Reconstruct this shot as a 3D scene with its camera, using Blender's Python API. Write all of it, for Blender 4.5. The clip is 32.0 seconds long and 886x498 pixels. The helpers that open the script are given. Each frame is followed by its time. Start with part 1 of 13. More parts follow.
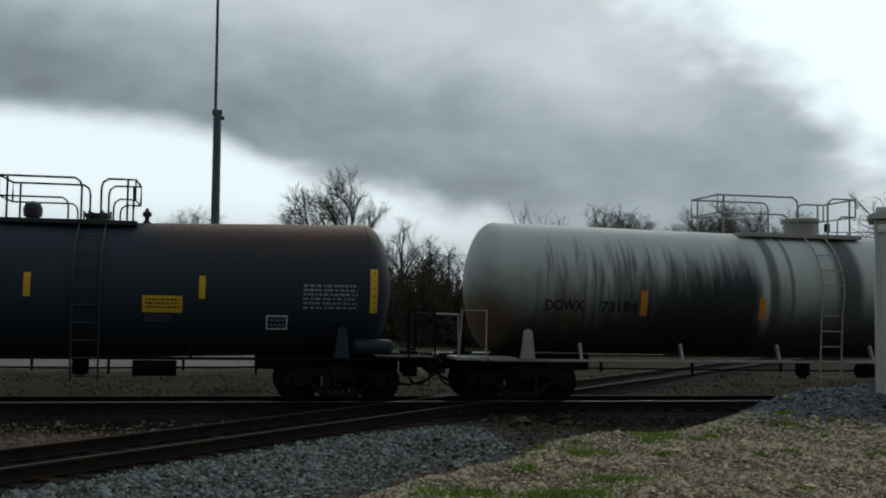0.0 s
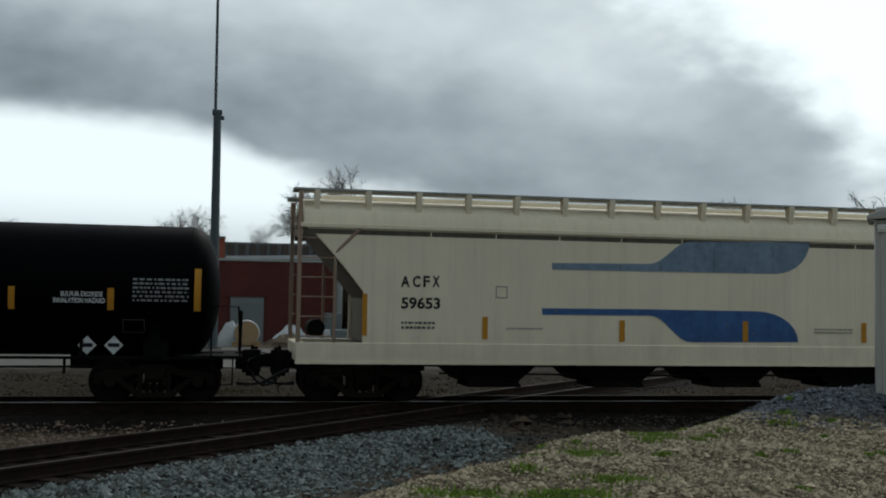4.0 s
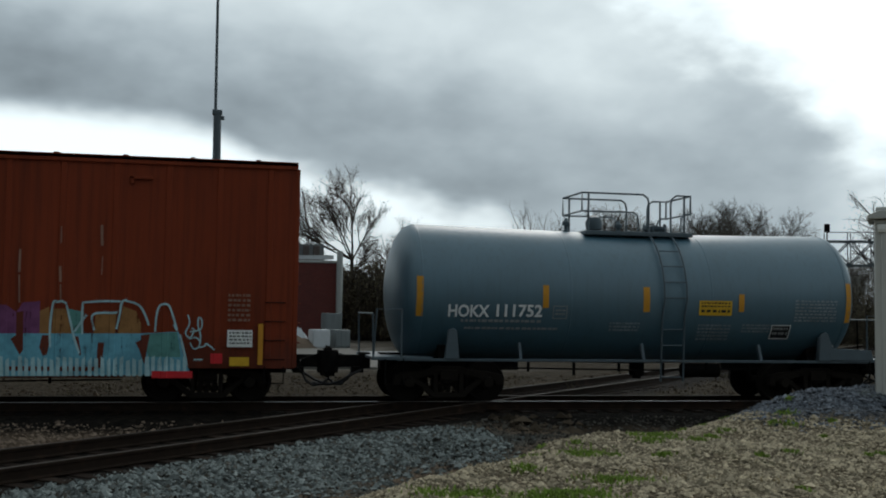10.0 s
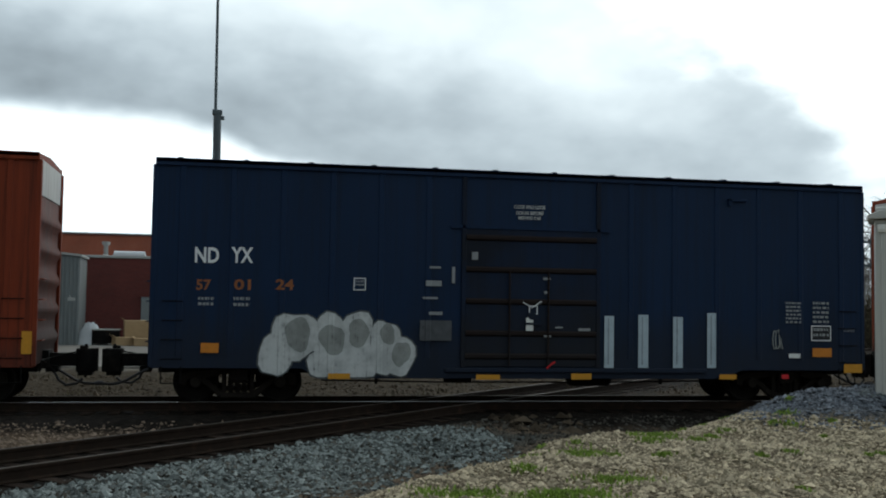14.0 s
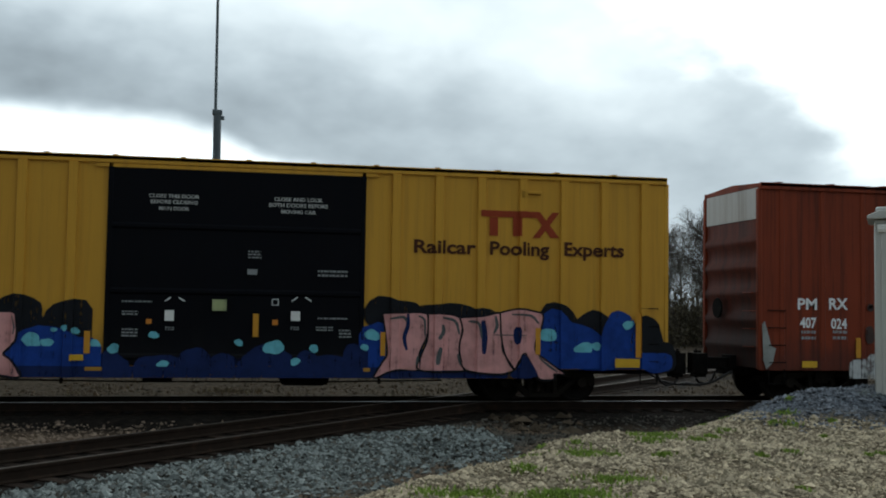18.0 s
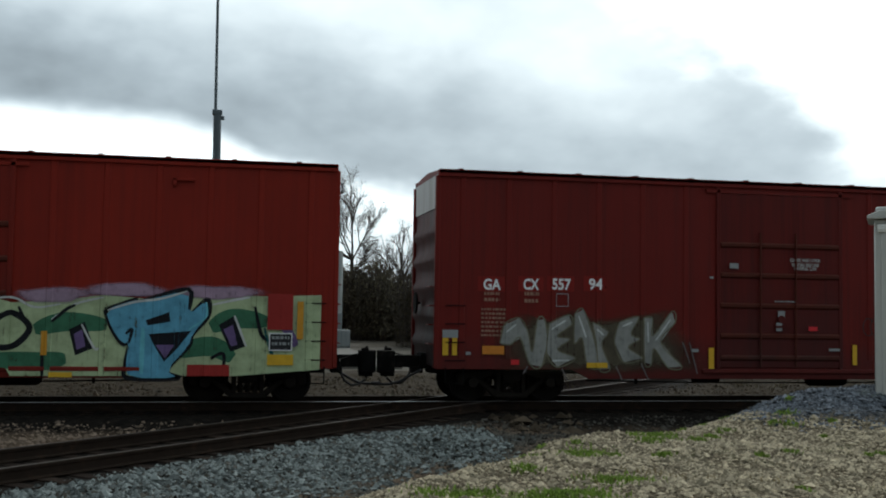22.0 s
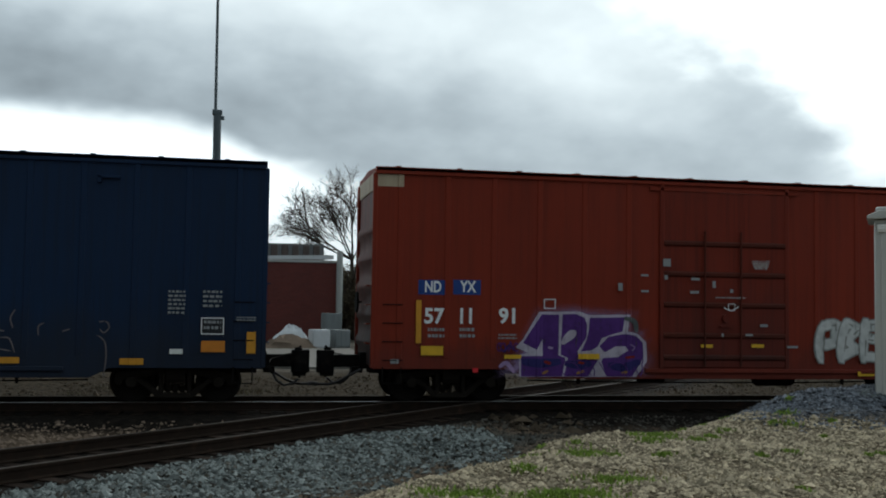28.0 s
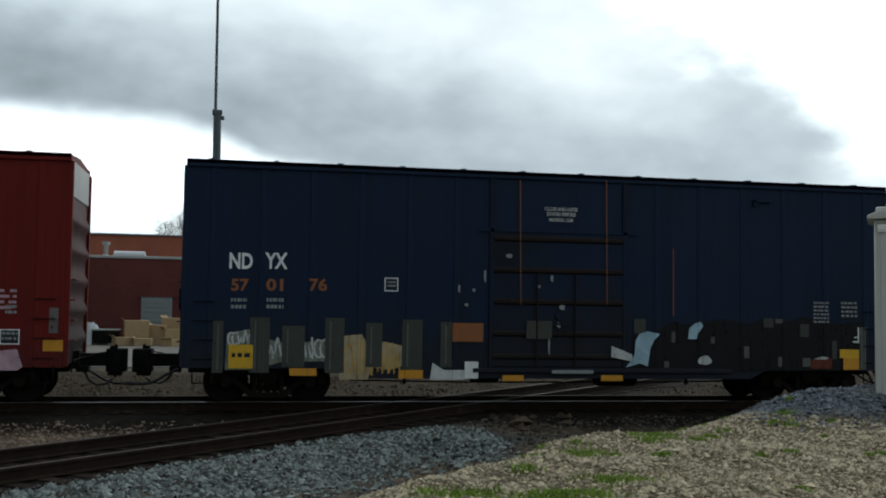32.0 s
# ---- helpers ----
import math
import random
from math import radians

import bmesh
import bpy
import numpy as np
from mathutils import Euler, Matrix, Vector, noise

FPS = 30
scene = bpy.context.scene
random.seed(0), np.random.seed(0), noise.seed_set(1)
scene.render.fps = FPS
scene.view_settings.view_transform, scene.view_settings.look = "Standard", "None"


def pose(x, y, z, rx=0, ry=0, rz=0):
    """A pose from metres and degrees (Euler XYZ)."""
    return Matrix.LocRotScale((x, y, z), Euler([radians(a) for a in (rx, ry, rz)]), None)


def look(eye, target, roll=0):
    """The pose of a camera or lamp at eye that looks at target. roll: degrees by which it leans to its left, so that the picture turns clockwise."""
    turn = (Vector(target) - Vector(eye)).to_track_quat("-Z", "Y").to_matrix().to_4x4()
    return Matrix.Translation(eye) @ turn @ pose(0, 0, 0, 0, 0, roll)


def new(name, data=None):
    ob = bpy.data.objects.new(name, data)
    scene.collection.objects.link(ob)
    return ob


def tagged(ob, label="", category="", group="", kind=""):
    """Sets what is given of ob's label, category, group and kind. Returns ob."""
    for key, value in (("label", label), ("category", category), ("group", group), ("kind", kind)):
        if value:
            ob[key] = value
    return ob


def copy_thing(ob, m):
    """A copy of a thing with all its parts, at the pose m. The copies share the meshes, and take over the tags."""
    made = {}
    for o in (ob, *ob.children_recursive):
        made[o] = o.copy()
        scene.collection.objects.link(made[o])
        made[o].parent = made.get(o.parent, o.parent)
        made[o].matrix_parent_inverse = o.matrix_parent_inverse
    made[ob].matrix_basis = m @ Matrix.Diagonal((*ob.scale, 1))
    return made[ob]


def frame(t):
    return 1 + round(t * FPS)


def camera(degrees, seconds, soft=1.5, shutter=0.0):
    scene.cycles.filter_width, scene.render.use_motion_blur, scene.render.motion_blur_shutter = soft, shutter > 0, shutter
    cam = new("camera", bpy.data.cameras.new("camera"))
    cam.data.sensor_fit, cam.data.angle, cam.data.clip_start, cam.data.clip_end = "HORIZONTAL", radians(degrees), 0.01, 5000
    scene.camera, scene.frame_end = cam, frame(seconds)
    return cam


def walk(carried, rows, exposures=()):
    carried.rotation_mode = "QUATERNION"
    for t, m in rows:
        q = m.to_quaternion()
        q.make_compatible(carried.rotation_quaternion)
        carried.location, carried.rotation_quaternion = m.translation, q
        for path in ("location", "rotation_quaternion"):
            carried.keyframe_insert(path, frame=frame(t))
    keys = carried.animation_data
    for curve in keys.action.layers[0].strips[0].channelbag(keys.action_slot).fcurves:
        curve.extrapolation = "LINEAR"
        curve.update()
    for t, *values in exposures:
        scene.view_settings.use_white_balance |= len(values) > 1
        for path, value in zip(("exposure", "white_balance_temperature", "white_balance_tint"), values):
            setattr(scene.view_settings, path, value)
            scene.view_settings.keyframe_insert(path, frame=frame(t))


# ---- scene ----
cam = camera(45.24, 32.0, soft=1.95)
EYE = pose(0, -24.242, 2.106, 0, 0, -11.37) @ pose(0, 0, 0, 93.14) @ pose(0, 0, 0, 0, 0, 0.894)
walk(cam, [(0.0, EYE), (32.0, EYE)],
     exposures=[(0.0, -0.98), (2.5, -0.78), (4.0, -0.88), (7.0, -0.92), (9.0, -0.92), (11.0, -0.42), (13.0, -0.26), (19.0, -0.26), (23.0, -0.26), (25.0, -0.82), (26.5, -0.5), (28.0, -0.42), (29.0, -0.3), (32.0, -0.32)])


# ---- world and light ----
class Nodes:
    """Short hand for node trees."""

    def __init__(self, tree):
        self.t = tree
        tree.nodes.clear()

    def add(self, kind, **inputs):
        n = self.t.nodes.new(kind)
        for k, v in inputs.items():
            self.put(n, k.replace("_", " "), v)
        return n

    def put(self, n, key, v):
        s = n.inputs[int(key[1:])] if key[0] == "i" and key[1:].isdigit() else n.inputs[key]
        if isinstance(v, bpy.types.NodeSocket):
            self.t.links.new(v, s)
        else:
            s.default_value = v

    def math(self, op, a, b=0.0, c=0.0, clamp=False):
        n = self.t.nodes.new("ShaderNodeMath")
        n.operation, n.use_clamp = op, clamp
        for i, v in enumerate((a, b, c)):
            self.put(n, f"i{i}", v)
        return n.outputs[0]

    def mix(self, fac, a, b, kind="MIX"):
        n = self.t.nodes.new("ShaderNodeMix")
        n.data_type, n.blend_type = "RGBA", kind
        self.put(n, "i0", fac), self.put(n, "i6", a), self.put(n, "i7", b)
        return n.outputs[2]

    def noise(self, vec, scale, detail=4.0, rough=0.55):
        n = self.add("ShaderNodeTexNoise", Scale=scale, Detail=detail, Roughness=rough)
        self.put(n, "Vector", vec)
        return n.outputs[0]

    def span(self, v, lo, hi, a=0.0, b=1.0):
        n = self.t.nodes.new("ShaderNodeMapRange")
        n.interpolation_type = "SMOOTHSTEP"
        for i, x in enumerate((v, lo, hi, a, b)):
            self.put(n, f"i{i}", x)
        return n.outputs[0]

    def scaled(self, vec, sx, sy, sz, turn=0.0):
        n = self.add("ShaderNodeMapping", Scale=(sx, sy, sz), Rotation=(0, 0, turn))
        self.put(n, "Vector", vec)
        return n.outputs[0]


def c3(r, g, b):
    return (r, g, b, 1.0)


world = bpy.data.worlds.new("overcast_sky")
scene.world = world
world.use_nodes = True
w = Nodes(world.node_tree)
sky = w.add("ShaderNodeTexSky")
sky.sky_type, sky.sun_disc, sky.sun_elevation, sky.sun_rotation = "NISHITA", False, radians(32), radians(20)
way = w.add("ShaderNodeTexCoord").outputs["Generated"]
sep = w.add("ShaderNodeSeparateXYZ", Vector=way)
dx, dy, dz = sep.outputs
# azimuth (0 along +y, to the right positive) and height of the view direction, in degrees
az = w.math("MULTIPLY", w.math("ARCTAN2", dx, dy), 57.3)
el = w.math("MULTIPLY", w.math("ARCSINE", dz), 57.3)
flat = w.add("ShaderNodeCombineXYZ", X=w.math("MULTIPLY", az, 0.6), Y=el, Z=0.0).outputs[0]
n1 = w.noise(flat, 0.16, 4.0, 0.5)
n2 = w.noise(w.scaled(flat, 1, 1.1, 1, 0.25), 0.2, 4.0, 0.45)
n3 = w.noise(w.scaled(flat, 1, 1.0, 1, -0.2), 0.7, 3.0, 0.45)
n4 = w.noise(w.scaled(flat, 1, 1.1, 1, 0.3), 1.1, 4.0, 0.5)
wob = w.math("ADD", w.math("MULTIPLY_ADD", n1, 7.0, -3.5), w.math("MULTIPLY_ADD", n2, 3.0, -1.5))
azw = w.math("ADD", az, wob)
elw = w.math("ADD", el, w.math("MULTIPLY", wob, 0.45))


def less(v, lo, hi):
    return w.math("SUBTRACT", 1.0, w.span(v, lo, hi))


# a thick grey bank from side to side: bright gap under it, thinner cloud above, a bright break to the right
low_edge = w.math("SUBTRACT", 9.3, w.math("MULTIPLY", w.math("MAXIMUM", w.math("ADD", azw, 3.0), 0.0), 0.27))
under = less(w.math("SUBTRACT", elw, low_edge), -0.9, 0.9)
thick = w.math("MULTIPLY", less(w.math("ADD", elw, w.math("MULTIPLY", azw, 0.10)), 11.0, 16.5), less(azw, 29.0, 35.0))
ragged = w.math("ADD", elw, w.math("ADD", w.math("MULTIPLY_ADD", n3, 4.0, -2.0), w.math("MULTIPLY_ADD", n4, 1.4, -0.7)))
broken = w.span(w.math("ADD", w.math("SUBTRACT", ragged, 16.6), w.math("MULTIPLY", w.math("SUBTRACT", azw, 20.6), 0.68)), -2.2, 3.2)
lum = w.math("MULTIPLY_ADD", w.math("MULTIPLY", thick, w.span(az, 2.0, 24.0, 1.0, 0.5)), -0.6, 1.27)
lum = w.math("ADD", lum, w.math("MULTIPLY_ADD", n2, 0.6, -0.3))
lum = w.math("ADD", lum, w.math("ADD", w.math("MULTIPLY_ADD", n3, 0.2, -0.1), w.math("MULTIPLY_ADD", n4, 0.06, -0.03)))
gap = w.math("MULTIPLY", w.math("MULTIPLY_ADD", w.span(az, 12.0, 19.0), -1.0, 1.9), w.span(el, 2.5, 6.0, 0.68, 1.0))
lum = w.math("MULTIPLY_ADD", w.math("MULTIPLY", w.math("MULTIPLY", w.span(azw, 7.0, 15.0), less(azw, 29.0, 36.0)), less(elw, 6.5, 12.5)), -0.18, lum)
lum = w.math("MULTIPLY_ADD", less(azw, -8.0, 3.0), -0.1, lum)
n_in = w.t.nodes.new("ShaderNodeMix")
w.put(n_in, "i0", under), w.put(n_in, "i2", lum), w.put(n_in, "i3", gap)
lum = n_in.outputs[0]
n_in = w.t.nodes.new("ShaderNodeMix")
w.put(n_in, "i0", w.math("MULTIPLY", broken, less(el, 24.0, 34.0))), w.put(n_in, "i2", lum), w.put(n_in, "i3", 2.1)
lum = w.math("MAXIMUM", n_in.outputs[0], 0.42)
# the sky towards the hidden sun is brighter than the sky opposite
rear = w.math("MULTIPLY", w.span(dz, 0.0, 0.9, 0.42, 1.25), 0.56)
lum = w.math("MULTIPLY", lum, w.math("ADD", rear, w.math("MULTIPLY", w.span(dy, -0.6, 0.6), w.math("SUBTRACT", 1.0, rear))))
tone = w.mix(w.span(lum, 0.4, 1.5), c3(0.78, 0.95, 1.06), c3(0.88, 1.0, 1.04))
cloud = w.mix(1.0, tone, w.add("ShaderNodeCombineColor", Red=lum, Green=lum, Blue=lum).outputs[0], "MULTIPLY")
bg_sky = w.add("ShaderNodeBackground", Strength=0.05, Color=sky.outputs[0])
bg_cloud = w.add("ShaderNodeBackground", Strength=1.0, Color=cloud)
both = w.add("ShaderNodeMixShader", i0=0.97, i1=bg_sky.outputs[0], i2=bg_cloud.outputs[0])
w.add("ShaderNodeOutputWorld", Surface=both.outputs[0])

sun = new("sun", bpy.data.lights.new("sun", "SUN"))
sun.data.energy, sun.data.angle, sun.data.color = 1.2, radians(25), (1.0, 0.97, 0.92)
sun.matrix_world = look((0, 0, 0), (-math.sin(radians(20)) * 0.85, -math.cos(radians(20)) * 0.85, -0.62))


# ---- materials ----
def surface(name, base, rough=0.6, metal=0.0, vary=0.25, scale=3.0, grain=40.0, bump=0.15, streak=0.0, second=None, cover=0.35, dirt=None, spec=0.3, isle=0.0):
    """A weathered surface: two scales of colour noise, optional second colour in blotches, optional run-down streaks."""
    m = bpy.data.materials.new(name)
    m.use_nodes = True
    n = Nodes(m.node_tree)
    vec = n.add("ShaderNodeTexCoord").outputs["Object"]
    shift = n.add("ShaderNodeVectorMath", i0=vec)
    info = n.add("ShaderNodeObjectInfo").outputs["Random"]
    n.put(shift, "i1", n.add("ShaderNodeCombineXYZ", X=n.math("MULTIPLY", info, 37.0), Y=n.math("MULTIPLY", info, 11.0), Z=0.0).outputs[0])
    p = shift.outputs[0]
    big = n.noise(p, scale, 5.0, 0.6)
    fine = n.noise(p, grain, 3.0, 0.6)
    val = n.math("ADD", n.math("MULTIPLY_ADD", big, 2 * vary, 1 - vary), n.math("MULTIPLY_ADD", fine, vary, -vary / 2))
    if isle:
        one = n.add("ShaderNodeNewGeometry").outputs["Random Per Island"]
        val = n.math("MULTIPLY", val, n.math("MULTIPLY_ADD", one, 2 * isle, 1 - isle))
    col = c3(*base)
    if second:
        col = n.mix(n.span(big, 1 - cover - 0.12, 1 - cover + 0.12), col, c3(*second))
    if streak:
        run = n.noise(n.scaled(p, 5.0, 5.0, 0.22), 1.6, 4.0, 0.65)
        col = n.mix(n.math("MULTIPLY", n.span(run, 0.46, 0.72), streak), col, c3(*(dirt or (0.02, 0.018, 0.016))))
    grey = n.add("ShaderNodeCombineColor", Red=val, Green=val, Blue=val).outputs[0]
    col = n.mix(1.0, col, grey, "MULTIPLY")
    b = n.add("ShaderNodeBump", Strength=bump, Distance=0.02, Height=n.math("ADD", fine, big))
    s = n.add("ShaderNodeBsdfPrincipled", Metallic=metal, Base_Color=col, Normal=b.outputs[0],
              Roughness=n.math("MULTIPLY_ADD", fine, 0.2, rough - 0.1, clamp=True))
    n.put(s, "Specular IOR Level", spec)
    n.add("ShaderNodeOutputMaterial", Surface=s.outputs[0])
    return m


def flatpaint(name, base, rough=0.6, vary=0.22, scale=6.0):
    return surface(name, base, rough, 0.0, vary, scale, 60.0, 0.03)


M = {}
M["steel_black"] = surface("grimy_black_steel", (0.007, 0.0066, 0.0062), 0.8, 0.0, 0.4, 4, 50, 0.2, second=(0.02, 0.016, 0.013), spec=0.06)
M["wheel"] = surface("wheel_steel", (0.011, 0.009, 0.0075), 0.75, 0.0, 0.35, 5, 40, 0.1, spec=0.08)
M["side_frame"] = surface("truck_casting", (0.016, 0.013, 0.0105), 0.85, 0.0, 0.4, 5, 50, 0.25, spec=0.05)
M["rail"] = surface("rusty_rail", (0.022, 0.015, 0.011), 0.8, 0.0, 0.35, 4, 60, 0.2, second=(0.035, 0.02, 0.013), spec=0.05)
M["rail_top"] = surface("polished_rail_head", (0.42, 0.42, 0.42), 0.3, 1.0, 0.15, 6, 60, 0.03)
M["rail_rust"] = surface("brown_rail_head", (0.04, 0.03, 0.024), 0.75, 0.0, 0.3, 6, 60, 0.05)
M["tie"] = surface("creosoted_tie", (0.018, 0.013, 0.01), 0.85, 0, 0.4, 3, 30, 0.5, second=(0.042, 0.029, 0.021), spec=0.03)
M["hose"] = surface("rubber_hose", (0.012, 0.012, 0.013), 0.6, 0, 0.2)
M["hose_grey"] = surface("weathered_hose", (0.03, 0.03, 0.032), 0.7, 0, 0.3)
for nm, c in dict(white=(0.72, 0.73, 0.72), dim_white=(0.25, 0.26, 0.26), yellow=(0.62, 0.36, 0.02), amber=(0.55, 0.25, 0.02), black=(0.012, 0.012, 0.014),
                  red=(0.55, 0.02, 0.025), orange=(0.55, 0.19, 0.02), sticker=(0.7, 0.7, 0.66), silver=(0.3, 0.32, 0.31), ghost=(0.11, 0.11, 0.10), rustmark=(0.25, 0.09, 0.03)).items():
    M[nm] = flatpaint("paint_" + nm, c)
M["bar"] = surface("railing_paint", (0.05, 0.055, 0.06), 0.5, 0.1, 0.25)


# ---- building tools ----
class Geo:
    def __init__(self):
        self.v, self.f = [], []

    def add(self, vs, fs):
        k = len(self.v)
        self.v += [tuple(p) for p in vs]
        self.f += [tuple(i + k for i in q) for q in fs]
        return self

    def box(self, x0, x1, y0, y1, z0, z1):
        vs = [(x, y, z) for x in (x0, x1) for y in (y0, y1) for z in (z0, z1)]
        return self.add(vs, [(0, 1, 3, 2), (4, 6, 7, 5), (0, 4, 5, 1), (2, 3, 7, 6), (0, 2, 6, 4), (1, 5, 7, 3)])

    def prism(self, poly, axis, a, b):
        """A closed outline of 2D points drawn out from a to b along axis x, y or z."""
        n = len(poly)
        def put(p, q):
            return {"x": (q, p[0], p[1]), "y": (p[0], q, p[1]), "z": (p[0], p[1], q)}[axis]
        vs = [put(p, a) for p in poly] + [put(p, b) for p in poly]
        fs = [(i, (i + 1) % n, (i + 1) % n + n, i + n) for i in range(n)] + [tuple(range(n)), tuple(range(2 * n - 1, n - 1, -1))]
        return self.add(vs, fs)

    def cyl(self, p0, p1, r0, r1=None, n=12):
        p0, p1 = Vector(p0), Vector(p1)
        r1 = r0 if r1 is None else r1
        d = (p1 - p0).normalized()
        a = d.orthogonal().normalized()
        b = d.cross(a)
        vs = []
        for p, r in ((p0, r0), (p1, r1)):
            vs += [p + (a * math.cos(t) + b * math.sin(t)) * r for t in (2 * math.pi * i / n for i in range(n))]
        return self.add(vs, [(i, (i + 1) % n, (i + 1) % n + n, i + n) for i in range(n)] + [tuple(range(n))[::-1], tuple(range(n, 2 * n))])

    def tube(self, pts, r, n=6):
        pts = [Vector(p) for p in pts]
        vs, fs = [], []
        a = None
        for i, p in enumerate(pts):
            d = (pts[min(i + 1, len(pts) - 1)] - pts[max(i - 1, 0)]).normalized()
            a = d.orthogonal().normalized() if a is None else (a - d * a.dot(d)).normalized()
            b = d.cross(a)
            vs += [p + (a * math.cos(t) + b * math.sin(t)) * r for t in (2 * math.pi * j / n for j in range(n))]
        for i in range(len(pts) - 1):
            fs += [(i * n + j, i * n + (j + 1) % n, (i + 1) * n + (j + 1) % n, (i + 1) * n + j) for j in range(n)]
        fs += [tuple(range(n))[::-1], tuple(range((len(pts) - 1) * n, len(pts) * n))]
        return self.add(vs, fs)

    def lathe(self, prof, centre, axis="x", n=32):
        """Spins (along, radius) pairs round an axis through centre."""
        cx, cy, cz = centre
        vs, fs = [], []
        for a, r in prof:
            for i in range(n):
                t = 2 * math.pi * i / n
                u, v = r * math.cos(t), r * math.sin(t)
                vs.append({"x": (cx + a, cy + u, cz + v), "y": (cx + u, cy + a, cz + v), "z": (cx + u, cy + v, cz + a)}[axis])
        for k in range(len(prof) - 1):
            fs += [(k * n + i, k * n + (i + 1) % n, (k + 1) * n + (i + 1) % n, (k + 1) * n + i) for i in range(n)]
        fs += [tuple(range(n))[::-1], tuple(range((len(prof) - 1) * n, len(prof) * n))]
        return self.add(vs, fs)

    def mesh(self, name, mats, smooth=True, bevel=0.0):
        me = bpy.data.meshes.new(name)
        me.from_pydata(self.v, [], self.f)
        bm = bmesh.new()
        bm.from_mesh(me)
        bmesh.ops.recalc_face_normals(bm, faces=bm.faces)
        if bevel:
            sharp = [e for e in bm.edges if len(e.link_faces) == 2 and e.calc_face_angle(0) > 0.6]
            bmesh.ops.bevel(bm, geom=sharp, offset=bevel, segments=1, affect="EDGES", clamp_overlap=True)
        bm.to_mesh(me)
        bm.free()
        for m in (mats if isinstance(mats, (list, tuple)) else [mats]):
            me.materials.append(m)
        if smooth:
            me.polygons.foreach_set("use_smooth", [True] * len(me.polygons))
            me.set_sharp_from_angle(angle=radians(38))
        return me


def part(name, geo, material, parent, label="", at=None, bevel=0.0, smooth=True):
    """Links a Geo (or a ready mesh) as one mesh object under its thing or part."""
    me = geo if isinstance(geo, bpy.types.Mesh) else geo.mesh(name, material, smooth, bevel)
    ob = new(name, me)
    ob.parent = parent
    if at is not None:
        ob.matrix_basis = at
    return tagged(ob, label) if label else ob


def thing(name, label, category, m=None, group="", kind=""):
    ob = new(name)
    ob.empty_display_size = 0.3
    if m is not None:
        ob.matrix_basis = m
    return tagged(ob, label, category, group, kind)


def solid(name, geo, material, label, category, m=None, group="", kind="", bevel=0.0, smooth=True):
    """A top-level thing of one mesh."""
    ob = part(name, geo, material, None, "", m, bevel, smooth)
    return tagged(ob, label, category, group, kind)


def smooth01(a, b, x):
    t = np.clip((x - a) / (b - a), 0, 1)
    return t * t * (3 - 2 * t)

# ---- ground and tracks ----
PHI = 0.8235
CROSS_X = 5.43
SIN, COS = math.sin(PHI), math.cos(PHI)


def side_way(x, y):
    """Distance from the middle of the crossing track, towards the near right."""
    return (x - CROSS_X) * SIN - y * COS


def bank_way(x, y):
    """Distance inwards from the edge of the raised gravel area."""
    a = (x - 0.76) * 0.757 - (y + 15.2) * 0.653
    b = (x - 4.3) * 0.5 - (y + 11.1) * 0.866
    return np.minimum(a, b) + 0.12 * np.sin(x * 1.7 + y) + 0.08 * np.sin(x * 3.1 - y * 2.3)


def mound(x, y):
    return smooth01(6.7, 8.5, x - 0.15 * (y + 10)) * np.exp(-((y + 9.7) / 1.05) ** 2) * (1 - smooth01(17, 22, x))


def ground_z(x, y):
    x, y = np.asarray(x, float), np.asarray(y, float)
    d1, d2 = np.abs(y), np.abs(side_way(x, y))
    bed = np.maximum(1 - smooth01(1.7, 3.4, d1), 1 - smooth01(1.5, 3.2, d2))
    z = -0.40 + 0.185 * bed
    s = side_way(x, y)
    z += 0.10 * smooth01(1.4, 2.2, s) * (1 - smooth01(3.2, 4.6, s)) * (y < -2.5) * smooth01(-3.0, -5.0, y) if np.ndim(x) == 0 else \
        0.10 * smooth01(1.4, 2.2, s) * (1 - smooth01(3.2, 4.6, s)) * smooth01(3.0, 5.0, -y)
    z += 0.90 * smooth01(-2.0, 0.7, bank_way(x, y)) * smooth01(3.0, 6.0, -y)
    z += 0.46 * mound(x, y)
    z += 0.12 * smooth01(6, 12, y) * (1 - smooth01(60, 90, y))
    near = np.exp(-((x - 4) / 30) ** 2 - ((y + 6) / 30) ** 2)
    z += near * (0.03 * np.sin(x * 2.1 + 1.3 * y) + 0.025 * np.sin(3.3 * y - 1.1 * x) + 0.015 * np.sin(6.1 * x + 4.7 * y)) * (1 - bed)
    # a washed-out hollow at the foot of the bank
    z -= 0.13 * np.exp(-((x - 3.9) / 1.0) ** 2 - ((y + 6.6) / 0.5) ** 2)
    return z


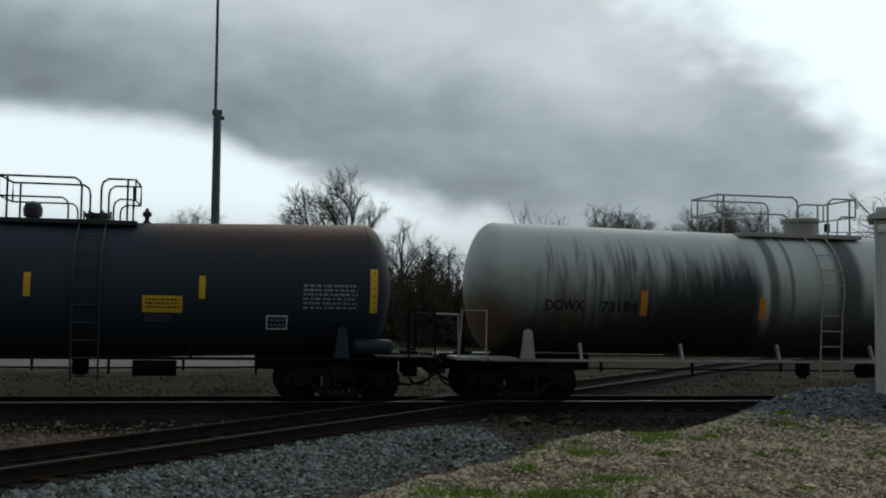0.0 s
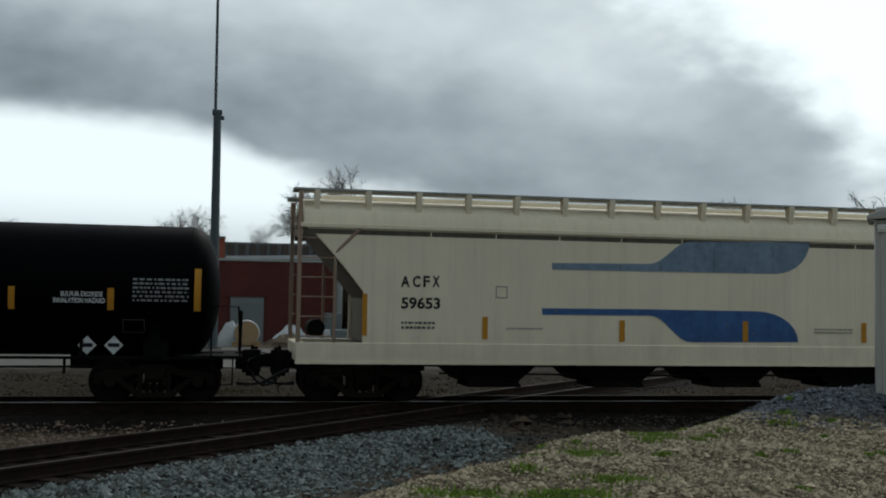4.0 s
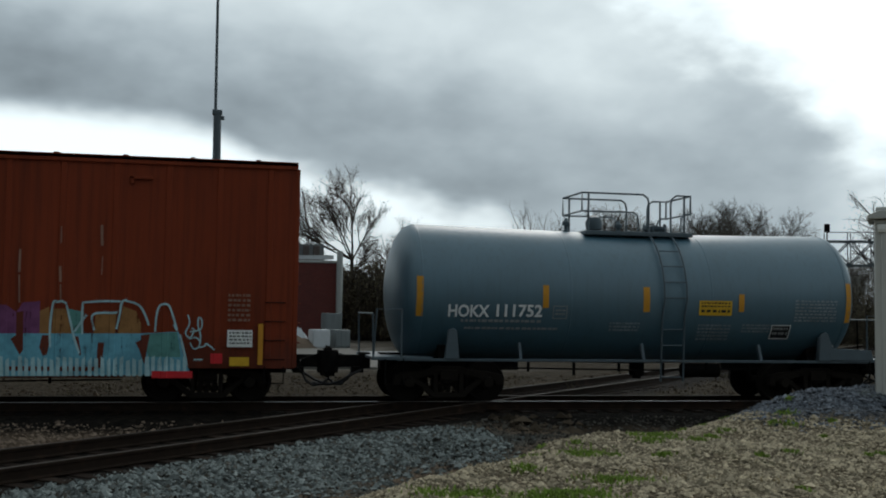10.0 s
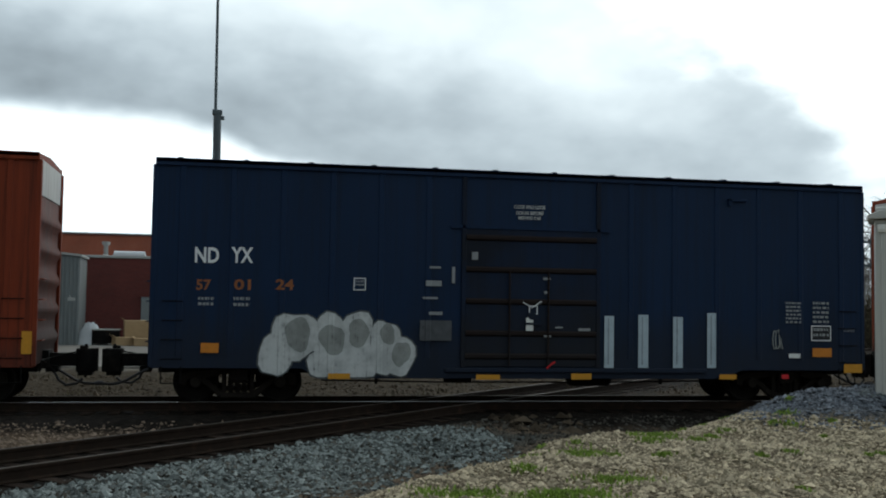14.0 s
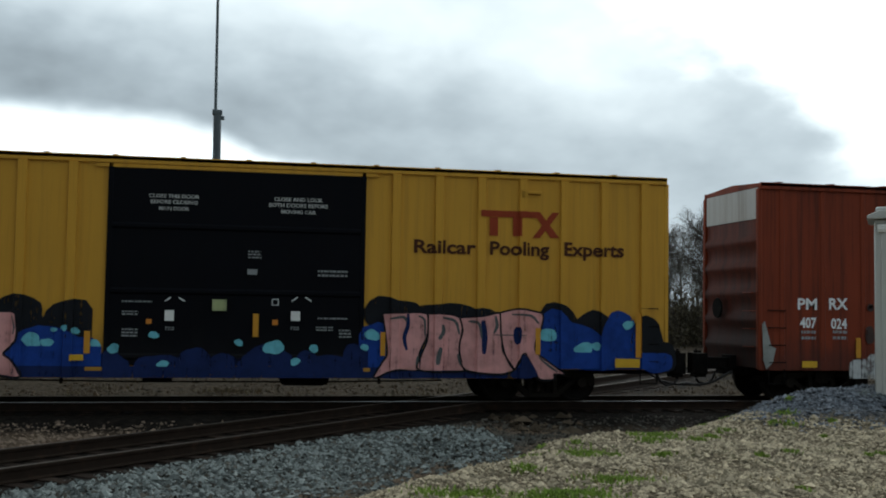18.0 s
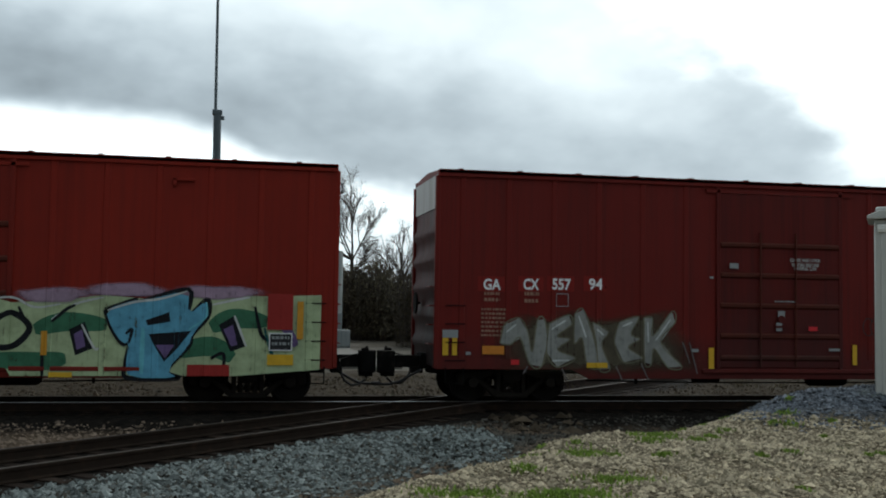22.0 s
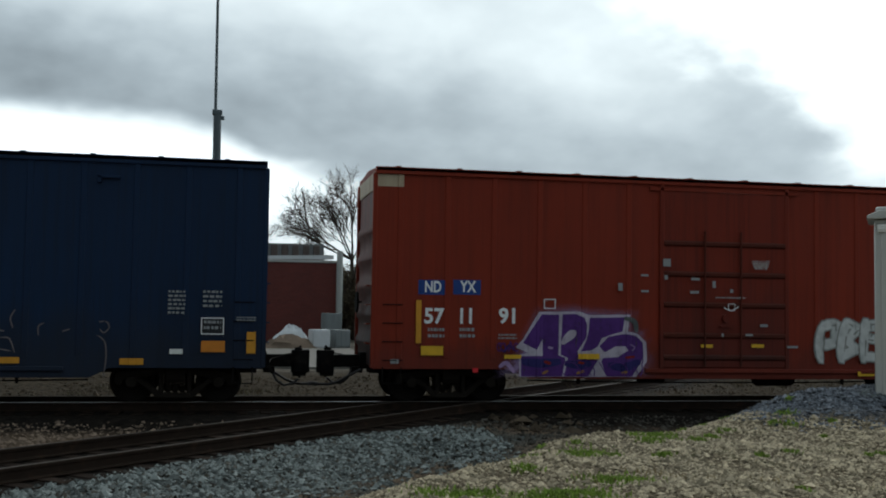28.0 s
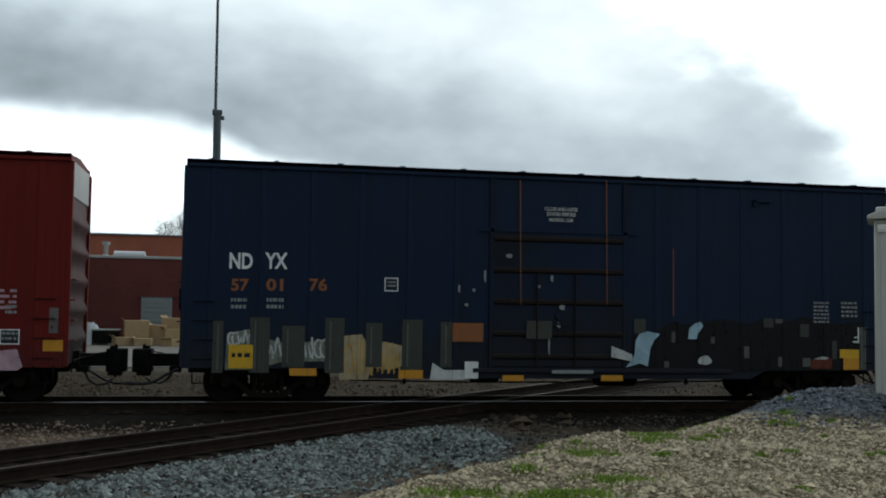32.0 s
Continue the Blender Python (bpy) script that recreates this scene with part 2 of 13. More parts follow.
def region_nodes(n):
    """Masks for the ground's kinds of cover, from the place on the plan."""
    vec = n.add("ShaderNodeTexCoord").outputs["Object"]
    q = n.add("ShaderNodeSeparateXYZ", Vector=vec)
    x, y = q.outputs[0], q.outputs[1]
    wob = n.math("MULTIPLY_ADD", n.noise(vec, 0.9, 4.0), 1.4, -0.7)
    s = n.math("ADD", n.math("SUBTRACT", n.math("MULTIPLY", n.math("SUBTRACT", x, CROSS_X), SIN), n.math("MULTIPLY", y, COS)), n.math("MULTIPLY", wob, 0.6))
    a = n.math("SUBTRACT", n.math("MULTIPLY", n.math("SUBTRACT", x, 0.76), 0.757), n.math("MULTIPLY", n.math("ADD", y, 15.2), 0.653))
    b = n.math("SUBTRACT", n.math("MULTIPLY", n.math("SUBTRACT", x, 4.3), 0.5), n.math("MULTIPLY", n.math("ADD", y, 11.1), 0.866))
    bank = n.math("ADD", n.math("MINIMUM", a, b), wob)
    return vec, x, y, s, bank, wob


def ground_material():
    m = bpy.data.materials.new("trackside_ground")
    m.use_nodes = True
    n = Nodes(m.node_tree)
    vec, x, y, s, bank, wob = region_nodes(n)
    fine, mid, big = n.noise(vec, 26, 4.0, 0.65), n.noise(vec, 5, 5.0, 0.6), n.noise(vec, 0.35, 4.0)
    brown = n.mix(n.span(mid, 0.35, 0.65), c3(0.07, 0.048, 0.032), c3(0.145, 0.105, 0.072))
    bed_dark = n.mix(n.span(mid, 0.35, 0.7), c3(0.007, 0.006, 0.005), c3(0.02, 0.016, 0.013))
    blue = n.mix(n.span(fine, 0.35, 0.65), c3(0.025, 0.03, 0.03), c3(0.1, 0.11, 0.105))
    tan = n.mix(n.span(fine, 0.35, 0.65), c3(0.05, 0.04, 0.026), c3(0.17, 0.135, 0.09))
    pale = n.mix(n.span(big, 0.4, 0.6), c3(0.07, 0.062, 0.05), c3(0.115, 0.104, 0.088))
    weeds = n.mix(n.span(mid, 0.35, 0.65), c3(0.017, 0.013, 0.008), c3(0.047, 0.036, 0.023))
    col = n.mix(n.span(n.math("ADD", y, wob), 2.2, 3.6), brown, weeds)
    col = n.mix(n.span(n.math("ADD", y, n.math("MULTIPLY", wob, 5.0)), 13.0, 17.0), col, n.mix(n.span(n.math("ADD", x, n.math("MULTIPLY", wob, 3.0)), 8.0, 14.0), pale, weeds))
    col = n.mix(n.span(y, 70, 90), col, c3(0.09, 0.085, 0.05))
    # blackish tone along both tracks, reaching further on the main track's near side
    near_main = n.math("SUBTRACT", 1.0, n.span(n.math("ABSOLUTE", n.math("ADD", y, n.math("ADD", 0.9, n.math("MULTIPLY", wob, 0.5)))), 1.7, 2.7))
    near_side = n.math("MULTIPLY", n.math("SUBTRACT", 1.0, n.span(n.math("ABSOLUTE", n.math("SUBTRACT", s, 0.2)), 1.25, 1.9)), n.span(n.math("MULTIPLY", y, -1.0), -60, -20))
    col = n.mix(n.math("MAXIMUM", near_main, near_side), col, bed_dark)
    on_blue = n.math("MULTIPLY", n.math("MULTIPLY", n.span(s, 1.2, 1.6), n.math("SUBTRACT", 1.0, n.span(s, 3.2, 4.2))), n.span(n.math("MULTIPLY", n.math("ADD", y, wob), -1.0), 3.6, 4.6))
    col = n.mix(on_blue, col, blue)
    col = n.mix(n.math("MULTIPLY", n.span(bank, -1.8, -1.0), n.span(n.math("MULTIPLY", y, -1.0), 3.5, 6.0)), col, tan)
    heap = n.math("MULTIPLY", n.span(x, 6.9, 7.6), n.math("SUBTRACT", 1.0, n.span(n.math("ABSOLUTE", n.math("ADD", y, 9.5)), 0.8, 1.3)))
    col = n.mix(heap, col, n.mix(n.span(fine, 0.35, 0.65), c3(0.06, 0.07, 0.085), c3(0.15, 0.165, 0.185)))
    green = n.math("MULTIPLY", n.span(n.noise(vec, 0.8, 3.0), 0.56, 0.68), n.span(bank, -1.9, -0.6))
    col = n.mix(n.math("MULTIPLY", green, 0.45), col, c3(0.085, 0.11, 0.03))
    speck = n.math("MULTIPLY_ADD", fine, 0.8, 0.6)
    col = n.mix(1.0, col, n.add("ShaderNodeCombineColor", Red=speck, Green=speck, Blue=speck).outputs[0], "MULTIPLY")
    bump = n.add("ShaderNodeBump", Strength=0.8, Distance=0.04, Height=n.math("ADD", fine, mid))
    sh = n.add("ShaderNodeBsdfPrincipled", Base_Color=col, Roughness=0.9, Normal=bump.outputs[0])
    n.put(sh, "Specular IOR Level", 0.03)
    n.add("ShaderNodeOutputMaterial", Surface=sh.outputs[0])
    return m


def stretched(lo, hi, step, far):
    inner = list(np.arange(lo, hi + 1e-6, step))
    return np.array([lo - f for f in far[::-1]] + inner + [hi + f for f in far])


far = [1, 3, 7, 14, 28, 50, 90, 160, 300, 600, 1200, 2400, 4200]
gx, gy = stretched(-13, 23, 0.2, far), stretched(-27, 7, 0.2, far)
GX, GY = np.meshgrid(gx, gy)
GZ = ground_z(GX, GY)
nx, ny = len(gx), len(gy)
idx = np.arange(nx * ny).reshape(ny, nx)
quads = np.stack([idx[:-1, :-1], idx[:-1, 1:], idx[1:, 1:], idx[1:, :-1]], -1).reshape(-1, 4)
gm = bpy.data.meshes.new("ground")
gm.from_pydata(np.stack([GX, GY, GZ], -1).reshape(-1, 3).tolist(), [], quads.tolist())
gm.polygons.foreach_set("use_smooth", [True] * len(gm.polygons))
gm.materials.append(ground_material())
tagged(new("ground", gm), "uneven trackside ground of gravel, dirt and blackish ballast", "ground", kind="structure")

RAIL = [(-0.075, -0.186), (0.075, -0.186), (0.075, -0.174), (0.012, -0.155), (0.01, -0.05), (0.037, -0.04), (0.037, -0.006), (0.03, 0.0), (-0.03, 0.0), (-0.037, -0.006), (-0.037, -0.04), (-0.01, -0.05), (-0.012, -0.155), (-0.075, -0.174)]


def track(label, m, x0, x1, near0, near1, skip, drop=0.0, head="rail_top", worn_by="worn bright steel running surface"):
    t = thing("railway_track", label, "railway track", m, kind="structure")
    for y in (-0.7535, 0.7535):
        part("rail", Geo().prism([(a + y, b - drop) for a, b in RAIL], "x", x0, x1), M["rail"], t)
        part("rail_head", Geo().box(x0, x1, y - 0.027, y + 0.027, -0.004 - drop, 0.0035 - drop), M[head] if y < 0 else M["rail_rust"], t, worn_by if y < 0 else "dull brown running surface")
    tie = Geo().box(-0.115, 0.115, -1.3, 1.3, -0.36, -0.19).mesh("tie", M["tie"], bevel=0.012)
    plate = Geo().box(-0.09, 0.09, -0.16, 0.16, -0.19, -0.174).mesh("tie_plate", M["rail"])
    rest = Geo()
    r = random.Random(5)
    x = x0
    while x < x1:
        x += 0.52
        if skip(x):
            continue
        j = r.uniform(-0.04, 0.04)
        if near0 < x < near1:
            o = part("tie", tie, None, t, at=pose(x, j, r.uniform(-0.012, 0.006) - drop, 0, 0, r.uniform(-1.5, 1.5)))
        else:
            rest.box(x - 0.115, x + 0.115, -1.3, 1.3, -0.36, -0.19)
    tagged(part("ties", rest, M["tie"], t), kind="stuff")
    return t


track("straight main track with bright worn rail heads on blackened ties", pose(0, 0, 0), -320, 330, -15, 25, lambda x: False)
track("rusty side track crossing the main track on the level", pose(CROSS_X, 0, 0, 0, 0, math.degrees(PHI)), -45, 70, -19, 22, lambda x: abs(x) < 1.9, 0.003, "rail_rust", "dull brown running surface")


# ---- loose stones ----
def stones(name, label, pts, size, material, seed):
    """Scattered angular stones, half sunk, as one mesh."""
    r = np.random.RandomState(seed)
    n = len(pts)
    base = np.array([(1, 0, 0), (-1, 0, 0), (0, 1, 0), (0, -1, 0), (0, 0, 1), (0, 0, -0.5), ], float)
    tri = np.array([(0, 2, 4), (2, 1, 4), (1, 3, 4), (3, 0, 4), (2, 0, 5), (1, 2, 5), (3, 1, 5), (0, 3, 5)])
    v = base[None] * r.uniform(0.65, 1.25, (n, 6, 1)) + r.uniform(-0.25, 0.25, (n, 6, 3))
    s = size * np.exp(r.normal(0, 0.38, n))
    v = v * (s[:, None] * np.stack([np.ones(n), r.uniform(0.6, 1.0, n), r.uniform(0.4, 0.85, n)], -1))[:, None, :]
    a = r.uniform(0, 6.3, n)
    ca, sa = np.cos(a)[:, None], np.sin(a)[:, None]
    v = np.stack([v[..., 0] * ca - v[..., 1] * sa, v[..., 0] * sa + v[..., 1] * ca, v[..., 2]], -1)
    v += np.stack([pts[:, 0], pts[:, 1], ground_z(pts[:, 0], pts[:, 1]) + 0.15 * s], -1)[:, None, :]
    f = (tri[None] + (np.arange(n) * 6)[:, None, None]).reshape(-1, 3)
    me = bpy.data.meshes.new(name)
    me.from_pydata(v.reshape(-1, 3).tolist(), [], f.tolist())
    me.materials.append(material)
    tagged(new(name, me), label, "gravel", kind="stuff")


def scatter(n, x0, x1, y0, y1, keep, seed):
    r = np.random.RandomState(seed)
    p = np.stack([r.uniform(x0, x1, n), r.uniform(y0, y1, n)], -1)
    soft = r.uniform(-0.35, 0.35, n)
    return p[keep(p[:, 0], p[:, 1], soft)]


M["stone_blue"] = surface("blue_grey_ballast", (0.145, 0.16, 0.152), 0.85, 0, 0.35, 8, 50, 0.3, spec=0.04, isle=0.7)
M["stone_tan"] = surface("tan_gravel", (0.34, 0.284, 0.196), 0.9, 0, 0.35, 8, 50, 0.3, spec=0.04, isle=0.6)
M["stone_brown"] = surface("brown_ballast", (0.17, 0.127, 0.095), 0.9, 0, 0.3, 8, 50, 0.3, spec=0.04, isle=0.6)
M["stone_far"] = surface("dull_brown_stones", (0.056, 0.043, 0.03), 0.9, 0, 0.3, 8, 50, 0.3, spec=0.04, isle=0.6)
M["stone_foot"] = surface("grey_brown_stones", (0.06, 0.055, 0.046), 0.9, 0, 0.3, 8, 50, 0.3, spec=0.04, isle=0.7)
M["stone_dark"] = surface("dark_heaped_ballast", (0.11, 0.119, 0.134), 0.85, 0, 0.35, 8, 50, 0.3, spec=0.04, isle=0.8)
in_blue = lambda x, y, j: (side_way(x, y) > 1.35 + j) & (side_way(x, y) < 3.9 + 1.5 * j) & (y < -4.2 + 2 * j) & (bank_way(x, y) < -0.6 + j)
in_heap = lambda x, y, j: (mound(x, y) > 0.25 + 0.6 * j)
in_bank = lambda x, y, j: (bank_way(x, y) > -1.5 + 1.4 * j) & (mound(x, y) < 0.35) & (y < -4)
in_mid = lambda x, y, j: (side_way(x, y) < -1.3 + j) & (y < -2.6 + 1.2 * j)
in_back = lambda x, y, j: (y > 2.0 + 2 * j) & (np.abs(side_way(x, y)) > 1.4)
in_foot = lambda x, y, j: (side_way(x, y) > 1.6) & (bank_way(x, y) < -0.6 + j) & (y < -2.2 + j)
stones("blue_ballast", "blue-grey crushed stone ballast heaped along the side track", scatter(76000, -9, 5, -15, -3, in_blue, 1), 0.034, M["stone_blue"], 1)
stones("ballast_heap", "dark blue-grey ballast heap beside the signal cabinet", scatter(34000, 6, 17, -12.5, -7.5, in_heap, 2), 0.024, M["stone_dark"], 2)
stones("bank_gravel", "tan loose gravel on the raised bank", scatter(185000, -3, 15, -19.5, -6, in_bank, 3), 0.0205, M["stone_tan"], 3)
stones("track_gravel", "brown dusty gravel between the tracks", scatter(16000, -14, 4, -9, -1.5, in_mid, 4), 0.035, M["stone_brown"], 4)
stones("far_gravel", "brown stones and litter behind the main track", scatter(9000, -14, 24, 1.5, 12, in_back, 6), 0.04, M["stone_far"], 6)
stones("foot_gravel", "scattered stones at the foot of the bank", scatter(22000, -2, 14, -12, -1.8, in_foot, 7), 0.03, M["stone_foot"], 7)

in_rubble = lambda x, y, j: (np.abs(x - 6.2 + 0.6 * (y + 2.6)) < 1.3 + j) & (side_way(x, y) > 1.7)
stones("rubble", "dark lumps of broken ballast beside the crossing", scatter(150, 3.5, 8.5, -4.0, -1.9, in_rubble, 8), 0.1, M["stone_far"], 8)
# ---- rolling stock: shared running gear ----
WHEEL_R = 0.457


def truck_meshes():
    ws = Geo().cyl((0, -1.0, 0), (0, 1.0, 0), 0.08, n=10)
    for s in (-1, 1):
        prof = [(0.66, 0.1), (0.67, 0.39), (0.645, 0.46), (0.655, 0.483), (0.68, 0.483), (0.69, WHEEL_R), (0.785, WHEEL_R - 0.008), (0.79, 0.41), (0.765, 0.395), (0.745, 0.2), (0.79, 0.15), (0.79, 0.08)]
        ws.lathe([(s * a, r) for a, r in prof], (0, 0, 0), "y", 28)
    frame_ = Geo()
    frame_.prism([(-1.24, 0.40), (-1.22, 0.62), (-0.98, 0.68), (-0.45, 0.73), (-0.3, 0.80), (0.3, 0.80), (0.45, 0.73), (0.98, 0.68), (1.22, 0.62), (1.24, 0.40), (1.08, 0.36), (1.05, 0.5), (0.74, 0.52), (0.3, 0.62), (-0.3, 0.62), (-0.74, 0.52), (-1.05, 0.5), (-1.08, 0.36)], "y", -0.07, 0.07)
    for s in (-1, 1):
        frame_.prism([(s * 0.92, 0.53), (s * 0.7, 0.53), (s * 0.3, 0.24), (s * 0.3, 0.12), (s * 0.38, 0.12), (s * 0.62, 0.34)], "y", -0.075, 0.065)
        frame_.box(min(s * 0.24, s * 0.34), max(s * 0.24, s * 0.34), -0.08, 0.06, 0.14, 0.7)
        frame_.box(min(s * 0.36, s * 0.44), max(s * 0.36, s * 0.44), -0.1, -0.06, 0.6, 0.68)
    frame_.box(-0.36, 0.36, -0.09, 0.07, 0.11, 0.22)
    frame_.box(-0.2, 0.2, -0.1, -0.03, 0.5, 0.62)
    spring = Geo()
    spring.tube([(0.055 * math.cos(k * 0.9), -0.1 + 0.055 * math.sin(k * 0.9), 0.22 + 0.0078 * k) for k in range(36)], 0.018, 5)
    cap = Geo().lathe([(-0.12, 0.04), (-0.12, 0.11), (0.03, 0.13), (0.05, 0.13)], (0, 0, 0), "y", 12)
    bolster = Geo().box(-0.2, 0.2, -1.15, 1.15, 0.5, 0.72).box(-0.13, 0.13, -1.1, 1.1, 0.44, 0.5).box(-0.5, -0.42, -0.9, 0.9, 0.3, 0.42).box(0.42, 0.5, -0.9, 0.9, 0.3, 0.42).cyl((0, 0, 0.7), (0, 0, 0.86), 0.2, n=16)
    return dict(wheelset=ws.mesh("wheelset", M["wheel"]), side_frame=frame_.mesh("side_frame", M["side_frame"], bevel=0.015),
                spring=spring.mesh("spring", M["side_frame"]), cap=cap.mesh("axle_cap", M["side_frame"]), bolster=bolster.mesh("bolster", M["side_frame"], bevel=0.01))


TM = truck_meshes()
SPINNERS = []


def truck(car, x):
    """A four-wheel truck under a car; its wheelsets turn."""
    b = part("truck_bolster", TM["bolster"], None, car, "cast steel truck, black with grime", at=pose(x, 0, 0))
    for y in (-1.0, 1.0):
        part("side_frame", TM["side_frame"], None, b, at=pose(0, y, 0))
        for dx in (-0.15, 0.0, 0.15):
            part("spring", TM["spring"], None, b, at=pose(dx, y + (0.1 if y < 0 else -0.02), 0))
    for dx in (-0.89, 0.89):
        w_ = part("wheelset", TM["wheelset"], None, b, "worn steel wheelset", at=pose(dx, 0, WHEEL_R))
        SPINNERS.append((car, x, w_, dx))
        for y, r in ((-1.09, 0), (1.09, 180)):
            part("axle_cap", TM["cap"], None, b, at=pose(dx, y, WHEEL_R, 0, 0, r))


def coupler_mesh():
    g = Geo().box(0, 0.72, -0.12, 0.12, 0.72, 1.0)
    g.prism([(0.66, -0.18), (0.78, -0.24), (0.98, -0.24), (1.08, -0.14), (1.0, -0.06), (0.9, 0.0), (1.0, 0.1), (1.1, 0.16), (1.0, 0.24), (0.7, 0.2)], "z", 0.6, 1.1)
    g.box(0.74, 0.9, -0.2, -0.05, 1.08, 1.16).box(0.7, 1.0, -0.16, 0.14, 0.52, 0.61).box(0.05, 0.3, -0.22, 0.22, 0.6, 0.74).cyl((0.86, -0.12, 0.48), (0.86, -0.12, 1.2), 0.03)
    return g.mesh("coupler", M["steel_black"], bevel=0.012)


def hose_mesh():
    pts = [(0.1, 0.28, 0.68), (0.35, 0.3, 0.56), (0.6, 0.24, 0.4), (0.85, 0.12, 0.33), (1.12, 0.0, 0.34)]
    fine = []
    for i in range(len(pts) - 1):
        a, b = Vector(pts[i]), Vector(pts[i + 1])
        fine += [a.lerp(b, k / 3) for k in range(3)]
    fine.append(Vector(pts[-1]))
    for i in range(1, len(fine) - 1):
        fine[i] = (fine[i - 1] + fine[i] * 2 + fine[i + 1]) / 4
    return Geo().tube(fine, 0.03, 8).cyl((1.05, 0.0, 0.34), (1.2, 0.0, 0.36), 0.045, n=8).mesh("air_hose", M["hose_grey"])


COUPLER, HOSE = coupler_mesh(), hose_mesh()
LEVER = Geo().tube([(0.12, -1.35, 0.66), (0.14, -1.3, 0.9), (0.2, -0.6, 0.92), (0.5, -0.25, 1.0), (0.85, -0.1, 1.06)], 0.014, 6).mesh("uncoupling_lever", M["steel_black"])


def ends(car, hx):
    for s, turn in ((1, 0), (-1, 180)):
        m = pose(s * hx, 0, 0, 0, 0, turn)
        part("striker", Geo().box(-0.1, 0.12, -0.25, 0.25, 0.7, 1.06), M["steel_black"], car, at=m, bevel=0.015)
        part("coupler", COUPLER, None, car, "cast steel knuckle coupler", at=m)
        part("air_hose", HOSE, None, car, at=m)
        part("angle_cock", Geo().tube([(-0.1, -0.34, 0.72), (0.16, -0.34, 0.7), (0.26, -0.32, 0.6)], 0.035, 8).box(0.0, 0.12, -0.37, -0.31, 0.72, 0.84).box(0.06, 0.1, -0.45, -0.33, 0.8, 0.84), M["steel_black"], car, at=m)
        part("hanging_hose", Geo().tube([(0.26, -0.32, 0.6), (0.34, -0.32, 0.44), (0.5, -0.3, 0.33), (0.7, -0.26, 0.36), (0.82, -0.22, 0.46)], 0.028, 8), M["hose"], car, "loose rubber air hose", at=m)
        part("uncoupling_lever", LEVER, None, car, at=m)


def grabs(car, name, x, y, z0, n, step, w_=0.42, mat="steel_black", rail=True):
    """A short ladder of round rungs on a wall that faces -y."""
    for i in range(n):
        z = z0 + i * step
        part("rung", Geo().tube([(x - w_ / 2, y + 0.02, z), (x - w_ / 2, y - 0.06, z), (x + w_ / 2, y - 0.06, z), (x + w_ / 2, y + 0.02, z)], 0.013, 5), M[mat], car)


# ---- writing and painted marks ----
def glyphs(text, size, mat, fat=0.0, shear=0.0, space=1.0, align="LEFT", squeeze=1.0, lead=1.0, wide=0.0):
    cu = bpy.data.curves.new("lettering", "FONT")
    cu.body, cu.size, cu.offset, cu.shear, cu.space_character, cu.align_x, cu.space_line = text, size, fat, shear, space, align, lead
    cu.resolution_u = 3
    ob = bpy.data.objects.new("lettering", cu)
    me = bpy.data.meshes.new_from_object(ob)
    bpy.data.objects.remove(ob)
    if wide:
        xs = [v.co.x for v in me.vertices]
        squeeze = wide / max(0.01, max(xs) - min(xs))
        me.transform(Matrix.Translation((-min(xs), 0, 0)))
    me.transform(Matrix.Diagonal((squeeze, 1, 1, 1)))
    me.transform(pose(0, 0, 0, 90))
    me.materials.clear()
    me.materials.append(mat)
    return me


def drape(me, at, ribs, wide, high, lift, door=None):
    """Lays flat paint over the posts of a wall, by cutting it at their edges."""
    bm = bmesh.new()
    bm.from_mesh(me)
    bmesh.ops.translate(bm, verts=bm.verts, vec=(at[0], 0, at[1]))
    lo, hi = min(v.co.x for v in bm.verts), max(v.co.x for v in bm.verts)
    slope = 0.02
    if door:
        for e in (door[0] - 0.055, door[0] - 0.05, door[1] + 0.05, door[1] + 0.055):
            if lo < e < hi:
                bmesh.ops.bisect_plane(bm, geom=bm.verts[:] + bm.edges[:] + bm.faces[:], plane_co=(e, 0, 0), plane_no=(1, 0, 0))
    for x in ribs:
        for e in (x - wide / 2 - slope, x - wide / 2, x + wide / 2, x + wide / 2 + slope):
            if lo < e < hi:
                bmesh.ops.bisect_plane(bm, geom=bm.verts[:] + bm.edges[:] + bm.faces[:], plane_co=(e, 0, 0), plane_no=(1, 0, 0))
    for v in bm.verts:
        d = min([abs(v.co.x - x) for x in ribs] or [9])
        up = high * min(1.0, max(0.0, (wide / 2 + slope - d) / slope))
        if door and door[0] - 0.052 < v.co.x < door[1] + 0.052 and v.co.z < door[2] + 0.05:
            up = max(up, 0.0375)
        v.co.y = -up - lift
    bm.to_mesh(me)
    bm.free()
    return me


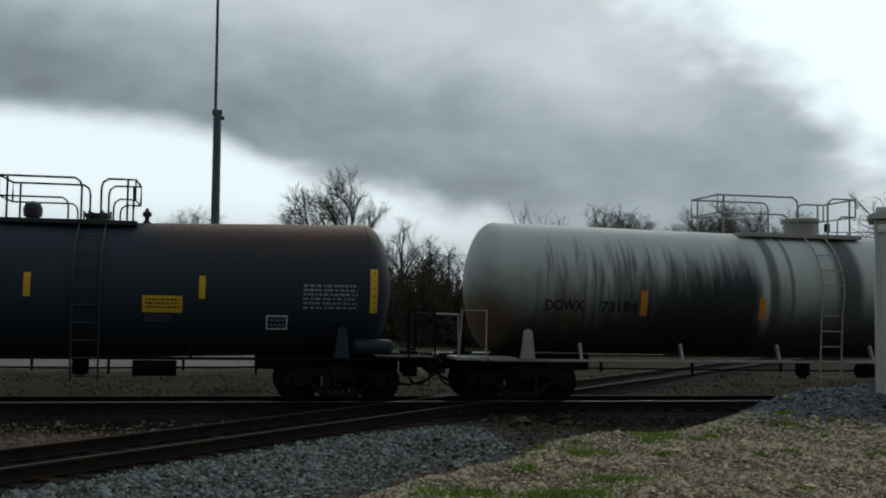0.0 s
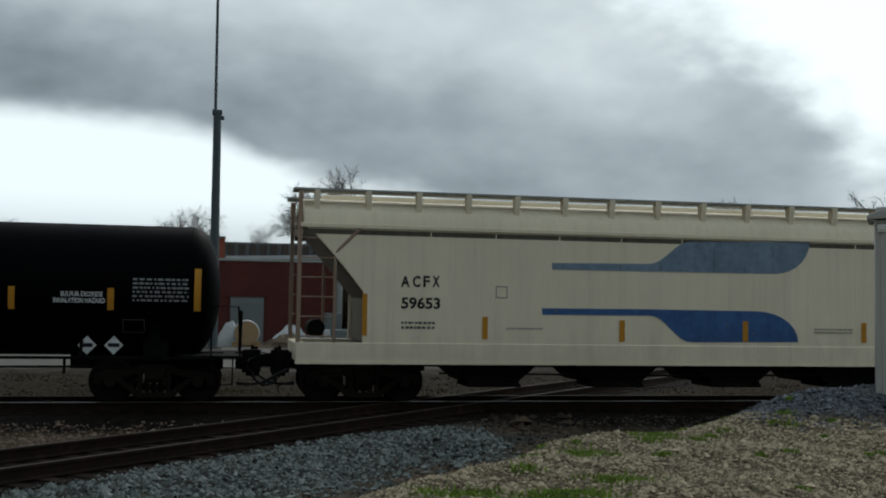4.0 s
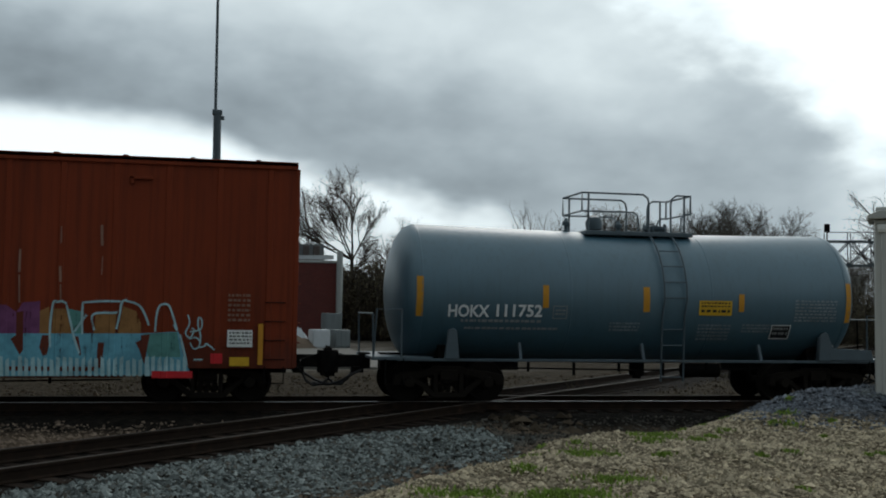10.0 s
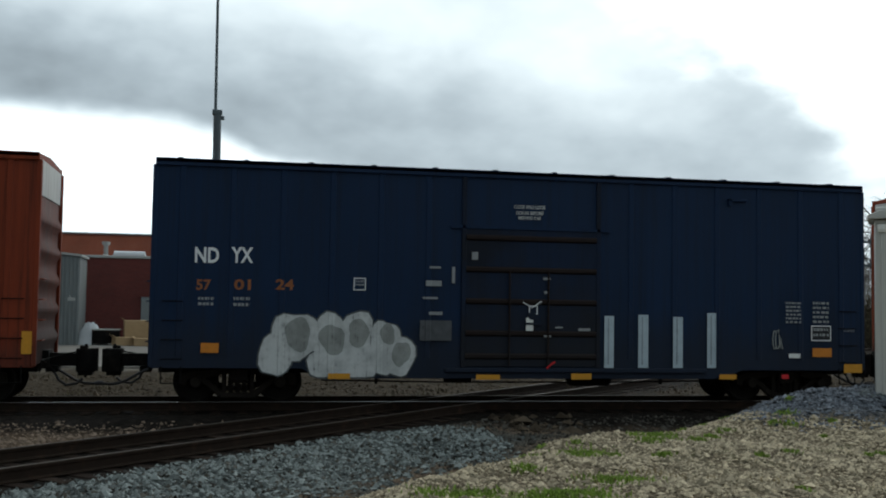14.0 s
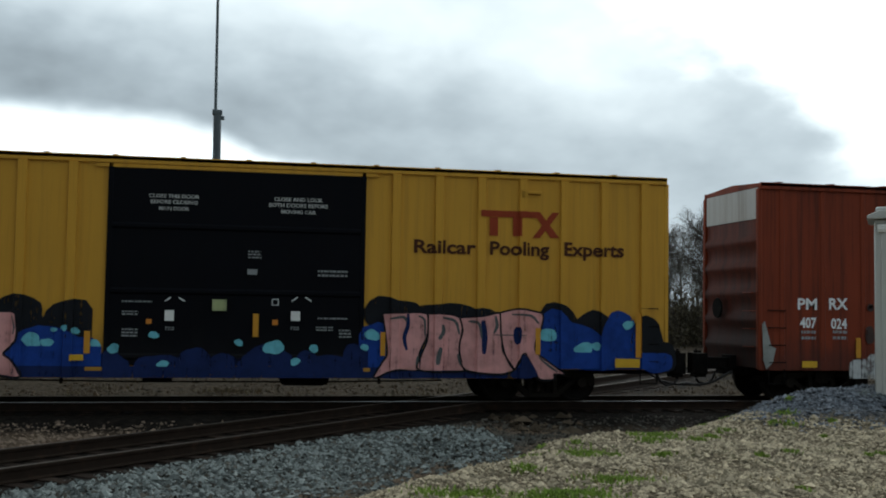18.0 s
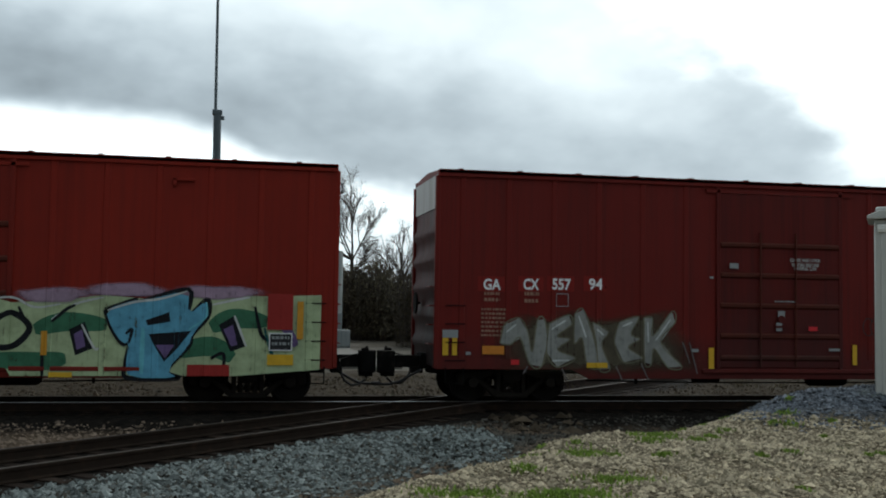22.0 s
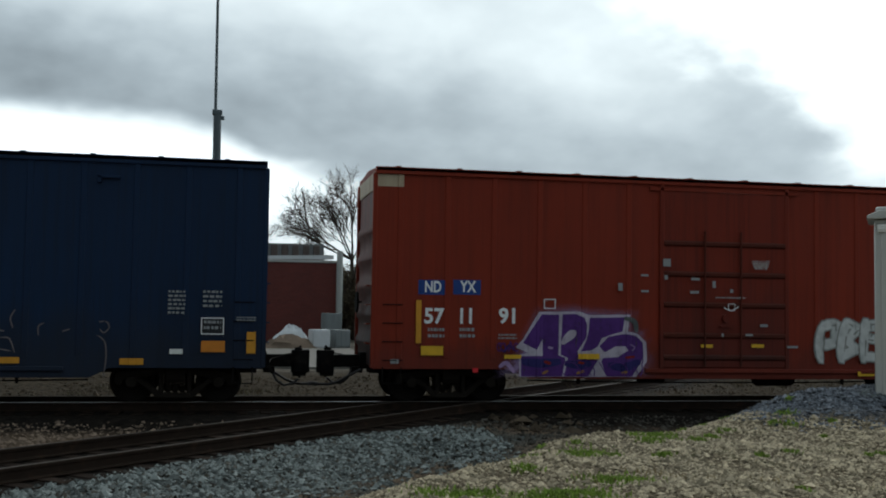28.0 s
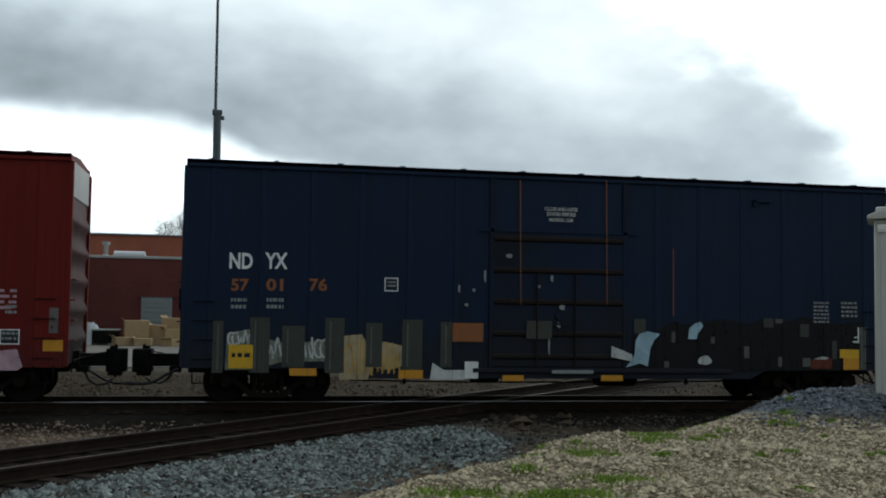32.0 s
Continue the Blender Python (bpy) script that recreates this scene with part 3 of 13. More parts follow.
class Side:
    """The camera side of a car: marks are laid on it at (x, z)."""

    def __init__(self, car, y, ribs=(), wide=0.1, high=0.0, door=None):
        self.car, self.y, self.ribs, self.wide, self.high, self.door = car, y, list(ribs), wide, high, door
        self.layer = 0

    def lay(self, name, me, x, z, label="", lift=None):
        self.layer += 1
        d = 0.004 + 0.0007 * self.layer if lift is None else lift
        drape(me, (x, z), self.ribs, self.wide, self.high, d, self.door)
        return part(name, me, None, self.car, label, at=pose(0, self.y, 0))

    def text(self, s, x, z, size, mat="white", name="lettering", label="", **k):
        k.setdefault("fat", 0.028 * size)
        return self.lay(name, glyphs(s, size, M[mat], **k), x, z, label or "painted lettering")

    def patch(self, name, x0, x1, z0, z1, mat, label=""):
        g = Geo().add([(x0, 0, z0), (x1, 0, z0), (x1, 0, z1), (x0, 0, z1)], [(0, 1, 2, 3)])
        return self.lay(name, g.mesh(name, M[mat], smooth=False), 0, 0, label)

    def shape(self, name, poly, mat, label="", rounds=0):
        for _ in range(rounds):
            poly = [p for a, b in zip(poly, poly[1:] + poly[:1]) for p in ((a[0] * 0.75 + b[0] * 0.25, a[1] * 0.75 + b[1] * 0.25), (a[0] * 0.25 + b[0] * 0.75, a[1] * 0.25 + b[1] * 0.75))]
        g = Geo().add([(x, 0, z) for x, z in poly], [tuple(range(len(poly)))])
        me = g.mesh(name, M[mat], smooth=False)
        bm = bmesh.new()
        bm.from_mesh(me)
        bmesh.ops.triangulate(bm, faces=bm.faces)
        bm.to_mesh(me)
        bm.free()
        return self.lay(name, me, 0, 0, label)

    def bars(self, x0, x1, z1, rows, pitch, mat="dim_white", seed=1, cell=0.05, name="small_print", label="rows of small stencilled data too fine to read"):
        """Rows of short strokes that stand for print too small to read."""
        r = random.Random(seed)
        g = Geo()
        for i in range(rows):
            z = z1 - i * pitch
            x = x0
            while x < x1:
                d = 0.6 * cell * r.uniform(0.7, 2.2)
                e = min(x + d, x1)
                g.add([(x, 0, z - 0.5 * pitch), (e, 0, z - 0.5 * pitch), (e, 0, z), (x, 0, z)], [(0, 1, 2, 3)])
                x = e + 0.6 * cell * r.uniform(0.3, 0.9)
        return tagged(self.lay(name, g.mesh(name, M[mat], smooth=False), 0, 0, label), kind="stuff")

    def outline(self, x0, x1, z0, z1, t, mat="white", name="stencil_box", label="painted square frame"):
        g = Geo()
        for a, b, c, d in ((x0, x1, z0, z0 + t), (x0, x1, z1 - t, z1), (x0, x0 + t, z0 + t, z1 - t), (x1 - t, x1, z0 + t, z1 - t)):
            g.add([(a, 0, c), (b, 0, c), (b, 0, d), (a, 0, d)], [(0, 1, 2, 3)])
        return self.lay(name, g.mesh(name, M[mat], smooth=False), 0, 0, label)

    def blob(self, name, x, z, rx, rz, mat, label="", n=18, rough=0.12, seed=1, cut=-9.0):
        r = random.Random(seed)
        ph = [r.uniform(0, 6.3) for _ in range(3)]
        poly = []
        for i in range(n):
            t = 2 * math.pi * i / n
            k = 1 + rough * (math.sin(2 * t + ph[0]) + 0.6 * math.sin(3 * t + ph[1]) + 0.4 * math.sin(5 * t + ph[2]))
            poly.append((x + rx * k * math.cos(t), max(cut, z + rz * k * math.sin(t))))
        if mat in ("graf_mauve", "graf_violet", "graf_violet2", "grime", "graf_lilac", "graf_plum"):
            return self.mist(name, poly, mat, label, (x, max(cut, z)))
        return self.shape(name, poly, mat, label)

    def mist(self, name, poly, mat, label, mid):
        """Sprayed paint that thins out towards its rim."""
        n = len(poly)
        vs, fade = [(mid[0], 0, mid[1])], [0.0]
        for k, f in ((0.5, 0.05), (0.8, 0.5), (1.12, 1.0)):
            vs += [(mid[0] + (a - mid[0]) * k, 0, mid[1] + (b - mid[1]) * k) for a, b in poly]
            fade += [f] * n
        fs = [(0, 1 + i, 1 + (i + 1) % n) for i in range(n)]
        for j in (0, 1):
            fs += [(1 + j * n + i, 1 + (j + 1) * n + i, 1 + (j + 1) * n + (i + 1) % n, 1 + j * n + (i + 1) % n) for i in range(n)]
        me = Geo().add(vs, fs).mesh(name, M[mat], smooth=False)
        me.attributes.new("fade", "FLOAT", "POINT").data.foreach_set("value", fade)
        return self.lay(name, me, 0, 0, label)

    def brush_line(self, pts, r_, mat, name="brush_line", label="tapering spray-painted stroke", taper=0.35):
        """A curved, tapering stroke through points."""
        fine = []
        n = len(pts)
        for i in range(n - 1):
            p0, p1, p2, p3 = pts[max(0, i - 1)], pts[i], pts[i + 1], pts[min(n - 1, i + 2)]
            for k in range(6):
                t = k / 6
                fine.append(tuple(0.5 * (2 * p1[c] + (p2[c] - p0[c]) * t + (2 * p0[c] - 5 * p1[c] + 4 * p2[c] - p3[c]) * t * t + (3 * p1[c] - p0[c] - 3 * p2[c] + p3[c]) * t ** 3) for c in (0, 1)))
        fine.append(pts[-1])
        m = len(fine)
        left, right = [], []
        for i, (x, z) in enumerate(fine):
            a, b = fine[max(0, i - 1)], fine[min(m - 1, i + 1)]
            d = math.hypot(b[0] - a[0], b[1] - a[1]) or 1
            w2 = r_ * (taper + (1 - taper) * math.sin(math.pi * (i + 0.5) / m) ** 0.6)
            left.append((x - (b[1] - a[1]) / d * w2, z + (b[0] - a[0]) / d * w2))
            right.append((x + (b[1] - a[1]) / d * w2, z - (b[0] - a[0]) / d * w2))
        if self.door is None and self.ribs is None:
            ring = left + right[::-1]
            k = len(ring)
            g = Geo().add([(x, 0, z) for x, z in ring], [(i, i + 1, k - 2 - i, k - 1 - i) for i in range(k // 2 - 1)])
            return self.lay(name, g.mesh(name, M[mat], smooth=False), 0, 0, label)
        return self.slabs(name, [left + right[::-1]], mat, label)

    def stroke(self, pts, r_, mat, name="spray_line", label="thin spray-painted line"):
        """A flat ribbon along points."""
        g = Geo()
        n = len(pts)
        vs = []
        for i, (x, z) in enumerate(pts):
            a, b = pts[max(0, i - 1)], pts[min(n - 1, i + 1)]
            d = math.hypot(b[0] - a[0], b[1] - a[1]) or 1
            nx_, nz_ = -(b[1] - a[1]) / d * r_, (b[0] - a[0]) / d * r_
            vs += [(x + nx_, 0, z + nz_), (x - nx_, 0, z - nz_)]
        g.add(vs, [(2 * i, 2 * i + 1, 2 * i + 3, 2 * i + 2) for i in range(n - 1)])
        return self.lay(name, g.mesh(name, M[mat], smooth=False), 0, 0, label)

    def slabs(self, name, quads, mat, label=""):
        """Thick straight brush marks in one mesh; each lies a hair above the one before."""
        self.layer += 1
        base = 0.004 + 0.0007 * self.layer
        me = None
        bm = bmesh.new()
        for i, q in enumerate(quads):
            n = len(q)
            g = Geo().add([(x, 0, z) for x, z in q], [tuple(range(n))] if n < 8 else [(k, k + 1, n - 2 - k, n - 1 - k) for k in range(n // 2 - 1)])
            one = g.mesh(name, M[mat], smooth=False)
            if self.door is not None or self.ribs:
                drape(one, (0, 0), self.ribs, self.wide, self.high, base + 0.0002 * i, self.door)
            bm.from_mesh(one)
            bpy.data.meshes.remove(one)
        me = bpy.data.meshes.new(name)
        bm.to_mesh(me)
        bm.free()
        me.materials.append(M[mat])
        self.layer += len(quads) // 3
        return part(name, me, None, self.car, label, at=pose(0, self.y, 0))

    def scrawl(self, x, z, w_, h, mat, n=7, seed=1, r_=0.02, name="graffiti_tag", label="scrawled spray-paint tag"):
        """A tag of looping strokes that form no words."""
        r = random.Random(seed)
        g = Geo()
        n = int(n * 1.5)
        for i in range(n):
            cx = x + w_ * (i + 0.5) / n
            k = r.choice((0, 1, 2, 2))
            lean = r.uniform(-0.1, 0.3) * h
            if k == 0:
                pts = [(cx - lean * 0.5 + 0.02 * math.sin(6 * t), z + h * r.uniform(0.9, 1.1) * t) for t in (0, 0.33, 0.66, 1)]
                pts = [(p[0] + lean * j / 3, p[1]) for j, p in enumerate(pts)]
            elif k == 1:
                rr = w_ / n * 0.75
                pts = [(cx + rr * math.cos(a), z + h * (0.45 + 0.4 * math.sin(a))) for a in np.linspace(0.6, 5.6, 9)]
            else:
                pts = [(cx - w_ / n * 0.6, z + h * 0.9), (cx, z + h * r.uniform(0.05, 0.2)), (cx + w_ / n * 0.3, z + h * 0.6), (cx + w_ / n * 0.8, z + h * 0.05)]
            vs = []
            for j, (px_, pz) in enumerate(pts):
                a, b = pts[max(0, j - 1)], pts[min(len(pts) - 1, j + 1)]
                d = math.hypot(b[0] - a[0], b[1] - a[1]) or 1
                nx_, nz_ = -(b[1] - a[1]) / d * r_, (b[0] - a[0]) / d * r_
                vs += [(px_ + nx_, 0, pz + nz_), (px_ - nx_, 0, pz - nz_)]
            g.add(vs, [(2 * q, 2 * q + 1, 2 * q + 3, 2 * q + 2) for q in range(len(pts) - 1)])
        return tagged(self.lay(name, g.mesh(name, M[mat], smooth=False), 0, 0, label), kind="stuff")


# ---- cars ----
CARS = []


def start_car(name, label, uc, category):
    car = thing(name, label, category, pose(uc, 0, 0), group="cars of the freight train")
    CARS.append((car, uc))
    return car


def boxcar(label, uc, paint, long=16.3, ribs=(), rib_w=0.1, rib_h=0.02, door=(-1.55, 1.55), door_top=4.85, door_mat=None, bogie=6.35, end_top=None, top_from=4.3, roof_mat=None, bars=(1.05, 1.55, 2.25, 2.95, 3.65), sill_mat=None, rods=True, bar_mat=None, end_mat=None):
    """A steel boxcar with plug door, posts, corrugated ends, roof and running gear."""
    car = start_car("boxcar", label, uc, "boxcar")
    hx, Y = long / 2, 1.45
    part("body", Geo().box(-hx + 0.02, hx - 0.02, -Y, Y, 0.95, 5.06), paint, car)
    low, high = 0.56, 0.76
    prof = [(-hx, high + 0.24), (-hx, high), (-hx + 3.1, high), (-hx + 3.5, low), (hx - 3.5, low), (hx - 3.1, high), (hx, high), (hx, high + 0.24)]
    for s in (-1, 1):
        part("side_sill", Geo().prism(prof, "y", s * (Y + 0.002), s * (Y - 0.05)), sill_mat or paint, car, bevel=0.008)
        part("top_chord", Geo().box(-hx, hx, s * (Y - 0.02), s * (Y + 0.05), 4.98, 5.145), roof_mat or paint, car, bevel=0.012)
        post = Geo().prism([(-rib_w / 2 - 0.02, 0), (-rib_w / 2, -rib_h), (rib_w / 2, -rib_h), (rib_w / 2 + 0.02, 0)], "z", 1.0, 4.98).mesh("side_post", paint)
        for x in ribs:
            part("side_post", post, None, car, at=pose(x, s * -Y * -1, 0, 0, 0, 0 if s < 0 else 180))
        for c in (-1, 1):
            part("corner_post", Geo().box(c * hx - 0.05, c * hx + 0.05, s * (Y + 0.015), s * (Y - 0.1), 0.78, 5.0), paint, car, bevel=0.012)
    g = Geo().prism([(-Y - 0.05, 5.125), (0, 5.215), (Y + 0.05, 5.125), (Y + 0.05, 5.06), (-Y - 0.05, 5.06)], "x", -hx + 0.02, hx - 0.02)
    roof = part("roof", g, roof_mat or paint, car)
    rib = Geo().prism([(-Y - 0.05, 5.09), (-Y - 0.05, 5.165), (0, 5.255), (Y + 0.05, 5.165), (Y + 0.05, 5.09)], "x", -0.05, 0.05).mesh("roof_rib", roof_mat or paint)
    x = -hx + 0.5
    while x < hx - 0.3:
        part("roof_rib", rib, None, roof, at=pose(x, 0, 0))
        x += 1.36
    for c in (-1, 1):
        pr = [(0.0, 0.8)]
        z = 1.15
        for i in range(5):
            pr += [(0.0, z), (0.05, z + 0.09), (0.06, z + 0.2), (0.0, z + 0.34)]
            z += 0.62
        pr += [(0.0, 5.05), (-0.09, 5.05), (-0.09, 0.8)]
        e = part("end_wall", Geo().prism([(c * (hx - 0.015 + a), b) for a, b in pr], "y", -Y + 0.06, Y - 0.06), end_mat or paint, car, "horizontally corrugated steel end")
        if end_top:
            part("end_panel", Geo().box(c * (hx - 0.02), c * (hx + 0.004), -Y + 0.1, Y - 0.1, top_from, 5.03), end_top, e, "pale painted top of the end")
        for k in range(4):
            part("rung", Geo().tube([(c * (hx - 0.02), -1.25, 1.3 + 0.42 * k), (c * (hx + 0.12), -1.25, 1.3 + 0.42 * k), (c * (hx + 0.12), -0.85, 1.3 + 0.42 * k), (c * (hx - 0.02), -0.85, 1.3 + 0.42 * k)], 0.013, 5), paint, e)
    part("roof_bracket", Geo().box(hx - 3.45, hx - 3.0, -Y - 0.07, -Y, 4.66, 4.72).box(hx - 3.45, hx - 3.37, -Y - 0.07, -Y, 4.56, 4.72), paint, car, "small bracket under the eave", bevel=0.008)
    part("brake_wheel", Geo().lathe([(0, 0.24), (0.03, 0.26), (0.05, 0.24), (0.03, 0.21)], (-hx - 0.16, 0.45, 2.2), "x", 18).cyl((-hx - 0.02, 0.45, 2.2), (-hx - 0.14, 0.45, 2.2), 0.03), M["steel_black"], car)
    for x in (-hx + 0.42, hx - 0.42):
        grabs(car, "grab", x, -Y, 0.95, 4, 0.4)
        part("sill_step", Geo().tube([(x - 0.2, -Y, 0.8), (x - 0.2, -Y - 0.01, 0.45), (x + 0.2, -Y - 0.01, 0.45), (x + 0.2, -Y, 0.8)], 0.018, 6), M["steel_black"], car)
    # door on the camera side, with its stiff bars, lock rods and tracks
    dm = door_mat or paint
    for s in (-1, 1):
        f = lambda a, b: (min(s * a, s * b), max(s * a, s * b))
        d = part("door", Geo().box(door[0], door[1], *f(Y - 0.02, Y + 0.035), 0.82, door_top), dm, car, "plug door with stiffening bars", bevel=0.015)
        for z in bars:
            part("door_bar", Geo().prism([(s * (Y + 0.03), z - 0.07), (s * (Y + 0.075), z - 0.03), (s * (Y + 0.075), z + 0.03), (s * (Y + 0.03), z + 0.07)], "x", door[0] + 0.05, door[1] - 0.05), bar_mat or dm, d)
        if rods:
            for x in (door[0] + 0.3 * (door[1] - door[0]) + 0.1, door[0] + 0.62 * (door[1] - door[0])):
                part("lock_rod", Geo().cyl((x, s * (Y + 0.09), 0.85), (x, s * (Y + 0.09), door_top - 0.9), 0.022, n=8), bar_mat or dm, d)
            part("door_handle", Geo().box(door[0] + 1.4, door[0] + 1.75, *f(Y + 0.07, Y + 0.11), 1.75, 1.8).cyl((door[0] + 1.55, s * (Y + 0.03), 1.95), (door[0] + 1.55, s * (Y + 0.11), 1.95), 0.09, n=14), dm, d)
        for e in door:
            part("door_post", Geo().box(e - 0.05, e + 0.05, *f(Y - 0.01, Y + 0.05), 0.8, 4.98), dm, car, bevel=0.01)
        part("door_track", Geo().box(door[0] - 0.4, door[1] + 2.6 if rods else door[1] + 0.2, *f(Y, Y + 0.07), 0.70, 0.79), paint, car, bevel=0.01)
        part("door_rail", Geo().box(door[0] - 0.3, door[1] + 0.3, *f(Y, Y + 0.05), door_top, door_top + 0.07), paint, car)
    part("centre_sill", Geo().box(-hx + 0.1, hx - 0.1, -0.3, 0.3, 0.6, 0.95), M["steel_black"], car)
    for i in range(7):
        x = -hx + 3.6 + i * (long - 7.2) / 6
        part("cross_bearer", Geo().prism([(-Y + 0.06, 0.95), (-Y + 0.06, 0.8), (-0.3, 0.6), (0.3, 0.6), (Y - 0.06, 0.8), (Y - 0.06, 0.95)], "x", x - 0.05, x + 0.05), M["steel_black"], car)
    part("air_reservoir", Geo().lathe([(-0.55, 0.02), (-0.5, 0.13), (-0.42, 0.17), (0.42, 0.17), (0.5, 0.13), (0.55, 0.02)], (1.6, -0.75, 0.52), "x", 14), M["steel_black"], car)
    part("brake_cylinder", Geo().cyl((-1.8, -0.7, 0.56), (-1.2, -0.7, 0.56), 0.15).cyl((-1.2, -0.7, 0.56), (-0.2, -0.7, 0.56), 0.03, n=6), M["steel_black"], car)
    part("brake_rod", Geo().tube([(-4.6, -1.1, 0.5), (-2, -1.1, 0.46), (2, -1.1, 0.46), (4.6, -1.1, 0.5)], 0.018, 6), M["steel_black"], car)
    for x in (-3.4, 3.2):
        part("rod_hanger", Geo().box(x - 0.03, x + 0.03, -1.13, -1.07, 0.42, 0.95), M["steel_black"], car)
    for x in (-bogie, bogie):
        truck(car, x)
    ends(car, hx)
    return car, Side(car, -Y, ribs, rib_w, rib_h, (door[0], door[1], door_top))


HEAD = 0.6


def tank_profile(x0, x1, r):
    """Barrel outline with elliptical heads; a ring at the middle lets the barrel sag."""
    a = [math.pi / 2 * i / 9 for i in range(10)]
    left = [(x0 + HEAD * (1 - math.sin(t)), max(0.02, r * math.cos(t))) for t in a][::-1]
    right = [(x1 - HEAD * (1 - math.sin(t)), max(0.02, r * math.cos(t))) for t in a]
    return left + [(0.0, r)] + right


def tankcar(label, uc, paint, long, top, r, bogie, dome, rail_mat, frame_mat, saddle_mat, plat=(-1.2, 1.2), rails=((-1.2, -0.2), (0.3, 1.2)), bowl="cap", ladder=True, barrel=None, sag=0.0, fits=None):
    """A tank car: barrel with dished heads, saddles, frame edge, platform with railings, fittings and running gear."""
    car = start_car("tank_car", label, uc, "tank car")
    hx, cz = long / 2, top - r
    x0, x1 = barrel or (-hx, hx)
    shell = Geo().lathe(tank_profile(x0, x1, r), (0, 0, cz), "x", 56)
    shell.v = [(x, y, z - sag * max(0.0, 1 - abs(x) / hx)) for x, y, z in shell.v]
    part("tank", shell, paint, car)
    for x in (x0 + HEAD, x1 - HEAD, x0 + HEAD + (x1 - x0 - 2 * HEAD) / 3, x1 - HEAD - (x1 - x0 - 2 * HEAD) / 3):
        k = sag * max(0.0, 1 - abs(x) / hx)
        part("weld_seam", Geo().lathe([(-0.02, r - 0.004), (-0.012, r + 0.005), (0.012, r + 0.005), (0.02, r - 0.004)], (x, 0, cz - k), "x", 56), paint, car)
    cz -= sag
    top -= sag
    for x in (-bogie, bogie):
        part("saddle", Geo().prism([(-1.05, 0.95), (-1.0, 1.3), (-0.7, 1.5), (0.7, 1.5), (1.0, 1.3), (1.05, 0.95)], "x", x - 0.25, x + 0.25), M["steel_black"], car, bevel=0.02)
        part("bolster_fin", Geo().prism([(x - 0.17, 0.98), (x - 0.1, 1.62), (x + 0.02, 1.66), (x + 0.1, 1.6), (x + 0.17, 0.98)], "y", -1.43, -1.36), saddle_mat, car, "tapered bolster web plate", bevel=0.012)
        part("draft_sill", Geo().box(x - 1.4 if x < 0 else x - 1.8, x + 1.8 if x < 0 else x + 1.4, -0.3, 0.3, 0.68, 1.05), M["steel_black"], car)
        s = -1 if x < 0 else 1
        part("end_deck", Geo().box(min(s * (hx - 0.9), s * (hx + 0.45)), max(s * (hx - 0.9), s * (hx + 0.45)), -1.4, 1.4, 0.95, 1.02), frame_mat, car, bevel=0.01)
        part("handrail", Geo().tube([(s * (hx - 0.2), -1.38, 1.0), (s * (hx - 0.2), -1.38, 2.05), (s * (hx + 0.35), -1.38, 2.05), (s * (hx + 0.4), -1.3, 1.0)], 0.022, 6), frame_mat, car)
        part("end_post", Geo().tube([(s * (hx + 0.4), -1.3, 1.0), (s * (hx + 0.42), -1.3, 1.95), (s * (hx + 0.42), 1.3, 1.95), (s * (hx + 0.4), 1.3, 1.0)], 0.022, 6), frame_mat, car)
        part("sill_step", Geo().tube([(s * hx - 0.15, -1.4, 0.98), (s * hx - 0.15, -1.42, 0.42), (s * hx + 0.25, -1.42, 0.42), (s * hx + 0.25, -1.4, 0.98)], 0.018, 6), M["steel_black"], car)
    for y in (-1.36, 1.36):
        part("side_rail", Geo().box(-hx + 0.1, hx - 0.1, y - 0.03, y + 0.03, 0.93, 0.99), frame_mat, car, bevel=0.008)
    k = int(long // 2.4)
    for i in range(1, k):
        x = -hx + i * long / k
        if abs(abs(x) - bogie) > 1.0:
            part("rail_bracket", Geo().prism([(-1.36, 0.95), (-1.2, 1.35), (-1.1, 1.3), (-1.3, 0.93)], "x", x - 0.03, x + 0.03), frame_mat, car)
    part("brake_rod", Geo().tube([(-bogie + 1.3, -1.15, 0.78), (0, -1.15, 0.74), (bogie - 1.3, -1.15, 0.78)], 0.02, 6), M["steel_black"], car)
    for i in range(6):
        x = -bogie + 1.8 + i * (2 * bogie - 3.6) / 5
        part("rod_hanger", Geo().box(x - 0.025, x + 0.025, -1.18, -1.12, 0.62 if i % 2 else 0.7, 0.96), M["steel_black"], car)
    part("bottom_valve", Geo().cyl((dome, 0, 0.55), (dome, 0, 0.95), 0.18).cyl((dome, 0, 0.48), (dome, 0, 0.55), 0.11), M["steel_black"], car)
    part("air_reservoir", Geo().cyl((1.2, -0.7, 0.72), (2.1, -0.7, 0.72), 0.17), M["steel_black"], car)
    # top platform with bent-pipe railings and fittings
    pz = top + 0.02
    part("platform", Geo().box(plat[0], plat[1], -0.75, 0.75, pz - 0.1, pz), rail_mat, car, "steel walkway on the tank top", bevel=0.01)
    hgt = 0.88
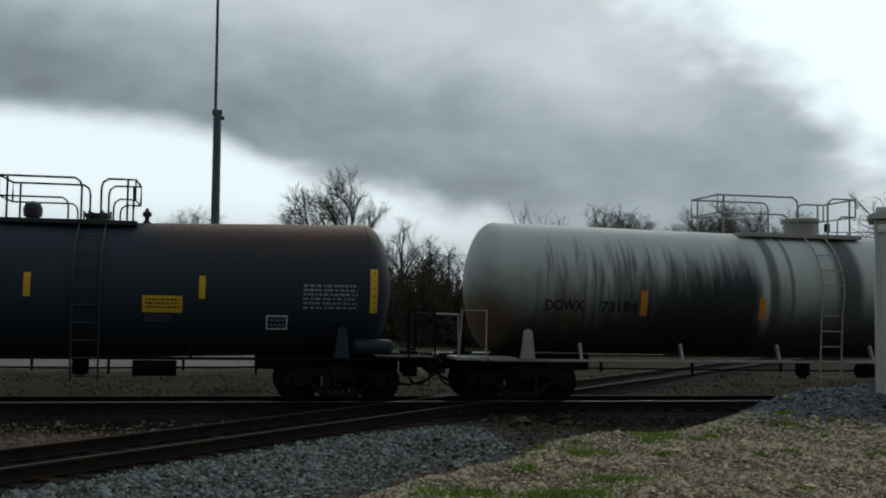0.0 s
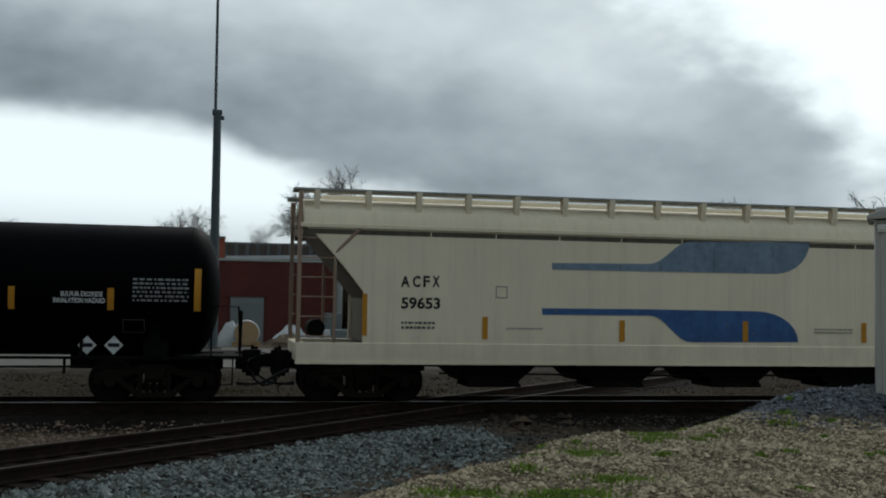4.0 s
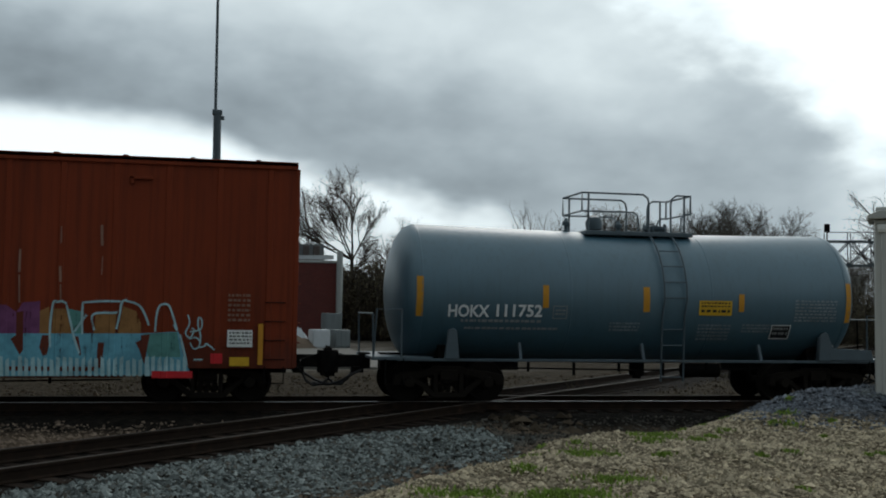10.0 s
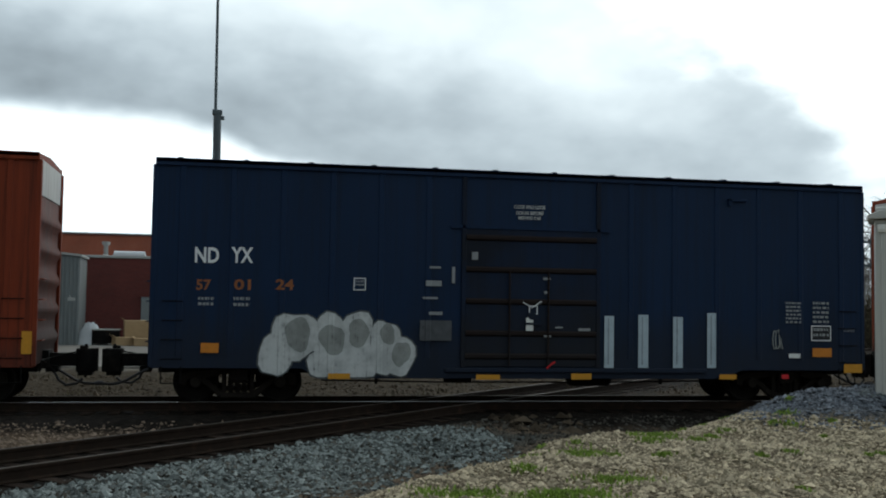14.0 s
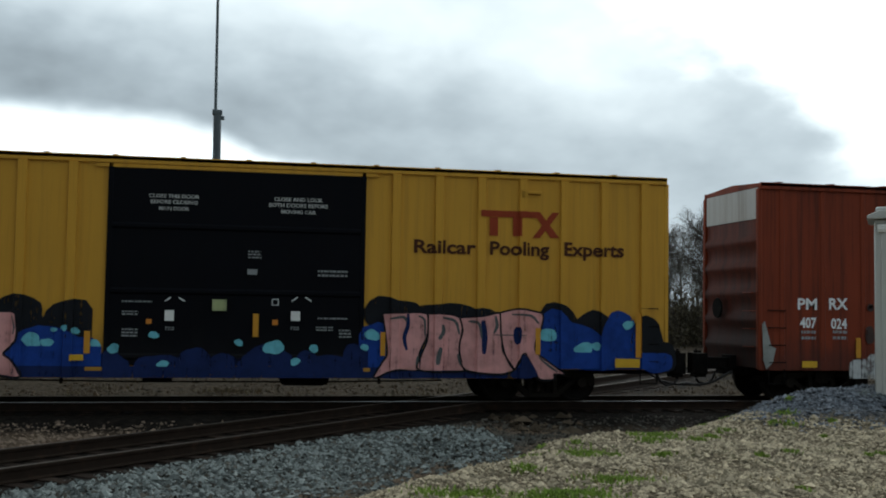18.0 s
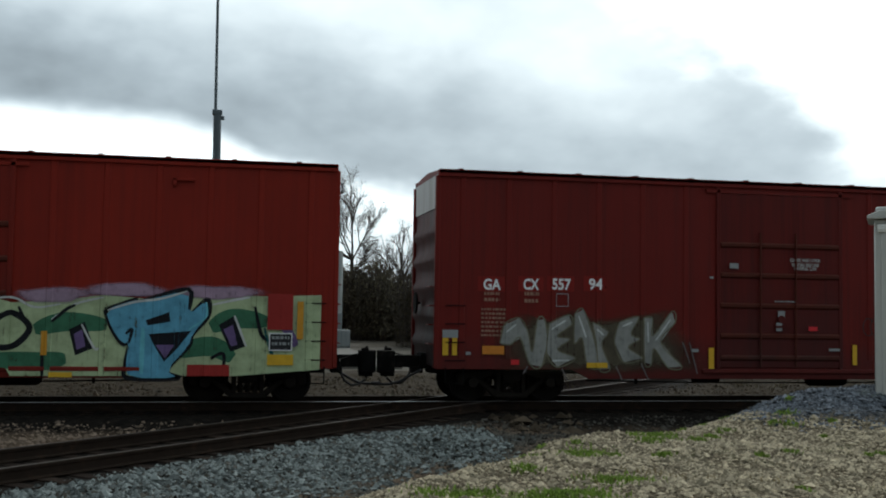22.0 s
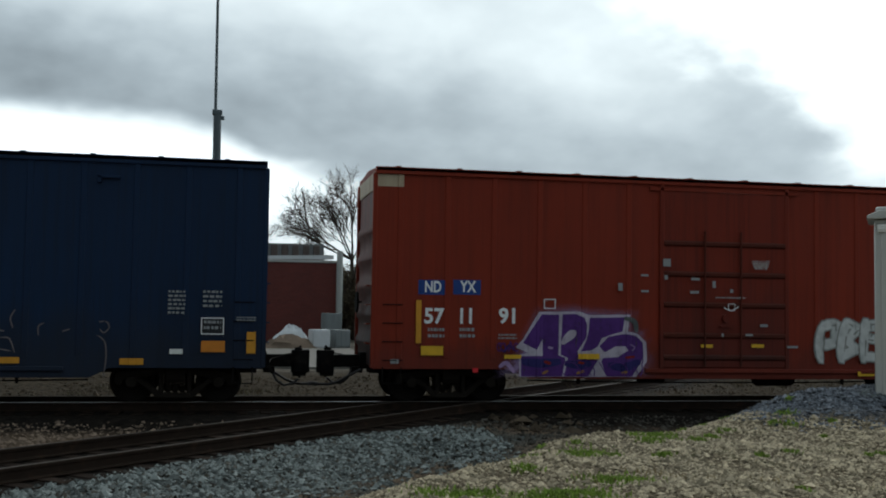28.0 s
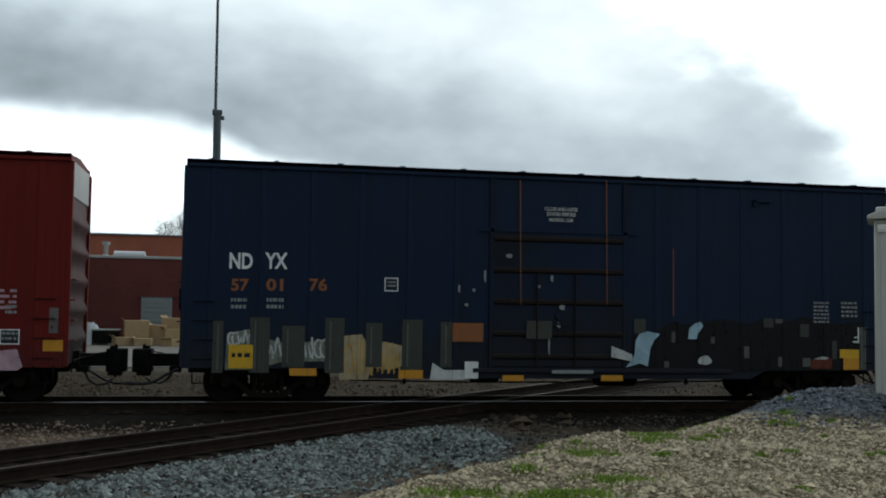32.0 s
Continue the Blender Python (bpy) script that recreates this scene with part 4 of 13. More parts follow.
    for i, (a, b) in enumerate(rails):
        out_, in_ = (a, b) if i == 0 else (b, a)
        s = 1 if i == 0 else -1
        for y in (-0.72, 0.72):
            part("railing", Geo().tube([(out_, y, pz + 0.45), (out_, y, pz + hgt), (in_ - s * 0.14, y, pz + hgt), (in_ - s * 0.03, y, pz + hgt - 0.08), (in_, y, pz + hgt - 0.2), (in_, y, pz)], 0.024, 7), rail_mat, car)
            part("railing", Geo().tube([(out_, y, pz + 0.45), (in_ - s * 0.38, y, pz + 0.45), (in_ - s * 0.29, y, pz + 0.38), (in_ - s * 0.26, y, pz + 0.28), (in_ - s * 0.26, y, pz)], 0.02, 6), rail_mat, car)
            part("rail_post", Geo().tube([(out_ + s * 0.16, y, pz - 0.05), (out_ + s * 0.16, y, pz + hgt)], 0.024, 7), rail_mat, car)
        part("railing", Geo().tube([(out_, -0.72, pz + hgt), (out_, 0.72, pz + hgt)], 0.024, 7), rail_mat, car)
        part("railing", Geo().tube([(out_, -0.72, pz + 0.45), (out_, 0.72, pz + 0.45)], 0.02, 7), rail_mat, car)
    if plat:
        if bowl == "cap":
            part("manway", Geo().lathe([(0, 0.4), (0.36, 0.4), (0.38, 0.47), (0.46, 0.47), (0.5, 0.4), (0.52, 0.02)], (dome - 0.05, 0, top - 0.03), "z", 22), rail_mat, car, "bolted housing over the valves")
        else:
            man, rel, *vents = fits or [dome + b_ * bowl for b_ in (0.45, -1.1, -0.48, -1.8)]
            part("manway", Geo().lathe([(0, 0.24), (0.14, 0.24), (0.15, 0.3), (0.22, 0.3), (0.24, 0.02)], (man, 0, top - 0.02), "z", 18), rail_mat, car)
            for q in range(6):
                a = q * math.pi / 3
                part("eye_bolt", Geo().cyl((man + 0.28 * math.cos(a), 0.28 * math.sin(a), top + 0.05), (man + 0.28 * math.cos(a), 0.28 * math.sin(a), top + 0.26), 0.025, n=6), rail_mat, car)
            part("relief_valve", Geo().lathe([(0, 0.13), (0.1, 0.13), (0.12, 0.19), (0.28, 0.21), (0.4, 0.16), (0.46, 0.03)], (rel, 0, top - 0.02), "z", 16), rail_mat, car)
            for q in vents:
                k = sag * min(1.0, abs(q) / hx)
                part("vent", Geo().lathe([(0, 0.09), (0.06, 0.09), (0.08, 0.05), (0.16, 0.05), (0.18, 0.1), (0.26, 0.1), (0.3, 0.05), (0.36, 0.03)], (q, 0, top + k - 0.03), "z", 10), rail_mat, car)
    if ladder:
        lx = fits[0] if fits else dome - 0.1 if bowl == "cap" else dome + 0.29 * bowl
        arc = [(lx, -(r + 0.1) * math.cos(a), cz + (r + 0.1) * math.sin(a)) for a in np.linspace(0.0, 1.25, 7)]
        for d in (-0.27, 0.27):
            part("ladder_rail", Geo().tube([(lx + d, -1.42, 0.5), (lx + d, -1.5, cz - 0.4)] + [(p[0] + d, p[1], p[2]) for p in arc], 0.022, 6), rail_mat, car)
        for i in range(9):
            z = 0.6 + 0.36 * i
            a = math.asin(max(-1, min(0.95, (z - cz) / (r + 0.1)))) if z > cz else 0
            y = -(r + 0.1) * math.cos(a) if z > cz else -1.46
            part("rung", Geo().tube([(lx - 0.27, y, z), (lx + 0.27, y, z)], 0.015, 5), rail_mat, car)
    for x in (-bogie, bogie):
        truck(car, x)
    ends(car, hx + 0.42)
    return car, TankSide(car, r, cz + sag, sag, hx, (x0, x1))


class TankSide(Side):
    """The camera side of a round tank: marks bend round the barrel."""

    def __init__(self, car, r, cz, sag, hx, span):
        self.car, self.y, self.layer, self.door, self.ribs = car, 0.0, 0, None, None
        self.r, self.cz, self.sag, self.hx, self.span = r, cz, sag, hx, span

    def out(self, x, z, d):
        """How far the barrel's near side stands out at (x, z), plus d."""
        over = max(0.0, self.span[0] + HEAD - x, x - self.span[1] + HEAD)
        r = self.r * math.sqrt(max(0.01, 1 - (over / HEAD) ** 2)) + d
        q = (z - self.cz + self.sag * max(0.0, 1 - abs(x) / self.hx)) / r
        return r * math.sqrt(1 - max(-0.98, min(0.98, q)) ** 2)

    def lay(self, name, me, x, z, label="", lift=None):
        self.layer += 1
        d = 0.004 + 0.0007 * self.layer if lift is None else lift
        bm = bmesh.new()
        bm.from_mesh(me)
        bmesh.ops.translate(bm, verts=bm.verts, vec=(x, 0, z))
        lo, hi = min(v.co.z for v in bm.verts), max(v.co.z for v in bm.verts)
        e = math.ceil(lo / 0.06) * 0.06
        while e < hi:
            bmesh.ops.bisect_plane(bm, geom=bm.verts[:] + bm.edges[:] + bm.faces[:], plane_co=(0, 0, e), plane_no=(0, 0, 1))
            e += 0.06
        for v in bm.verts:
            v.co.y = -self.out(v.co.x, v.co.z, d) - 0.004
        bm.to_mesh(me)
        bm.free()
        return part(name, me, None, self.car, label)


def hopper(label, uc, paint, long=17.5, bogie=7.23):
    """A covered hopper: side sheets with sloped ends, deep sill, hipped roof with running boards, end frames and outlets."""
    car = start_car("covered_hopper", label, uc, "hopper car")
    hx, Y = long / 2, 1.45
    side = [(-hx + 1.42, 1.3), (-hx + 1.42, 2.42), (-hx + 0.95, 3.0), (-hx + 0.3, 3.72), (-hx + 0.12, 3.78), (hx - 0.12, 3.78), (hx - 0.3, 3.72), (hx - 0.95, 3.0), (hx - 1.42, 2.42), (hx - 1.42, 1.3)]
    for s in (-1, 1):
        part("side_sheet", Geo().prism(side, "y", s * Y, s * (Y - 0.08)), paint, car, "smooth painted steel side", bevel=0.006)
        part("side_sill", Geo().box(-hx, hx, min(s * (Y + 0.02), s * (Y - 0.12)), max(s * (Y + 0.02), s * (Y - 0.12)), 0.9, 1.32), paint, car, bevel=0.012)
        part("sill_flange", Geo().box(-hx, hx, min(s * (Y + 0.05), s * (Y - 0.12)), max(s * (Y + 0.05), s * (Y - 0.12)), 0.86, 0.905), paint, car)
        part("side_chord", Geo().prism([(s * (Y + 0.05), 3.86), (s * (Y + 0.05), 3.78), (s * (Y - 0.1), 3.74), (s * (Y - 0.1), 3.9)], "x", -hx + 0.05, hx - 0.05), paint, car)
        part("roof_hip", Geo().prism([(s * (Y + 0.02), 3.86), (s * (Y - 0.02), 4.1), (s * (Y - 0.2), 4.3), (s * (Y - 0.6), 4.42), (s * (Y - 0.6), 4.3), (s * (Y - 0.3), 4.15), (s * (Y - 0.1), 3.9)], "x", -hx + 0.12, hx - 0.12), paint, car, "rounded roof edge")
        # dark strip drawn as the shadow line below the overhanging chord
        part("chord_groove", Geo().box(-hx + 0.1, hx - 0.1, min(s * (Y + 0.004), s * (Y - 0.04)), max(s * (Y + 0.004), s * (Y - 0.04)), 3.64, 3.745), M["chord_shade"], car, "dark strip painted as the shadow under the roof chord")
        part("running_board", Geo().box(-hx - 0.1, hx + 0.1, min(s * 0.75, s * 1.42), max(s * 0.75, s * 1.42), 4.58, 4.63), M["board"], car, "galvanised grating walkway", bevel=0.008)
        for i in range(16):
            x = -hx + 0.4 + i * (long - 0.8) / 15
            part("board_bracket", Geo().prism([(s * 1.43, 4.6), (s * 1.43, 4.52), (s * 1.36, 4.16), (s * 1.22, 4.24), (s * 1.2, 4.6)], "x", x - 0.06, x + 0.06), paint, car)
        for i in range(1, 10):
            x = -hx + 1.42 + i * (long - 2.84) / 10
            part("seam", Geo().box(x - 0.012, x + 0.012, min(s * Y, s * (Y + 0.006)), max(s * Y, s * (Y + 0.006)), 1.32, 3.78), paint, car)
    part("roof", Geo().prism([(-0.9, 4.36), (-0.6, 4.46), (0.6, 4.46), (0.9, 4.36), (0.9, 4.3), (-0.9, 4.3)], "x", -hx + 0.12, hx - 0.12), paint, car)
    part("hatch_trough", Geo().box(-hx + 0.6, hx - 0.6, -0.35, 0.35, 4.44, 4.6), paint, car, bevel=0.03)
    core = [(-hx + 1.5, 1.3), (-hx + 1.5, 2.4), (-hx + 0.4, 3.75), (hx - 0.4, 3.75), (hx - 1.5, 2.4), (hx - 1.5, 1.3)]
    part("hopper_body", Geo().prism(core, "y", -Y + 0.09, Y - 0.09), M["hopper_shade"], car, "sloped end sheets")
    for c in (-1, 1):
        e = lambda d: c * (hx - d)
        for y in (-1.4, 1.4):
            part("end_post", Geo().box(min(e(0), e(0.09)), max(e(0), e(0.09)), y - 0.05, y + 0.05, 1.3, 4.56), M["rusty_cream"], car, bevel=0.01)
            part("end_post", Geo().box(min(e(0.78), e(0.84)), max(e(0.78), e(0.84)), y - 0.04, y + 0.04, 1.3, 3.3), M["rusty_cream"], car, bevel=0.01)
        part("end_brace", Geo().tube([(e(0.82), -1.42, 3.25), (e(1.35), -1.46, 3.8)], 0.04, 6), M["rusty_cream"], car)
        for k in range(6):
            z = 1.45 + 0.42 * k
            part("rung", Geo().tube([(e(0.05), -1.43, z), (e(0.8), -1.43, z)], 0.016, 5), M["rusty_cream"], car)
        for k in range(7):
            z = 1.5 + 0.42 * k
            part("rung", Geo().tube([(e(-0.03), -1.3, z), (e(-0.03), -0.85, z)], 0.016, 5), M["rusty_cream"], car)
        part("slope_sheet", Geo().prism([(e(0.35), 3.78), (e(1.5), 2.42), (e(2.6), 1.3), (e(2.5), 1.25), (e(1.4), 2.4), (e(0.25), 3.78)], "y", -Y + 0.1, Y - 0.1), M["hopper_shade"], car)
        part("end_sill", Geo().box(min(e(0), e(0.2)), max(e(0), e(0.2)), -1.4, 1.4, 0.92, 1.3), paint, car, bevel=0.01)
        part("centre_stub", Geo().box(min(e(0.1), e(3.0)), max(e(0.1), e(3.0)), -0.3, 0.3, 0.66, 0.95), M["steel_black"], car)
        part("sill_step", Geo().tube([(e(0.1), -1.44, 0.9), (e(0.1), -1.46, 0.35), (e(0.55), -1.46, 0.35), (e(0.55), -1.44, 0.9)], 0.018, 6), M["steel_black"], car)
        part("air_tank", Geo().cyl((e(0.5), -0.5, 1.6), (e(0.5), 0.4, 1.6), 0.2), M["steel_black"], car)
    part("centre_sill", Geo().box(-hx + 2.5, hx - 2.5, -0.25, 0.25, 0.75, 1.0), M["steel_black"], car)
    for i in range(4):
        x = -4.35 + i * 2.9
        part("outlet_hopper", Geo().prism([(x - 1.3, 1.1), (x - 0.5, 0.42), (x + 0.5, 0.42), (x + 1.3, 1.1)], "y", -1.2, 1.2), M["steel_black"], car, "discharge hopper with sliding gate")
        part("outlet_gate", Geo().box(x - 0.6, x + 0.6, -1.28, -0.1, 0.36, 0.43).cyl((x + 0.5, -1.32, 0.46), (x + 0.5, -1.1, 0.46), 0.05, n=8), M["steel_black"], car)
    part("brake_rod", Geo().tube([(-5.6, -1.25, 0.66), (0, -1.25, 0.62), (5.6, -1.25, 0.66)], 0.022, 6), M["steel_black"], car)
    for x in (-bogie, bogie):
        truck(car, x)
    ends(car, hx)
    return car, Side(car, -Y)


def rib_row(hx, door, step=0.98):
    """Posts at even steps from the door out to both ends."""
    out = []
    for s, e in ((-1, door[0]), (1, door[1])):
        n = round((hx - 0.3 - abs(e)) / step)
        out += [e + s * (i + 0.75) * (hx - 0.3 - abs(e)) / n for i in range(n)]
    return out


def worn(name, base, dirt, streak=0.35, second=None, cover=0.3, vary=0.22, rough=0.55, spec=0.16, splash_to=1.7, splash_by=0.55):
    """Old car paint: sheets of slightly different tone, fading, run-down streaks, thin rust runs and splashed grime."""
    m = bpy.data.materials.new(name)
    m.use_nodes = True
    n = Nodes(m.node_tree)
    vec = n.add("ShaderNodeTexCoord").outputs["Object"]
    q = n.add("ShaderNodeSeparateXYZ", Vector=vec)
    sheet = n.add("ShaderNodeTexWhiteNoise")
    sheet.noise_dimensions = "1D"
    n.put(sheet, "W", n.math("FLOOR", n.math("MULTIPLY_ADD", q.outputs[0], 0.62, 0.3)))
    big, mid, fine = n.noise(vec, 0.55, 5.0, 0.6), n.noise(n.scaled(vec, 1, 1, 0.35), 2.2, 5.0, 0.62), n.noise(vec, 45, 3.0, 0.6)
    run = n.noise(n.scaled(vec, 6.0, 6.0, 0.2), 1.3, 5.0, 0.7)
    thin = n.noise(n.scaled(vec, 22.0, 22.0, 0.3), 1.0, 3.0, 0.6)
    col = c3(*base)
    if second:
        col = n.mix(n.span(big, 1 - cover - 0.12, 1 - cover + 0.12), col, c3(*second))
    col = n.mix(n.math("MULTIPLY", n.span(run, 0.44, 0.7), streak), col, c3(*dirt))
    col = n.mix(n.math("MULTIPLY", n.math("MULTIPLY", n.span(thin, 0.6, 0.72), n.span(mid, 0.42, 0.62)), streak), col, c3(*[v * 0.5 for v in dirt]))
    splash = n.math("SUBTRACT", 1.0, n.span(n.math("ADD", q.outputs[2], n.math("MULTIPLY_ADD", mid, 1.6, -0.8)), 0.8, splash_to))
    col = n.mix(n.math("MULTIPLY", splash, splash_by * min(1.0, streak * 2.2)), col, c3(*[v * 0.45 + 0.012 for v in dirt]))
    v = n.math("ADD", n.math("MULTIPLY_ADD", sheet.outputs[0], 0.5 * vary, 1 - 0.25 * vary), n.math("MULTIPLY_ADD", big, 1.6 * vary, -0.8 * vary))
    v = n.math("ADD", v, n.math("ADD", n.math("MULTIPLY_ADD", mid, 1.2 * vary, -0.6 * vary), n.math("MULTIPLY_ADD", fine, 0.6 * vary, -0.3 * vary)))
    col = n.mix(1.0, col, n.add("ShaderNodeCombineColor", Red=v, Green=v, Blue=v).outputs[0], "MULTIPLY")
    bump = n.add("ShaderNodeBump", Strength=0.12, Distance=0.05, Height=n.math("ADD", mid, n.math("MULTIPLY", fine, 0.15)))
    s = n.add("ShaderNodeBsdfPrincipled", Base_Color=col, Normal=bump.outputs[0], Roughness=n.math("MULTIPLY_ADD", mid, 0.3, rough - 0.1, clamp=True))
    n.put(s, "Specular IOR Level", spec)
    n.add("ShaderNodeOutputMaterial", Surface=s.outputs[0])
    return m


M["board"] = surface("galvanised_grating", (0.34, 0.35, 0.33), 0.6, 0.2, 0.25, 6, 60, 0.3)
# cream darkened to paint in the shade of the recessed ends, plus rusty streaks
M["hopper_shade"] = worn("shaded_hopper_end_paint", (0.2, 0.17, 0.13), (0.07, 0.045, 0.03), 0.6)
# shadow tone for the strip under the roof chord
M["chord_shade"] = worn("chord_shadow_paint", (0.13, 0.12, 0.09), (0.05, 0.045, 0.035), 0.6)
M["rusty_cream"] = worn("rusty_cream_paint", (0.36, 0.26, 0.19), (0.14, 0.07, 0.045), 0.6)
M["cream"] = worn("cream_hopper_paint", (0.92, 0.815, 0.62), (0.5, 0.38, 0.25), 0.13, (0.8, 0.71, 0.55), 0.3, 0.12)
M["black_tank"] = worn("black_tank_paint", (0.0016, 0.0019, 0.0026), (0.003, 0.003, 0.003), 0.4, rough=0.5, spec=0.02)
M["blue_tank"] = surface("blue_grey_tank_paint", (0.055, 0.122, 0.16), 0.42, 0.0, 0.2, 0.9, 30, 0.02, 0.35, None, 0.3, (0.033, 0.074, 0.095), 0.9)
M["brown_box"] = worn("oxide_brown_paint", (0.2, 0.034, 0.011), (0.05, 0.014, 0.008), 0.4)
M["brown_box2"] = worn("weathered_oxide_paint", (0.2, 0.035, 0.013), (0.045, 0.013, 0.008), 0.65, vary=0.34)
M["maroon_box"] = worn("maroon_paint", (0.138, 0.011, 0.0075), (0.05, 0.008, 0.006), 0.35)
M["red_box"] = worn("bright_oxide_paint", (0.21, 0.015, 0.007), (0.11, 0.011, 0.007), 0.3)
M["rust_box"] = worn("rust_red_paint", (0.195, 0.024, 0.01), (0.09, 0.015, 0.008), 0.35)
M["blue_box"] = worn("navy_boxcar_paint", (0.006, 0.02, 0.053), (0.008, 0.012, 0.02), 0.4, splash_to=2.4, splash_by=0.7)
M["blue_box2"] = worn("faded_navy_paint", (0.006, 0.017, 0.043), (0.01, 0.011, 0.016), 0.5, splash_to=2.4, splash_by=0.7)
M["yellow_end"] = worn("sooty_yellow_end_paint", (0.36, 0.19, 0.035), (0.03, 0.02, 0.012), 0.8, vary=0.3, splash_to=3.4, splash_by=0.9)
M["yellow_box"] = worn("railcar_yellow_paint", (0.56, 0.29, 0.035), (0.28, 0.14, 0.03), 0.3, vary=0.12)
M["black_door"] = worn("black_door_paint", (0.0035, 0.004, 0.006), (0.006, 0.0055, 0.0055), 0.3, spec=0.06)
for nm, c_ in (("brown", (0.16, 0.027, 0.01)), ("maroon", (0.1, 0.0085, 0.006)), ("red", (0.17, 0.013, 0.0065)), ("rust", (0.16, 0.02, 0.009)), ("navy", (0.006, 0.0165, 0.043))):
    M[nm + "_door"] = worn("greasy_" + nm + "_door_paint", c_, [v * 0.35 + 0.003 for v in c_], 0.5, [v * 0.25 + 0.006 for v in c_] if nm == "navy" else None, 0.5, splash_to=3.4, splash_by=0.8 if nm in ("brown", "navy") else 0.5)
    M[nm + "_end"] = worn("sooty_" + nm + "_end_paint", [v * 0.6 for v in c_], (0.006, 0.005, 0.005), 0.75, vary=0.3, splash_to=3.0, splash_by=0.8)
M["end_white"] = worn("grubby_white_paint", (0.5, 0.5, 0.48), (0.2, 0.14, 0.1), 0.4)
M["end_rusty"] = worn("rusty_primer_paint", (0.17, 0.11, 0.07), (0.04, 0.02, 0.012), 0.6)
M["end_buff"] = worn("buff_primer_paint", (0.42, 0.34, 0.24), (0.2, 0.1, 0.06), 0.4)
M["end_orange"] = worn("rust_orange_primer_paint", (0.3, 0.16, 0.075), (0.1, 0.05, 0.03), 0.5, (0.4, 0.35, 0.28), 0.25)
M["door_rust"] = worn("dark_rusty_bar_paint", (0.014, 0.008, 0.0065), (0.008, 0.006, 0.005), 0.4)
M["door_dark"] = worn("dark_oxide_bar_paint", (0.075, 0.014, 0.007), (0.03, 0.01, 0.006), 0.4)
M["tank_rail"] = surface("tank_railing_paint", (0.03, 0.03, 0.032), 0.5, 0.1, 0.25)
M["blue_rail"] = surface("blue_grey_railing_paint", (0.08, 0.105, 0.12), 0.5, 0.1, 0.25)
M["dowx_rail"] = surface("rusty_white_railing", (0.3, 0.29, 0.26), 0.6, 0.1, 0.3, second=(0.2, 0.1, 0.05))


def stained(name, base, stain_fn, rough=0.6):
    """Tank paint with stains that have shapes of their own along the barrel."""
    m = bpy.data.materials.new(name)
    m.use_nodes = True
    n = Nodes(m.node_tree)
    vec = n.add("ShaderNodeTexCoord").outputs["Object"]
    q = n.add("ShaderNodeSeparateXYZ", Vector=vec)
    big, fine = n.noise(vec, 0.8, 5.0, 0.6), n.noise(vec, 30, 3.0)
    run = n.noise(n.scaled(vec, 5.0, 0.1, 0.16), 1.5, 6.0, 0.75)
    col = stain_fn(n, c3(*base), q.outputs[0], q.outputs[2], big, fine, run)
    v = n.math("ADD", n.math("MULTIPLY_ADD", big, 0.3, 0.75), n.math("MULTIPLY", fine, 0.2))
    col = n.mix(1.0, col, n.add("ShaderNodeCombineColor", Red=v, Green=v, Blue=v).outputs[0], "MULTIPLY")
    s = n.add("ShaderNodeBsdfPrincipled", Base_Color=col, Roughness=n.math("MULTIPLY_ADD", fine, 0.2, rough - 0.1))
    n.put(s, "Specular IOR Level", 0.18)
    n.add("ShaderNodeOutputMaterial", Surface=s.outputs[0])
    return m


def rusty_crown(n, base, x, z, big, fine, run):
    edge = n.math("ADD", z, n.math("MULTIPLY_ADD", big, 0.9, -0.45))
    rust = n.mix(n.span(fine, 0.3, 0.7), c3(0.06, 0.02, 0.012), c3(0.1, 0.04, 0.024))
    bare = n.span(n.math("ABSOLUTE", n.math("ADD", x, 0.1)), 1.3, 2.2)
    thin = n.math("MULTIPLY", n.math("MULTIPLY", n.span(edge, 2.5, 3.7), bare), n.span(run, 0.25, 0.6, 0.25, 0.7))
    col = n.mix(thin, base, c3(0.06, 0.032, 0.022))
    return n.mix(n.math("MULTIPLY", n.span(edge, 3.4, 3.8), bare), col, rust)


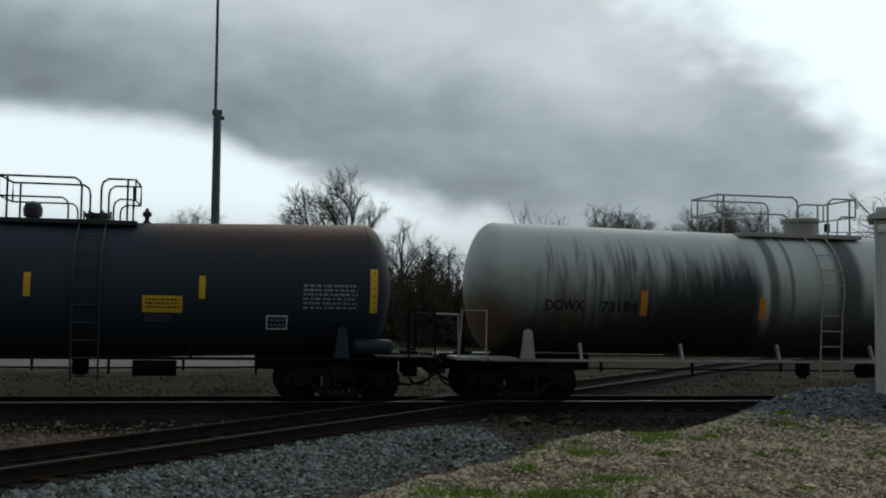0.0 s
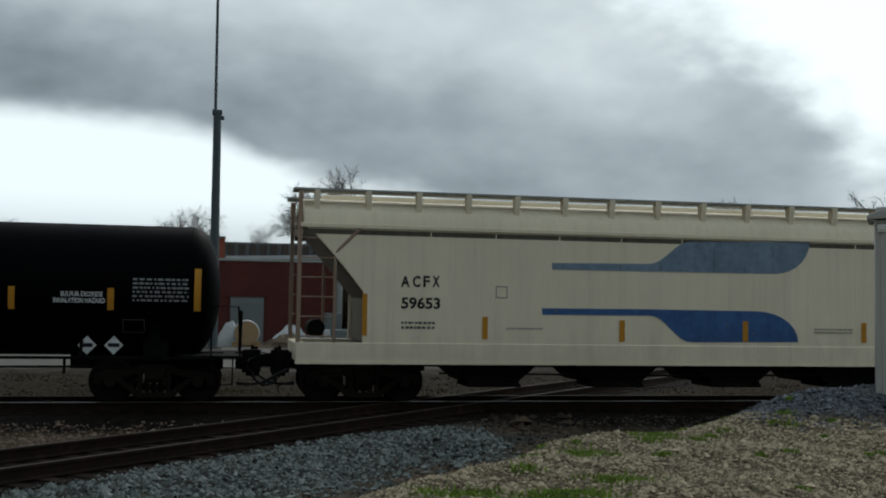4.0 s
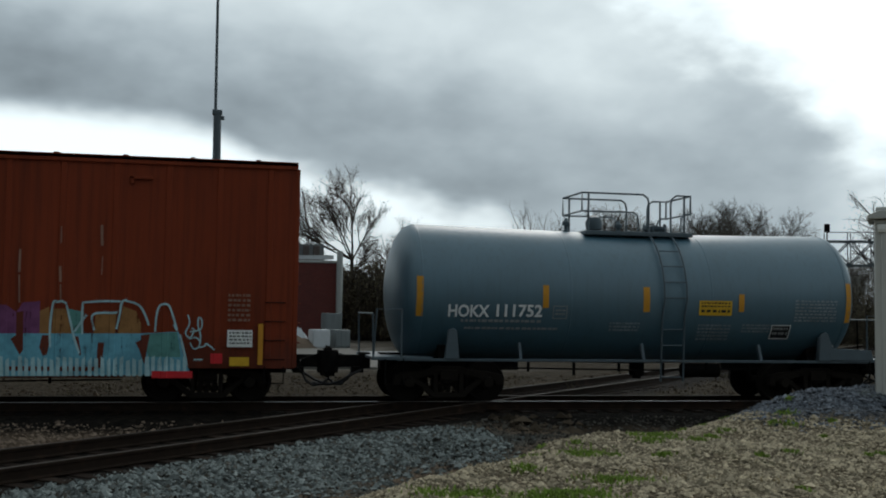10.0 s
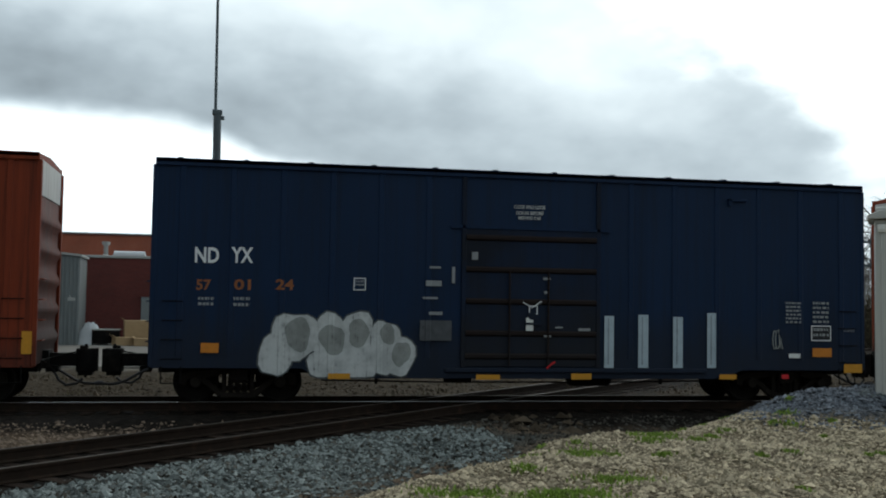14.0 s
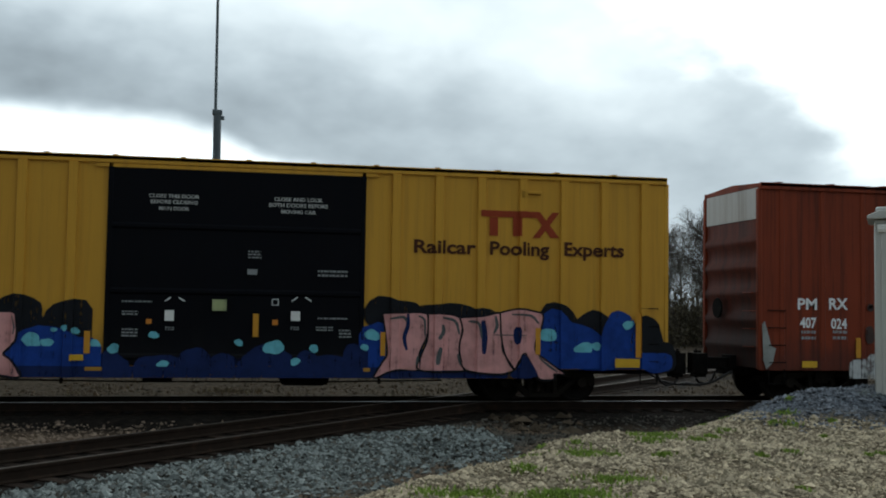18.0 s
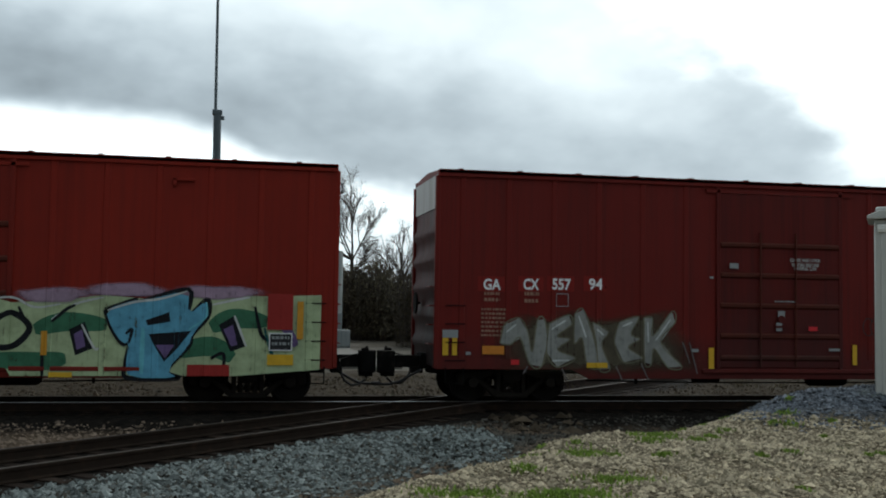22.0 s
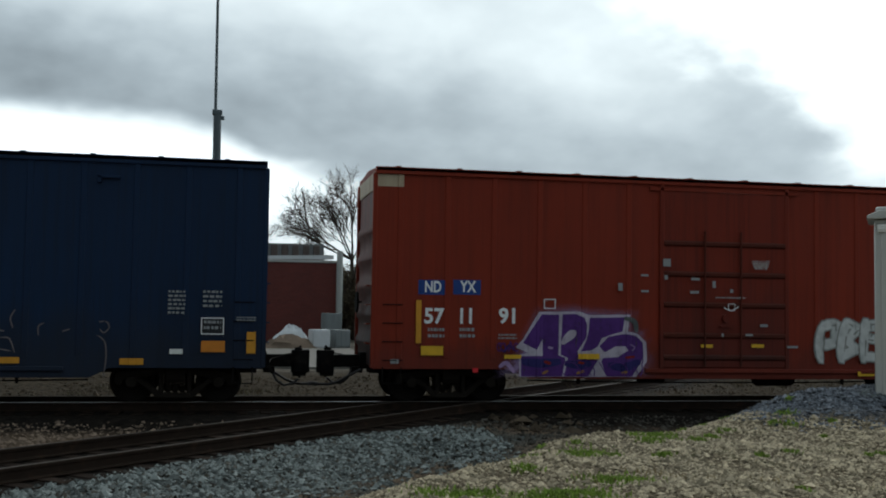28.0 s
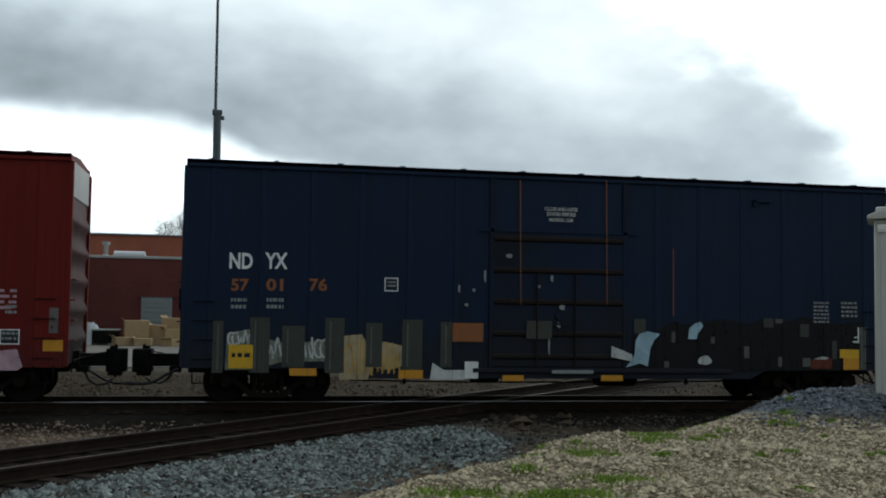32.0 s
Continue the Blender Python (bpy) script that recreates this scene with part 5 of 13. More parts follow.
def spilled(n, base, x, z, big, fine, run):
    """Chalky paint: belly darker towards the bottom, a broad sooty spill with ragged runs, darker bands by the dome and
    a rusty end.
    """
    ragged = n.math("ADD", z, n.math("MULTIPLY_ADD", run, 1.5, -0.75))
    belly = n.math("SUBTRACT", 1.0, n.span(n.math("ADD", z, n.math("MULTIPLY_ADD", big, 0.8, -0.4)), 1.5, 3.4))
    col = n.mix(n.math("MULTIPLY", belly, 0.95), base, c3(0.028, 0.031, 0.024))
    reach = n.math("MULTIPLY", n.span(n.math("ADD", x, n.math("MULTIPLY_ADD", run, 3.0, -1.5)), -6.3, -3.9), n.math("SUBTRACT", 1.0, n.span(n.math("ADD", x, n.math("MULTIPLY", big, 0.5)), -1.75, -1.35)))
    top = n.math("ADD", 3.05, n.math("MULTIPLY", n.span(x, -4.5, -2.0), 0.5))
    soot = n.math("MULTIPLY", reach, n.math("SUBTRACT", 1.0, n.span(n.math("SUBTRACT", ragged, top), -0.9, 0.3)))
    col = n.mix(n.math("MULTIPLY", soot, 0.94), col, c3(0.015, 0.016, 0.019))
    lane = n.add("ShaderNodeCombineXYZ", X=n.math("MULTIPLY", x, 9.0), Y=0.0, Z=n.math("MULTIPLY", z, 0.5)).outputs[0]
    comb, comb2 = n.noise(lane, 1.0, 5.0, 0.7), n.noise(lane, 0.35, 3.0, 0.6)
    start = n.math("ADD", z, n.math("MULTIPLY_ADD", comb2, 2.2, -1.1))
    zone = n.math("MULTIPLY", n.span(x, -7.9, -6.4), n.math("SUBTRACT", 1.0, n.span(n.math("ADD", x, n.math("MULTIPLY", big, 0.3)), -1.95, -1.75)))
    drip = n.math("MULTIPLY", n.math("MULTIPLY", n.span(comb, 0.42, 0.6), zone), n.math("SUBTRACT", 1.0, n.span(start, 3.0, 3.75)))
    col = n.mix(n.math("MULTIPLY", drip, 0.72), col, c3(0.03, 0.034, 0.035))
    pale = n.math("MULTIPLY", n.math("MULTIPLY", n.span(comb, 0.34, 0.24), zone), n.span(start, 1.9, 2.7))
    col = n.mix(n.math("MULTIPLY", pale, 0.7), col, c3(0.4, 0.41, 0.39))
    for at_, wide_, dark in ((-1.62, 0.1, 0.0), (-1.42, 0.12, 0.7), (-0.95, 0.05, 0.6), (0.55, 0.3, 0.85)):
        ring = n.math("SUBTRACT", 1.0, n.span(n.math("ABSOLUTE", n.math("SUBTRACT", x, n.math("MULTIPLY_ADD", run, 0.12, at_ - 0.06))), wide_ * 0.6, wide_ * 1.5))
        col = n.mix(n.math("MULTIPLY", ring, n.math("MULTIPLY", n.span(z, 1.4, 2.6), dark or 0.8)), col, c3(0.028, 0.03, 0.033) if dark else c3(0.42, 0.43, 0.41))
    rust = n.math("SUBTRACT", 1.0, n.span(n.math("ADD", n.math("ABSOLUTE", n.math("ADD", x, 6.45)), n.math("ABSOLUTE", n.math("MULTIPLY_ADD", z, 0.5, -1.1))), 0.1, 0.5))
    col = n.mix(n.math("MULTIPLY", rust, n.span(big, 0.3, 0.6)), col, c3(0.2, 0.08, 0.035))
    tan = n.math("MULTIPLY", n.math("SUBTRACT", 1.0, n.span(x, -8.2, -7.4)), n.math("SUBTRACT", 1.0, n.span(n.math("ADD", z, big), 2.4, 3.2)))
    return n.mix(n.math("MULTIPLY", tan, 0.8), col, n.mix(n.span(fine, 0.3, 0.7), c3(0.1, 0.05, 0.028), c3(0.2, 0.12, 0.07)))


M["utlx"] = stained("slate_paint_with_rust", (0.021, 0.031, 0.041), rusty_crown)
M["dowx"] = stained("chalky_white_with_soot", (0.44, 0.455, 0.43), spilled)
BOX = 16.3
D3 = (-1.55, 1.55)

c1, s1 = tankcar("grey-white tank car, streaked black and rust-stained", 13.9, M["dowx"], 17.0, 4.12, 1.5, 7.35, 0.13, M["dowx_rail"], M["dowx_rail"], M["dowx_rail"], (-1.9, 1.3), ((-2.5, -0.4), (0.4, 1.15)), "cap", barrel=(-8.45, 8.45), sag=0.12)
c2, s2 = tankcar("dark slate tank car with rusty top and yellow lettering", -3.15, M["utlx"], 14.45, 3.98, 1.47, 5.57, 0.05, M["tank_rail"], M["steel_black"], M["utlx"], (-1.6, 1.2), ((-1.6, 0.05), (0.45, 1.15)), 1, barrel=(-7.15, 6.75), sag=0.15, fits=(0.3, -1.04, 1.35))
c3_, s3 = hopper("cream covered hopper car with faded blue swooshes", -20.55, M["cream"])
c4, s4 = tankcar("black tank car with white hazard placards", -37.9, M["black_tank"], 14.1, 3.80, 1.42, 5.7, -0.15, M["tank_rail"], M["steel_black"], M["black_tank"], (-1.4, 1.05), ((-1.35, -0.35), (0.1, 1.05)), "cap", False, barrel=(-6.95, 7.0))
c5, s5 = tankcar("black tank car with white lettering and graffiti tags", -53.72, M["black_tank"], 14.4, 3.80, 1.42, 5.7, -0.1, M["tank_rail"], M["steel_black"], M["black_tank"], (-1.25, 1.05), ((-1.25, -0.25), (0.2, 1.05)), "cap", False, barrel=(-7.1, 6.97))
c6, s6 = tankcar("blue-grey tank car with ladder and white lettering", -68.4, M["blue_tank"], 11.6, 4.03, 1.55, 4.48, 0.35, M["blue_rail"], M["blue_rail"], M["blue_rail"], (-1.2, 1.45), ((-1.3, 0.35), (0.9, 1.4)), 1, barrel=(-5.78, 5.55), sag=0.1)
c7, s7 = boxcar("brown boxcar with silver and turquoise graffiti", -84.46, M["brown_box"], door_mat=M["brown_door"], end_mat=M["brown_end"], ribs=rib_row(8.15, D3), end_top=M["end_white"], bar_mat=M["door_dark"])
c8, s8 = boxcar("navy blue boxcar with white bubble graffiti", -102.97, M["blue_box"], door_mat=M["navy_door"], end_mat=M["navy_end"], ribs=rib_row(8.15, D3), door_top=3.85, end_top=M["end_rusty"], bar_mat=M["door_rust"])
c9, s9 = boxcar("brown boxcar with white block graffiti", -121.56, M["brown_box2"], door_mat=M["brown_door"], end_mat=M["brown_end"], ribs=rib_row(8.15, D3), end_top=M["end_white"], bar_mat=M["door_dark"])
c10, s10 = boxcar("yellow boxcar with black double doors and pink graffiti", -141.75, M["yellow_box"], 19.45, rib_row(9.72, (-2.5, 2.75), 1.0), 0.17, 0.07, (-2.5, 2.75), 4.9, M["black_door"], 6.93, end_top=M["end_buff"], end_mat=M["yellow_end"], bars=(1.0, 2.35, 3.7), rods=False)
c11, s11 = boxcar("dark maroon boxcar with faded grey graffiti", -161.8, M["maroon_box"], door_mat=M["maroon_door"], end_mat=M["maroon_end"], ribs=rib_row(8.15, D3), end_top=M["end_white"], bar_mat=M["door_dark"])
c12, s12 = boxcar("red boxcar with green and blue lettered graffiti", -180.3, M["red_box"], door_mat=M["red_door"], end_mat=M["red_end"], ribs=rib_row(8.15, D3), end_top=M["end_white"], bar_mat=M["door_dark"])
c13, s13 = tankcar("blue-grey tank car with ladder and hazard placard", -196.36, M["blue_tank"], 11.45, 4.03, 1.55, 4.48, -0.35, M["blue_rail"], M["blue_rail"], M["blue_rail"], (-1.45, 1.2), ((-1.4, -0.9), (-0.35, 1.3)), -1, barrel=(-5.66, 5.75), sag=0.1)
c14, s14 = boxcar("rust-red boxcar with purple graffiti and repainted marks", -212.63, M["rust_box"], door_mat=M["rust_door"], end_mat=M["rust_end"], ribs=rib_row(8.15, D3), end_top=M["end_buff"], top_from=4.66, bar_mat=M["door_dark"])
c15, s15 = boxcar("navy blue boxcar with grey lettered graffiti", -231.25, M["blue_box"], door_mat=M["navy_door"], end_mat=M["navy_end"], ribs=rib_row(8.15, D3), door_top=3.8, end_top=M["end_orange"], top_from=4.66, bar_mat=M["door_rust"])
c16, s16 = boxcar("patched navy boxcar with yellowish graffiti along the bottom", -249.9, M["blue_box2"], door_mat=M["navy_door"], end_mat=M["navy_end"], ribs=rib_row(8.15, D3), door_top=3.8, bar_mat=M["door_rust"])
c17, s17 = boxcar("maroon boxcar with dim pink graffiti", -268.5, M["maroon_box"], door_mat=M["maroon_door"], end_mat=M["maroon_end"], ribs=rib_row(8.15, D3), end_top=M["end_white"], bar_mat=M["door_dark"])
part("air_tank", Geo().lathe([(-0.48, 0.03), (-0.42, 0.13), (-0.36, 0.17), (0.36, 0.17), (0.42, 0.13), (0.48, 0.03)], (6.25, -1.15, 1.22), "x", 16), M["utlx"], c2, "small slate air tank on the end deck")
part("end_plate", Geo().prism([(4.3, 1.0), (4.35, 1.55), (4.55, 1.6), (4.7, 1.28), (5.7, 1.24), (5.75, 1.0)], "y", -1.42, -1.3), M["blue_rail"], c6, "sloped end plate above the deck", bevel=0.01)
part("end_plate", Geo().prism([(4.3, 1.0), (4.35, 1.45), (4.5, 1.5), (4.6, 1.2), (5.6, 1.16), (5.65, 1.0)], "y", -1.42, -1.3), M["blue_rail"], c13, "sloped end plate above the deck", bevel=0.01)

# ---- background ----
def brick_material(name, a, b, mortar):
    m = bpy.data.materials.new(name)
    m.use_nodes = True
    n = Nodes(m.node_tree)
    vec = n.add("ShaderNodeTexCoord").outputs["Object"]
    q = n.add("ShaderNodeSeparateXYZ", Vector=vec)
    flat_ = n.add("ShaderNodeCombineXYZ", X=n.math("ADD", q.outputs[0], q.outputs[1]), Y=q.outputs[2], Z=0.0).outputs[0]
    br = n.add("ShaderNodeTexBrick", Color1=c3(*a), Color2=c3(*b), Mortar=c3(*mortar), Scale=1.0)
    n.put(br, "Vector", flat_), n.put(br, "Brick Width", 0.22), n.put(br, "Row Height", 0.075), n.put(br, "Mortar Size", 0.009)
    v = n.math("MULTIPLY_ADD", n.noise(vec, 0.7, 5.0), 0.7, 0.65)
    col = n.mix(1.0, br.outputs[0], n.add("ShaderNodeCombineColor", Red=v, Green=v, Blue=v).outputs[0], "MULTIPLY")
    s = n.add("ShaderNodeBsdfPrincipled", Base_Color=col, Roughness=0.85)
    n.add("ShaderNodeOutputMaterial", Surface=s.outputs[0])
    return m


M["brick_dark"] = brick_material("dark_red_brick", (0.095, 0.015, 0.011), (0.12, 0.021, 0.015), (0.09, 0.03, 0.024))
M["brick_light"] = brick_material("orange_red_brick", (0.3, 0.075, 0.035), (0.34, 0.09, 0.045), (0.3, 0.14, 0.09))
M["coping"] = surface("pale_metal_coping", (0.36, 0.37, 0.35), 0.5, 0.2, 0.15)
M["corrugated"] = surface("grey_metal_cladding", (0.17, 0.19, 0.19), 0.55, 0.2, 0.2, 1.2, 30, 0.1, 0.3)
M["vent_slat"] = surface("grimy_vent_slat", (0.1, 0.085, 0.075), 0.7, 0.0, 0.3, 1.2, 30, 0.1, 0.4)
M["door_grey"] = surface("grey_door_paint", (0.22, 0.24, 0.24), 0.55, 0, 0.15)
M["pole"] = surface("weathered_steel_pole", (0.085, 0.105, 0.115), 0.6, 0.1, 0.2)
M["cabinet"] = surface("dull_aluminium", (0.46, 0.46, 0.43), 0.55, 0.25, 0.12, 2, 40, 0.05)
M["bark"] = surface("bare_twig_bark", (0.06, 0.05, 0.042), 0.9, 0, 0.3, 4, 20, 0.3, spec=0.1)
# two paler barks: distance haze mixed into the trees' own colour
M["bark3"] = surface("hazed_far_bark", (0.2, 0.19, 0.175), 0.9, 0, 0.3, 4, 20, 0.3, spec=0.1)
M["bark2"] = surface("hazed_twig_bark", (0.085, 0.076, 0.064), 0.9, 0, 0.3, 4, 20, 0.3, spec=0.1)

M["pavement"] = surface("pale_yard_concrete", (0.12, 0.113, 0.1), 0.85, 0, 0.2, 0.6, 20, 0.2, spec=0.15)
M["tarp"] = surface("white_plastic_sheet", (0.5, 0.52, 0.53), 0.45, 0, 0.12, 3, 30, 0.4)
M["cardboard"] = surface("brown_cardboard", (0.36, 0.25, 0.14), 0.85, 0, 0.2, 3, 40, 0.1, spec=0.1)
M["timber"] = surface("sawn_timber", (0.4, 0.27, 0.15), 0.8, 0, 0.25, 4, 40, 0.2, spec=0.15)
M["drum"] = surface("yellow_drum_paint", (0.7, 0.6, 0.02), 0.45, 0, 0.1)
M["dead_leaf"] = surface("dead_brush_leaf", (0.09, 0.076, 0.048), 0.9, 0, 0.3, 3, 20, 0.1, spec=0.08, isle=0.5)
M["grass"] = surface("spring_grass", (0.17, 0.25, 0.045), 0.8, 0, 0.3, 3, 20, 0.1, spec=0.12, isle=0.4)
M["dry_grass"] = surface("dry_grass", (0.22, 0.17, 0.09), 0.85, 0, 0.3, 3, 20, 0.1, spec=0.1, isle=0.4)

# yard behind the tracks
g = Geo()
for i in range(6):
    for j in range(5):
        g.box(-30 + i * 6.1 + 0.01, -30 + (i + 1) * 6.1 - 0.01, 16 + j * 5.2 + 0.01, 16 + (j + 1) * 5.2 - 0.01, -0.5, -0.225 + 0.006 * ((i * 3 + j * 7) % 4))
solid("yard_slabs", g, M["pavement"], "pale cast concrete slabs of the factory yard", "pavement", kind="structure")

b = thing("brick_building", "low red brick industrial building with pale coping", "building")
wall = part("wall", Geo().box(-34, 6.6, 42, 60, -0.5, 4.78), M["brick_dark"], b, "dark red brick wall")
up = part("upper_wall", Geo().box(-34, -0.3, 47, 60, 4.7, 6.45), M["brick_light"], b, "set-back orange brick upper storey")
part("coping", Geo().box(-34, 6.65, 41.93, 42.3, 4.74, 4.9), M["coping"], b, bevel=0.02)
part("upper_coping", Geo().box(-34, -0.25, 46.9, 47.4, 6.42, 6.54), M["corrugated"], b, bevel=0.02)
screen = part("vent_screen", Geo().box(-0.3, 6.2, 47.2, 56, 4.7, 6.2), M["corrugated"], b, "grey louvred roof plant screen")
for i in range(9):
    part("louvre", Geo().box(-0.1 + i * 0.7, 0.34 + i * 0.7, 47.05, 47.2, 5.0, 6.1), M["vent_slat"], screen, bevel=0.03)
part("flashing", Geo().prism([(-0.2, 4.9), (6.4, 5.0), (6.4, 5.25), (-0.2, 5.06)], "y", 42.2, 42.5), M["tarp"], b, "white roof-edge flashing")
part("downpipe", Geo().cyl((6.75, 41.75, -0.2), (6.75, 41.75, 5.5), 0.2, n=12), M["coping"], b)
for x0, x1, z1 in ((-5.1, -3.3, 2.45), (0.15, 2.15, 2.55)):
    d = part("roller_door", Geo().box(x0, x1, 41.9, 42.02, -0.3, z1), M["door_grey"], b, "grey metal roller door")
    part("lintel", Geo().box(x0 - 0.2, x1 + 0.2, 41.86, 42.02, z1, z1 + 0.22), M["brick_dark"], d)
    for k in range(9):
        part("slat", Geo().box(x0 + 0.04, x1 - 0.04, 41.87, 41.9, -0.2 + k * 0.29, -0.02 + k * 0.29), M["door_grey"], d)
part("roof_vent", Geo().cyl((-7.4, 43.5, 4.8), (-7.4, 43.5, 5.7), 0.14).cyl((-7.4, 43.5, 5.6), (-7.4, 43.5, 5.8), 0.24).cyl((-7.4, 43.5, 4.8), (-7.4, 43.5, 5.0), 0.4, 0.16), M["coping"], b)
part("skylight", Geo().lathe([(-1.0, 0.05), (-0.9, 0.3), (0.9, 0.3), (1.0, 0.05)], (-6.0, 43.5, 4.95), "x", 16), M["tarp"], b, "white domed skylight")

shed = thing("metal_shed", "grey corrugated metal shed with a wall box", "shed", pose(-12.6, 35.5, -0.3, 0, 0, 2))
part("body", Geo().prism([(0, 0), (0, 5.3), (4.75, 4.85), (4.75, 0)], "y", 0, 4), M["corrugated"], shed)
for i in range(24):
    part("wall_rib", Geo().prism([(i * 0.2, 0), (i * 0.2 + 0.03, -0.035), (i * 0.2 + 0.09, -0.035), (i * 0.2 + 0.12, 0)], "z", 0.05, 4.8), M["corrugated"], shed)
part("roof_edge", Geo().prism([(-0.1, 5.3), (-0.1, 5.42), (4.85, 4.95), (4.85, 4.83)], "y", -0.12, 4.1), M["coping"], shed)
part("wall_box", Geo().box(1.2, 2.0, -0.5, 0, 3.9, 4.75).box(1.3, 1.9, -0.3, 0, 2.9, 3.6), M["door_grey"], shed, "grey electrical box", bevel=0.03)
part("conduit", Geo().cyl((1.5, -0.08, 0), (1.5, -0.08, 3.9), 0.05, n=8), M["door_grey"], shed)
part("lamp_arm", Geo().tube([(4.3, 0, 2.6), (4.3, -0.4, 2.7), (4.4, -0.6, 2.6)], 0.03).box(4.25, 4.6, -0.8, -0.5, 2.45, 2.62), M["coping"], shed)

pole = thing("mast", "tall grey steel mast, thicker below, on a concrete foot", "mast", pose(-0.72, 31.8, -0.25, 0, -0.35, 0))
part("lower_tube", Geo().cyl((0, 0, 0), (0, 0, 12.3), 0.25, 0.2, 16), M["pole"], pole)
part("upper_tube", Geo().cyl((-0.1, 0, 12.2), (-0.1, 0, 24.0), 0.08, 0.06, 10), M["pole"], pole)
part("joint_cap", Geo().box(-0.26, 0.24, -0.2, 0.2, 12.15, 12.4).box(0.2, 0.36, -0.05, 0.05, 11.9, 12.1), M["pole"], pole, bevel=0.02)
part("foot", Geo().cyl((0, 0, -0.2), (0, 0, 0.15), 0.5, 0.45, 16), M["pavement"], pole)

cab = thing("signal_cabinet", "tall dull aluminium trackside signal cabinet on the ballast heap", "cabinet", pose(9.42, -10, 0.5, 0, 0, -34.5))
part("body", Geo().box(0, 1.6, 0, 1.0, 0.2, 3.02), M["cabinet"], cab, bevel=0.015)
part("door", Geo().box(0.1, 1.5, -0.02, 0.0, 0.4, 2.95), M["cabinet"], cab, bevel=0.006)
part("roof", Geo().prism([(-0.1, 3.02), (-0.1, 3.07), (0.08, 3.15), (1.52, 3.15), (1.7, 3.07), (1.7, 3.02)], "y", -0.1, 1.1), M["cabinet"], cab, bevel=0.01)
part("roof_vent", Geo().box(0.02, 0.3, -0.06, 0.3, 3.1, 3.2), M["cabinet"], cab, bevel=0.02)
part("latch", Geo().box(0.05, 0.17, -0.045, -0.0, 2.82, 2.94).cyl((0.11, -0.06, 2.88), (0.11, -0.04, 2.88), 0.035), M["sticker"], cab, "pale square latch plate", bevel=0.008)

# yard clutter
drum = thing("yellow_drum", "bright yellow drum standing in the yard", "drum", pose(-2.15, 33.0, -0.23))
part("body", Geo().lathe([(0, 0.29), (0.28, 0.29), (0.3, 0.305), (0.32, 0.29), (0.58, 0.29), (0.6, 0.305), (0.62, 0.29), (0.9, 0.29)], (0, 0, 0), "z", 20), M["drum"], drum)
part("lid", Geo().cyl((0, 0, 0.89), (0, 0, 0.93), 0.3, n=20), M["drum"], drum)


def carton(x, y, z, sx, sy, sz, turn):
    o = thing("cardboard_box", "brown cardboard box stacked in the yard", "box", pose(x, y, z, 0, 0, turn), group="cartons in the yard")
    part("carton", Geo().box(-sx / 2, sx / 2, -sy / 2, sy / 2, 0, sz), M["cardboard"], o, bevel=0.015)
    part("flap", Geo().prism([(-sx / 2, sz), (-sx / 2 - 0.15, sz + 0.12), (-sx / 2 - 0.13, sz + 0.13), (-sx / 2 + 0.02, sz + 0.01)], "y", -sy / 2, sy / 2), M["cardboard"], o)


for q in ((-4.9, 36.5, -0.22, 1.3, 1.1, 1.35, 8), (-3.75, 36.8, -0.22, 0.9, 0.9, 1.1, -12), (-5.5, 35.6, -0.22, 1.0, 0.8, 0.45, 20), (-4.4, 35.2, -0.22, 0.9, 0.7, 0.4, -5), (-3.1, 36.6, -0.22, 1.0, 0.9, 0.9, 30), (-2.9, 37.3, -0.22, 1.1, 1.0, 1.5, -18), (-1.8, 37.0, -0.22, 1.2, 0.9, 1.2, 12), (-1.9, 37.2, 0.98, 0.8, 0.7, 0.5, 40), (-3.0, 35.3, -0.22, 0.8, 0.6, 0.35, 65), (-1.2, 36.2, -0.22, 0.9, 0.6, 0.5, -30)):
    carton(*q)
roll = thing("wrapped_roll", "large roll with tan core wrapped in white plastic", "roll", pose(1.05, 35.6, -0.22))
part("core", Geo().lathe([(-0.02, 0.1), (-0.02, 0.66), (1.6, 0.66), (1.6, 0.1)], (0, 0, 0.72), "y", 24), M["timber"], roll)
part("wrap", Geo().lathe([(0.15, 0.7), (0.3, 0.74), (1.2, 0.72), (1.7, 0.7)], (0, 0, 0.72), "y", 24), M["tarp"], roll)
for y_ in (0.1, 1.2):
    part("cradle", Geo().box(-0.8, 0.8, y_, y_ + 0.2, 0, 0.25), M["timber"], roll)


def heap(name, label, x, y, sx, sz, mat, seed):
    r = random.Random(seed)
    g = Geo()
    n, k = 18, 7
    vs = [(0, 0, sz)]
    for j in range(1, k + 1):
        for i in range(n):
            t = 2 * math.pi * i / n
            q = j / k
            vs.append((sx * q * math.cos(t) * r.uniform(0.85, 1.12), 0.6 * sx * q * math.sin(t) * r.uniform(0.85, 1.12), sz * (1 - q ** 1.8) * r.uniform(0.85, 1.1)))
    fs = [(0, 1 + i, 1 + (i + 1) % n) for i in range(n)]
    for j in range(k - 1):
        fs += [(1 + j * n + i, 1 + (j + 1) * n + i, 1 + (j + 1) * n + (i + 1) % n, 1 + j * n + (i + 1) % n) for i in range(n)]
    g.add(vs, fs)
    solid(name, g, mat, label, "covered pile", pose(x, y, -0.24, 0, 0, r.uniform(0, 40)))


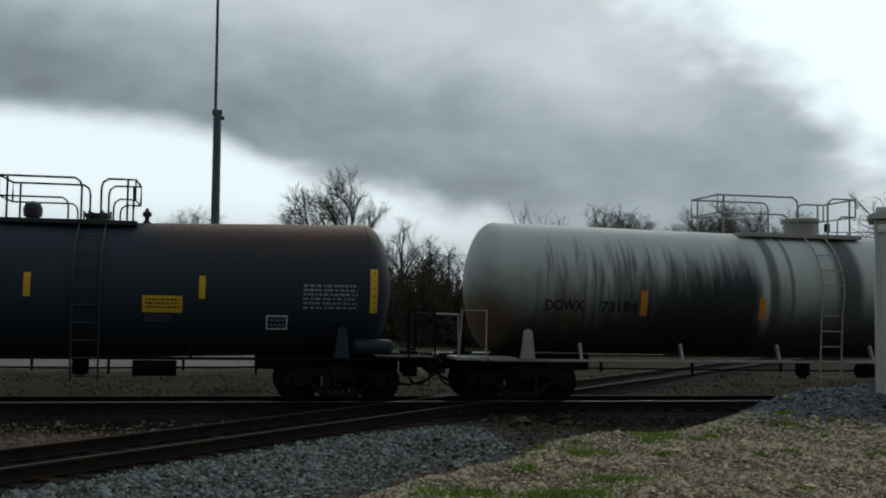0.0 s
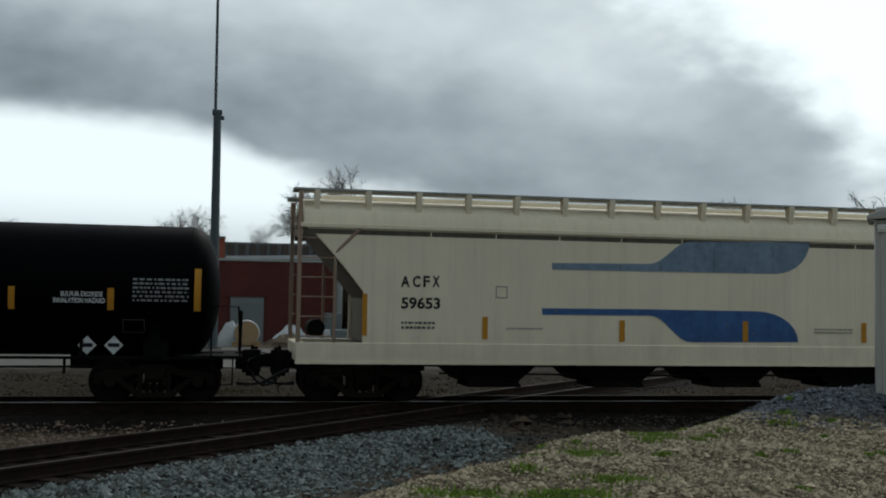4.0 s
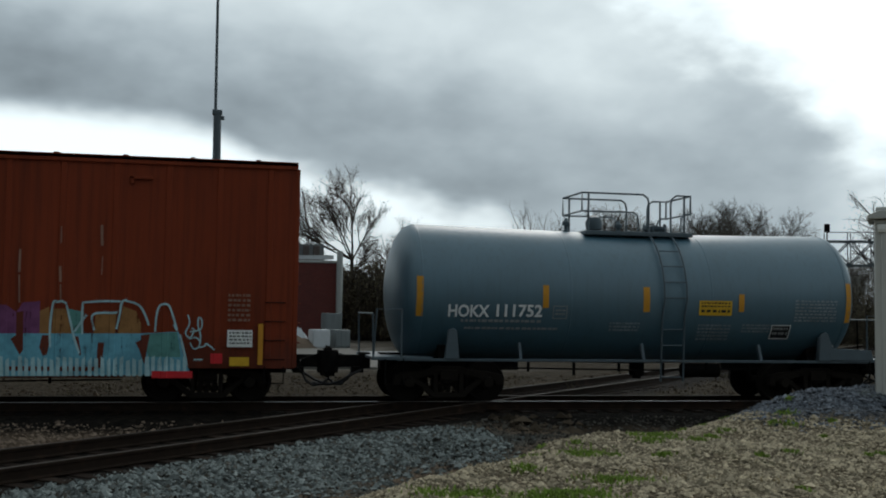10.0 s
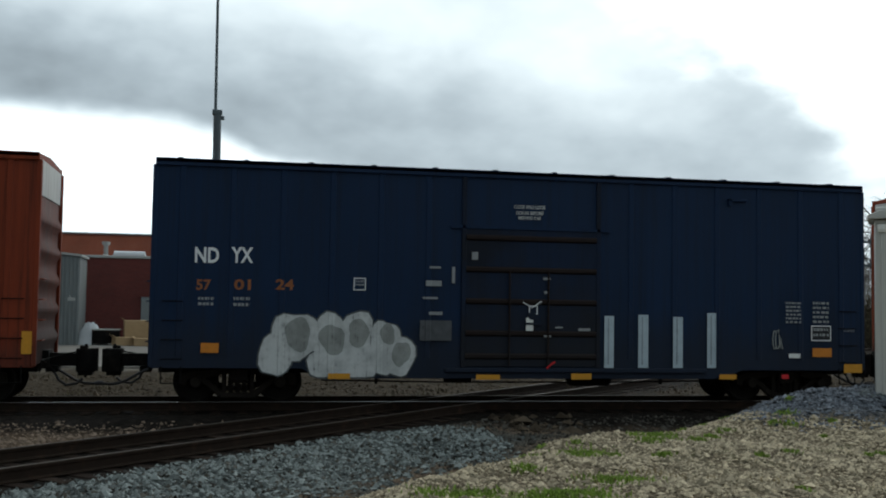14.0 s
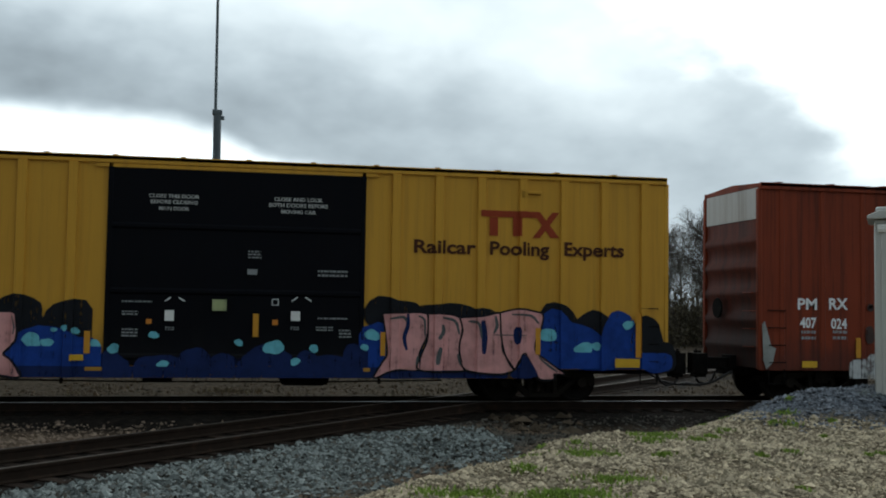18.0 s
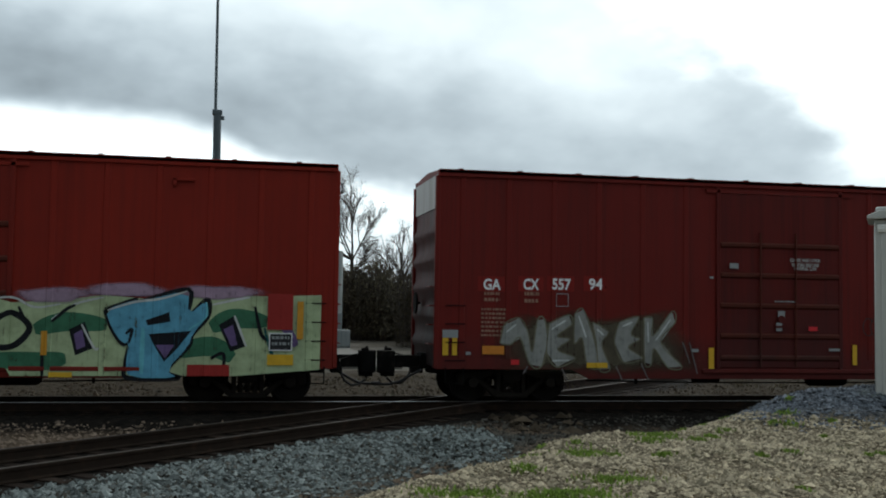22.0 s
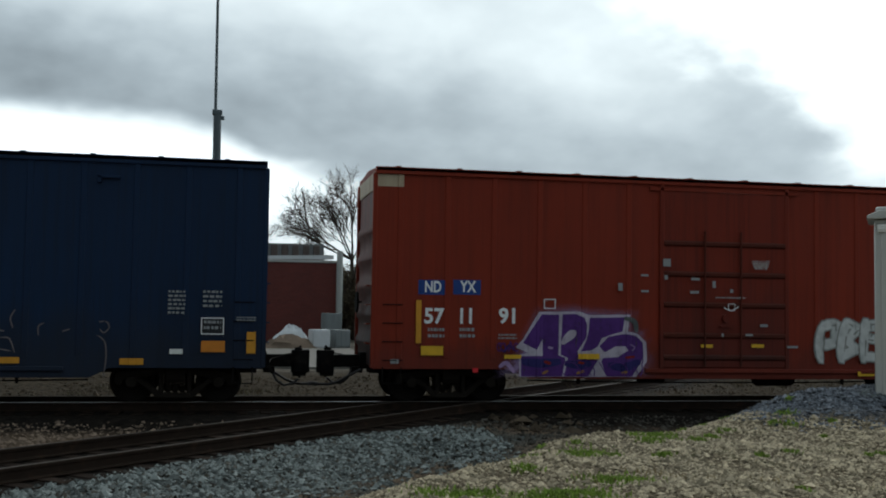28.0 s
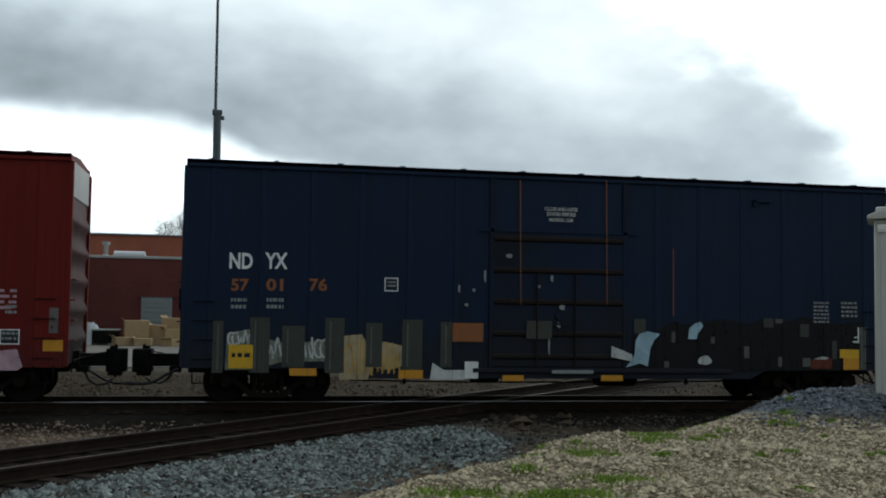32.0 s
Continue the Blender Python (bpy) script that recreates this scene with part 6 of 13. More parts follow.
heap("tarp_pile", "pile under a crumpled white plastic sheet", -7.3, 36.5, 0.95, 1.2, M["tarp"], 3)
heap("tarp_pile", "rumpled white sheet over stacked goods", 0.2, 36.8, 0.9, 1.35, M["tarp"], 5)
heap("tarp_pile", "white plastic sheet draped over pallets", 3.6, 37.5, 1.3, 1.2, M["tarp"], 8)
heap("soil_mound", "low pile of brown soil", 3.3, 34.5, 1.8, 0.75, M["stone_brown"], 9)
cart = thing("work_table", "dark steel work table", "table", pose(-6.3, 36.2, -0.22))
part("top", Geo().box(-0.9, 0.6, -0.4, 0.4, 0.8, 0.87), M["coping"], cart, bevel=0.01)
for x in (-0.8, 0.5):
    for y in (-0.3, 0.3):
        part("leg", Geo().box(x - 0.04, x + 0.04, y - 0.04, y + 0.04, 0, 0.8), M["steel_black"], cart)
part("skirt", Geo().box(-0.85, 0.55, -0.36, 0.36, 0.1, 0.78), M["steel_black"], cart)
for x, y, sx, sz, lab in ((5.0, 35.0, 1.0, 1.0, "white metal cabinet standing in the yard"), (6.2, 35.3, 0.9, 1.0, "grey metal cabinet standing in the yard"), (5.9, 37.5, 1.0, 1.9, "tall grey metal cabinet beside the wall")):
    o = thing("metal_cabinet", lab, "cabinet", pose(x, y, -0.23, 0, 0, 15), group="scrap cabinets")
    part("body", Geo().box(-sx / 2, sx / 2, -0.4, 0.4, 0, sz), M["tarp"] if "white" in lab else M["corrugated"], o, bevel=0.02)
    part("door", Geo().box(-sx / 2 + 0.06, sx / 2 - 0.06, -0.425, -0.4, 0.08, sz - 0.08), M["tarp"] if "white" in lab else M["corrugated"], o, bevel=0.01)

# signal gantry beyond the train
ga = thing("signal_gantry", "grey lattice signal gantry with railing and signal head", "signal gantry", pose(39.0, 40, 0, 0, 0, -20))
for z in (5.3, 6.9):
    for y in (0, 0.9):
        part("chord", Geo().box(0, 12, y - 0.06, y + 0.06, z - 0.06, z + 0.06), M["pole"], ga)
for i in range(8):
    for y in (0, 0.9):
        part("brace", Geo().cyl((i * 1.5, y, 5.3), (i * 1.5 + 1.5, y, 6.9), 0.04, n=6), M["pole"], ga)
        part("brace", Geo().cyl((i * 1.5, y, 6.9), (i * 1.5 + 1.5, y, 5.3), 0.04, n=6), M["pole"], ga)
        part("strut", Geo().cyl((i * 1.5, y, 5.3), (i * 1.5, y, 7.5), 0.035, n=6), M["pole"], ga)
part("handrail", Geo().cyl((0, 0, 7.5), (12, 0, 7.5), 0.03, n=6), M["pole"], ga)
part("signal_head", Geo().box(-0.17, 0.17, -0.12, 0.12, 7.5, 8.05).lathe([(0, 0.13), (0.05, 0.13)], (0, -0.14, 7.85), "y", 14).cyl((0, 0, 5.3), (0, 0, 7.55), 0.04), M["steel_black"], ga, "black signal head on a short mast", bevel=0.03)
part("tower", Geo().box(11.6, 12.4, 0.0, 0.9, -0.4, 7.2), M["pole"], ga)


# ---- trees ----
def shoot(g, p, d, length, r, rnd, bend, up, sides, steps=4):
    """One tapering, slightly crooked branch; gives its points."""
    pts = [p.copy()]
    for i in range(steps):
        d = (d + Vector((rnd.uniform(-1, 1), rnd.uniform(-1, 1), rnd.uniform(-0.6, 0.6))) * bend + Vector((0, 0, up))).normalized()
        pts.append(pts[-1] + d * (length / steps))
    k = len(g.v)
    for i, c in enumerate(pts):
        rr = r * (1 - 0.62 * i / steps)
        e = (pts[min(i + 1, steps)] - pts[max(i - 1, 0)]).normalized()
        a = e.orthogonal().normalized()
        b_ = e.cross(a)
        g.v += [tuple(c + (a * math.cos(2 * math.pi * j / sides) + b_ * math.sin(2 * math.pi * j / sides)) * rr) for j in range(sides)]
    for i in range(steps):
        g.f += [(k + i * sides + j, k + i * sides + (j + 1) % sides, k + (i + 1) * sides + (j + 1) % sides, k + (i + 1) * sides + j) for j in range(sides)]
    return pts


def fork(pts, f, angle, rnd):
    """A place along a branch and a direction that leaves it."""
    n = len(pts) - 1
    i = min(n - 1, int(f * n))
    p = pts[i].lerp(pts[i + 1], f * n - i)
    d = (pts[i + 1] - pts[i]).normalized()
    o = d.orthogonal().normalized()
    o.rotate(Matrix.Rotation(rnd.uniform(0, 6.28), 3, d))
    return p, (d * math.cos(angle) + o * math.sin(angle)).normalized()


def limb(wood, twigs, p, d, length, r, lev, rnd, up, spread, count):
    """A branch with its side branches, five orders down to the twigs."""
    pts = shoot(wood if lev < 3 else twigs, p, d, length, r, rnd, 0.1 + 0.025 * lev, up, (7, 5, 4, 3, 3)[lev], (6, 5, 4, 3, 2)[lev])
    if lev == 4:
        return
    k = count[lev]
    for i in range(k):
        f = 0.22 + 0.78 * (i + rnd.random()) / k
        q, e = fork(pts, f, spread * (1 + 0.22 * lev) * rnd.uniform(0.6, 1.25), rnd)
        limb(wood, twigs, q, e, length * rnd.uniform(0.42, 0.62) * (1.2 - 0.45 * f), r * (0.6 - 0.1 * f) * (0.85 if lev else 0.6), lev + 1, rnd, up, spread, count)


def tree(seed, high, label, spread=0.6, bole=0.5, count=(8, 6, 5, 4), stems=(), up=0.05, mat="bark", thick=0.015):
    """A bare tree: a bole, and stems (direction and length) that leave its top."""
    rnd = random.Random(seed)
    o = thing("tree", label, "tree", pose(0, -400, -30), group="bare trees")
    wood, twigs = Geo(), Geo()
    if stems:
        bole_pts = shoot(wood, Vector((0, 0, 0)), Vector((-0.04, 0, 1)), high * bole, high * thick * 1.9, rnd, 0.03, 0.02, 8, 5)
        for dx_, dy_, dz_, far_, fat_ in stems:
            limb(wood, twigs, bole_pts[-1 if fat_ > 0.4 else -2], Vector((dx_, dy_, dz_)).normalized(), high * far_, high * thick * fat_, 1, rnd, up, spread, count)
    else:
        limb(wood, twigs, Vector((0, 0, 0)), Vector((rnd.uniform(-0.08, 0.08), 0, 1)), high * bole, high * thick, 0, rnd, up, spread, count)
    part("trunk", wood, M[mat], o)
    part("crown", twigs, M[mat], o, smooth=False)
    return o


VASE = ((-0.8, 0.1, 0.62, 0.5, 0.62), (-0.95, -0.1, 0.42, 0.46, 0.42), (-0.6, 0.3, 0.8, 0.42, 0.42), (-0.35, -0.3, 0.9, 0.4, 0.5), (0.03, 0.1, 1.0, 0.48, 0.6), (0.35, -0.1, 0.85, 0.33, 0.42), (0.6, 0.3, 0.6, 0.26, 0.38), (-0.9, 0.2, 0.25, 0.3, 0.34))
T0 = tree(41, 15, "bare vase-shaped deciduous tree with arching limbs", 0.5, 0.5, (0, 12, 10, 9), VASE, 0.03)
T1 = tree(11, 14, "bare wide-branched deciduous tree", 0.62, 0.55)
T2 = tree(5, 14, "bare upright deciduous tree", 0.42, 0.75, (11, 5, 4, 3))
T3 = tree(23, 12, "bare scrubby deciduous tree", 0.65, 0.5, (9, 7, 5, 3), up=0.03)
T4 = tree(8, 13, "bare round-crowned deciduous tree", 0.78, 0.5, (12, 9, 7, 5), up=0.06, mat="bark2", thick=0.013)
T5 = tree(17, 13, "far bare tree with fine twigs paled for haze", 0.75, 0.5, (11, 8, 6, 3), up=0.06, mat="bark3", thick=0.011)


def at_px(ax, y):
    """x on the plan for a direction (degrees right of straight across the tracks) at depth y."""
    return math.tan(radians(ax)) * (y + 24.24)


def tall(src):
    return max(v.co.z for c_ in src.children for v in c_.data.vertices)


TALL = {t_: tall(t_) for t_ in (T0, T1, T2, T3, T4, T5)}


def plant(src, ax, y, high, turn):
    o = copy_thing(src, pose(at_px(ax, y), y, -0.35, 0, 0, turn))
    s = high / TALL[src]
    o.scale = (s, s, s)


rt = random.Random(31)
for src, ax, y, high, turn in (
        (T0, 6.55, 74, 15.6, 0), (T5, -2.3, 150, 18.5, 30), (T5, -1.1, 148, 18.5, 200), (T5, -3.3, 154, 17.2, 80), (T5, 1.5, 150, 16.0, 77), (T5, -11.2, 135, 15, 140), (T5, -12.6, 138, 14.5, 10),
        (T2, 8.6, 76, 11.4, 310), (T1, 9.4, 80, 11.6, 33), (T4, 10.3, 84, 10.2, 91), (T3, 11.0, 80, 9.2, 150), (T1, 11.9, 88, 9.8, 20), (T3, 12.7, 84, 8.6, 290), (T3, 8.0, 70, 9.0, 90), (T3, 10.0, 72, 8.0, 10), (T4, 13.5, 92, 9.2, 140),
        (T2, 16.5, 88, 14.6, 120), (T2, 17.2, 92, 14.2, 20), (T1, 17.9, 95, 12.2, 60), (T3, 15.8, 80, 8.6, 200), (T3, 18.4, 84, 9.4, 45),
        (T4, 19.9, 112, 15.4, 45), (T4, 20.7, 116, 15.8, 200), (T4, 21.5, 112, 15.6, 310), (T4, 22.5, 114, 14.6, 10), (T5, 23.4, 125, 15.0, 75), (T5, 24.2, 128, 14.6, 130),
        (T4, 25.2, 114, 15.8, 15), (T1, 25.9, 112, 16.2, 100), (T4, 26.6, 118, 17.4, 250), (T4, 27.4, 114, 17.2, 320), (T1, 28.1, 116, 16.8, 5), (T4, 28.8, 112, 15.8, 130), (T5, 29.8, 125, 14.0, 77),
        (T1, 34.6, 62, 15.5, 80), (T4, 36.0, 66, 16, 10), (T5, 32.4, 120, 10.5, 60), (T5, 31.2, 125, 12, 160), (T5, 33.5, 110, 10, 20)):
    plant(src, ax, y, high * (1.1 if 19 < ax < 30 else 1.0), turn)
for i in range(30):
    ax = rt.uniform(14, 33)
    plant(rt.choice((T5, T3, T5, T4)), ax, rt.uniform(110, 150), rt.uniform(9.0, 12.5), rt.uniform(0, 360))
for t_ in (T0, T1, T2, T3, T4, T5):
    for o in (*t_.children_recursive, t_):
        bpy.data.objects.remove(o)


# ---- brush and grass ----
def brush(seed, high, wide, label):
    rnd = random.Random(seed)
    o = thing("shrub", label, "shrub", pose(0, 0, 0), group="brush along the far side")
    stems, leaves = Geo(), Geo()
    for i in range(46):
        x, y = rnd.gauss(0, wide * 0.4), rnd.gauss(0, 0.8)
        h = high * rnd.uniform(0.45, 1.05) * max(0.3, 1 - (x / wide) ** 2 * 0.6)
        tip = (x + rnd.uniform(-0.5, 0.5), y + rnd.uniform(-0.3, 0.3), h)
        stems.tube([(x, y, 0), ((x + tip[0]) / 2 + rnd.uniform(-0.1, 0.1), y, h * 0.5), tip], 0.022, 3)
        for j in range(16):
            f = rnd.uniform(0.1, 1)
            a = (x + (tip[0] - x) * f, y + (tip[1] - y) * f, h * f)
            e = (a[0] + rnd.uniform(-0.5, 0.5), a[1] + rnd.uniform(-0.4, 0.4), a[2] + rnd.uniform(0.05, 0.6))
            stems.tube([a, e], 0.012, 3)
            for q in range(4):
                c = Vector(a).lerp(Vector(e), rnd.random()) + Vector((rnd.uniform(-0.2, 0.2), rnd.uniform(-0.2, 0.2), rnd.uniform(-0.2, 0.2)))
                u_ = Vector((rnd.uniform(-1, 1), rnd.uniform(-1, 1), rnd.uniform(-1, 1))).normalized() * rnd.uniform(0.05, 0.11)
                v_ = u_.orthogonal().normalized() * rnd.uniform(0.03, 0.08)
                leaves.add([c - u_, c + v_, c + u_, c - v_], [(0, 1, 2, 3)])
    part("stem_tangle", stems, M["bark"], o, smooth=False)
    part("foliage", leaves, M["dead_leaf"], o, smooth=False)
    return o


B1, B2 = brush(3, 4.2, 2.0, "dense brown winter brush with olive leaves"), brush(9, 5.5, 2.0, "tall tangled winter brush with dull leaves")
rb = random.Random(4)
for i in range(90):
    ax = 8.0 + i * 0.32 + rb.uniform(-0.3, 0.3)
    y = rb.uniform(36, 60) if ax > 10 else rb.uniform(48, 60)
    o = copy_thing(B1 if i % 2 else B2, pose(at_px(ax, y), y, -0.3, 0, 0, rb.uniform(0, 360)))
    k = rb.uniform(0.75, 1.1) * (1.0 if ax < 20 else 0.8)
    o.scale = (k, k, k)
for i in range(44):
    ax = 4.6 + i * 0.1 + rb.uniform(-0.2, 0.2)
    y = rb.uniform(50, 66)
    o = copy_thing(B1 if i % 2 else B2, pose(at_px(ax, y), y, -0.3, 0, 0, rb.uniform(0, 360)))
    k = rb.uniform(0.6, 1.05)
    o.scale = (k, k, k)
for t_ in (B1, B2):
    for o in (*t_.children_recursive, t_):
        bpy.data.objects.remove(o)


def tufts(name, label, spots, blades, high, mat, seed, spread=0.35):
    """Grass blades in loose tufts, as one mesh."""
    rnd = random.Random(seed)
    g = Geo()
    for x, y, s in spots:
        for i in range(int(blades * s)):
            a, b_ = x + rnd.gauss(0, spread * s), y + rnd.gauss(0, spread * s)
            z = float(ground_z(np.array([a]), np.array([b_]))[0])
            h = high * rnd.uniform(0.4, 1.1)
            t = rnd.uniform(0, 6.3)
            wx, wy = 0.009 * math.cos(t), 0.009 * math.sin(t)
            lx, ly = rnd.uniform(-0.6, 0.6) * h, rnd.uniform(-0.6, 0.6) * h
            g.add([(a - wx, b_ - wy, z - 0.01), (a + wx, b_ + wy, z - 0.01), (a + lx * 0.4 + wx, b_ + ly * 0.4 + wy, z + h * 0.6), (a + lx, b_ + ly, z + h)], [(0, 1, 2), (0, 2, 3)])
    tagged(part(name, g, M[mat], None, smooth=False), label, "grass", kind="stuff")


SPOTS = [(5.42, -11.31, 0.8), (5.36, -11.65, 0.6), (5.09, -11.91, 0.4), (4.09, -12.5, 0.8), (3.93, -12.86, 0.6), (3.62, -14.67, 0.8), (3.63, -14.8, 0.6), (2.9, -14.09, 0.35), (1.95, -15.1, 0.9), (1.96, -15.33, 0.8), (2.25, -15.02, 0.5), (2.77, -15.36, 0.8), (2.97, -15.22, 0.9), (3.04, -15.39, 0.8), (2.65, -15.51, 0.7), (7.69, -10.49, 0.35), (6.64, -9.24, 0.3), (4.99, -11.62, 0.2), (6.62, -10.07, 0.2), (6.24, -11.24, 0.2), (4.95, -11.03, 0.2), (5.12, -15.39, 0.2)]
rs = random.Random(77)
SPOTS += [(rs.uniform(3.2, 8.5), rs.uniform(-13.5, -8.5), rs.uniform(0.12, 0.3)) for _ in range(34)]
tufts("green_grass", "short green spring grass coming through the gravel", SPOTS, 420, 0.055, "grass", 3, 0.2)
rg = random.Random(12)
tufts("dry_grass", "sparse dry grass along the bank edge", [(5.0 + 0.45 * i + rg.uniform(-0.3, 0.3), -9.7 + 0.12 * i + rg.uniform(-0.3, 0.3), rg.uniform(0.5, 1.0)) for i in range(6)] + [(rg.uniform(1, 6), rg.uniform(-15, -11), 0.5) for _ in range(10)], 60, 0.06, "dry_grass", 4, 0.4)
tufts("weeds", "dark dead weeds behind the main track", [(0.48 + rg.gauss(0, 0.6), 6.4 + rg.gauss(0, 0.3), 1.0) for _ in range(5)] + [(rg.uniform(-10, 18), rg.uniform(4, 12), rg.uniform(0.3, 0.8)) for _ in range(34)], 60, 0.17, "dead_leaf", 5, 0.4)


# ---- painted marks on the cars ----
def spraypaint(name, c, thin, bald=0.58):
    """Sprayed or stencilled paint: two tones, worn thin in runs; a mesh's "fade" value feathers its rim into overspray."""
    m = bpy.data.materials.new(name)
    m.use_nodes = True
    n = Nodes(m.node_tree)
    vec = n.add("ShaderNodeTexCoord").outputs["Object"]
    big, mid, fine = n.noise(vec, 1.7, 3.0), n.noise(vec, 6.0, 4.0, 0.6), n.noise(vec, 55.0, 3.0, 0.6)
    run = n.noise(n.scaled(vec, 7.0, 7.0, 0.35), 1.5, 4.0, 0.7)
    deep = c3(*[v * 0.45 for v in c])
    col = n.mix(n.span(n.math("ADD", n.math("MULTIPLY", big, 0.6), n.math("MULTIPLY", mid, 0.4)), 0.38, 0.64), c3(*c), n.mix(0.5 if thin else 0.2, c3(*c), deep))
    col = n.mix(n.math("MULTIPLY", n.span(run, 0.5, 0.75), 0.3), col, deep)
    v = n.math("MULTIPLY_ADD", fine, 0.4, 0.8)
    col = n.mix(1.0, col, n.add("ShaderNodeCombineColor", Red=v, Green=v, Blue=v).outputs[0], "MULTIPLY")
    sh = n.add("ShaderNodeBsdfPrincipled", Base_Color=col, Roughness=0.7)
    n.put(sh, "Specular IOR Level", 0.12)
    at = n.add("ShaderNodeAttribute")
    at.attribute_name = "fade"
    soft = n.span(n.math("ADD", at.outputs["Fac"], n.math("ADD", n.math("MULTIPLY_ADD", mid, 0.5, -0.25), n.math("MULTIPLY_ADD", fine, 0.4, -0.2))), 0.1, 0.95)
    soft = n.math("MULTIPLY", soft, n.span(at.outputs["Fac"], 0.0, 0.15))
    gone = n.math("MAXIMUM", soft, n.math("MULTIPLY", n.span(n.math("MULTIPLY", run, n.math("ADD", mid, 0.5)), bald, bald + 0.2), 0.6 if thin else 0.3))
    mix = n.add("ShaderNodeMixShader", i0=gone, i1=sh.outputs[0], i2=n.add("ShaderNodeBsdfTransparent").outputs[0])
    n.add("ShaderNodeOutputMaterial", Surface=mix.outputs[0])
    return m


for nm, c in dict(swoosh_blue=(0.07, 0.16, 0.36), swoosh_pale=(0.24, 0.33, 0.43), ghost2=(0.36, 0.34, 0.3), ghost3=(0.1, 0.105, 0.11), ghost4=(0.3, 0.34, 0.36), ghost5=(0.3, 0.17, 0.12), grime=(0.66, 0.57, 0.43), spray_white=(0.62, 0.6, 0.58),
                  graf_silver=(0.3, 0.31, 0.29), graf_purple=(0.2, 0.07, 0.16), graf_tan=(0.32, 0.16, 0.06), graf_teal=(0.12, 0.3, 0.27), graf_cyan=(0.16, 0.42, 0.52), graf_pale=(0.4, 0.6, 0.62), graf_line=(0.1, 0.11, 0.11),
                  graf_white=(0.56, 0.57, 0.55), graf_faint=(0.26, 0.12, 0.09), graf_faint2=(0.2, 0.21, 0.17), bar_white=(0.42, 0.5, 0.54), buff_dark=(0.013, 0.0125, 0.013), brown_patch=(0.13, 0.035, 0.022), logo_red=(0.6, 0.035, 0.03), logo_blue=(0.02, 0.08, 0.42), dark_brown=(0.07, 0.025, 0.012),
                  emblem=(0.3, 0.05, 0.02), graf_black=(0.012, 0.013, 0.016), graf_blue=(0.012, 0.05, 0.26), graf_navy=(0.01, 0.022, 0.09), graf_dot=(0.16, 0.5, 0.58), graf_pink=(0.68, 0.33, 0.31), olive=(0.36, 0.4, 0.2), patch_red=(0.3, 0.03, 0.025),
                  graf_olive=(0.16, 0.15, 0.1), graf_grey=(0.28, 0.28, 0.26), graf_grey2=(0.16, 0.14, 0.14), graf_violet=(0.15, 0.1, 0.22), graf_mauve=(0.5, 0.33, 0.38), graf_mint=(0.42, 0.5, 0.29), graf_pine=(0.02, 0.1, 0.095), graf_plum=(0.14, 0.04, 0.06),
                  graf_plum2=(0.2, 0.06, 0.085), graf_violet2=(0.36, 0.25, 0.33), graf_sky=(0.12, 0.36, 0.5), patch_blue=(0.025, 0.06, 0.22), graf_lilac=(0.35, 0.24, 0.42), graf_deep=(0.085, 0.03, 0.17), graf_ash=(0.38, 0.42, 0.4), graf_sand=(0.42, 0.34, 0.2), yellow2=(0.5, 0.3, 0.08),
                  patch_grey=(0.06, 0.065, 0.055), patch_grey2=(0.11, 0.115, 0.1), patch_red2=(0.2, 0.018, 0.014), graf_tag=(0.2, 0.2, 0.21), graf_dusk=(0.07, 0.045, 0.04), graf_pine2=(0.05, 0.16, 0.09), graf_ice=(0.36, 0.52, 0.6), graf_pale2=(0.5, 0.5, 0.49), graf_steel=(0.02, 0.032, 0.045), graf_ash2=(0.45, 0.4, 0.47), graf_navy2=(0.03, 0.025, 0.12), graf_teal2=(0.03, 0.13, 0.13), swoosh_deep=(0.04, 0.12, 0.32), graf_olive2=(0.09, 0.075, 0.05), graf_mauve2=(0.3, 0.17, 0.22)).items():
    M[nm] = spraypaint("paint_" + nm, c, nm[:4] in ("graf", "spra", "ghos", "grim", "swoo"))


M["stencil"] = spraypaint("stencil_white", (0.5, 0.5, 0.48), True)
M["roller_white"] = spraypaint("worn_roller_white", (0.5, 0.51, 0.5), True, 0.42)
M["roller_thin"] = spraypaint("thin_roller_white", (0.32, 0.31, 0.3), True, 0.3)


def placard(side, x, z, r):
    """A diamond hazard placard: white with a black rim and a bar of print."""
    if isinstance(side, TankSide):
        dia = lambda k: [(x - k, z), (x, z - k), (x + k, z), (x, z + k)]
        y = -max(side.out(x + a * r, z + b * r, 0.0) for a in (-1, 0, 1) for b in (0, 1)) - 0.02
        pl = part("placard", Geo().prism(dia(r * 1.1), "y", y, y - 0.01), M["black"], side.car, "diamond hazard placard in a holder")
        part("placard_face", Geo().prism(dia(r), "y", y - 0.01, y - 0.014), M["white"], pl)
        part("placard_band", Geo().box(x - r * 0.62, x + r * 0.62, y - 0.018, y - 0.014, z - r * 0.2, z + r * 0.22), M["black"], pl)
        return
    side.shape("placard", [(x - r * 1.1, z), (x, z - r * 1.1), (x + r * 1.1, z), (x, z + r * 1.1)], "black", "diamond hazard placard")
    side.shape("placard_face", [(x - r, z), (x, z - r), (x + r, z), (x, z + r)], "white")
    side.patch("placard_band", x - r * 0.62, x + r * 0.62, z - r * 0.2, z + r * 0.22, "black")
    side.bars(x - r * 0.5, x + r * 0.5, z + r * 0.14, 1, r * 0.4, "white", 3, r * 0.14)


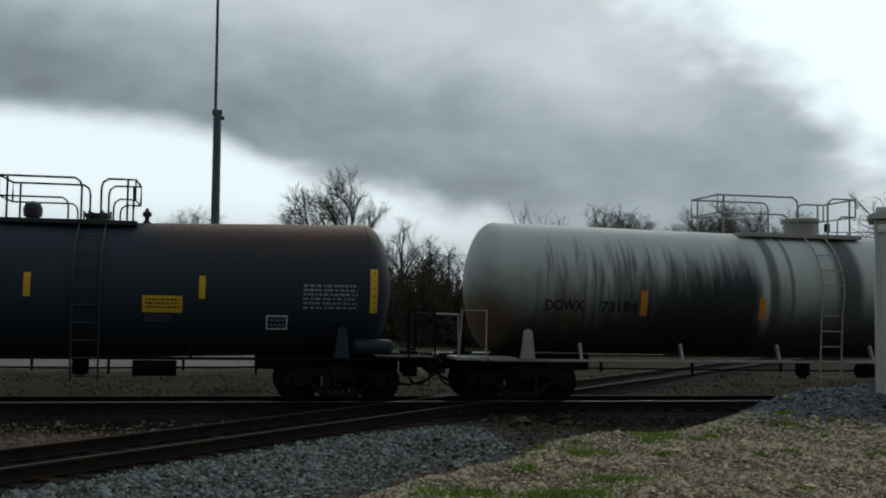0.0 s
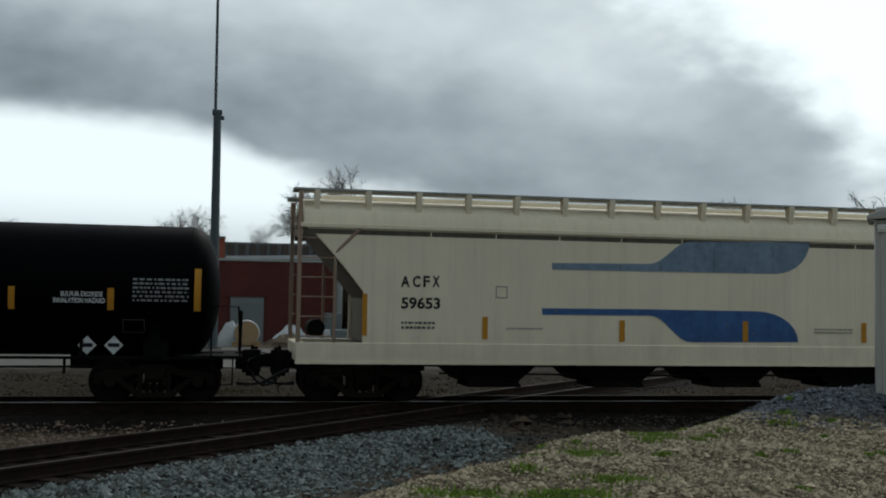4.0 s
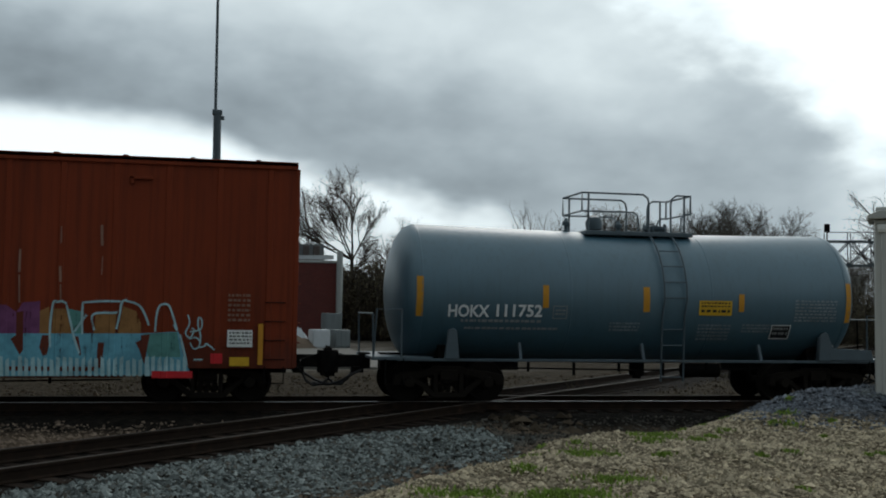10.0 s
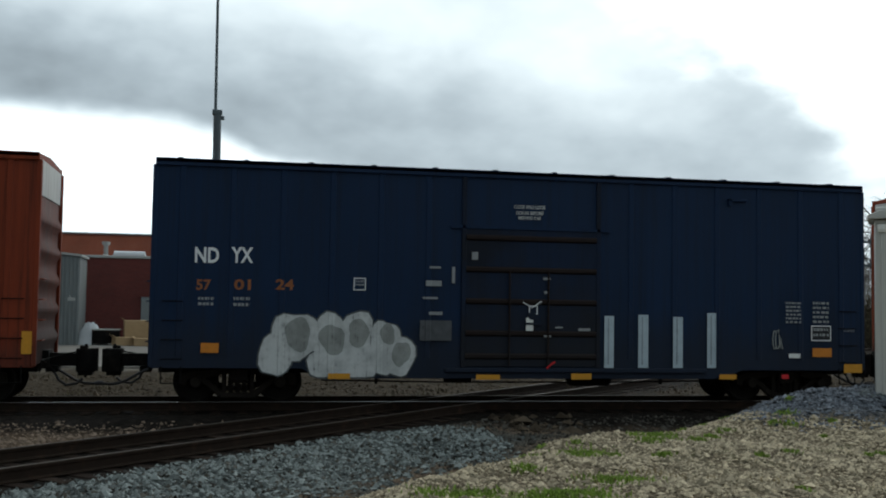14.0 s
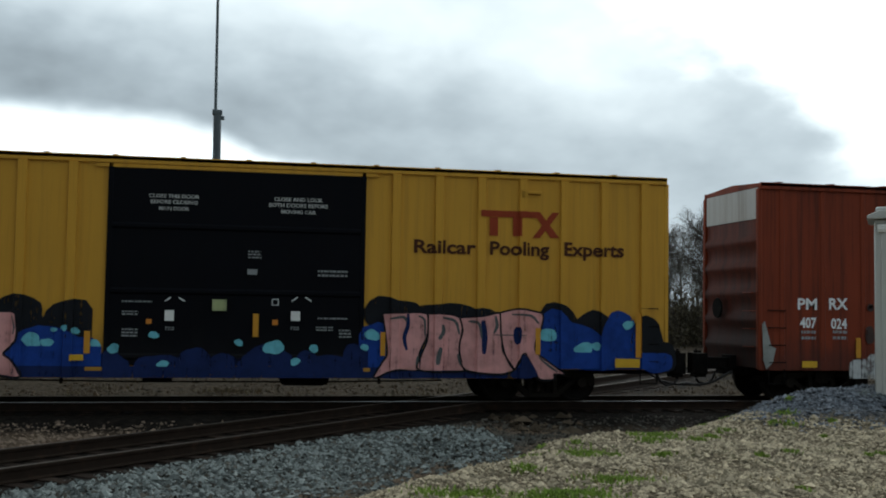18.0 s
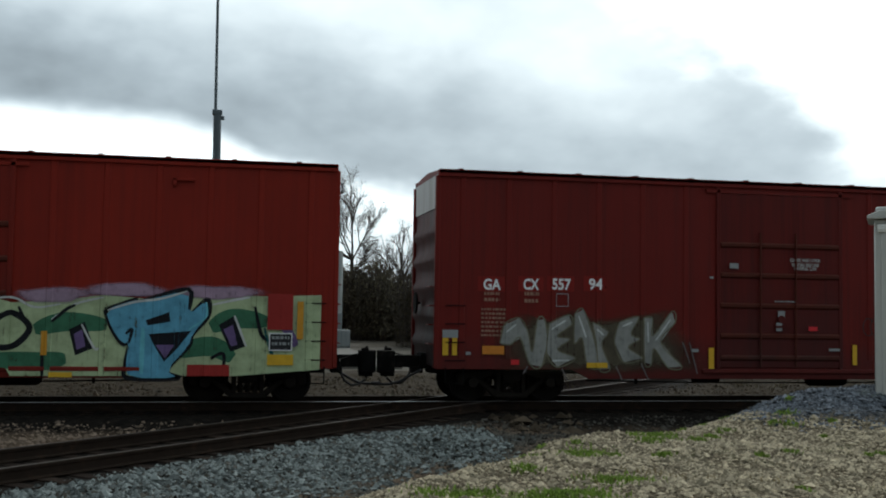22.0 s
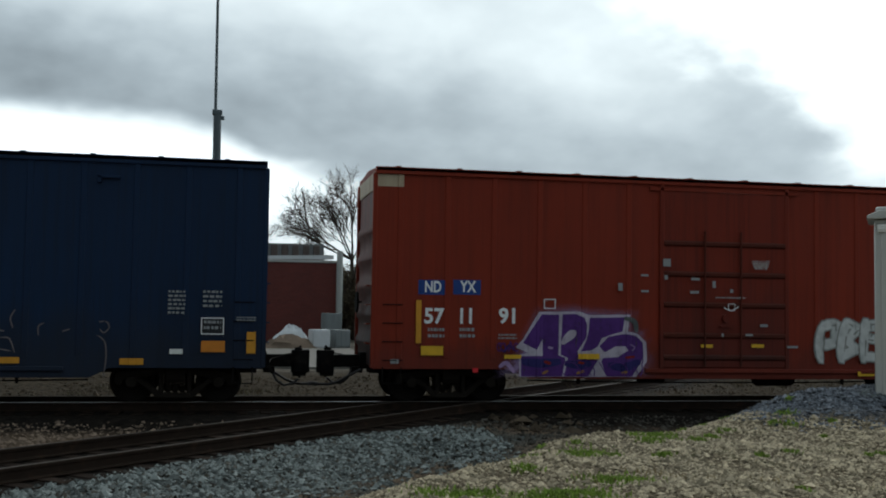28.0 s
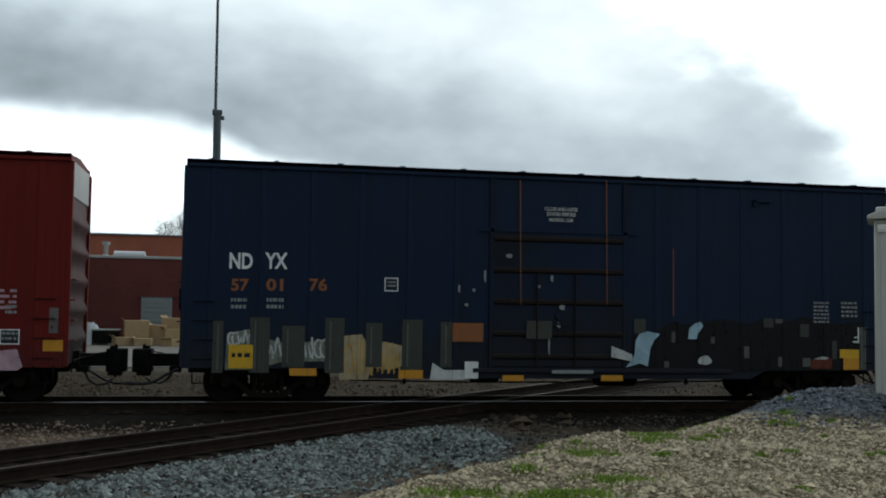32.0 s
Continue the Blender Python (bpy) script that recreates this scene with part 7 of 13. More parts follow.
STROKES = {
    "1": ((0.5, 0, 0.55, 1), (0.15, 0.78, 0.5, 1), (0.2, 0.05, 0.85, 0.05)),
    "A": ((0.1, 0, 0.45, 1), (0.5, 1, 0.9, 0), (0.25, 0.32, 0.75, 0.32)), "B": ((0.2, 0, 0.2, 1), (0.2, 0.92, 0.75, 0.8), (0.75, 0.8, 0.3, 0.52), (0.3, 0.52, 0.82, 0.28), (0.82, 0.28, 0.2, 0.06)),
    "D": ((0.2, 0, 0.2, 1), (0.2, 0.94, 0.75, 0.75), (0.8, 0.78, 0.8, 0.25), (0.78, 0.25, 0.2, 0.06)), "E": ((0.2, 0, 0.2, 1), (0.2, 0.92, 0.9, 0.96), (0.2, 0.5, 0.8, 0.52), (0.2, 0.08, 0.92, 0.05)),
    "F": ((0.25, 0, 0.2, 1), (0.2, 0.92, 0.95, 0.9), (0.2, 0.52, 0.8, 0.5)), "G": ((0.8, 0.85, 0.25, 0.9), (0.2, 0.85, 0.15, 0.2), (0.2, 0.12, 0.8, 0.1), (0.8, 0.1, 0.8, 0.45), (0.8, 0.45, 0.5, 0.45)),
    "H": ((0.2, 0, 0.2, 1), (0.8, 0, 0.75, 1), (0.2, 0.5, 0.8, 0.55)), "I": ((0.5, 0, 0.5, 1), (0.25, 0.95, 0.75, 0.95), (0.25, 0.05, 0.75, 0.05)), "K": ((0.2, 0, 0.2, 1), (0.25, 0.45, 0.85, 1), (0.35, 0.5, 0.9, 0)),
    "M": ((0.15, 0, 0.15, 1), (0.15, 1, 0.5, 0.35), (0.5, 0.35, 0.85, 1), (0.85, 1, 0.85, 0)), "N": ((0.15, 0, 0.15, 1), (0.15, 1, 0.85, 0), (0.85, 0, 0.85, 1)), "O": ((0.2, 0.1, 0.2, 0.9), (0.2, 0.92, 0.8, 0.92), (0.8, 0.9, 0.8, 0.1), (0.8, 0.08, 0.2, 0.08)),
    "P": ((0.2, 0, 0.2, 1), (0.2, 0.93, 0.8, 0.9), (0.8, 0.9, 0.8, 0.5), (0.8, 0.48, 0.2, 0.42)), "R": ((0.2, 0, 0.2, 1), (0.2, 0.93, 0.8, 0.88), (0.8, 0.88, 0.78, 0.55), (0.78, 0.5, 0.2, 0.45), (0.4, 0.45, 0.9, 0)),
    "S": ((0.85, 0.85, 0.25, 0.92), (0.2, 0.9, 0.25, 0.55), (0.25, 0.55, 0.8, 0.42), (0.8, 0.45, 0.78, 0.12), (0.8, 0.08, 0.15, 0.1)), "T": ((0.5, 0, 0.5, 1), (0.1, 0.92, 0.95, 0.95)), "U": ((0.2, 1, 0.2, 0.15), (0.2, 0.08, 0.8, 0.08), (0.8, 0.1, 0.8, 1)),
    "Y": ((0.15, 1, 0.5, 0.5), (0.85, 1, 0.5, 0.5), (0.5, 0.55, 0.5, 0)), "4": ((0.55, 1, 0.1, 0.4), (0.1, 0.32, 0.95, 0.36), (0.68, 0, 0.68, 1)), "2": ((0.1, 0.8, 0.5, 0.95), (0.5, 0.95, 0.85, 0.7), (0.85, 0.7, 0.15, 0.12), (0.15, 0.08, 0.95, 0.08)),
    "5": ((0.9, 0.92, 0.2, 0.92), (0.22, 0.95, 0.2, 0.55), (0.2, 0.55, 0.8, 0.5), (0.85, 0.5, 0.75, 0.12), (0.8, 0.08, 0.1, 0.08))}


def piece(side, word, x0, x1, z0, z1, fill, line, edge=None, hollow=False, shear=0.0, holes=None):
    """Fat overlapping graffiti letters: a ground of edge strokes, dark outline strokes, fill strokes and a few shading marks."""
    z0, z1 = z0 + 0.1 * (z1 - z0), z1 - 0.08 * (z1 - z0)
    n, H = len(word), z1 - z0
    w_ = (x1 - x0) / n
    r = random.Random(len(word) * 7 + ord(word[0]))
    for i, ch in enumerate(word):
        a, tall, lift = x0 + i * w_ - 0.03 * w_, H * r.uniform(0.92, 1.04), r.uniform(-0.03, 0.06) * H
        lean = shear + r.uniform(-0.08, 0.12)
        segs = []
        for q in STROKES[ch]:
            j = [v + r.uniform(-0.05, 0.05) for v in q]
            pa = (a + 1.06 * w_ * j[0] + lean * tall * j[1], z0 + lift + tall * min(1, max(0, j[1])))
            pb = (a + 1.06 * w_ * j[2] + lean * tall * j[3], z0 + lift + tall * min(1, max(0, j[3])))
            segs.append((pa, pb, r.uniform(0.8, 1.15), r.uniform(0.8, 1.25)))
        bends = [r.uniform(-0.13, 0.13) * (not hollow) for _ in segs]
        base = min(w_ * 0.2, H * 0.17) if not hollow else 0.022

        def quads(grow):
            out_ = []
            for (pa, pb, k0, k1), bend in zip(segs, bends):
                dx_, dz_ = pb[0] - pa[0], pb[1] - pa[1]
                d = math.hypot(dx_, dz_) or 1
                ux, uz = dx_ / d, dz_ / d
                e = base * 0.55 * (not hollow) + grow
                left, right = [], []
                for k in range(8):
                    f = k / 7
                    cut = (0.55, 0.92, 1, 1, 1, 1, 0.92, 0.5)[k]
                    w2 = ((base * (k0 + (k1 - k0) * f)) + grow) * cut
                    q = -e + (d + 2 * e) * f
                    b2 = bend * d * 4 * f * (1 - f)
                    cx_, cz_ = pa[0] + ux * q - uz * b2, pa[1] + uz * q + ux * b2
                    left.append((cx_ - uz * w2, cz_ + ux * w2))
                    right.append((cx_ + uz * w2, cz_ - ux * w2))
                out_.append(left + right[::-1])
            return out_

        if edge:
            side.slabs("letter_edge", quads(0.085), edge, "pale outer edge of a graffiti letter")
        if not hollow:
            side.slabs("letter_outline", quads(0.035), line, "outline of a graffiti letter")
        side.slabs("graffiti_letter", quads(0.0), line if hollow else fill, "spray-painted graffiti letter")
        if not hollow:
            marks = []
            for pa, pb, k0, k1 in segs[:3]:
                f0 = r.uniform(0.1, 0.4)
                m0 = (pa[0] + (pb[0] - pa[0]) * f0 + 0.3 * base, pa[1] + (pb[1] - pa[1]) * f0)
                m1 = (pa[0] + (pb[0] - pa[0]) * (f0 + 0.4) + 0.3 * base, pa[1] + (pb[1] - pa[1]) * (f0 + 0.4))
                d = math.hypot(m1[0] - m0[0], m1[1] - m0[1]) or 1
                px_, pz_ = -(m1[1] - m0[1]) / d * 0.012, (m1[0] - m0[0]) / d * 0.012
                marks.append([(m0[0] - px_, m0[1] - pz_), (m0[0] + px_, m0[1] + pz_), (m1[0] + px_ * 2, m1[1] + pz_ * 2), (m1[0] - px_ * 2, m1[1] - pz_ * 2)])
            tagged(side.slabs("letter_shading", marks, line, "shading strokes on a graffiti letter"), kind="stuff")



def letter(side, poly, fill, line, r_):
    """One solid graffiti letter with a drawn outline."""
    side.shape("graffiti_letter", poly, fill, "spray-painted graffiti letter")
    side.brush_line(poly + poly[:1], r_, line, "letter_outline", "outline of a graffiti letter", 0.9)


# streaked tank car
s1.patch('reflector_strip', -4.729, -4.566, 1.976, 2.551, 'orange', 'yellow reflective strip')
s1.patch('reflector_strip', -1.811, -1.655, 1.95, 2.434, 'orange', 'yellow reflective strip')
s1.text('DOWX', -6.963, 2.089, 0.323, 'black', wide=0.895)
s1.text('73184', -5.668, 2.069, 0.327, 'black', wide=0.874)

# slate tank car
s2.patch('reflector_strip', -6.592, -6.459, 1.984, 2.912, 'yellow', 'yellow reflective strip')
s2.patch('reflector_strip', -3.155, -3.037, 2.203, 2.693, 'yellow', 'yellow reflective strip')
s2.patch('reflector_strip', -0.92, -0.785, 2.204, 2.691, 'yellow', 'yellow reflective strip')
s2.patch('reflector_strip', 2.549, 2.679, 2.21, 2.687, 'yellow', 'yellow reflective strip')
s2.patch('reflector_strip', 6.148, 6.314, 1.958, 2.902, 'yellow', 'yellow reflective strip')
s2.text('UTLX', -5.451, 1.867, 0.369, 'yellow', wide=0.979)
s2.text('650338', -4.368, 1.883, 0.371, 'yellow', wide=1.08)
s2.patch('notice_panel', 1.411, 2.218, 1.911, 2.26, 'yellow', 'yellow emergency notice panel')
s2.bars(1.475, 2.167, 2.198, 3, 0.079, 'black', 3, 0.06)
s2.bars(-2.129, -1.671, 3.081, 3, 0.089, 'yellow', 4, 0.05)
s2.bars(4.72, 5.875, 2.548, 6, 0.094, 'dim_white', 5, 0.09)
s2.outline(3.95, 4.403, 1.576, 1.88, 0.03, 'white', 'stencil_box', 'painted square frame')
s2.bars(4.03, 4.35, 1.804, 2, 0.102, 'dim_white', 6, 0.07)
s2.bars(1.454, 1.991, 1.873, 3, 0.058, 'ghost', 8, 0.06)
s2.bars(-5.416, -4.447, 1.809, 1, 0.094, 'rustmark', 8, 0.06)

# cream hopper
s3.text('A', -6.514, 2.542, 0.33, 'black', wide=0.197)
s3.text('C', -6.251, 2.547, 0.331, 'black', wide=0.166)
s3.text('F', -6.019, 2.552, 0.331, 'black', wide=0.144)
s3.text('X', -5.819, 2.556, 0.331, 'black', wide=0.167)
s3.text('59653', -6.499, 2.076, 0.329, 'black', wide=0.862)
s3.bars(-6.489, -5.728, 1.787, 2, 0.103, 'ghost', 3, 0.07)
s3.outline(-4.391, -4.128, 2.328, 2.586, 0.015, 'ghost', 'stencil_box', 'painted square frame')
s3.shape('swoosh', [(-3.113, 3.133), (-0.79, 3.167), (-0.669, 3.189), (-0.548, 3.246), (-0.428, 3.33), (-0.307, 3.429), (-0.186, 3.528), (-0.065, 3.613), (0.058, 3.671), (0.181, 3.694), (3.203, 3.782), (3.182, 3.613), (3.119, 3.452), (3.015, 3.306), (2.877, 3.183), (2.712, 3.09), (2.528, 3.03), (2.334, 3.007), (0.317, 2.998), (-3.098, 2.99)], 'swoosh_pale', 'faded pale blue swoosh')
s3.shape('swoosh', [(-3.331, 2.12), (-0.89, 2.134), (1.836, 2.128), (2.071, 2.114), (2.296, 2.064), (2.498, 1.981), (2.668, 1.869), (2.797, 1.734), (2.878, 1.582), (2.907, 1.422), (0.223, 1.397), (0.1, 1.419), (-0.024, 1.483), (-0.149, 1.581), (-0.273, 1.695), (-0.398, 1.81), (-0.521, 1.906), (-0.644, 1.97), (-0.766, 1.991), (-3.316, 1.978)], 'swoosh_blue', 'worn blue swoosh')
s3.patch('reflector_strip', -7.347, -7.239, 1.475, 2.376, 'amber', 'yellow reflective strip')
s3.patch('reflector_strip', -4.689, -4.565, 1.422, 1.912, 'amber', 'yellow reflective strip')
s3.patch('reflector_strip', -1.511, -1.379, 1.393, 1.873, 'amber', 'yellow reflective strip')
s3.patch('reflector_strip', 1.498, 1.637, 1.422, 1.89, 'amber', 'yellow reflective strip')
s3.patch('reflector_strip', 4.537, 4.67, 1.425, 1.892, 'amber', 'yellow reflective strip')
s3.patch('reflector_strip', 7.247, 7.372, 1.45, 2.355, 'amber', 'yellow reflective strip')
s3.patch('data_plate', 6.027, 6.45, 1.568, 1.875, 'black', 'black data plate')
s3.bars(6.068, 6.409, 1.824, 3, 0.077, 'dim_white', 5, 0.06)
s3.bars(-4.351, -3.18, 1.207, 2, 0.129, 'ghost2', 6, 0.08)
s3.patch('stencil_block', -0.202, 0.289, 0.995, 1.189, 'ghost2', 'grey stencilled block')
s3.patch('yellow_label', 2.705, 2.936, 0.999, 1.148, 'amber')
s3.bars(-1.05, -0.384, 1.111, 1, 0.072, 'ghost2', 7, 0.06)
s3.bars(3.78, 4.769, 1.196, 1, 0.076, 'ghost2', 9, 0.06)
s3.bars(5.639, 6.045, 1.156, 1, 0.101, 'ghost2', 9, 0.06)
s3.bars(-4.148, -3.308, 1.677, 1, 0.058, 'ghost2', 3, 0.06)
s3.bars(3.318, 4.3, 1.744, 2, 0.076, 'ghost2', 4, 0.06)

# first black tank car
s4.patch('reflector_strip', -1.175, -1.046, 1.926, 2.393, 'amber', 'yellow reflective strip')
s4.patch('reflector_strip', 0.853, 0.987, 1.909, 2.386, 'amber', 'yellow reflective strip')
s4.patch('reflector_strip', 2.807, 2.934, 1.937, 2.399, 'amber', 'yellow reflective strip')
s4.patch('reflector_strip', 4.735, 4.867, 1.941, 2.398, 'amber', 'yellow reflective strip')
s4.patch('reflector_strip', 6.475, 6.611, 1.942, 2.834, 'amber', 'yellow reflective strip')
s4.patch('notice_panel', 1.549, 2.266, 2.029, 2.404, 'amber', 'yellow notice panel')
s4.text('SULFUR DIOXIDE', 3.815, 2.22, 0.137, 'white', wide=0.829)
s4.text('INHALATION HAZARD', 3.677, 2.088, 0.136, 'white', wide=1.017)
s4.bars(5.235, 6.368, 2.611, 6, 0.087, 'dim_white', 5, 0.09)
placard(s4, 4.323, 1.206, 0.19)
placard(s4, 4.858, 1.21, 0.191)
s4.outline(5.037, 5.483, 1.478, 1.755, 0.015, 'ghost', 'stencil_box', 'painted square frame')
s4.bars(0.433, 0.766, 2.67, 3, 0.054, 'dim_white', 4, 0.05)
s4.bars(5.801, 6.842, 1.027, 1, 0.06, 'dim_white', 4, 0.08)
s4.text('ACFX', -5.737, 2.143, 0.329, 'white', wide=0.876)
s4.text('220236', -4.671, 2.161, 0.331, 'white', wide=1.085)
s4.outline(-3.295, -3.03, 2.137, 2.409, 0.02, 'white', 'stencil_box', 'painted square frame')
s4.bars(-5.615, -3.738, 1.948, 2, 0.128, 'dim_white', 7, 0.09)
s4.patch('reflector_strip', -6.7, -6.581, 1.985, 2.882, 'amber', 'yellow reflective strip')
s4.patch('reflector_strip', -1.113, -0.969, 1.944, 2.419, 'amber', 'yellow reflective strip')
s4.patch('notice_panel', -2.27, -1.802, 1.918, 2.232, 'amber', 'yellow notice panel')
s4.bars(-6.786, -6.087, 1.054, 1, 0.037, 'dim_white', 2, 0.08)
s4.bars(-7.5, -7.265, 2.979, 4, 0.088, 'dim_white', 2, 0.05)

# second black tank car
s5.patch('reflector_strip', -6.721, -6.6, 1.61, 2.556, 'amber', 'yellow reflective strip')
s5.patch('reflector_strip', -4.244, -4.14, 2.099, 2.559, 'amber', 'yellow reflective strip')
s5.patch('reflector_strip', -1.52, -1.411, 2.094, 2.577, 'amber', 'yellow reflective strip')
s5.patch('reflector_strip', 1.099, 1.225, 2.073, 2.555, 'amber', 'yellow reflective strip')
s5.patch('reflector_strip', 3.865, 3.997, 2.064, 2.544, 'amber', 'yellow reflective strip')
s5.patch('reflector_strip', 6.335, 6.459, 1.636, 2.551, 'amber', 'yellow reflective strip')
s5.text('ACFX', -5.165, 2.067, 0.369, 'white', wide=0.9)
s5.text('220251', -4.081, 2.085, 0.373, 'white', wide=1.106)
s5.bars(-5.09, -3.249, 1.816, 2, 0.106, 'dim_white', 3, 0.09)
s5.brush_line([(-2.716, 1.993), (-2.651, 1.839), (-2.574, 1.673)], 0.023, 'graf_tag', taper=0.6)
s5.brush_line([(-2.743, 1.869), (-2.481, 2.232), (-2.406, 1.737)], 0.023, 'graf_tag', taper=0.6)
s5.brush_line([(-2.622, 1.858), (-2.4, 1.936)], 0.023, 'graf_tag', taper=0.6)
s5.brush_line([(-2.222, 2.125), (-2.251, 1.813), (-2.267, 1.528)], 0.023, 'graf_tag', taper=0.6)
s5.brush_line([(-2.228, 1.863), (-2.017, 2.19), (-2.056, 1.816)], 0.024, 'graf_tag', taper=0.6)
s5.brush_line([(-2.044, 1.816), (-1.797, 2.231), (-1.86, 1.819)], 0.023, 'graf_tag', taper=0.6)
s5.brush_line([(-1.877, 2.005), (-1.67, 2.058)], 0.023, 'graf_tag', taper=0.6)
s5.brush_line([(-1.953, 1.867), (-1.648, 1.915), (-1.419, 1.875)], 0.023, 'graf_tag', taper=0.6)
s5.brush_line([(-2.268, 1.54), (-1.976, 1.568), (-1.815, 1.495)], 0.023, 'graf_tag', taper=0.6)
s5.patch('notice_panel', 1.033, 1.755, 1.606, 1.965, 'amber', 'yellow notice panel')
s5.scrawl(1.762, 1.467, 1.119, 0.548, 'ghost3', 7, 5, 0.02)
s5.bars(2.915, 4.136, 1.869, 2, 0.126, 'dim_white', 4, 0.08)
s5.bars(5.053, 6.169, 2.588, 6, 0.09, 'dim_white', 6, 0.09)
placard(s5, 4.182, 1.233, 0.186)
placard(s5, 4.714, 1.224, 0.188)
s5.bars(1.457, 2.546, 2.309, 1, 0.05, 'dim_white', 6, 0.08)
s5.bars(1.449, 1.934, 2.839, 1, 0.062, 'dim_white', 6, 0.08)
s5.bars(5.781, 6.699, 1.069, 1, 0.064, 'dim_white', 4, 0.08)

# blue-grey tank cars
s6.patch('reflector_strip', -5.306, -5.165, 1.912, 2.781, 'amber', 'yellow reflective strip')
s6.patch('reflector_strip', -2.467, -2.33, 2.129, 2.633, 'amber', 'yellow reflective strip')
s6.patch('reflector_strip', -0.104, 0.051, 2.072, 2.635, 'amber', 'yellow reflective strip')
s6.patch('reflector_strip', 2.227, 2.363, 2.108, 2.511, 'amber', 'yellow reflective strip')
s6.patch('reflector_strip', 4.958, 5.114, 1.888, 2.813, 'amber', 'yellow reflective strip')
s6.text('HOKX', -4.601, 1.916, 0.363, 'white', wide=0.927)
s6.text('111752', -3.518, 1.933, 0.366, 'white', wide=1.048)
s6.bars(-4.303, -2.48, 1.857, 1, 0.116, 'dim_white', 3, 0.09)
s6.bars(-4.209, -2.075, 1.687, 1, 0.093, 'dim_white', 4, 0.09)
s6.outline(-2.226, -1.893, 1.888, 2.181, 0.02, 'dim_white', 'stencil_box', 'painted square frame')
s6.bars(-2.167, -1.937, 2.099, 2, 0.082, 'dim_white', 4, 0.06)
s6.patch('notice_panel', 1.249, 2.057, 2.013, 2.353, 'yellow', 'yellow emergency notice panel')
s6.bars(1.298, 2.008, 2.316, 2, 0.073, 'black', 3, 0.06)
s6.bars(1.302, 2.011, 2.146, 1, 0.121, 'black', 5, 0.09)
s6.bars(-0.875, -0.156, 1.826, 3, 0.075, 'ghost4', 3, 0.07)
s6.bars(1.272, 2.079, 1.807, 5, 0.08, 'ghost4', 4, 0.07)
s6.bars(2.363, 3.06, 1.82, 3, 0.073, 'ghost4', 5, 0.07)
s6.patch('data_plate', 3.111, 3.602, 1.484, 1.816, 'black', 'black data plate with white frame')
s6.outline(3.111, 3.602, 1.484, 1.816, 0.022, 'white', 'plate_frame', 'white frame of the data plate')
s6.bars(3.162, 3.552, 1.755, 2, 0.11, 'dim_white', 7, 0.08)
s6.bars(3.644, 4.718, 2.397, 7, 0.076, 'ghost4', 6, 0.09)
placard(s6, 4.615, 1.323, 0.18)
s13.patch('reflector_strip', -5.112, -4.988, 1.887, 2.786, 'amber', 'yellow reflective strip')
s13.patch('reflector_strip', -2.196, -2.065, 2.084, 2.491, 'amber', 'yellow reflective strip')
s13.patch('reflector_strip', 0.442, 0.566, 2.112, 2.529, 'amber', 'yellow reflective strip')
s13.patch('reflector_strip', 2.789, 2.931, 2.086, 2.586, 'amber', 'yellow reflective strip')
s13.patch('reflector_strip', 5.218, 5.34, 1.969, 2.76, 'amber', 'yellow reflective strip')
s13.text('HOKX', -4.189, 1.928, 0.337, 'white', wide=0.773)
s13.text('112330', -3.3, 1.942, 0.34, 'white', wide=0.915)
s13.patch('notice_panel', -1.98, -1.165, 1.624, 1.912, 'amber', 'orange notice panel')
s13.bars(-1.908, -1.224, 1.864, 2, 0.096, 'black', 4, 0.07)
s13.patch('data_plate', 3.512, 3.985, 1.66, 1.936, 'black', 'black data plate with white frame')
s13.outline(3.512, 3.985, 1.66, 1.936, 0.022, 'white', 'plate_frame', 'white frame of the data plate')
s13.bars(3.565, 3.933, 1.873, 2, 0.082, 'dim_white', 7, 0.08)
s13.bars(4.111, 5.246, 2.57, 7, 0.078, 'ghost4', 6, 0.09)
placard(s13, 4.772, 1.33, 0.187)
s13.patch('white_line', -4.976, -4.063, 2.715, 2.774, 'ghost4')
s13.bars(0.304, 0.739, 1.905, 6, 0.073, 'ghost4', 3, 0.05)
s13.bars(0.989, 1.531, 1.915, 2, 0.061, 'ghost4', 4, 0.05)
s13.bars(1.721, 2.205, 1.924, 2, 0.061, 'ghost4', 4, 0.05)
s13.bars(2.681, 3.277, 1.913, 3, 0.075, 'ghost4', 4, 0.05)
s13.bars(-4.128, -2.911, 1.791, 2, 0.118, 'ghost4', 4, 0.08)

# brown boxcar with silver graffiti
s7.brush_line([(-8.074, 3.773), (-8.015, 3.549), (-8.14, 3.367), (-7.918, 3.42), (-7.734, 3.605)], 0.045, 'spray_white', name='graffiti_tag', label='white scrawled spray-paint tag', taper=0.55)
s7.brush_line([(-7.896, 3.493), (-7.839, 3.077), (-7.935, 2.861), (-8.127, 2.797)], 0.045, 'spray_white', name='graffiti_tag', label='white scrawled spray-paint tag', taper=0.55)
s7.brush_line([(-7.727, 3.318), (-7.791, 3.031), (-7.648, 2.963), (-7.583, 3.251), (-7.727, 3.318)], 0.04, 'spray_white', name='graffiti_tag', label='white scrawled spray-paint tag', taper=0.55)
s7.brush_line([(-7.533, 3.383), (-7.462, 3.134), (-7.373, 3.387)], 0.04, 'spray_white', name='graffiti_tag', label='white scrawled spray-paint tag', taper=0.55)
s7.brush_line([(-7.373, 3.387), (-7.39, 3.088), (-7.409, 2.861)], 0.045, 'spray_white', name='graffiti_tag', label='white scrawled spray-paint tag', taper=0.55)
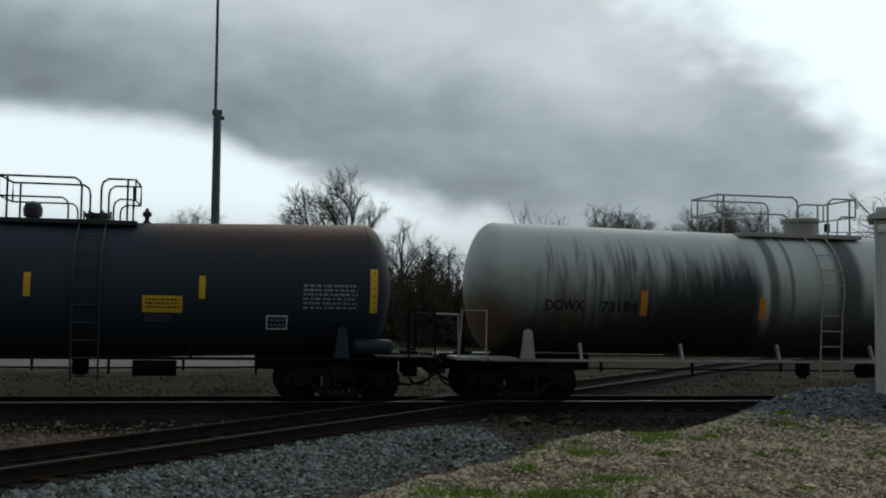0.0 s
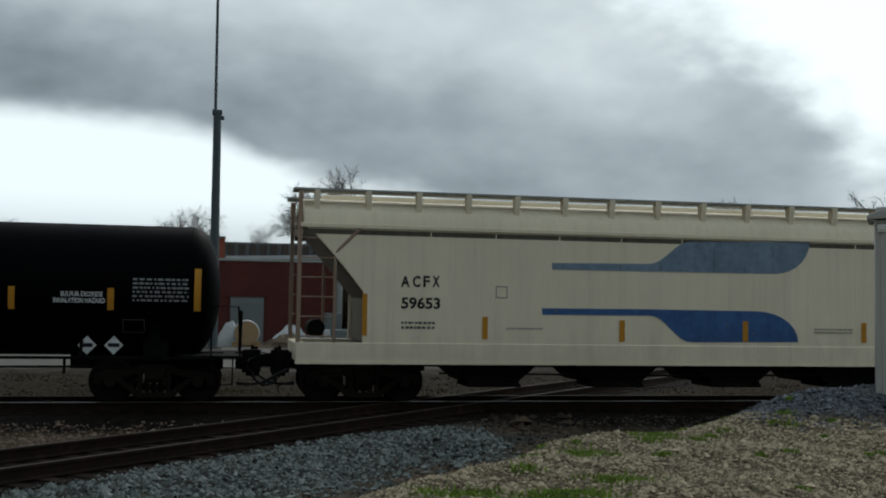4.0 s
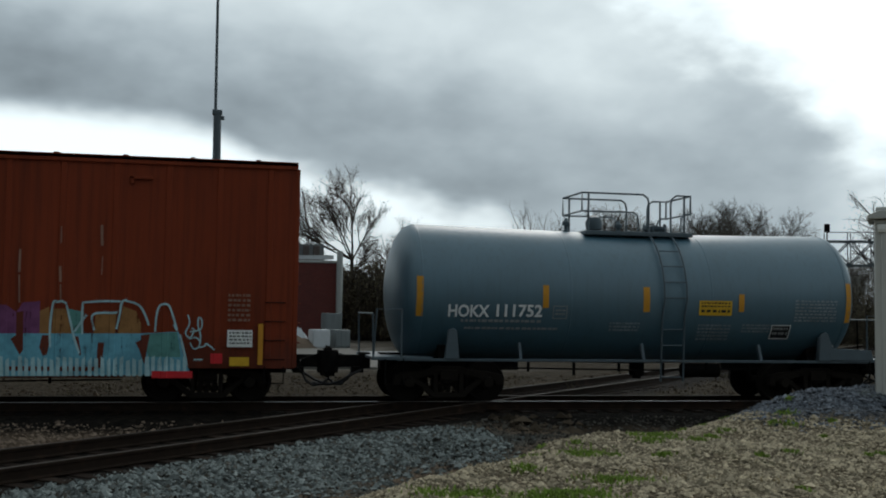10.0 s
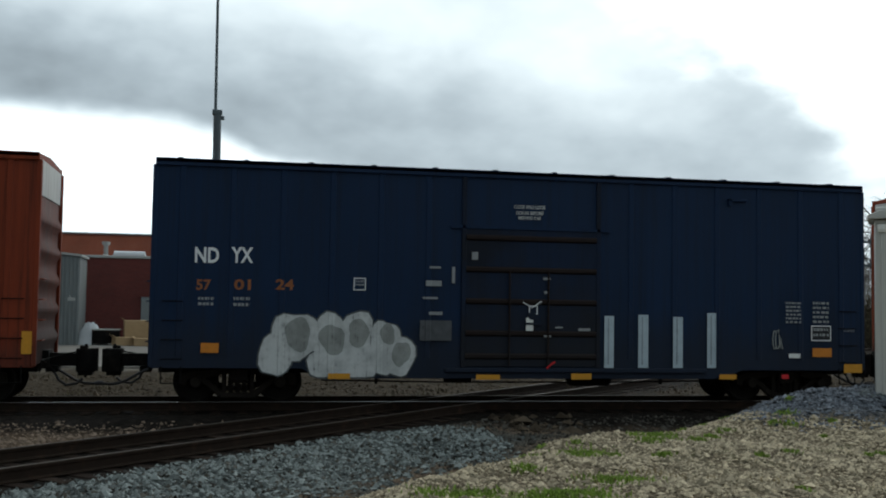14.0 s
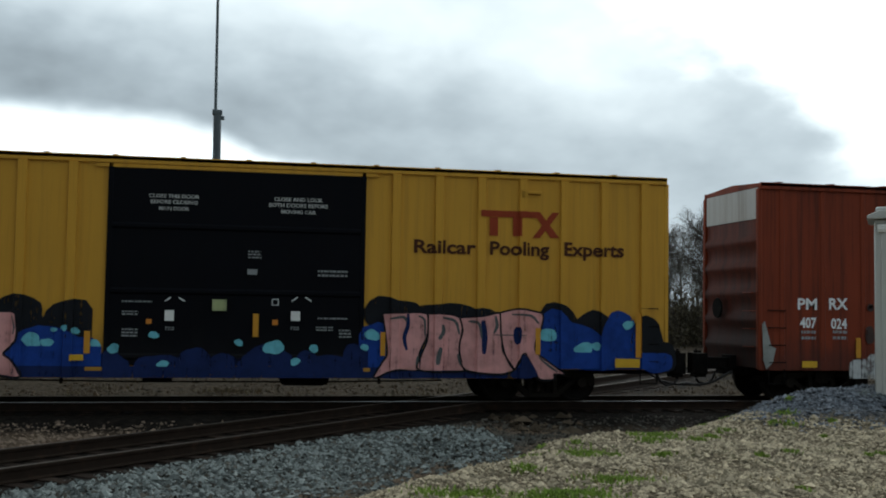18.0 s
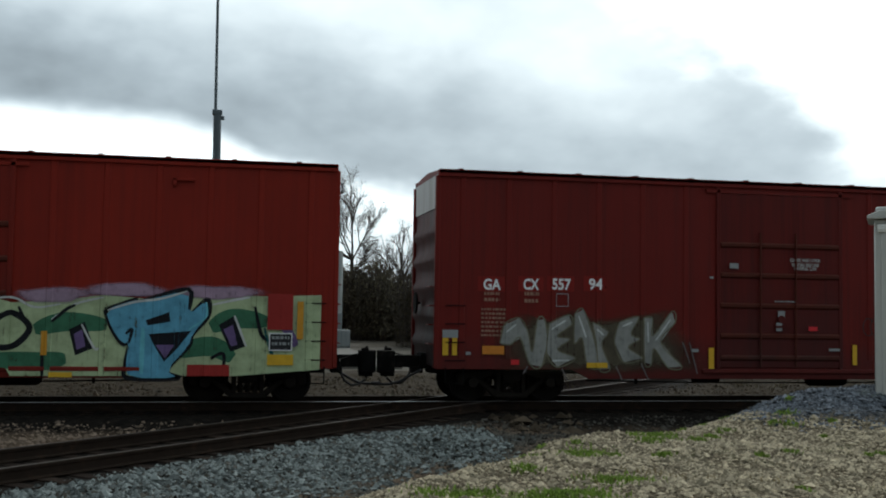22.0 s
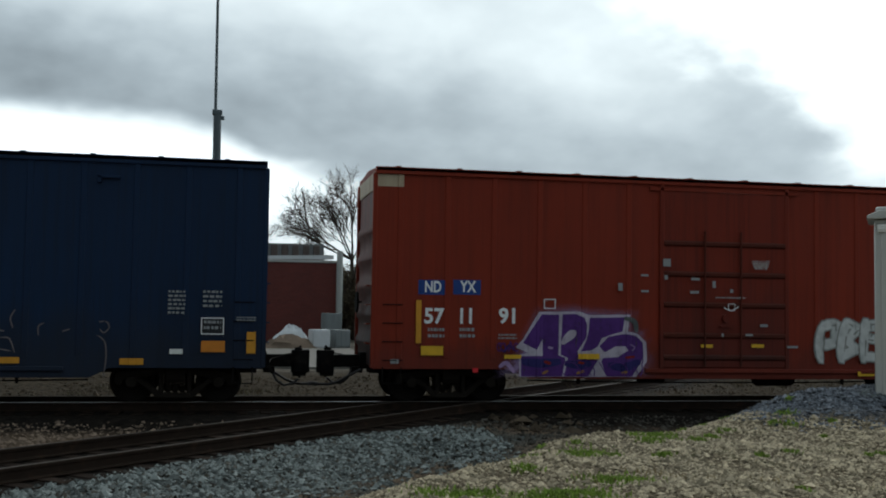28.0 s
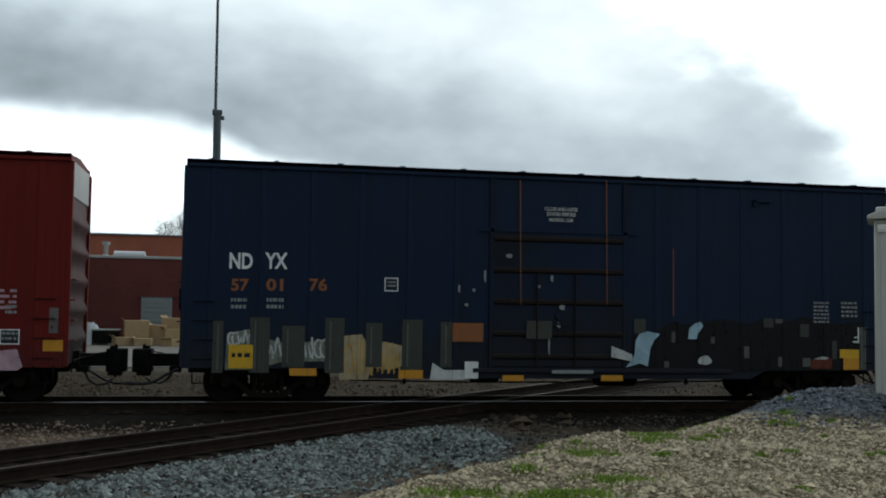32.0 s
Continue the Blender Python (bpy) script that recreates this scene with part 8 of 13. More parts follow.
s7.brush_line([(-7.239, 3.523), (-7.2, 3.093), (-7.203, 2.722), (-7.143, 2.699)], 0.045, 'spray_white', name='graffiti_tag', label='white scrawled spray-paint tag', taper=0.55)
s7.brush_line([(-7.239, 3.283), (-6.976, 3.266), (-6.923, 3.016), (-7.16, 2.938)], 0.045, 'spray_white', name='graffiti_tag', label='white scrawled spray-paint tag', taper=0.55)
s7.brush_line([(-7.627, 3.608), (-7.44, 3.721)], 0.03, 'spray_white', name='graffiti_tag', label='white scrawled spray-paint tag', taper=0.55)
s7.brush_line([(-7.358, 3.807), (-7.293, 3.557), (-7.08, 3.635)], 0.03, 'spray_white', name='graffiti_tag', label='white scrawled spray-paint tag', taper=0.55)
s7.brush_line([(-8.127, 2.797), (-7.763, 2.853), (-7.396, 2.813)], 0.035, 'spray_white', name='graffiti_tag', label='white scrawled spray-paint tag', taper=0.55)
s7.brush_line([(-7.235, 3.343), (-6.942, 3.363)], 0.025, 'spray_white', name='graffiti_tag', label='white scrawled spray-paint tag', taper=0.55)
s7.brush_line([(-7.164, 3.633), (-7.113, 3.484)], 0.03, 'spray_white', name='graffiti_tag', label='white scrawled spray-paint tag', taper=0.55)
s7.brush_line([(-8.057, 1.817), (-8.013, 1.463)], 0.018, 'spray_white', name='graffiti_tag', label='thin white scrawled tag', taper=0.6)
s7.brush_line([(-8.056, 1.799), (-7.87, 1.867), (-7.897, 1.524)], 0.018, 'spray_white', name='graffiti_tag', label='thin white scrawled tag', taper=0.6)
s7.brush_line([(-8.029, 1.652), (-7.889, 1.677)], 0.018, 'spray_white', name='graffiti_tag', label='thin white scrawled tag', taper=0.6)
s7.brush_line([(-7.846, 1.831), (-7.803, 1.501), (-7.728, 1.845)], 0.018, 'spray_white', name='graffiti_tag', label='thin white scrawled tag', taper=0.6)
s7.brush_line([(-7.703, 1.774), (-7.661, 1.467), (-7.588, 1.882)], 0.018, 'spray_white', name='graffiti_tag', label='thin white scrawled tag', taper=0.6)
s7.brush_line([(-7.588, 1.882), (-7.371, 1.719), (-7.499, 1.611), (-7.484, 1.481)], 0.018, 'spray_white', name='graffiti_tag', label='thin white scrawled tag', taper=0.6)
s7.brush_line([(-8.07, 1.392), (-7.682, 1.372), (-7.845, 1.288)], 0.018, 'spray_white', name='graffiti_tag', label='thin white scrawled tag', taper=0.6)
s7.brush_line([(-6.569, 1.55), (-6.408, 1.312), (-6.476, 1.133)], 0.018, 'spray_white', name='graffiti_tag', label='thin white scrawled tag', taper=0.6)
s7.brush_line([(-6.522, 1.622), (-6.402, 1.647), (-6.345, 1.193), (-6.267, 1.493), (-6.162, 1.063)], 0.018, 'spray_white', name='graffiti_tag', label='thin white scrawled tag', taper=0.6)
s7.brush_line([(-6.24, 1.374), (-6.064, 1.016), (-6.047, 1.375)], 0.018, 'spray_white', name='graffiti_tag', label='thin white scrawled tag', taper=0.6)
s7.brush_line([(-6.404, 1.121), (-6.402, 1.026)], 0.018, 'spray_white', name='graffiti_tag', label='thin white scrawled tag', taper=0.6)
s7.brush_line([(-6.356, 1.122), (-6.354, 1.026)], 0.018, 'spray_white', name='graffiti_tag', label='thin white scrawled tag', taper=0.6)
s7.brush_line([(-3.2, 2.849), (-3.069, 2.574), (-2.995, 2.81)], 0.018, 'spray_white', name='graffiti_tag', label='thin white scrawled tag', taper=0.6)
s7.brush_line([(-3.057, 2.685), (-3.078, 2.29), (-3.118, 2.412)], 0.018, 'spray_white', name='graffiti_tag', label='thin white scrawled tag', taper=0.6)
s7.brush_line([(-2.956, 2.255), (-2.865, 2.689), (-2.751, 2.778)], 0.018, 'spray_white', name='graffiti_tag', label='thin white scrawled tag', taper=0.6)
s7.brush_line([(-2.886, 2.28), (-2.787, 2.579)], 0.018, 'spray_white', name='graffiti_tag', label='thin white scrawled tag', taper=0.6)
s7.shape('graffiti_fill', [(-5.779, 1.979), (-5.17, 2.17), (-4.873, 2.138), (-4.315, 2.214), (-4.113, 2.101), (-3.305, 2.126), (-2.46, 2.101), (-2.455, 1.717), (-2.399, 1.254), (-2.205, 1.274), (-2.02, 0.855), (-2.172, 0.558), (-5.032, 0.564), (-5.095, 0.696), (-5.755, 0.718)], 'graf_pale2', 'pale outer edge of the silver letters')
s7.shape('graffiti_fill', [(-5.742, 1.944), (-5.169, 2.109), (-4.872, 2.09), (-4.314, 2.165), (-4.15, 2.064), (-3.33, 2.076), (-2.498, 2.064), (-2.507, 1.717), (-2.437, 1.211), (-2.244, 1.225), (-2.072, 0.855), (-2.198, 0.601), (-4.995, 0.6), (-5.059, 0.733), (-5.72, 0.754)], 'graf_steel', 'dark blue block shadow of the silver letters')
letter(s7, [(-5.497, 1.935), (-5.181, 2.073), (-5.113, 1.71), (-4.817, 1.75), (-4.802, 1.557), (-5.009, 1.433), (-5.18, 1.323), (-5.196, 1.202), (-5.098, 0.841), (-5.021, 0.685), (-5.525, 0.767), (-5.58, 1.079), (-5.477, 1.501)], 'graf_silver', 'graf_pale2', 0.016)
letter(s7, [(-4.696, 1.946), (-4.375, 2.109), (-4.162, 2.052), (-4.157, 1.746), (-4.294, 1.684), (-4.346, 1.817), (-4.493, 1.694), (-4.475, 1.329), (-4.345, 0.966), (-4.094, 0.833), (-3.956, 0.834), (-3.854, 0.725), (-4.09, 0.603), (-5.007, 0.594), (-4.813, 0.77), (-4.692, 0.891), (-4.796, 1.205), (-4.789, 1.569)], 'graf_silver', 'graf_pale2', 0.016)
letter(s7, [(-3.947, 1.969), (-3.328, 1.941), (-3.35, 1.658), (-3.579, 1.766), (-3.677, 1.519), (-3.411, 1.522), (-3.446, 1.301), (-3.609, 1.214), (-3.431, 1.081), (-3.294, 1.266), (-3.06, 0.875), (-3.209, 0.599), (-3.839, 0.591), (-3.792, 0.786), (-3.998, 1.138), (-4.04, 1.455)], 'graf_silver', 'graf_pale2', 0.016)
letter(s7, [(-3.1, 2.043), (-2.511, 2.039), (-2.546, 1.766), (-2.79, 1.775), (-2.826, 1.528), (-2.595, 1.531), (-2.618, 1.308), (-2.81, 1.27), (-2.743, 1.085), (-2.574, 0.852), (-2.437, 1.198), (-2.269, 1.212), (-2.072, 0.855), (-2.198, 0.607), (-2.954, 0.593), (-3.022, 0.875), (-3.179, 1.267), (-3.183, 1.525)], 'graf_silver', 'graf_pale2', 0.016)
s7.brush_line([(-5.192, 2.0), (-5.294, 1.503), (-5.192, 0.961)], 0.02, 'graf_steel', taper=0.35)
s7.brush_line([(-4.461, 1.633), (-4.385, 1.148), (-4.138, 0.876)], 0.05, 'graf_steel', taper=0.35)
s7.brush_line([(-4.241, 1.514), (-4.199, 1.21), (-3.982, 0.876)], 0.02, 'graf_steel', taper=0.35)
s7.brush_line([(-3.425, 1.645), (-3.613, 1.52)], 0.02, 'graf_steel', taper=0.35)
s7.brush_line([(-3.639, 1.092), (-3.416, 0.971), (-3.301, 0.849)], 0.03, 'graf_steel', taper=0.35)
s7.brush_line([(-2.724, 1.622), (-2.584, 1.716)], 0.02, 'graf_steel', taper=0.35)
s7.brush_line([(-2.749, 0.975), (-2.587, 0.822)], 0.03, 'graf_steel', taper=0.35)
s7.brush_line([(-5.014, 1.355), (-4.946, 0.962), (-5.035, 0.781)], 0.02, 'graf_steel', taper=0.35)
s7.brush_line([(-5.454, 1.894), (-5.21, 2.012)], 0.012, 'spray_white', taper=0.5)
s7.brush_line([(-4.652, 1.904), (-4.374, 2.036)], 0.012, 'spray_white', taper=0.5)
s7.brush_line([(-3.903, 1.915), (-3.397, 1.891)], 0.012, 'spray_white', taper=0.5)
s7.brush_line([(-3.048, 1.982), (-2.568, 1.976)], 0.012, 'spray_white', taper=0.5)
s7.brush_line([(-5.467, 0.96), (-5.148, 0.901)], 0.012, 'spray_white', taper=0.5)
s7.brush_line([(-4.602, 0.722), (-3.979, 0.7)], 0.012, 'spray_white', taper=0.5)
s7.brush_line([(-3.602, 0.701), (-3.287, 0.727)], 0.012, 'spray_white', taper=0.5)
s7.stroke([(2.601, 3.15), (2.597, 2.684)], 0.022, 'ghost5', 'scrape_mark', 'pale scrape along a side post')
s7.stroke([(2.598, 2.635), (2.62, 2.072)], 0.014, 'ghost5', 'scrape_mark', 'pale scrape along a side post')
s7.stroke([(3.382, 3.639), (3.387, 3.293)], 0.012, 'ghost5', 'scrape_mark', 'pale scrape along a side post')
s7.stroke([(3.382, 2.823), (3.4, 2.503)], 0.024, 'ghost5', 'scrape_mark', 'pale scrape along a side post')
s7.stroke([(3.401, 2.453), (3.419, 2.084)], 0.014, 'ghost5', 'scrape_mark', 'pale scrape along a side post')
s7.stroke([(4.168, 3.687), (4.187, 3.263)], 0.026, 'ghost5', 'scrape_mark', 'pale scrape along a side post')
s7.stroke([(4.203, 3.04), (4.195, 2.667)], 0.01, 'ghost5', 'scrape_mark', 'pale scrape along a side post')
s7.stroke([(-1.252, 3.341), (-1.245, 3.08)], 0.05, 'ghost5', 'scrape_mark', 'pale scrape along a side post')
s7.stroke([(-1.212, 2.725), (-1.206, 2.488)], 0.03, 'ghost5', 'scrape_mark', 'pale scrape along a side post')
s7.stroke([(-1.798, 2.996), (-1.77, 1.982)], 0.012, 'ghost5', 'scrape_mark', 'pale scrape along a side post')
s7.text('GA', -7.117, 2.54, 0.337, 'white', wide=0.377)
s7.text('CX', -6.233, 2.558, 0.339, 'white', wide=0.36)
s7.text('557', -5.569, 2.572, 0.34, 'white', wide=0.435)
s7.text('99', -4.708, 2.588, 0.343, 'white', wide=0.31)
s7.bars(-7.174, -6.625, 2.13, 7, 0.101, 'ghost5', 3, 0.06)
s7.bars(-7.151, -6.808, 2.516, 3, 0.09, 'ghost5', 3, 0.05)
s7.bars(-6.196, -5.859, 2.463, 3, 0.087, 'ghost5', 3, 0.05)
s7.outline(-5.496, -5.202, 2.191, 2.453, 0.015, 'ghost5', 'stencil_box', 'painted square frame')
s7.shape('graffiti_fill', [(1.736, 1.938), (1.93, 2.025), (2.373, 2.02), (2.574, 1.876), (2.694, 2.073), (3.018, 2.103), (3.029, 1.442), (1.796, 1.406)], 'graf_purple', 'purple graffiti fill')
s7.shape('graffiti_fill', [(3.021, 1.907), (3.195, 1.995), (3.279, 1.42), (3.029, 1.417)], 'graf_tan', 'tan graffiti fill')
s7.shape('graffiti_fill', [(3.27, 1.959), (3.572, 1.963), (3.681, 1.423), (3.267, 1.419)], 'graf_tan', 'tan graffiti fill')
s7.shape('graffiti_fill', [(3.572, 1.963), (3.876, 1.894), (3.858, 1.425), (3.669, 1.423)], 'graf_teal', 'teal graffiti fill')
s7.shape('graffiti_fill', [(4.105, 1.872), (4.513, 1.902), (4.494, 1.431), (4.073, 1.427)], 'graf_tan', 'tan graffiti fill')
s7.shape('graffiti_fill', [(4.639, 2.028), (4.898, 1.932), (5.004, 1.685), (5.007, 1.436), (4.545, 1.431)], 'graf_tan', 'tan graffiti fill')
s7.shape('graffiti_fill', [(1.795, 1.442), (5.032, 1.473), (5.759, 1.518), (5.895, 0.944), (6.029, 0.644), (1.909, 0.585)], 'graf_cyan', 'turquoise graffiti band')
s7.shape('graffiti_fill', [(5.058, 1.461), (5.733, 1.505), (5.816, 0.993), (5.167, 0.99)], 'graf_teal', 'deep turquoise graffiti fill')
s7.shape('paint_gap', [(2.574, 1.876), (2.71, 1.902), (2.724, 1.11), (2.663, 1.024), (2.485, 1.339), (2.582, 1.413)], 'brown_patch', 'bare brown gap between letters')
s7.shape('paint_gap', [(3.079, 1.418), (3.254, 1.419), (3.185, 1.027), (3.111, 1.002), (3.033, 1.173)], 'brown_patch', 'bare brown gap between letters')
s7.shape('paint_gap', [(3.707, 1.399), (3.782, 1.4), (3.851, 1.031), (3.814, 1.007)], 'brown_patch', 'bare brown gap between letters')
s7.shape('paint_gap', [(4.164, 1.28), (4.291, 1.281), (4.248, 0.763), (4.146, 0.762)], 'brown_patch', 'bare brown gap between letters')
s7.shape('paint_gap', [(5.007, 1.436), (5.187, 1.462), (5.092, 0.84), (4.985, 1.138), (4.906, 1.286), (5.008, 1.336)], 'brown_patch', 'bare brown gap between letters')
s7.brush_line([(1.739, 1.792), (1.842, 1.527), (1.9, 1.044), (1.957, 0.633)], 0.022, 'graf_pale', taper=0.8)
s7.brush_line([(3.246, 1.174), (3.227, 1.542), (3.269, 2.057), (3.343, 2.108)], 0.022, 'graf_pale', taper=0.8)
s7.brush_line([(3.319, 2.083), (3.444, 2.109), (3.533, 2.061)], 0.022, 'graf_pale', taper=0.8)
s7.brush_line([(3.533, 2.037), (3.627, 1.669), (3.707, 1.35), (3.813, 1.056)], 0.022, 'graf_pale', taper=0.8)
s7.brush_line([(3.705, 1.497), (3.829, 1.696), (3.928, 1.845)], 0.022, 'graf_pale', taper=0.8)
s7.brush_line([(3.858, 1.45), (3.84, 1.77), (3.848, 2.091)], 0.022, 'graf_pale', taper=0.8)
s7.brush_line([(3.848, 2.091), (4.203, 2.121), (4.587, 2.127)], 0.022, 'graf_pale', taper=0.8)
s7.brush_line([(4.084, 1.526), (4.054, 1.847), (4.462, 1.889), (4.538, 1.902)], 0.022, 'graf_pale', taper=0.8)
s7.brush_line([(4.517, 1.555), (4.577, 1.853), (4.613, 2.102), (4.714, 2.166)], 0.022, 'graf_pale', taper=0.8)
s7.brush_line([(4.689, 2.141), (4.948, 2.057), (5.079, 1.86), (5.159, 1.637)], 0.022, 'graf_pale', taper=0.8)
s7.brush_line([(5.29, 1.513), (5.312, 1.863), (5.375, 2.051), (5.518, 2.078), (5.597, 1.967), (5.732, 1.543)], 0.022, 'graf_pale', taper=0.8)
s7.brush_line([(5.653, 1.667), (5.732, 1.543)], 0.022, 'graf_pale', taper=0.8)
s7.brush_line([(5.785, 1.468), (5.867, 1.169), (5.949, 0.819)], 0.022, 'graf_pale', taper=0.8)
s7.shape('paint_drip', [(2.043, 0.911), (2.11, 0.909), (2.128, 0.595), (2.046, 0.595)], 'graf_pale', '')
s7.shape('paint_drip', [(2.163, 0.902), (2.23, 0.905), (2.248, 0.595), (2.165, 0.595)], 'graf_pale', '')
s7.shape('paint_drip', [(2.282, 0.99), (2.349, 0.989), (2.383, 0.595), (2.285, 0.595)], 'graf_pale', '')
s7.shape('paint_drip', [(2.403, 0.911), (2.469, 0.96), (2.483, 0.596), (2.405, 0.595)], 'graf_pale', '')
s7.shape('paint_drip', [(2.523, 0.906), (2.59, 0.912), (2.601, 0.596), (2.526, 0.596)], 'graf_pale', '')
s7.shape('paint_drip', [(2.643, 0.993), (2.71, 0.995), (2.746, 0.596), (2.646, 0.596)], 'graf_pale', '')
s7.shape('paint_drip', [(2.764, 0.979), (2.832, 0.923), (2.847, 0.596), (2.767, 0.596)], 'graf_pale', '')
s7.shape('paint_drip', [(2.886, 0.96), (2.953, 0.985), (2.99, 0.597), (2.888, 0.597)], 'graf_pale', '')
s7.shape('paint_drip', [(3.007, 0.989), (3.075, 0.912), (3.101, 0.597), (3.009, 0.597)], 'graf_pale', '')
s7.shape('paint_drip', [(3.128, 0.966), (3.196, 0.96), (3.205, 0.597), (3.131, 0.597)], 'graf_pale', '')
s7.shape('paint_drip', [(3.25, 0.944), (3.318, 0.913), (3.358, 0.598), (3.252, 0.597)], 'graf_pale', '')
s7.shape('paint_drip', [(3.372, 0.99), (3.44, 0.966), (3.454, 0.598), (3.374, 0.598)], 'graf_pale', '')
s7.shape('paint_drip', [(3.495, 0.995), (3.563, 0.97), (3.601, 0.598), (3.497, 0.598)], 'graf_pale', '')
s7.shape('paint_drip', [(3.617, 0.989), (3.685, 0.963), (3.704, 0.598), (3.619, 0.598)], 'graf_pale', '')
s7.shape('paint_drip', [(3.74, 0.961), (3.808, 0.955), (3.817, 0.599), (3.742, 0.599)], 'graf_pale', '')
s7.shape('paint_drip', [(3.863, 0.928), (3.931, 1.0), (3.935, 0.599), (3.865, 0.599)], 'graf_pale', '')
s7.shape('paint_drip', [(3.987, 0.899), (4.055, 0.979), (4.068, 0.599), (3.988, 0.599)], 'graf_pale', '')
s7.shape('paint_drip', [(4.11, 0.956), (4.179, 0.962), (4.194, 0.6), (4.111, 0.599)], 'graf_pale', '')
s7.shape('paint_drip', [(4.234, 1.01), (4.303, 0.93), (4.321, 0.6), (4.235, 0.6)], 'graf_pale', '')
s7.shape('paint_drip', [(4.358, 0.919), (4.427, 0.982), (4.439, 0.6), (4.359, 0.6)], 'graf_pale', '')
s7.shape('paint_drip', [(4.482, 0.937), (4.551, 0.995), (4.566, 0.6), (4.483, 0.6)], 'graf_pale', '')
s7.shape('paint_drip', [(4.607, 0.961), (4.676, 1.014), (4.681, 0.601), (4.608, 0.601)], 'graf_pale', '')
s7.shape('paint_drip', [(4.732, 0.904), (4.801, 0.937), (4.834, 0.601), (4.732, 0.601)], 'graf_pale', '')
s7.shape('paint_drip', [(4.857, 0.969), (4.926, 0.938), (4.941, 0.601), (4.857, 0.601)], 'graf_pale', '')
s7.shape('paint_drip', [(4.982, 0.919), (5.052, 0.965), (5.054, 0.602), (4.983, 0.601)], 'graf_pale', '')
s7.shape('paint_drip', [(5.107, 0.98), (5.177, 1.016), (5.218, 0.602), (5.108, 0.602)], 'graf_pale', '')
s7.shape('paint_drip', [(5.233, 0.985), (5.303, 1.024), (5.305, 0.602), (5.234, 0.602)], 'graf_pale', '')
s7.shape('paint_drip', [(5.359, 0.934), (5.43, 1.026), (5.462, 0.603), (5.36, 0.602)], 'graf_pale', '')
s7.shape('paint_drip', [(5.486, 0.948), (5.556, 1.024), (5.582, 0.603), (5.486, 0.603)], 'graf_pale', '')
s7.shape('paint_drip', [(5.612, 0.997), (5.683, 0.949), (5.691, 0.603), (5.612, 0.603)], 'graf_pale', '')
s7.shape('paint_drip', [(5.739, 0.954), (5.81, 0.931), (5.826, 0.603), (5.739, 0.603)], 'graf_pale', '')
s7.shape('paint_drip', [(5.866, 1.015), (5.937, 0.954), (5.937, 0.604), (5.866, 0.604)], 'graf_pale', '')
s7.brush_line([(5.938, 1.871), (5.979, 1.696), (5.903, 1.494), (5.995, 1.395), (6.073, 1.546), (6.02, 1.596)], 0.016, 'graf_pale', name='graffiti_tag', label='thin white scrawled tag', taper=0.7)
s7.brush_line([(5.994, 1.52), (6.204, 1.573), (6.228, 1.749), (6.162, 1.811), (6.15, 1.648), (6.205, 1.447), (6.181, 1.221), (6.076, 1.17), (5.996, 1.295)], 0.016, 'graf_pale', name='graffiti_tag', label='thin white scrawled tag', taper=0.7)
s7.brush_line([(5.969, 1.37), (6.127, 1.396), (6.206, 1.296)], 0.016, 'graf_pale', name='graffiti_tag', label='thin white scrawled tag', taper=0.7)
s7.brush_line([(6.181, 1.196), (6.286, 1.222), (6.338, 1.272), (6.498, 1.148)], 0.016, 'graf_pale', name='graffiti_tag', label='thin white scrawled tag', taper=0.7)
s7.brush_line([(6.079, 0.945), (6.262, 0.946)], 0.016, 'graf_pale', name='graffiti_tag', label='thin white scrawled tag', taper=0.7)
s7.patch('white_label', 6.75, 7.269, 1.21, 1.565, 'sticker', 'white stencilled label')
s7.bars(6.793, 7.24, 1.525, 4, 0.072, 'ghost', 3, 0.06)
s7.bars(6.752, 7.214, 2.315, 6, 0.103, 'ghost5', 3, 0.07)
s7.patch('reflector_strip', -7.367, -7.254, 0.933, 1.76, 'amber', 'yellow reflective strip')
s7.patch('reflector_strip', -4.985, -4.856, 0.851, 1.291, 'amber', 'yellow reflective strip')
s7.patch('reflector_strip', -2.552, -2.453, 0.863, 1.288, 'amber', 'yellow reflective strip')
s7.patch('reflector_strip', 7.386, 7.487, 0.844, 1.701, 'amber', 'yellow reflective strip')
s7.patch('reflector_strip', -7.084, -6.685, 0.83, 0.994, 'yellow', 'yellow reflective strip')
s7.patch('reflector_strip', 6.806, 7.21, 0.816, 1.0, 'yellow', 'yellow reflective strip')
s7.patch('red_label', -6.462, -6.335, 0.926, 1.196, 'red')
s7.patch('red_label', 6.42, 6.663, 0.866, 1.075, 'red')
s7.patch('red_bar', -5.918, -5.019, 0.577, 0.731, 'red', 'red painted sill bar')
s7.patch('red_bar', 5.248, 6.064, 0.564, 0.707, 'red', 'red painted sill bar')
s7.text('CLOSE AND LOCK', 0.182, 3.294, 0.107, 'stencil', wide=0.822, fat=0.003)
s7.text('DOORS BEFORE', 0.242, 3.18, 0.109, 'stencil', wide=0.704, fat=0.003)
s7.text('MOVING CAR', 0.302, 3.067, 0.109, 'stencil', wide=0.586, fat=0.003)
s7.patch('red_label', 0.369, 0.719, 1.725, 1.812, 'red')
s7.patch('sticker', -0.121, 0.059, 1.656, 1.805, 'sticker')
s7.bars(-1.887, -1.687, 2.988, 7, 0.137, 'ghost5', 3, 0.05)
s7.patch('grey_patch', -2.382, -1.862, 1.266, 1.474, 'ghost5')

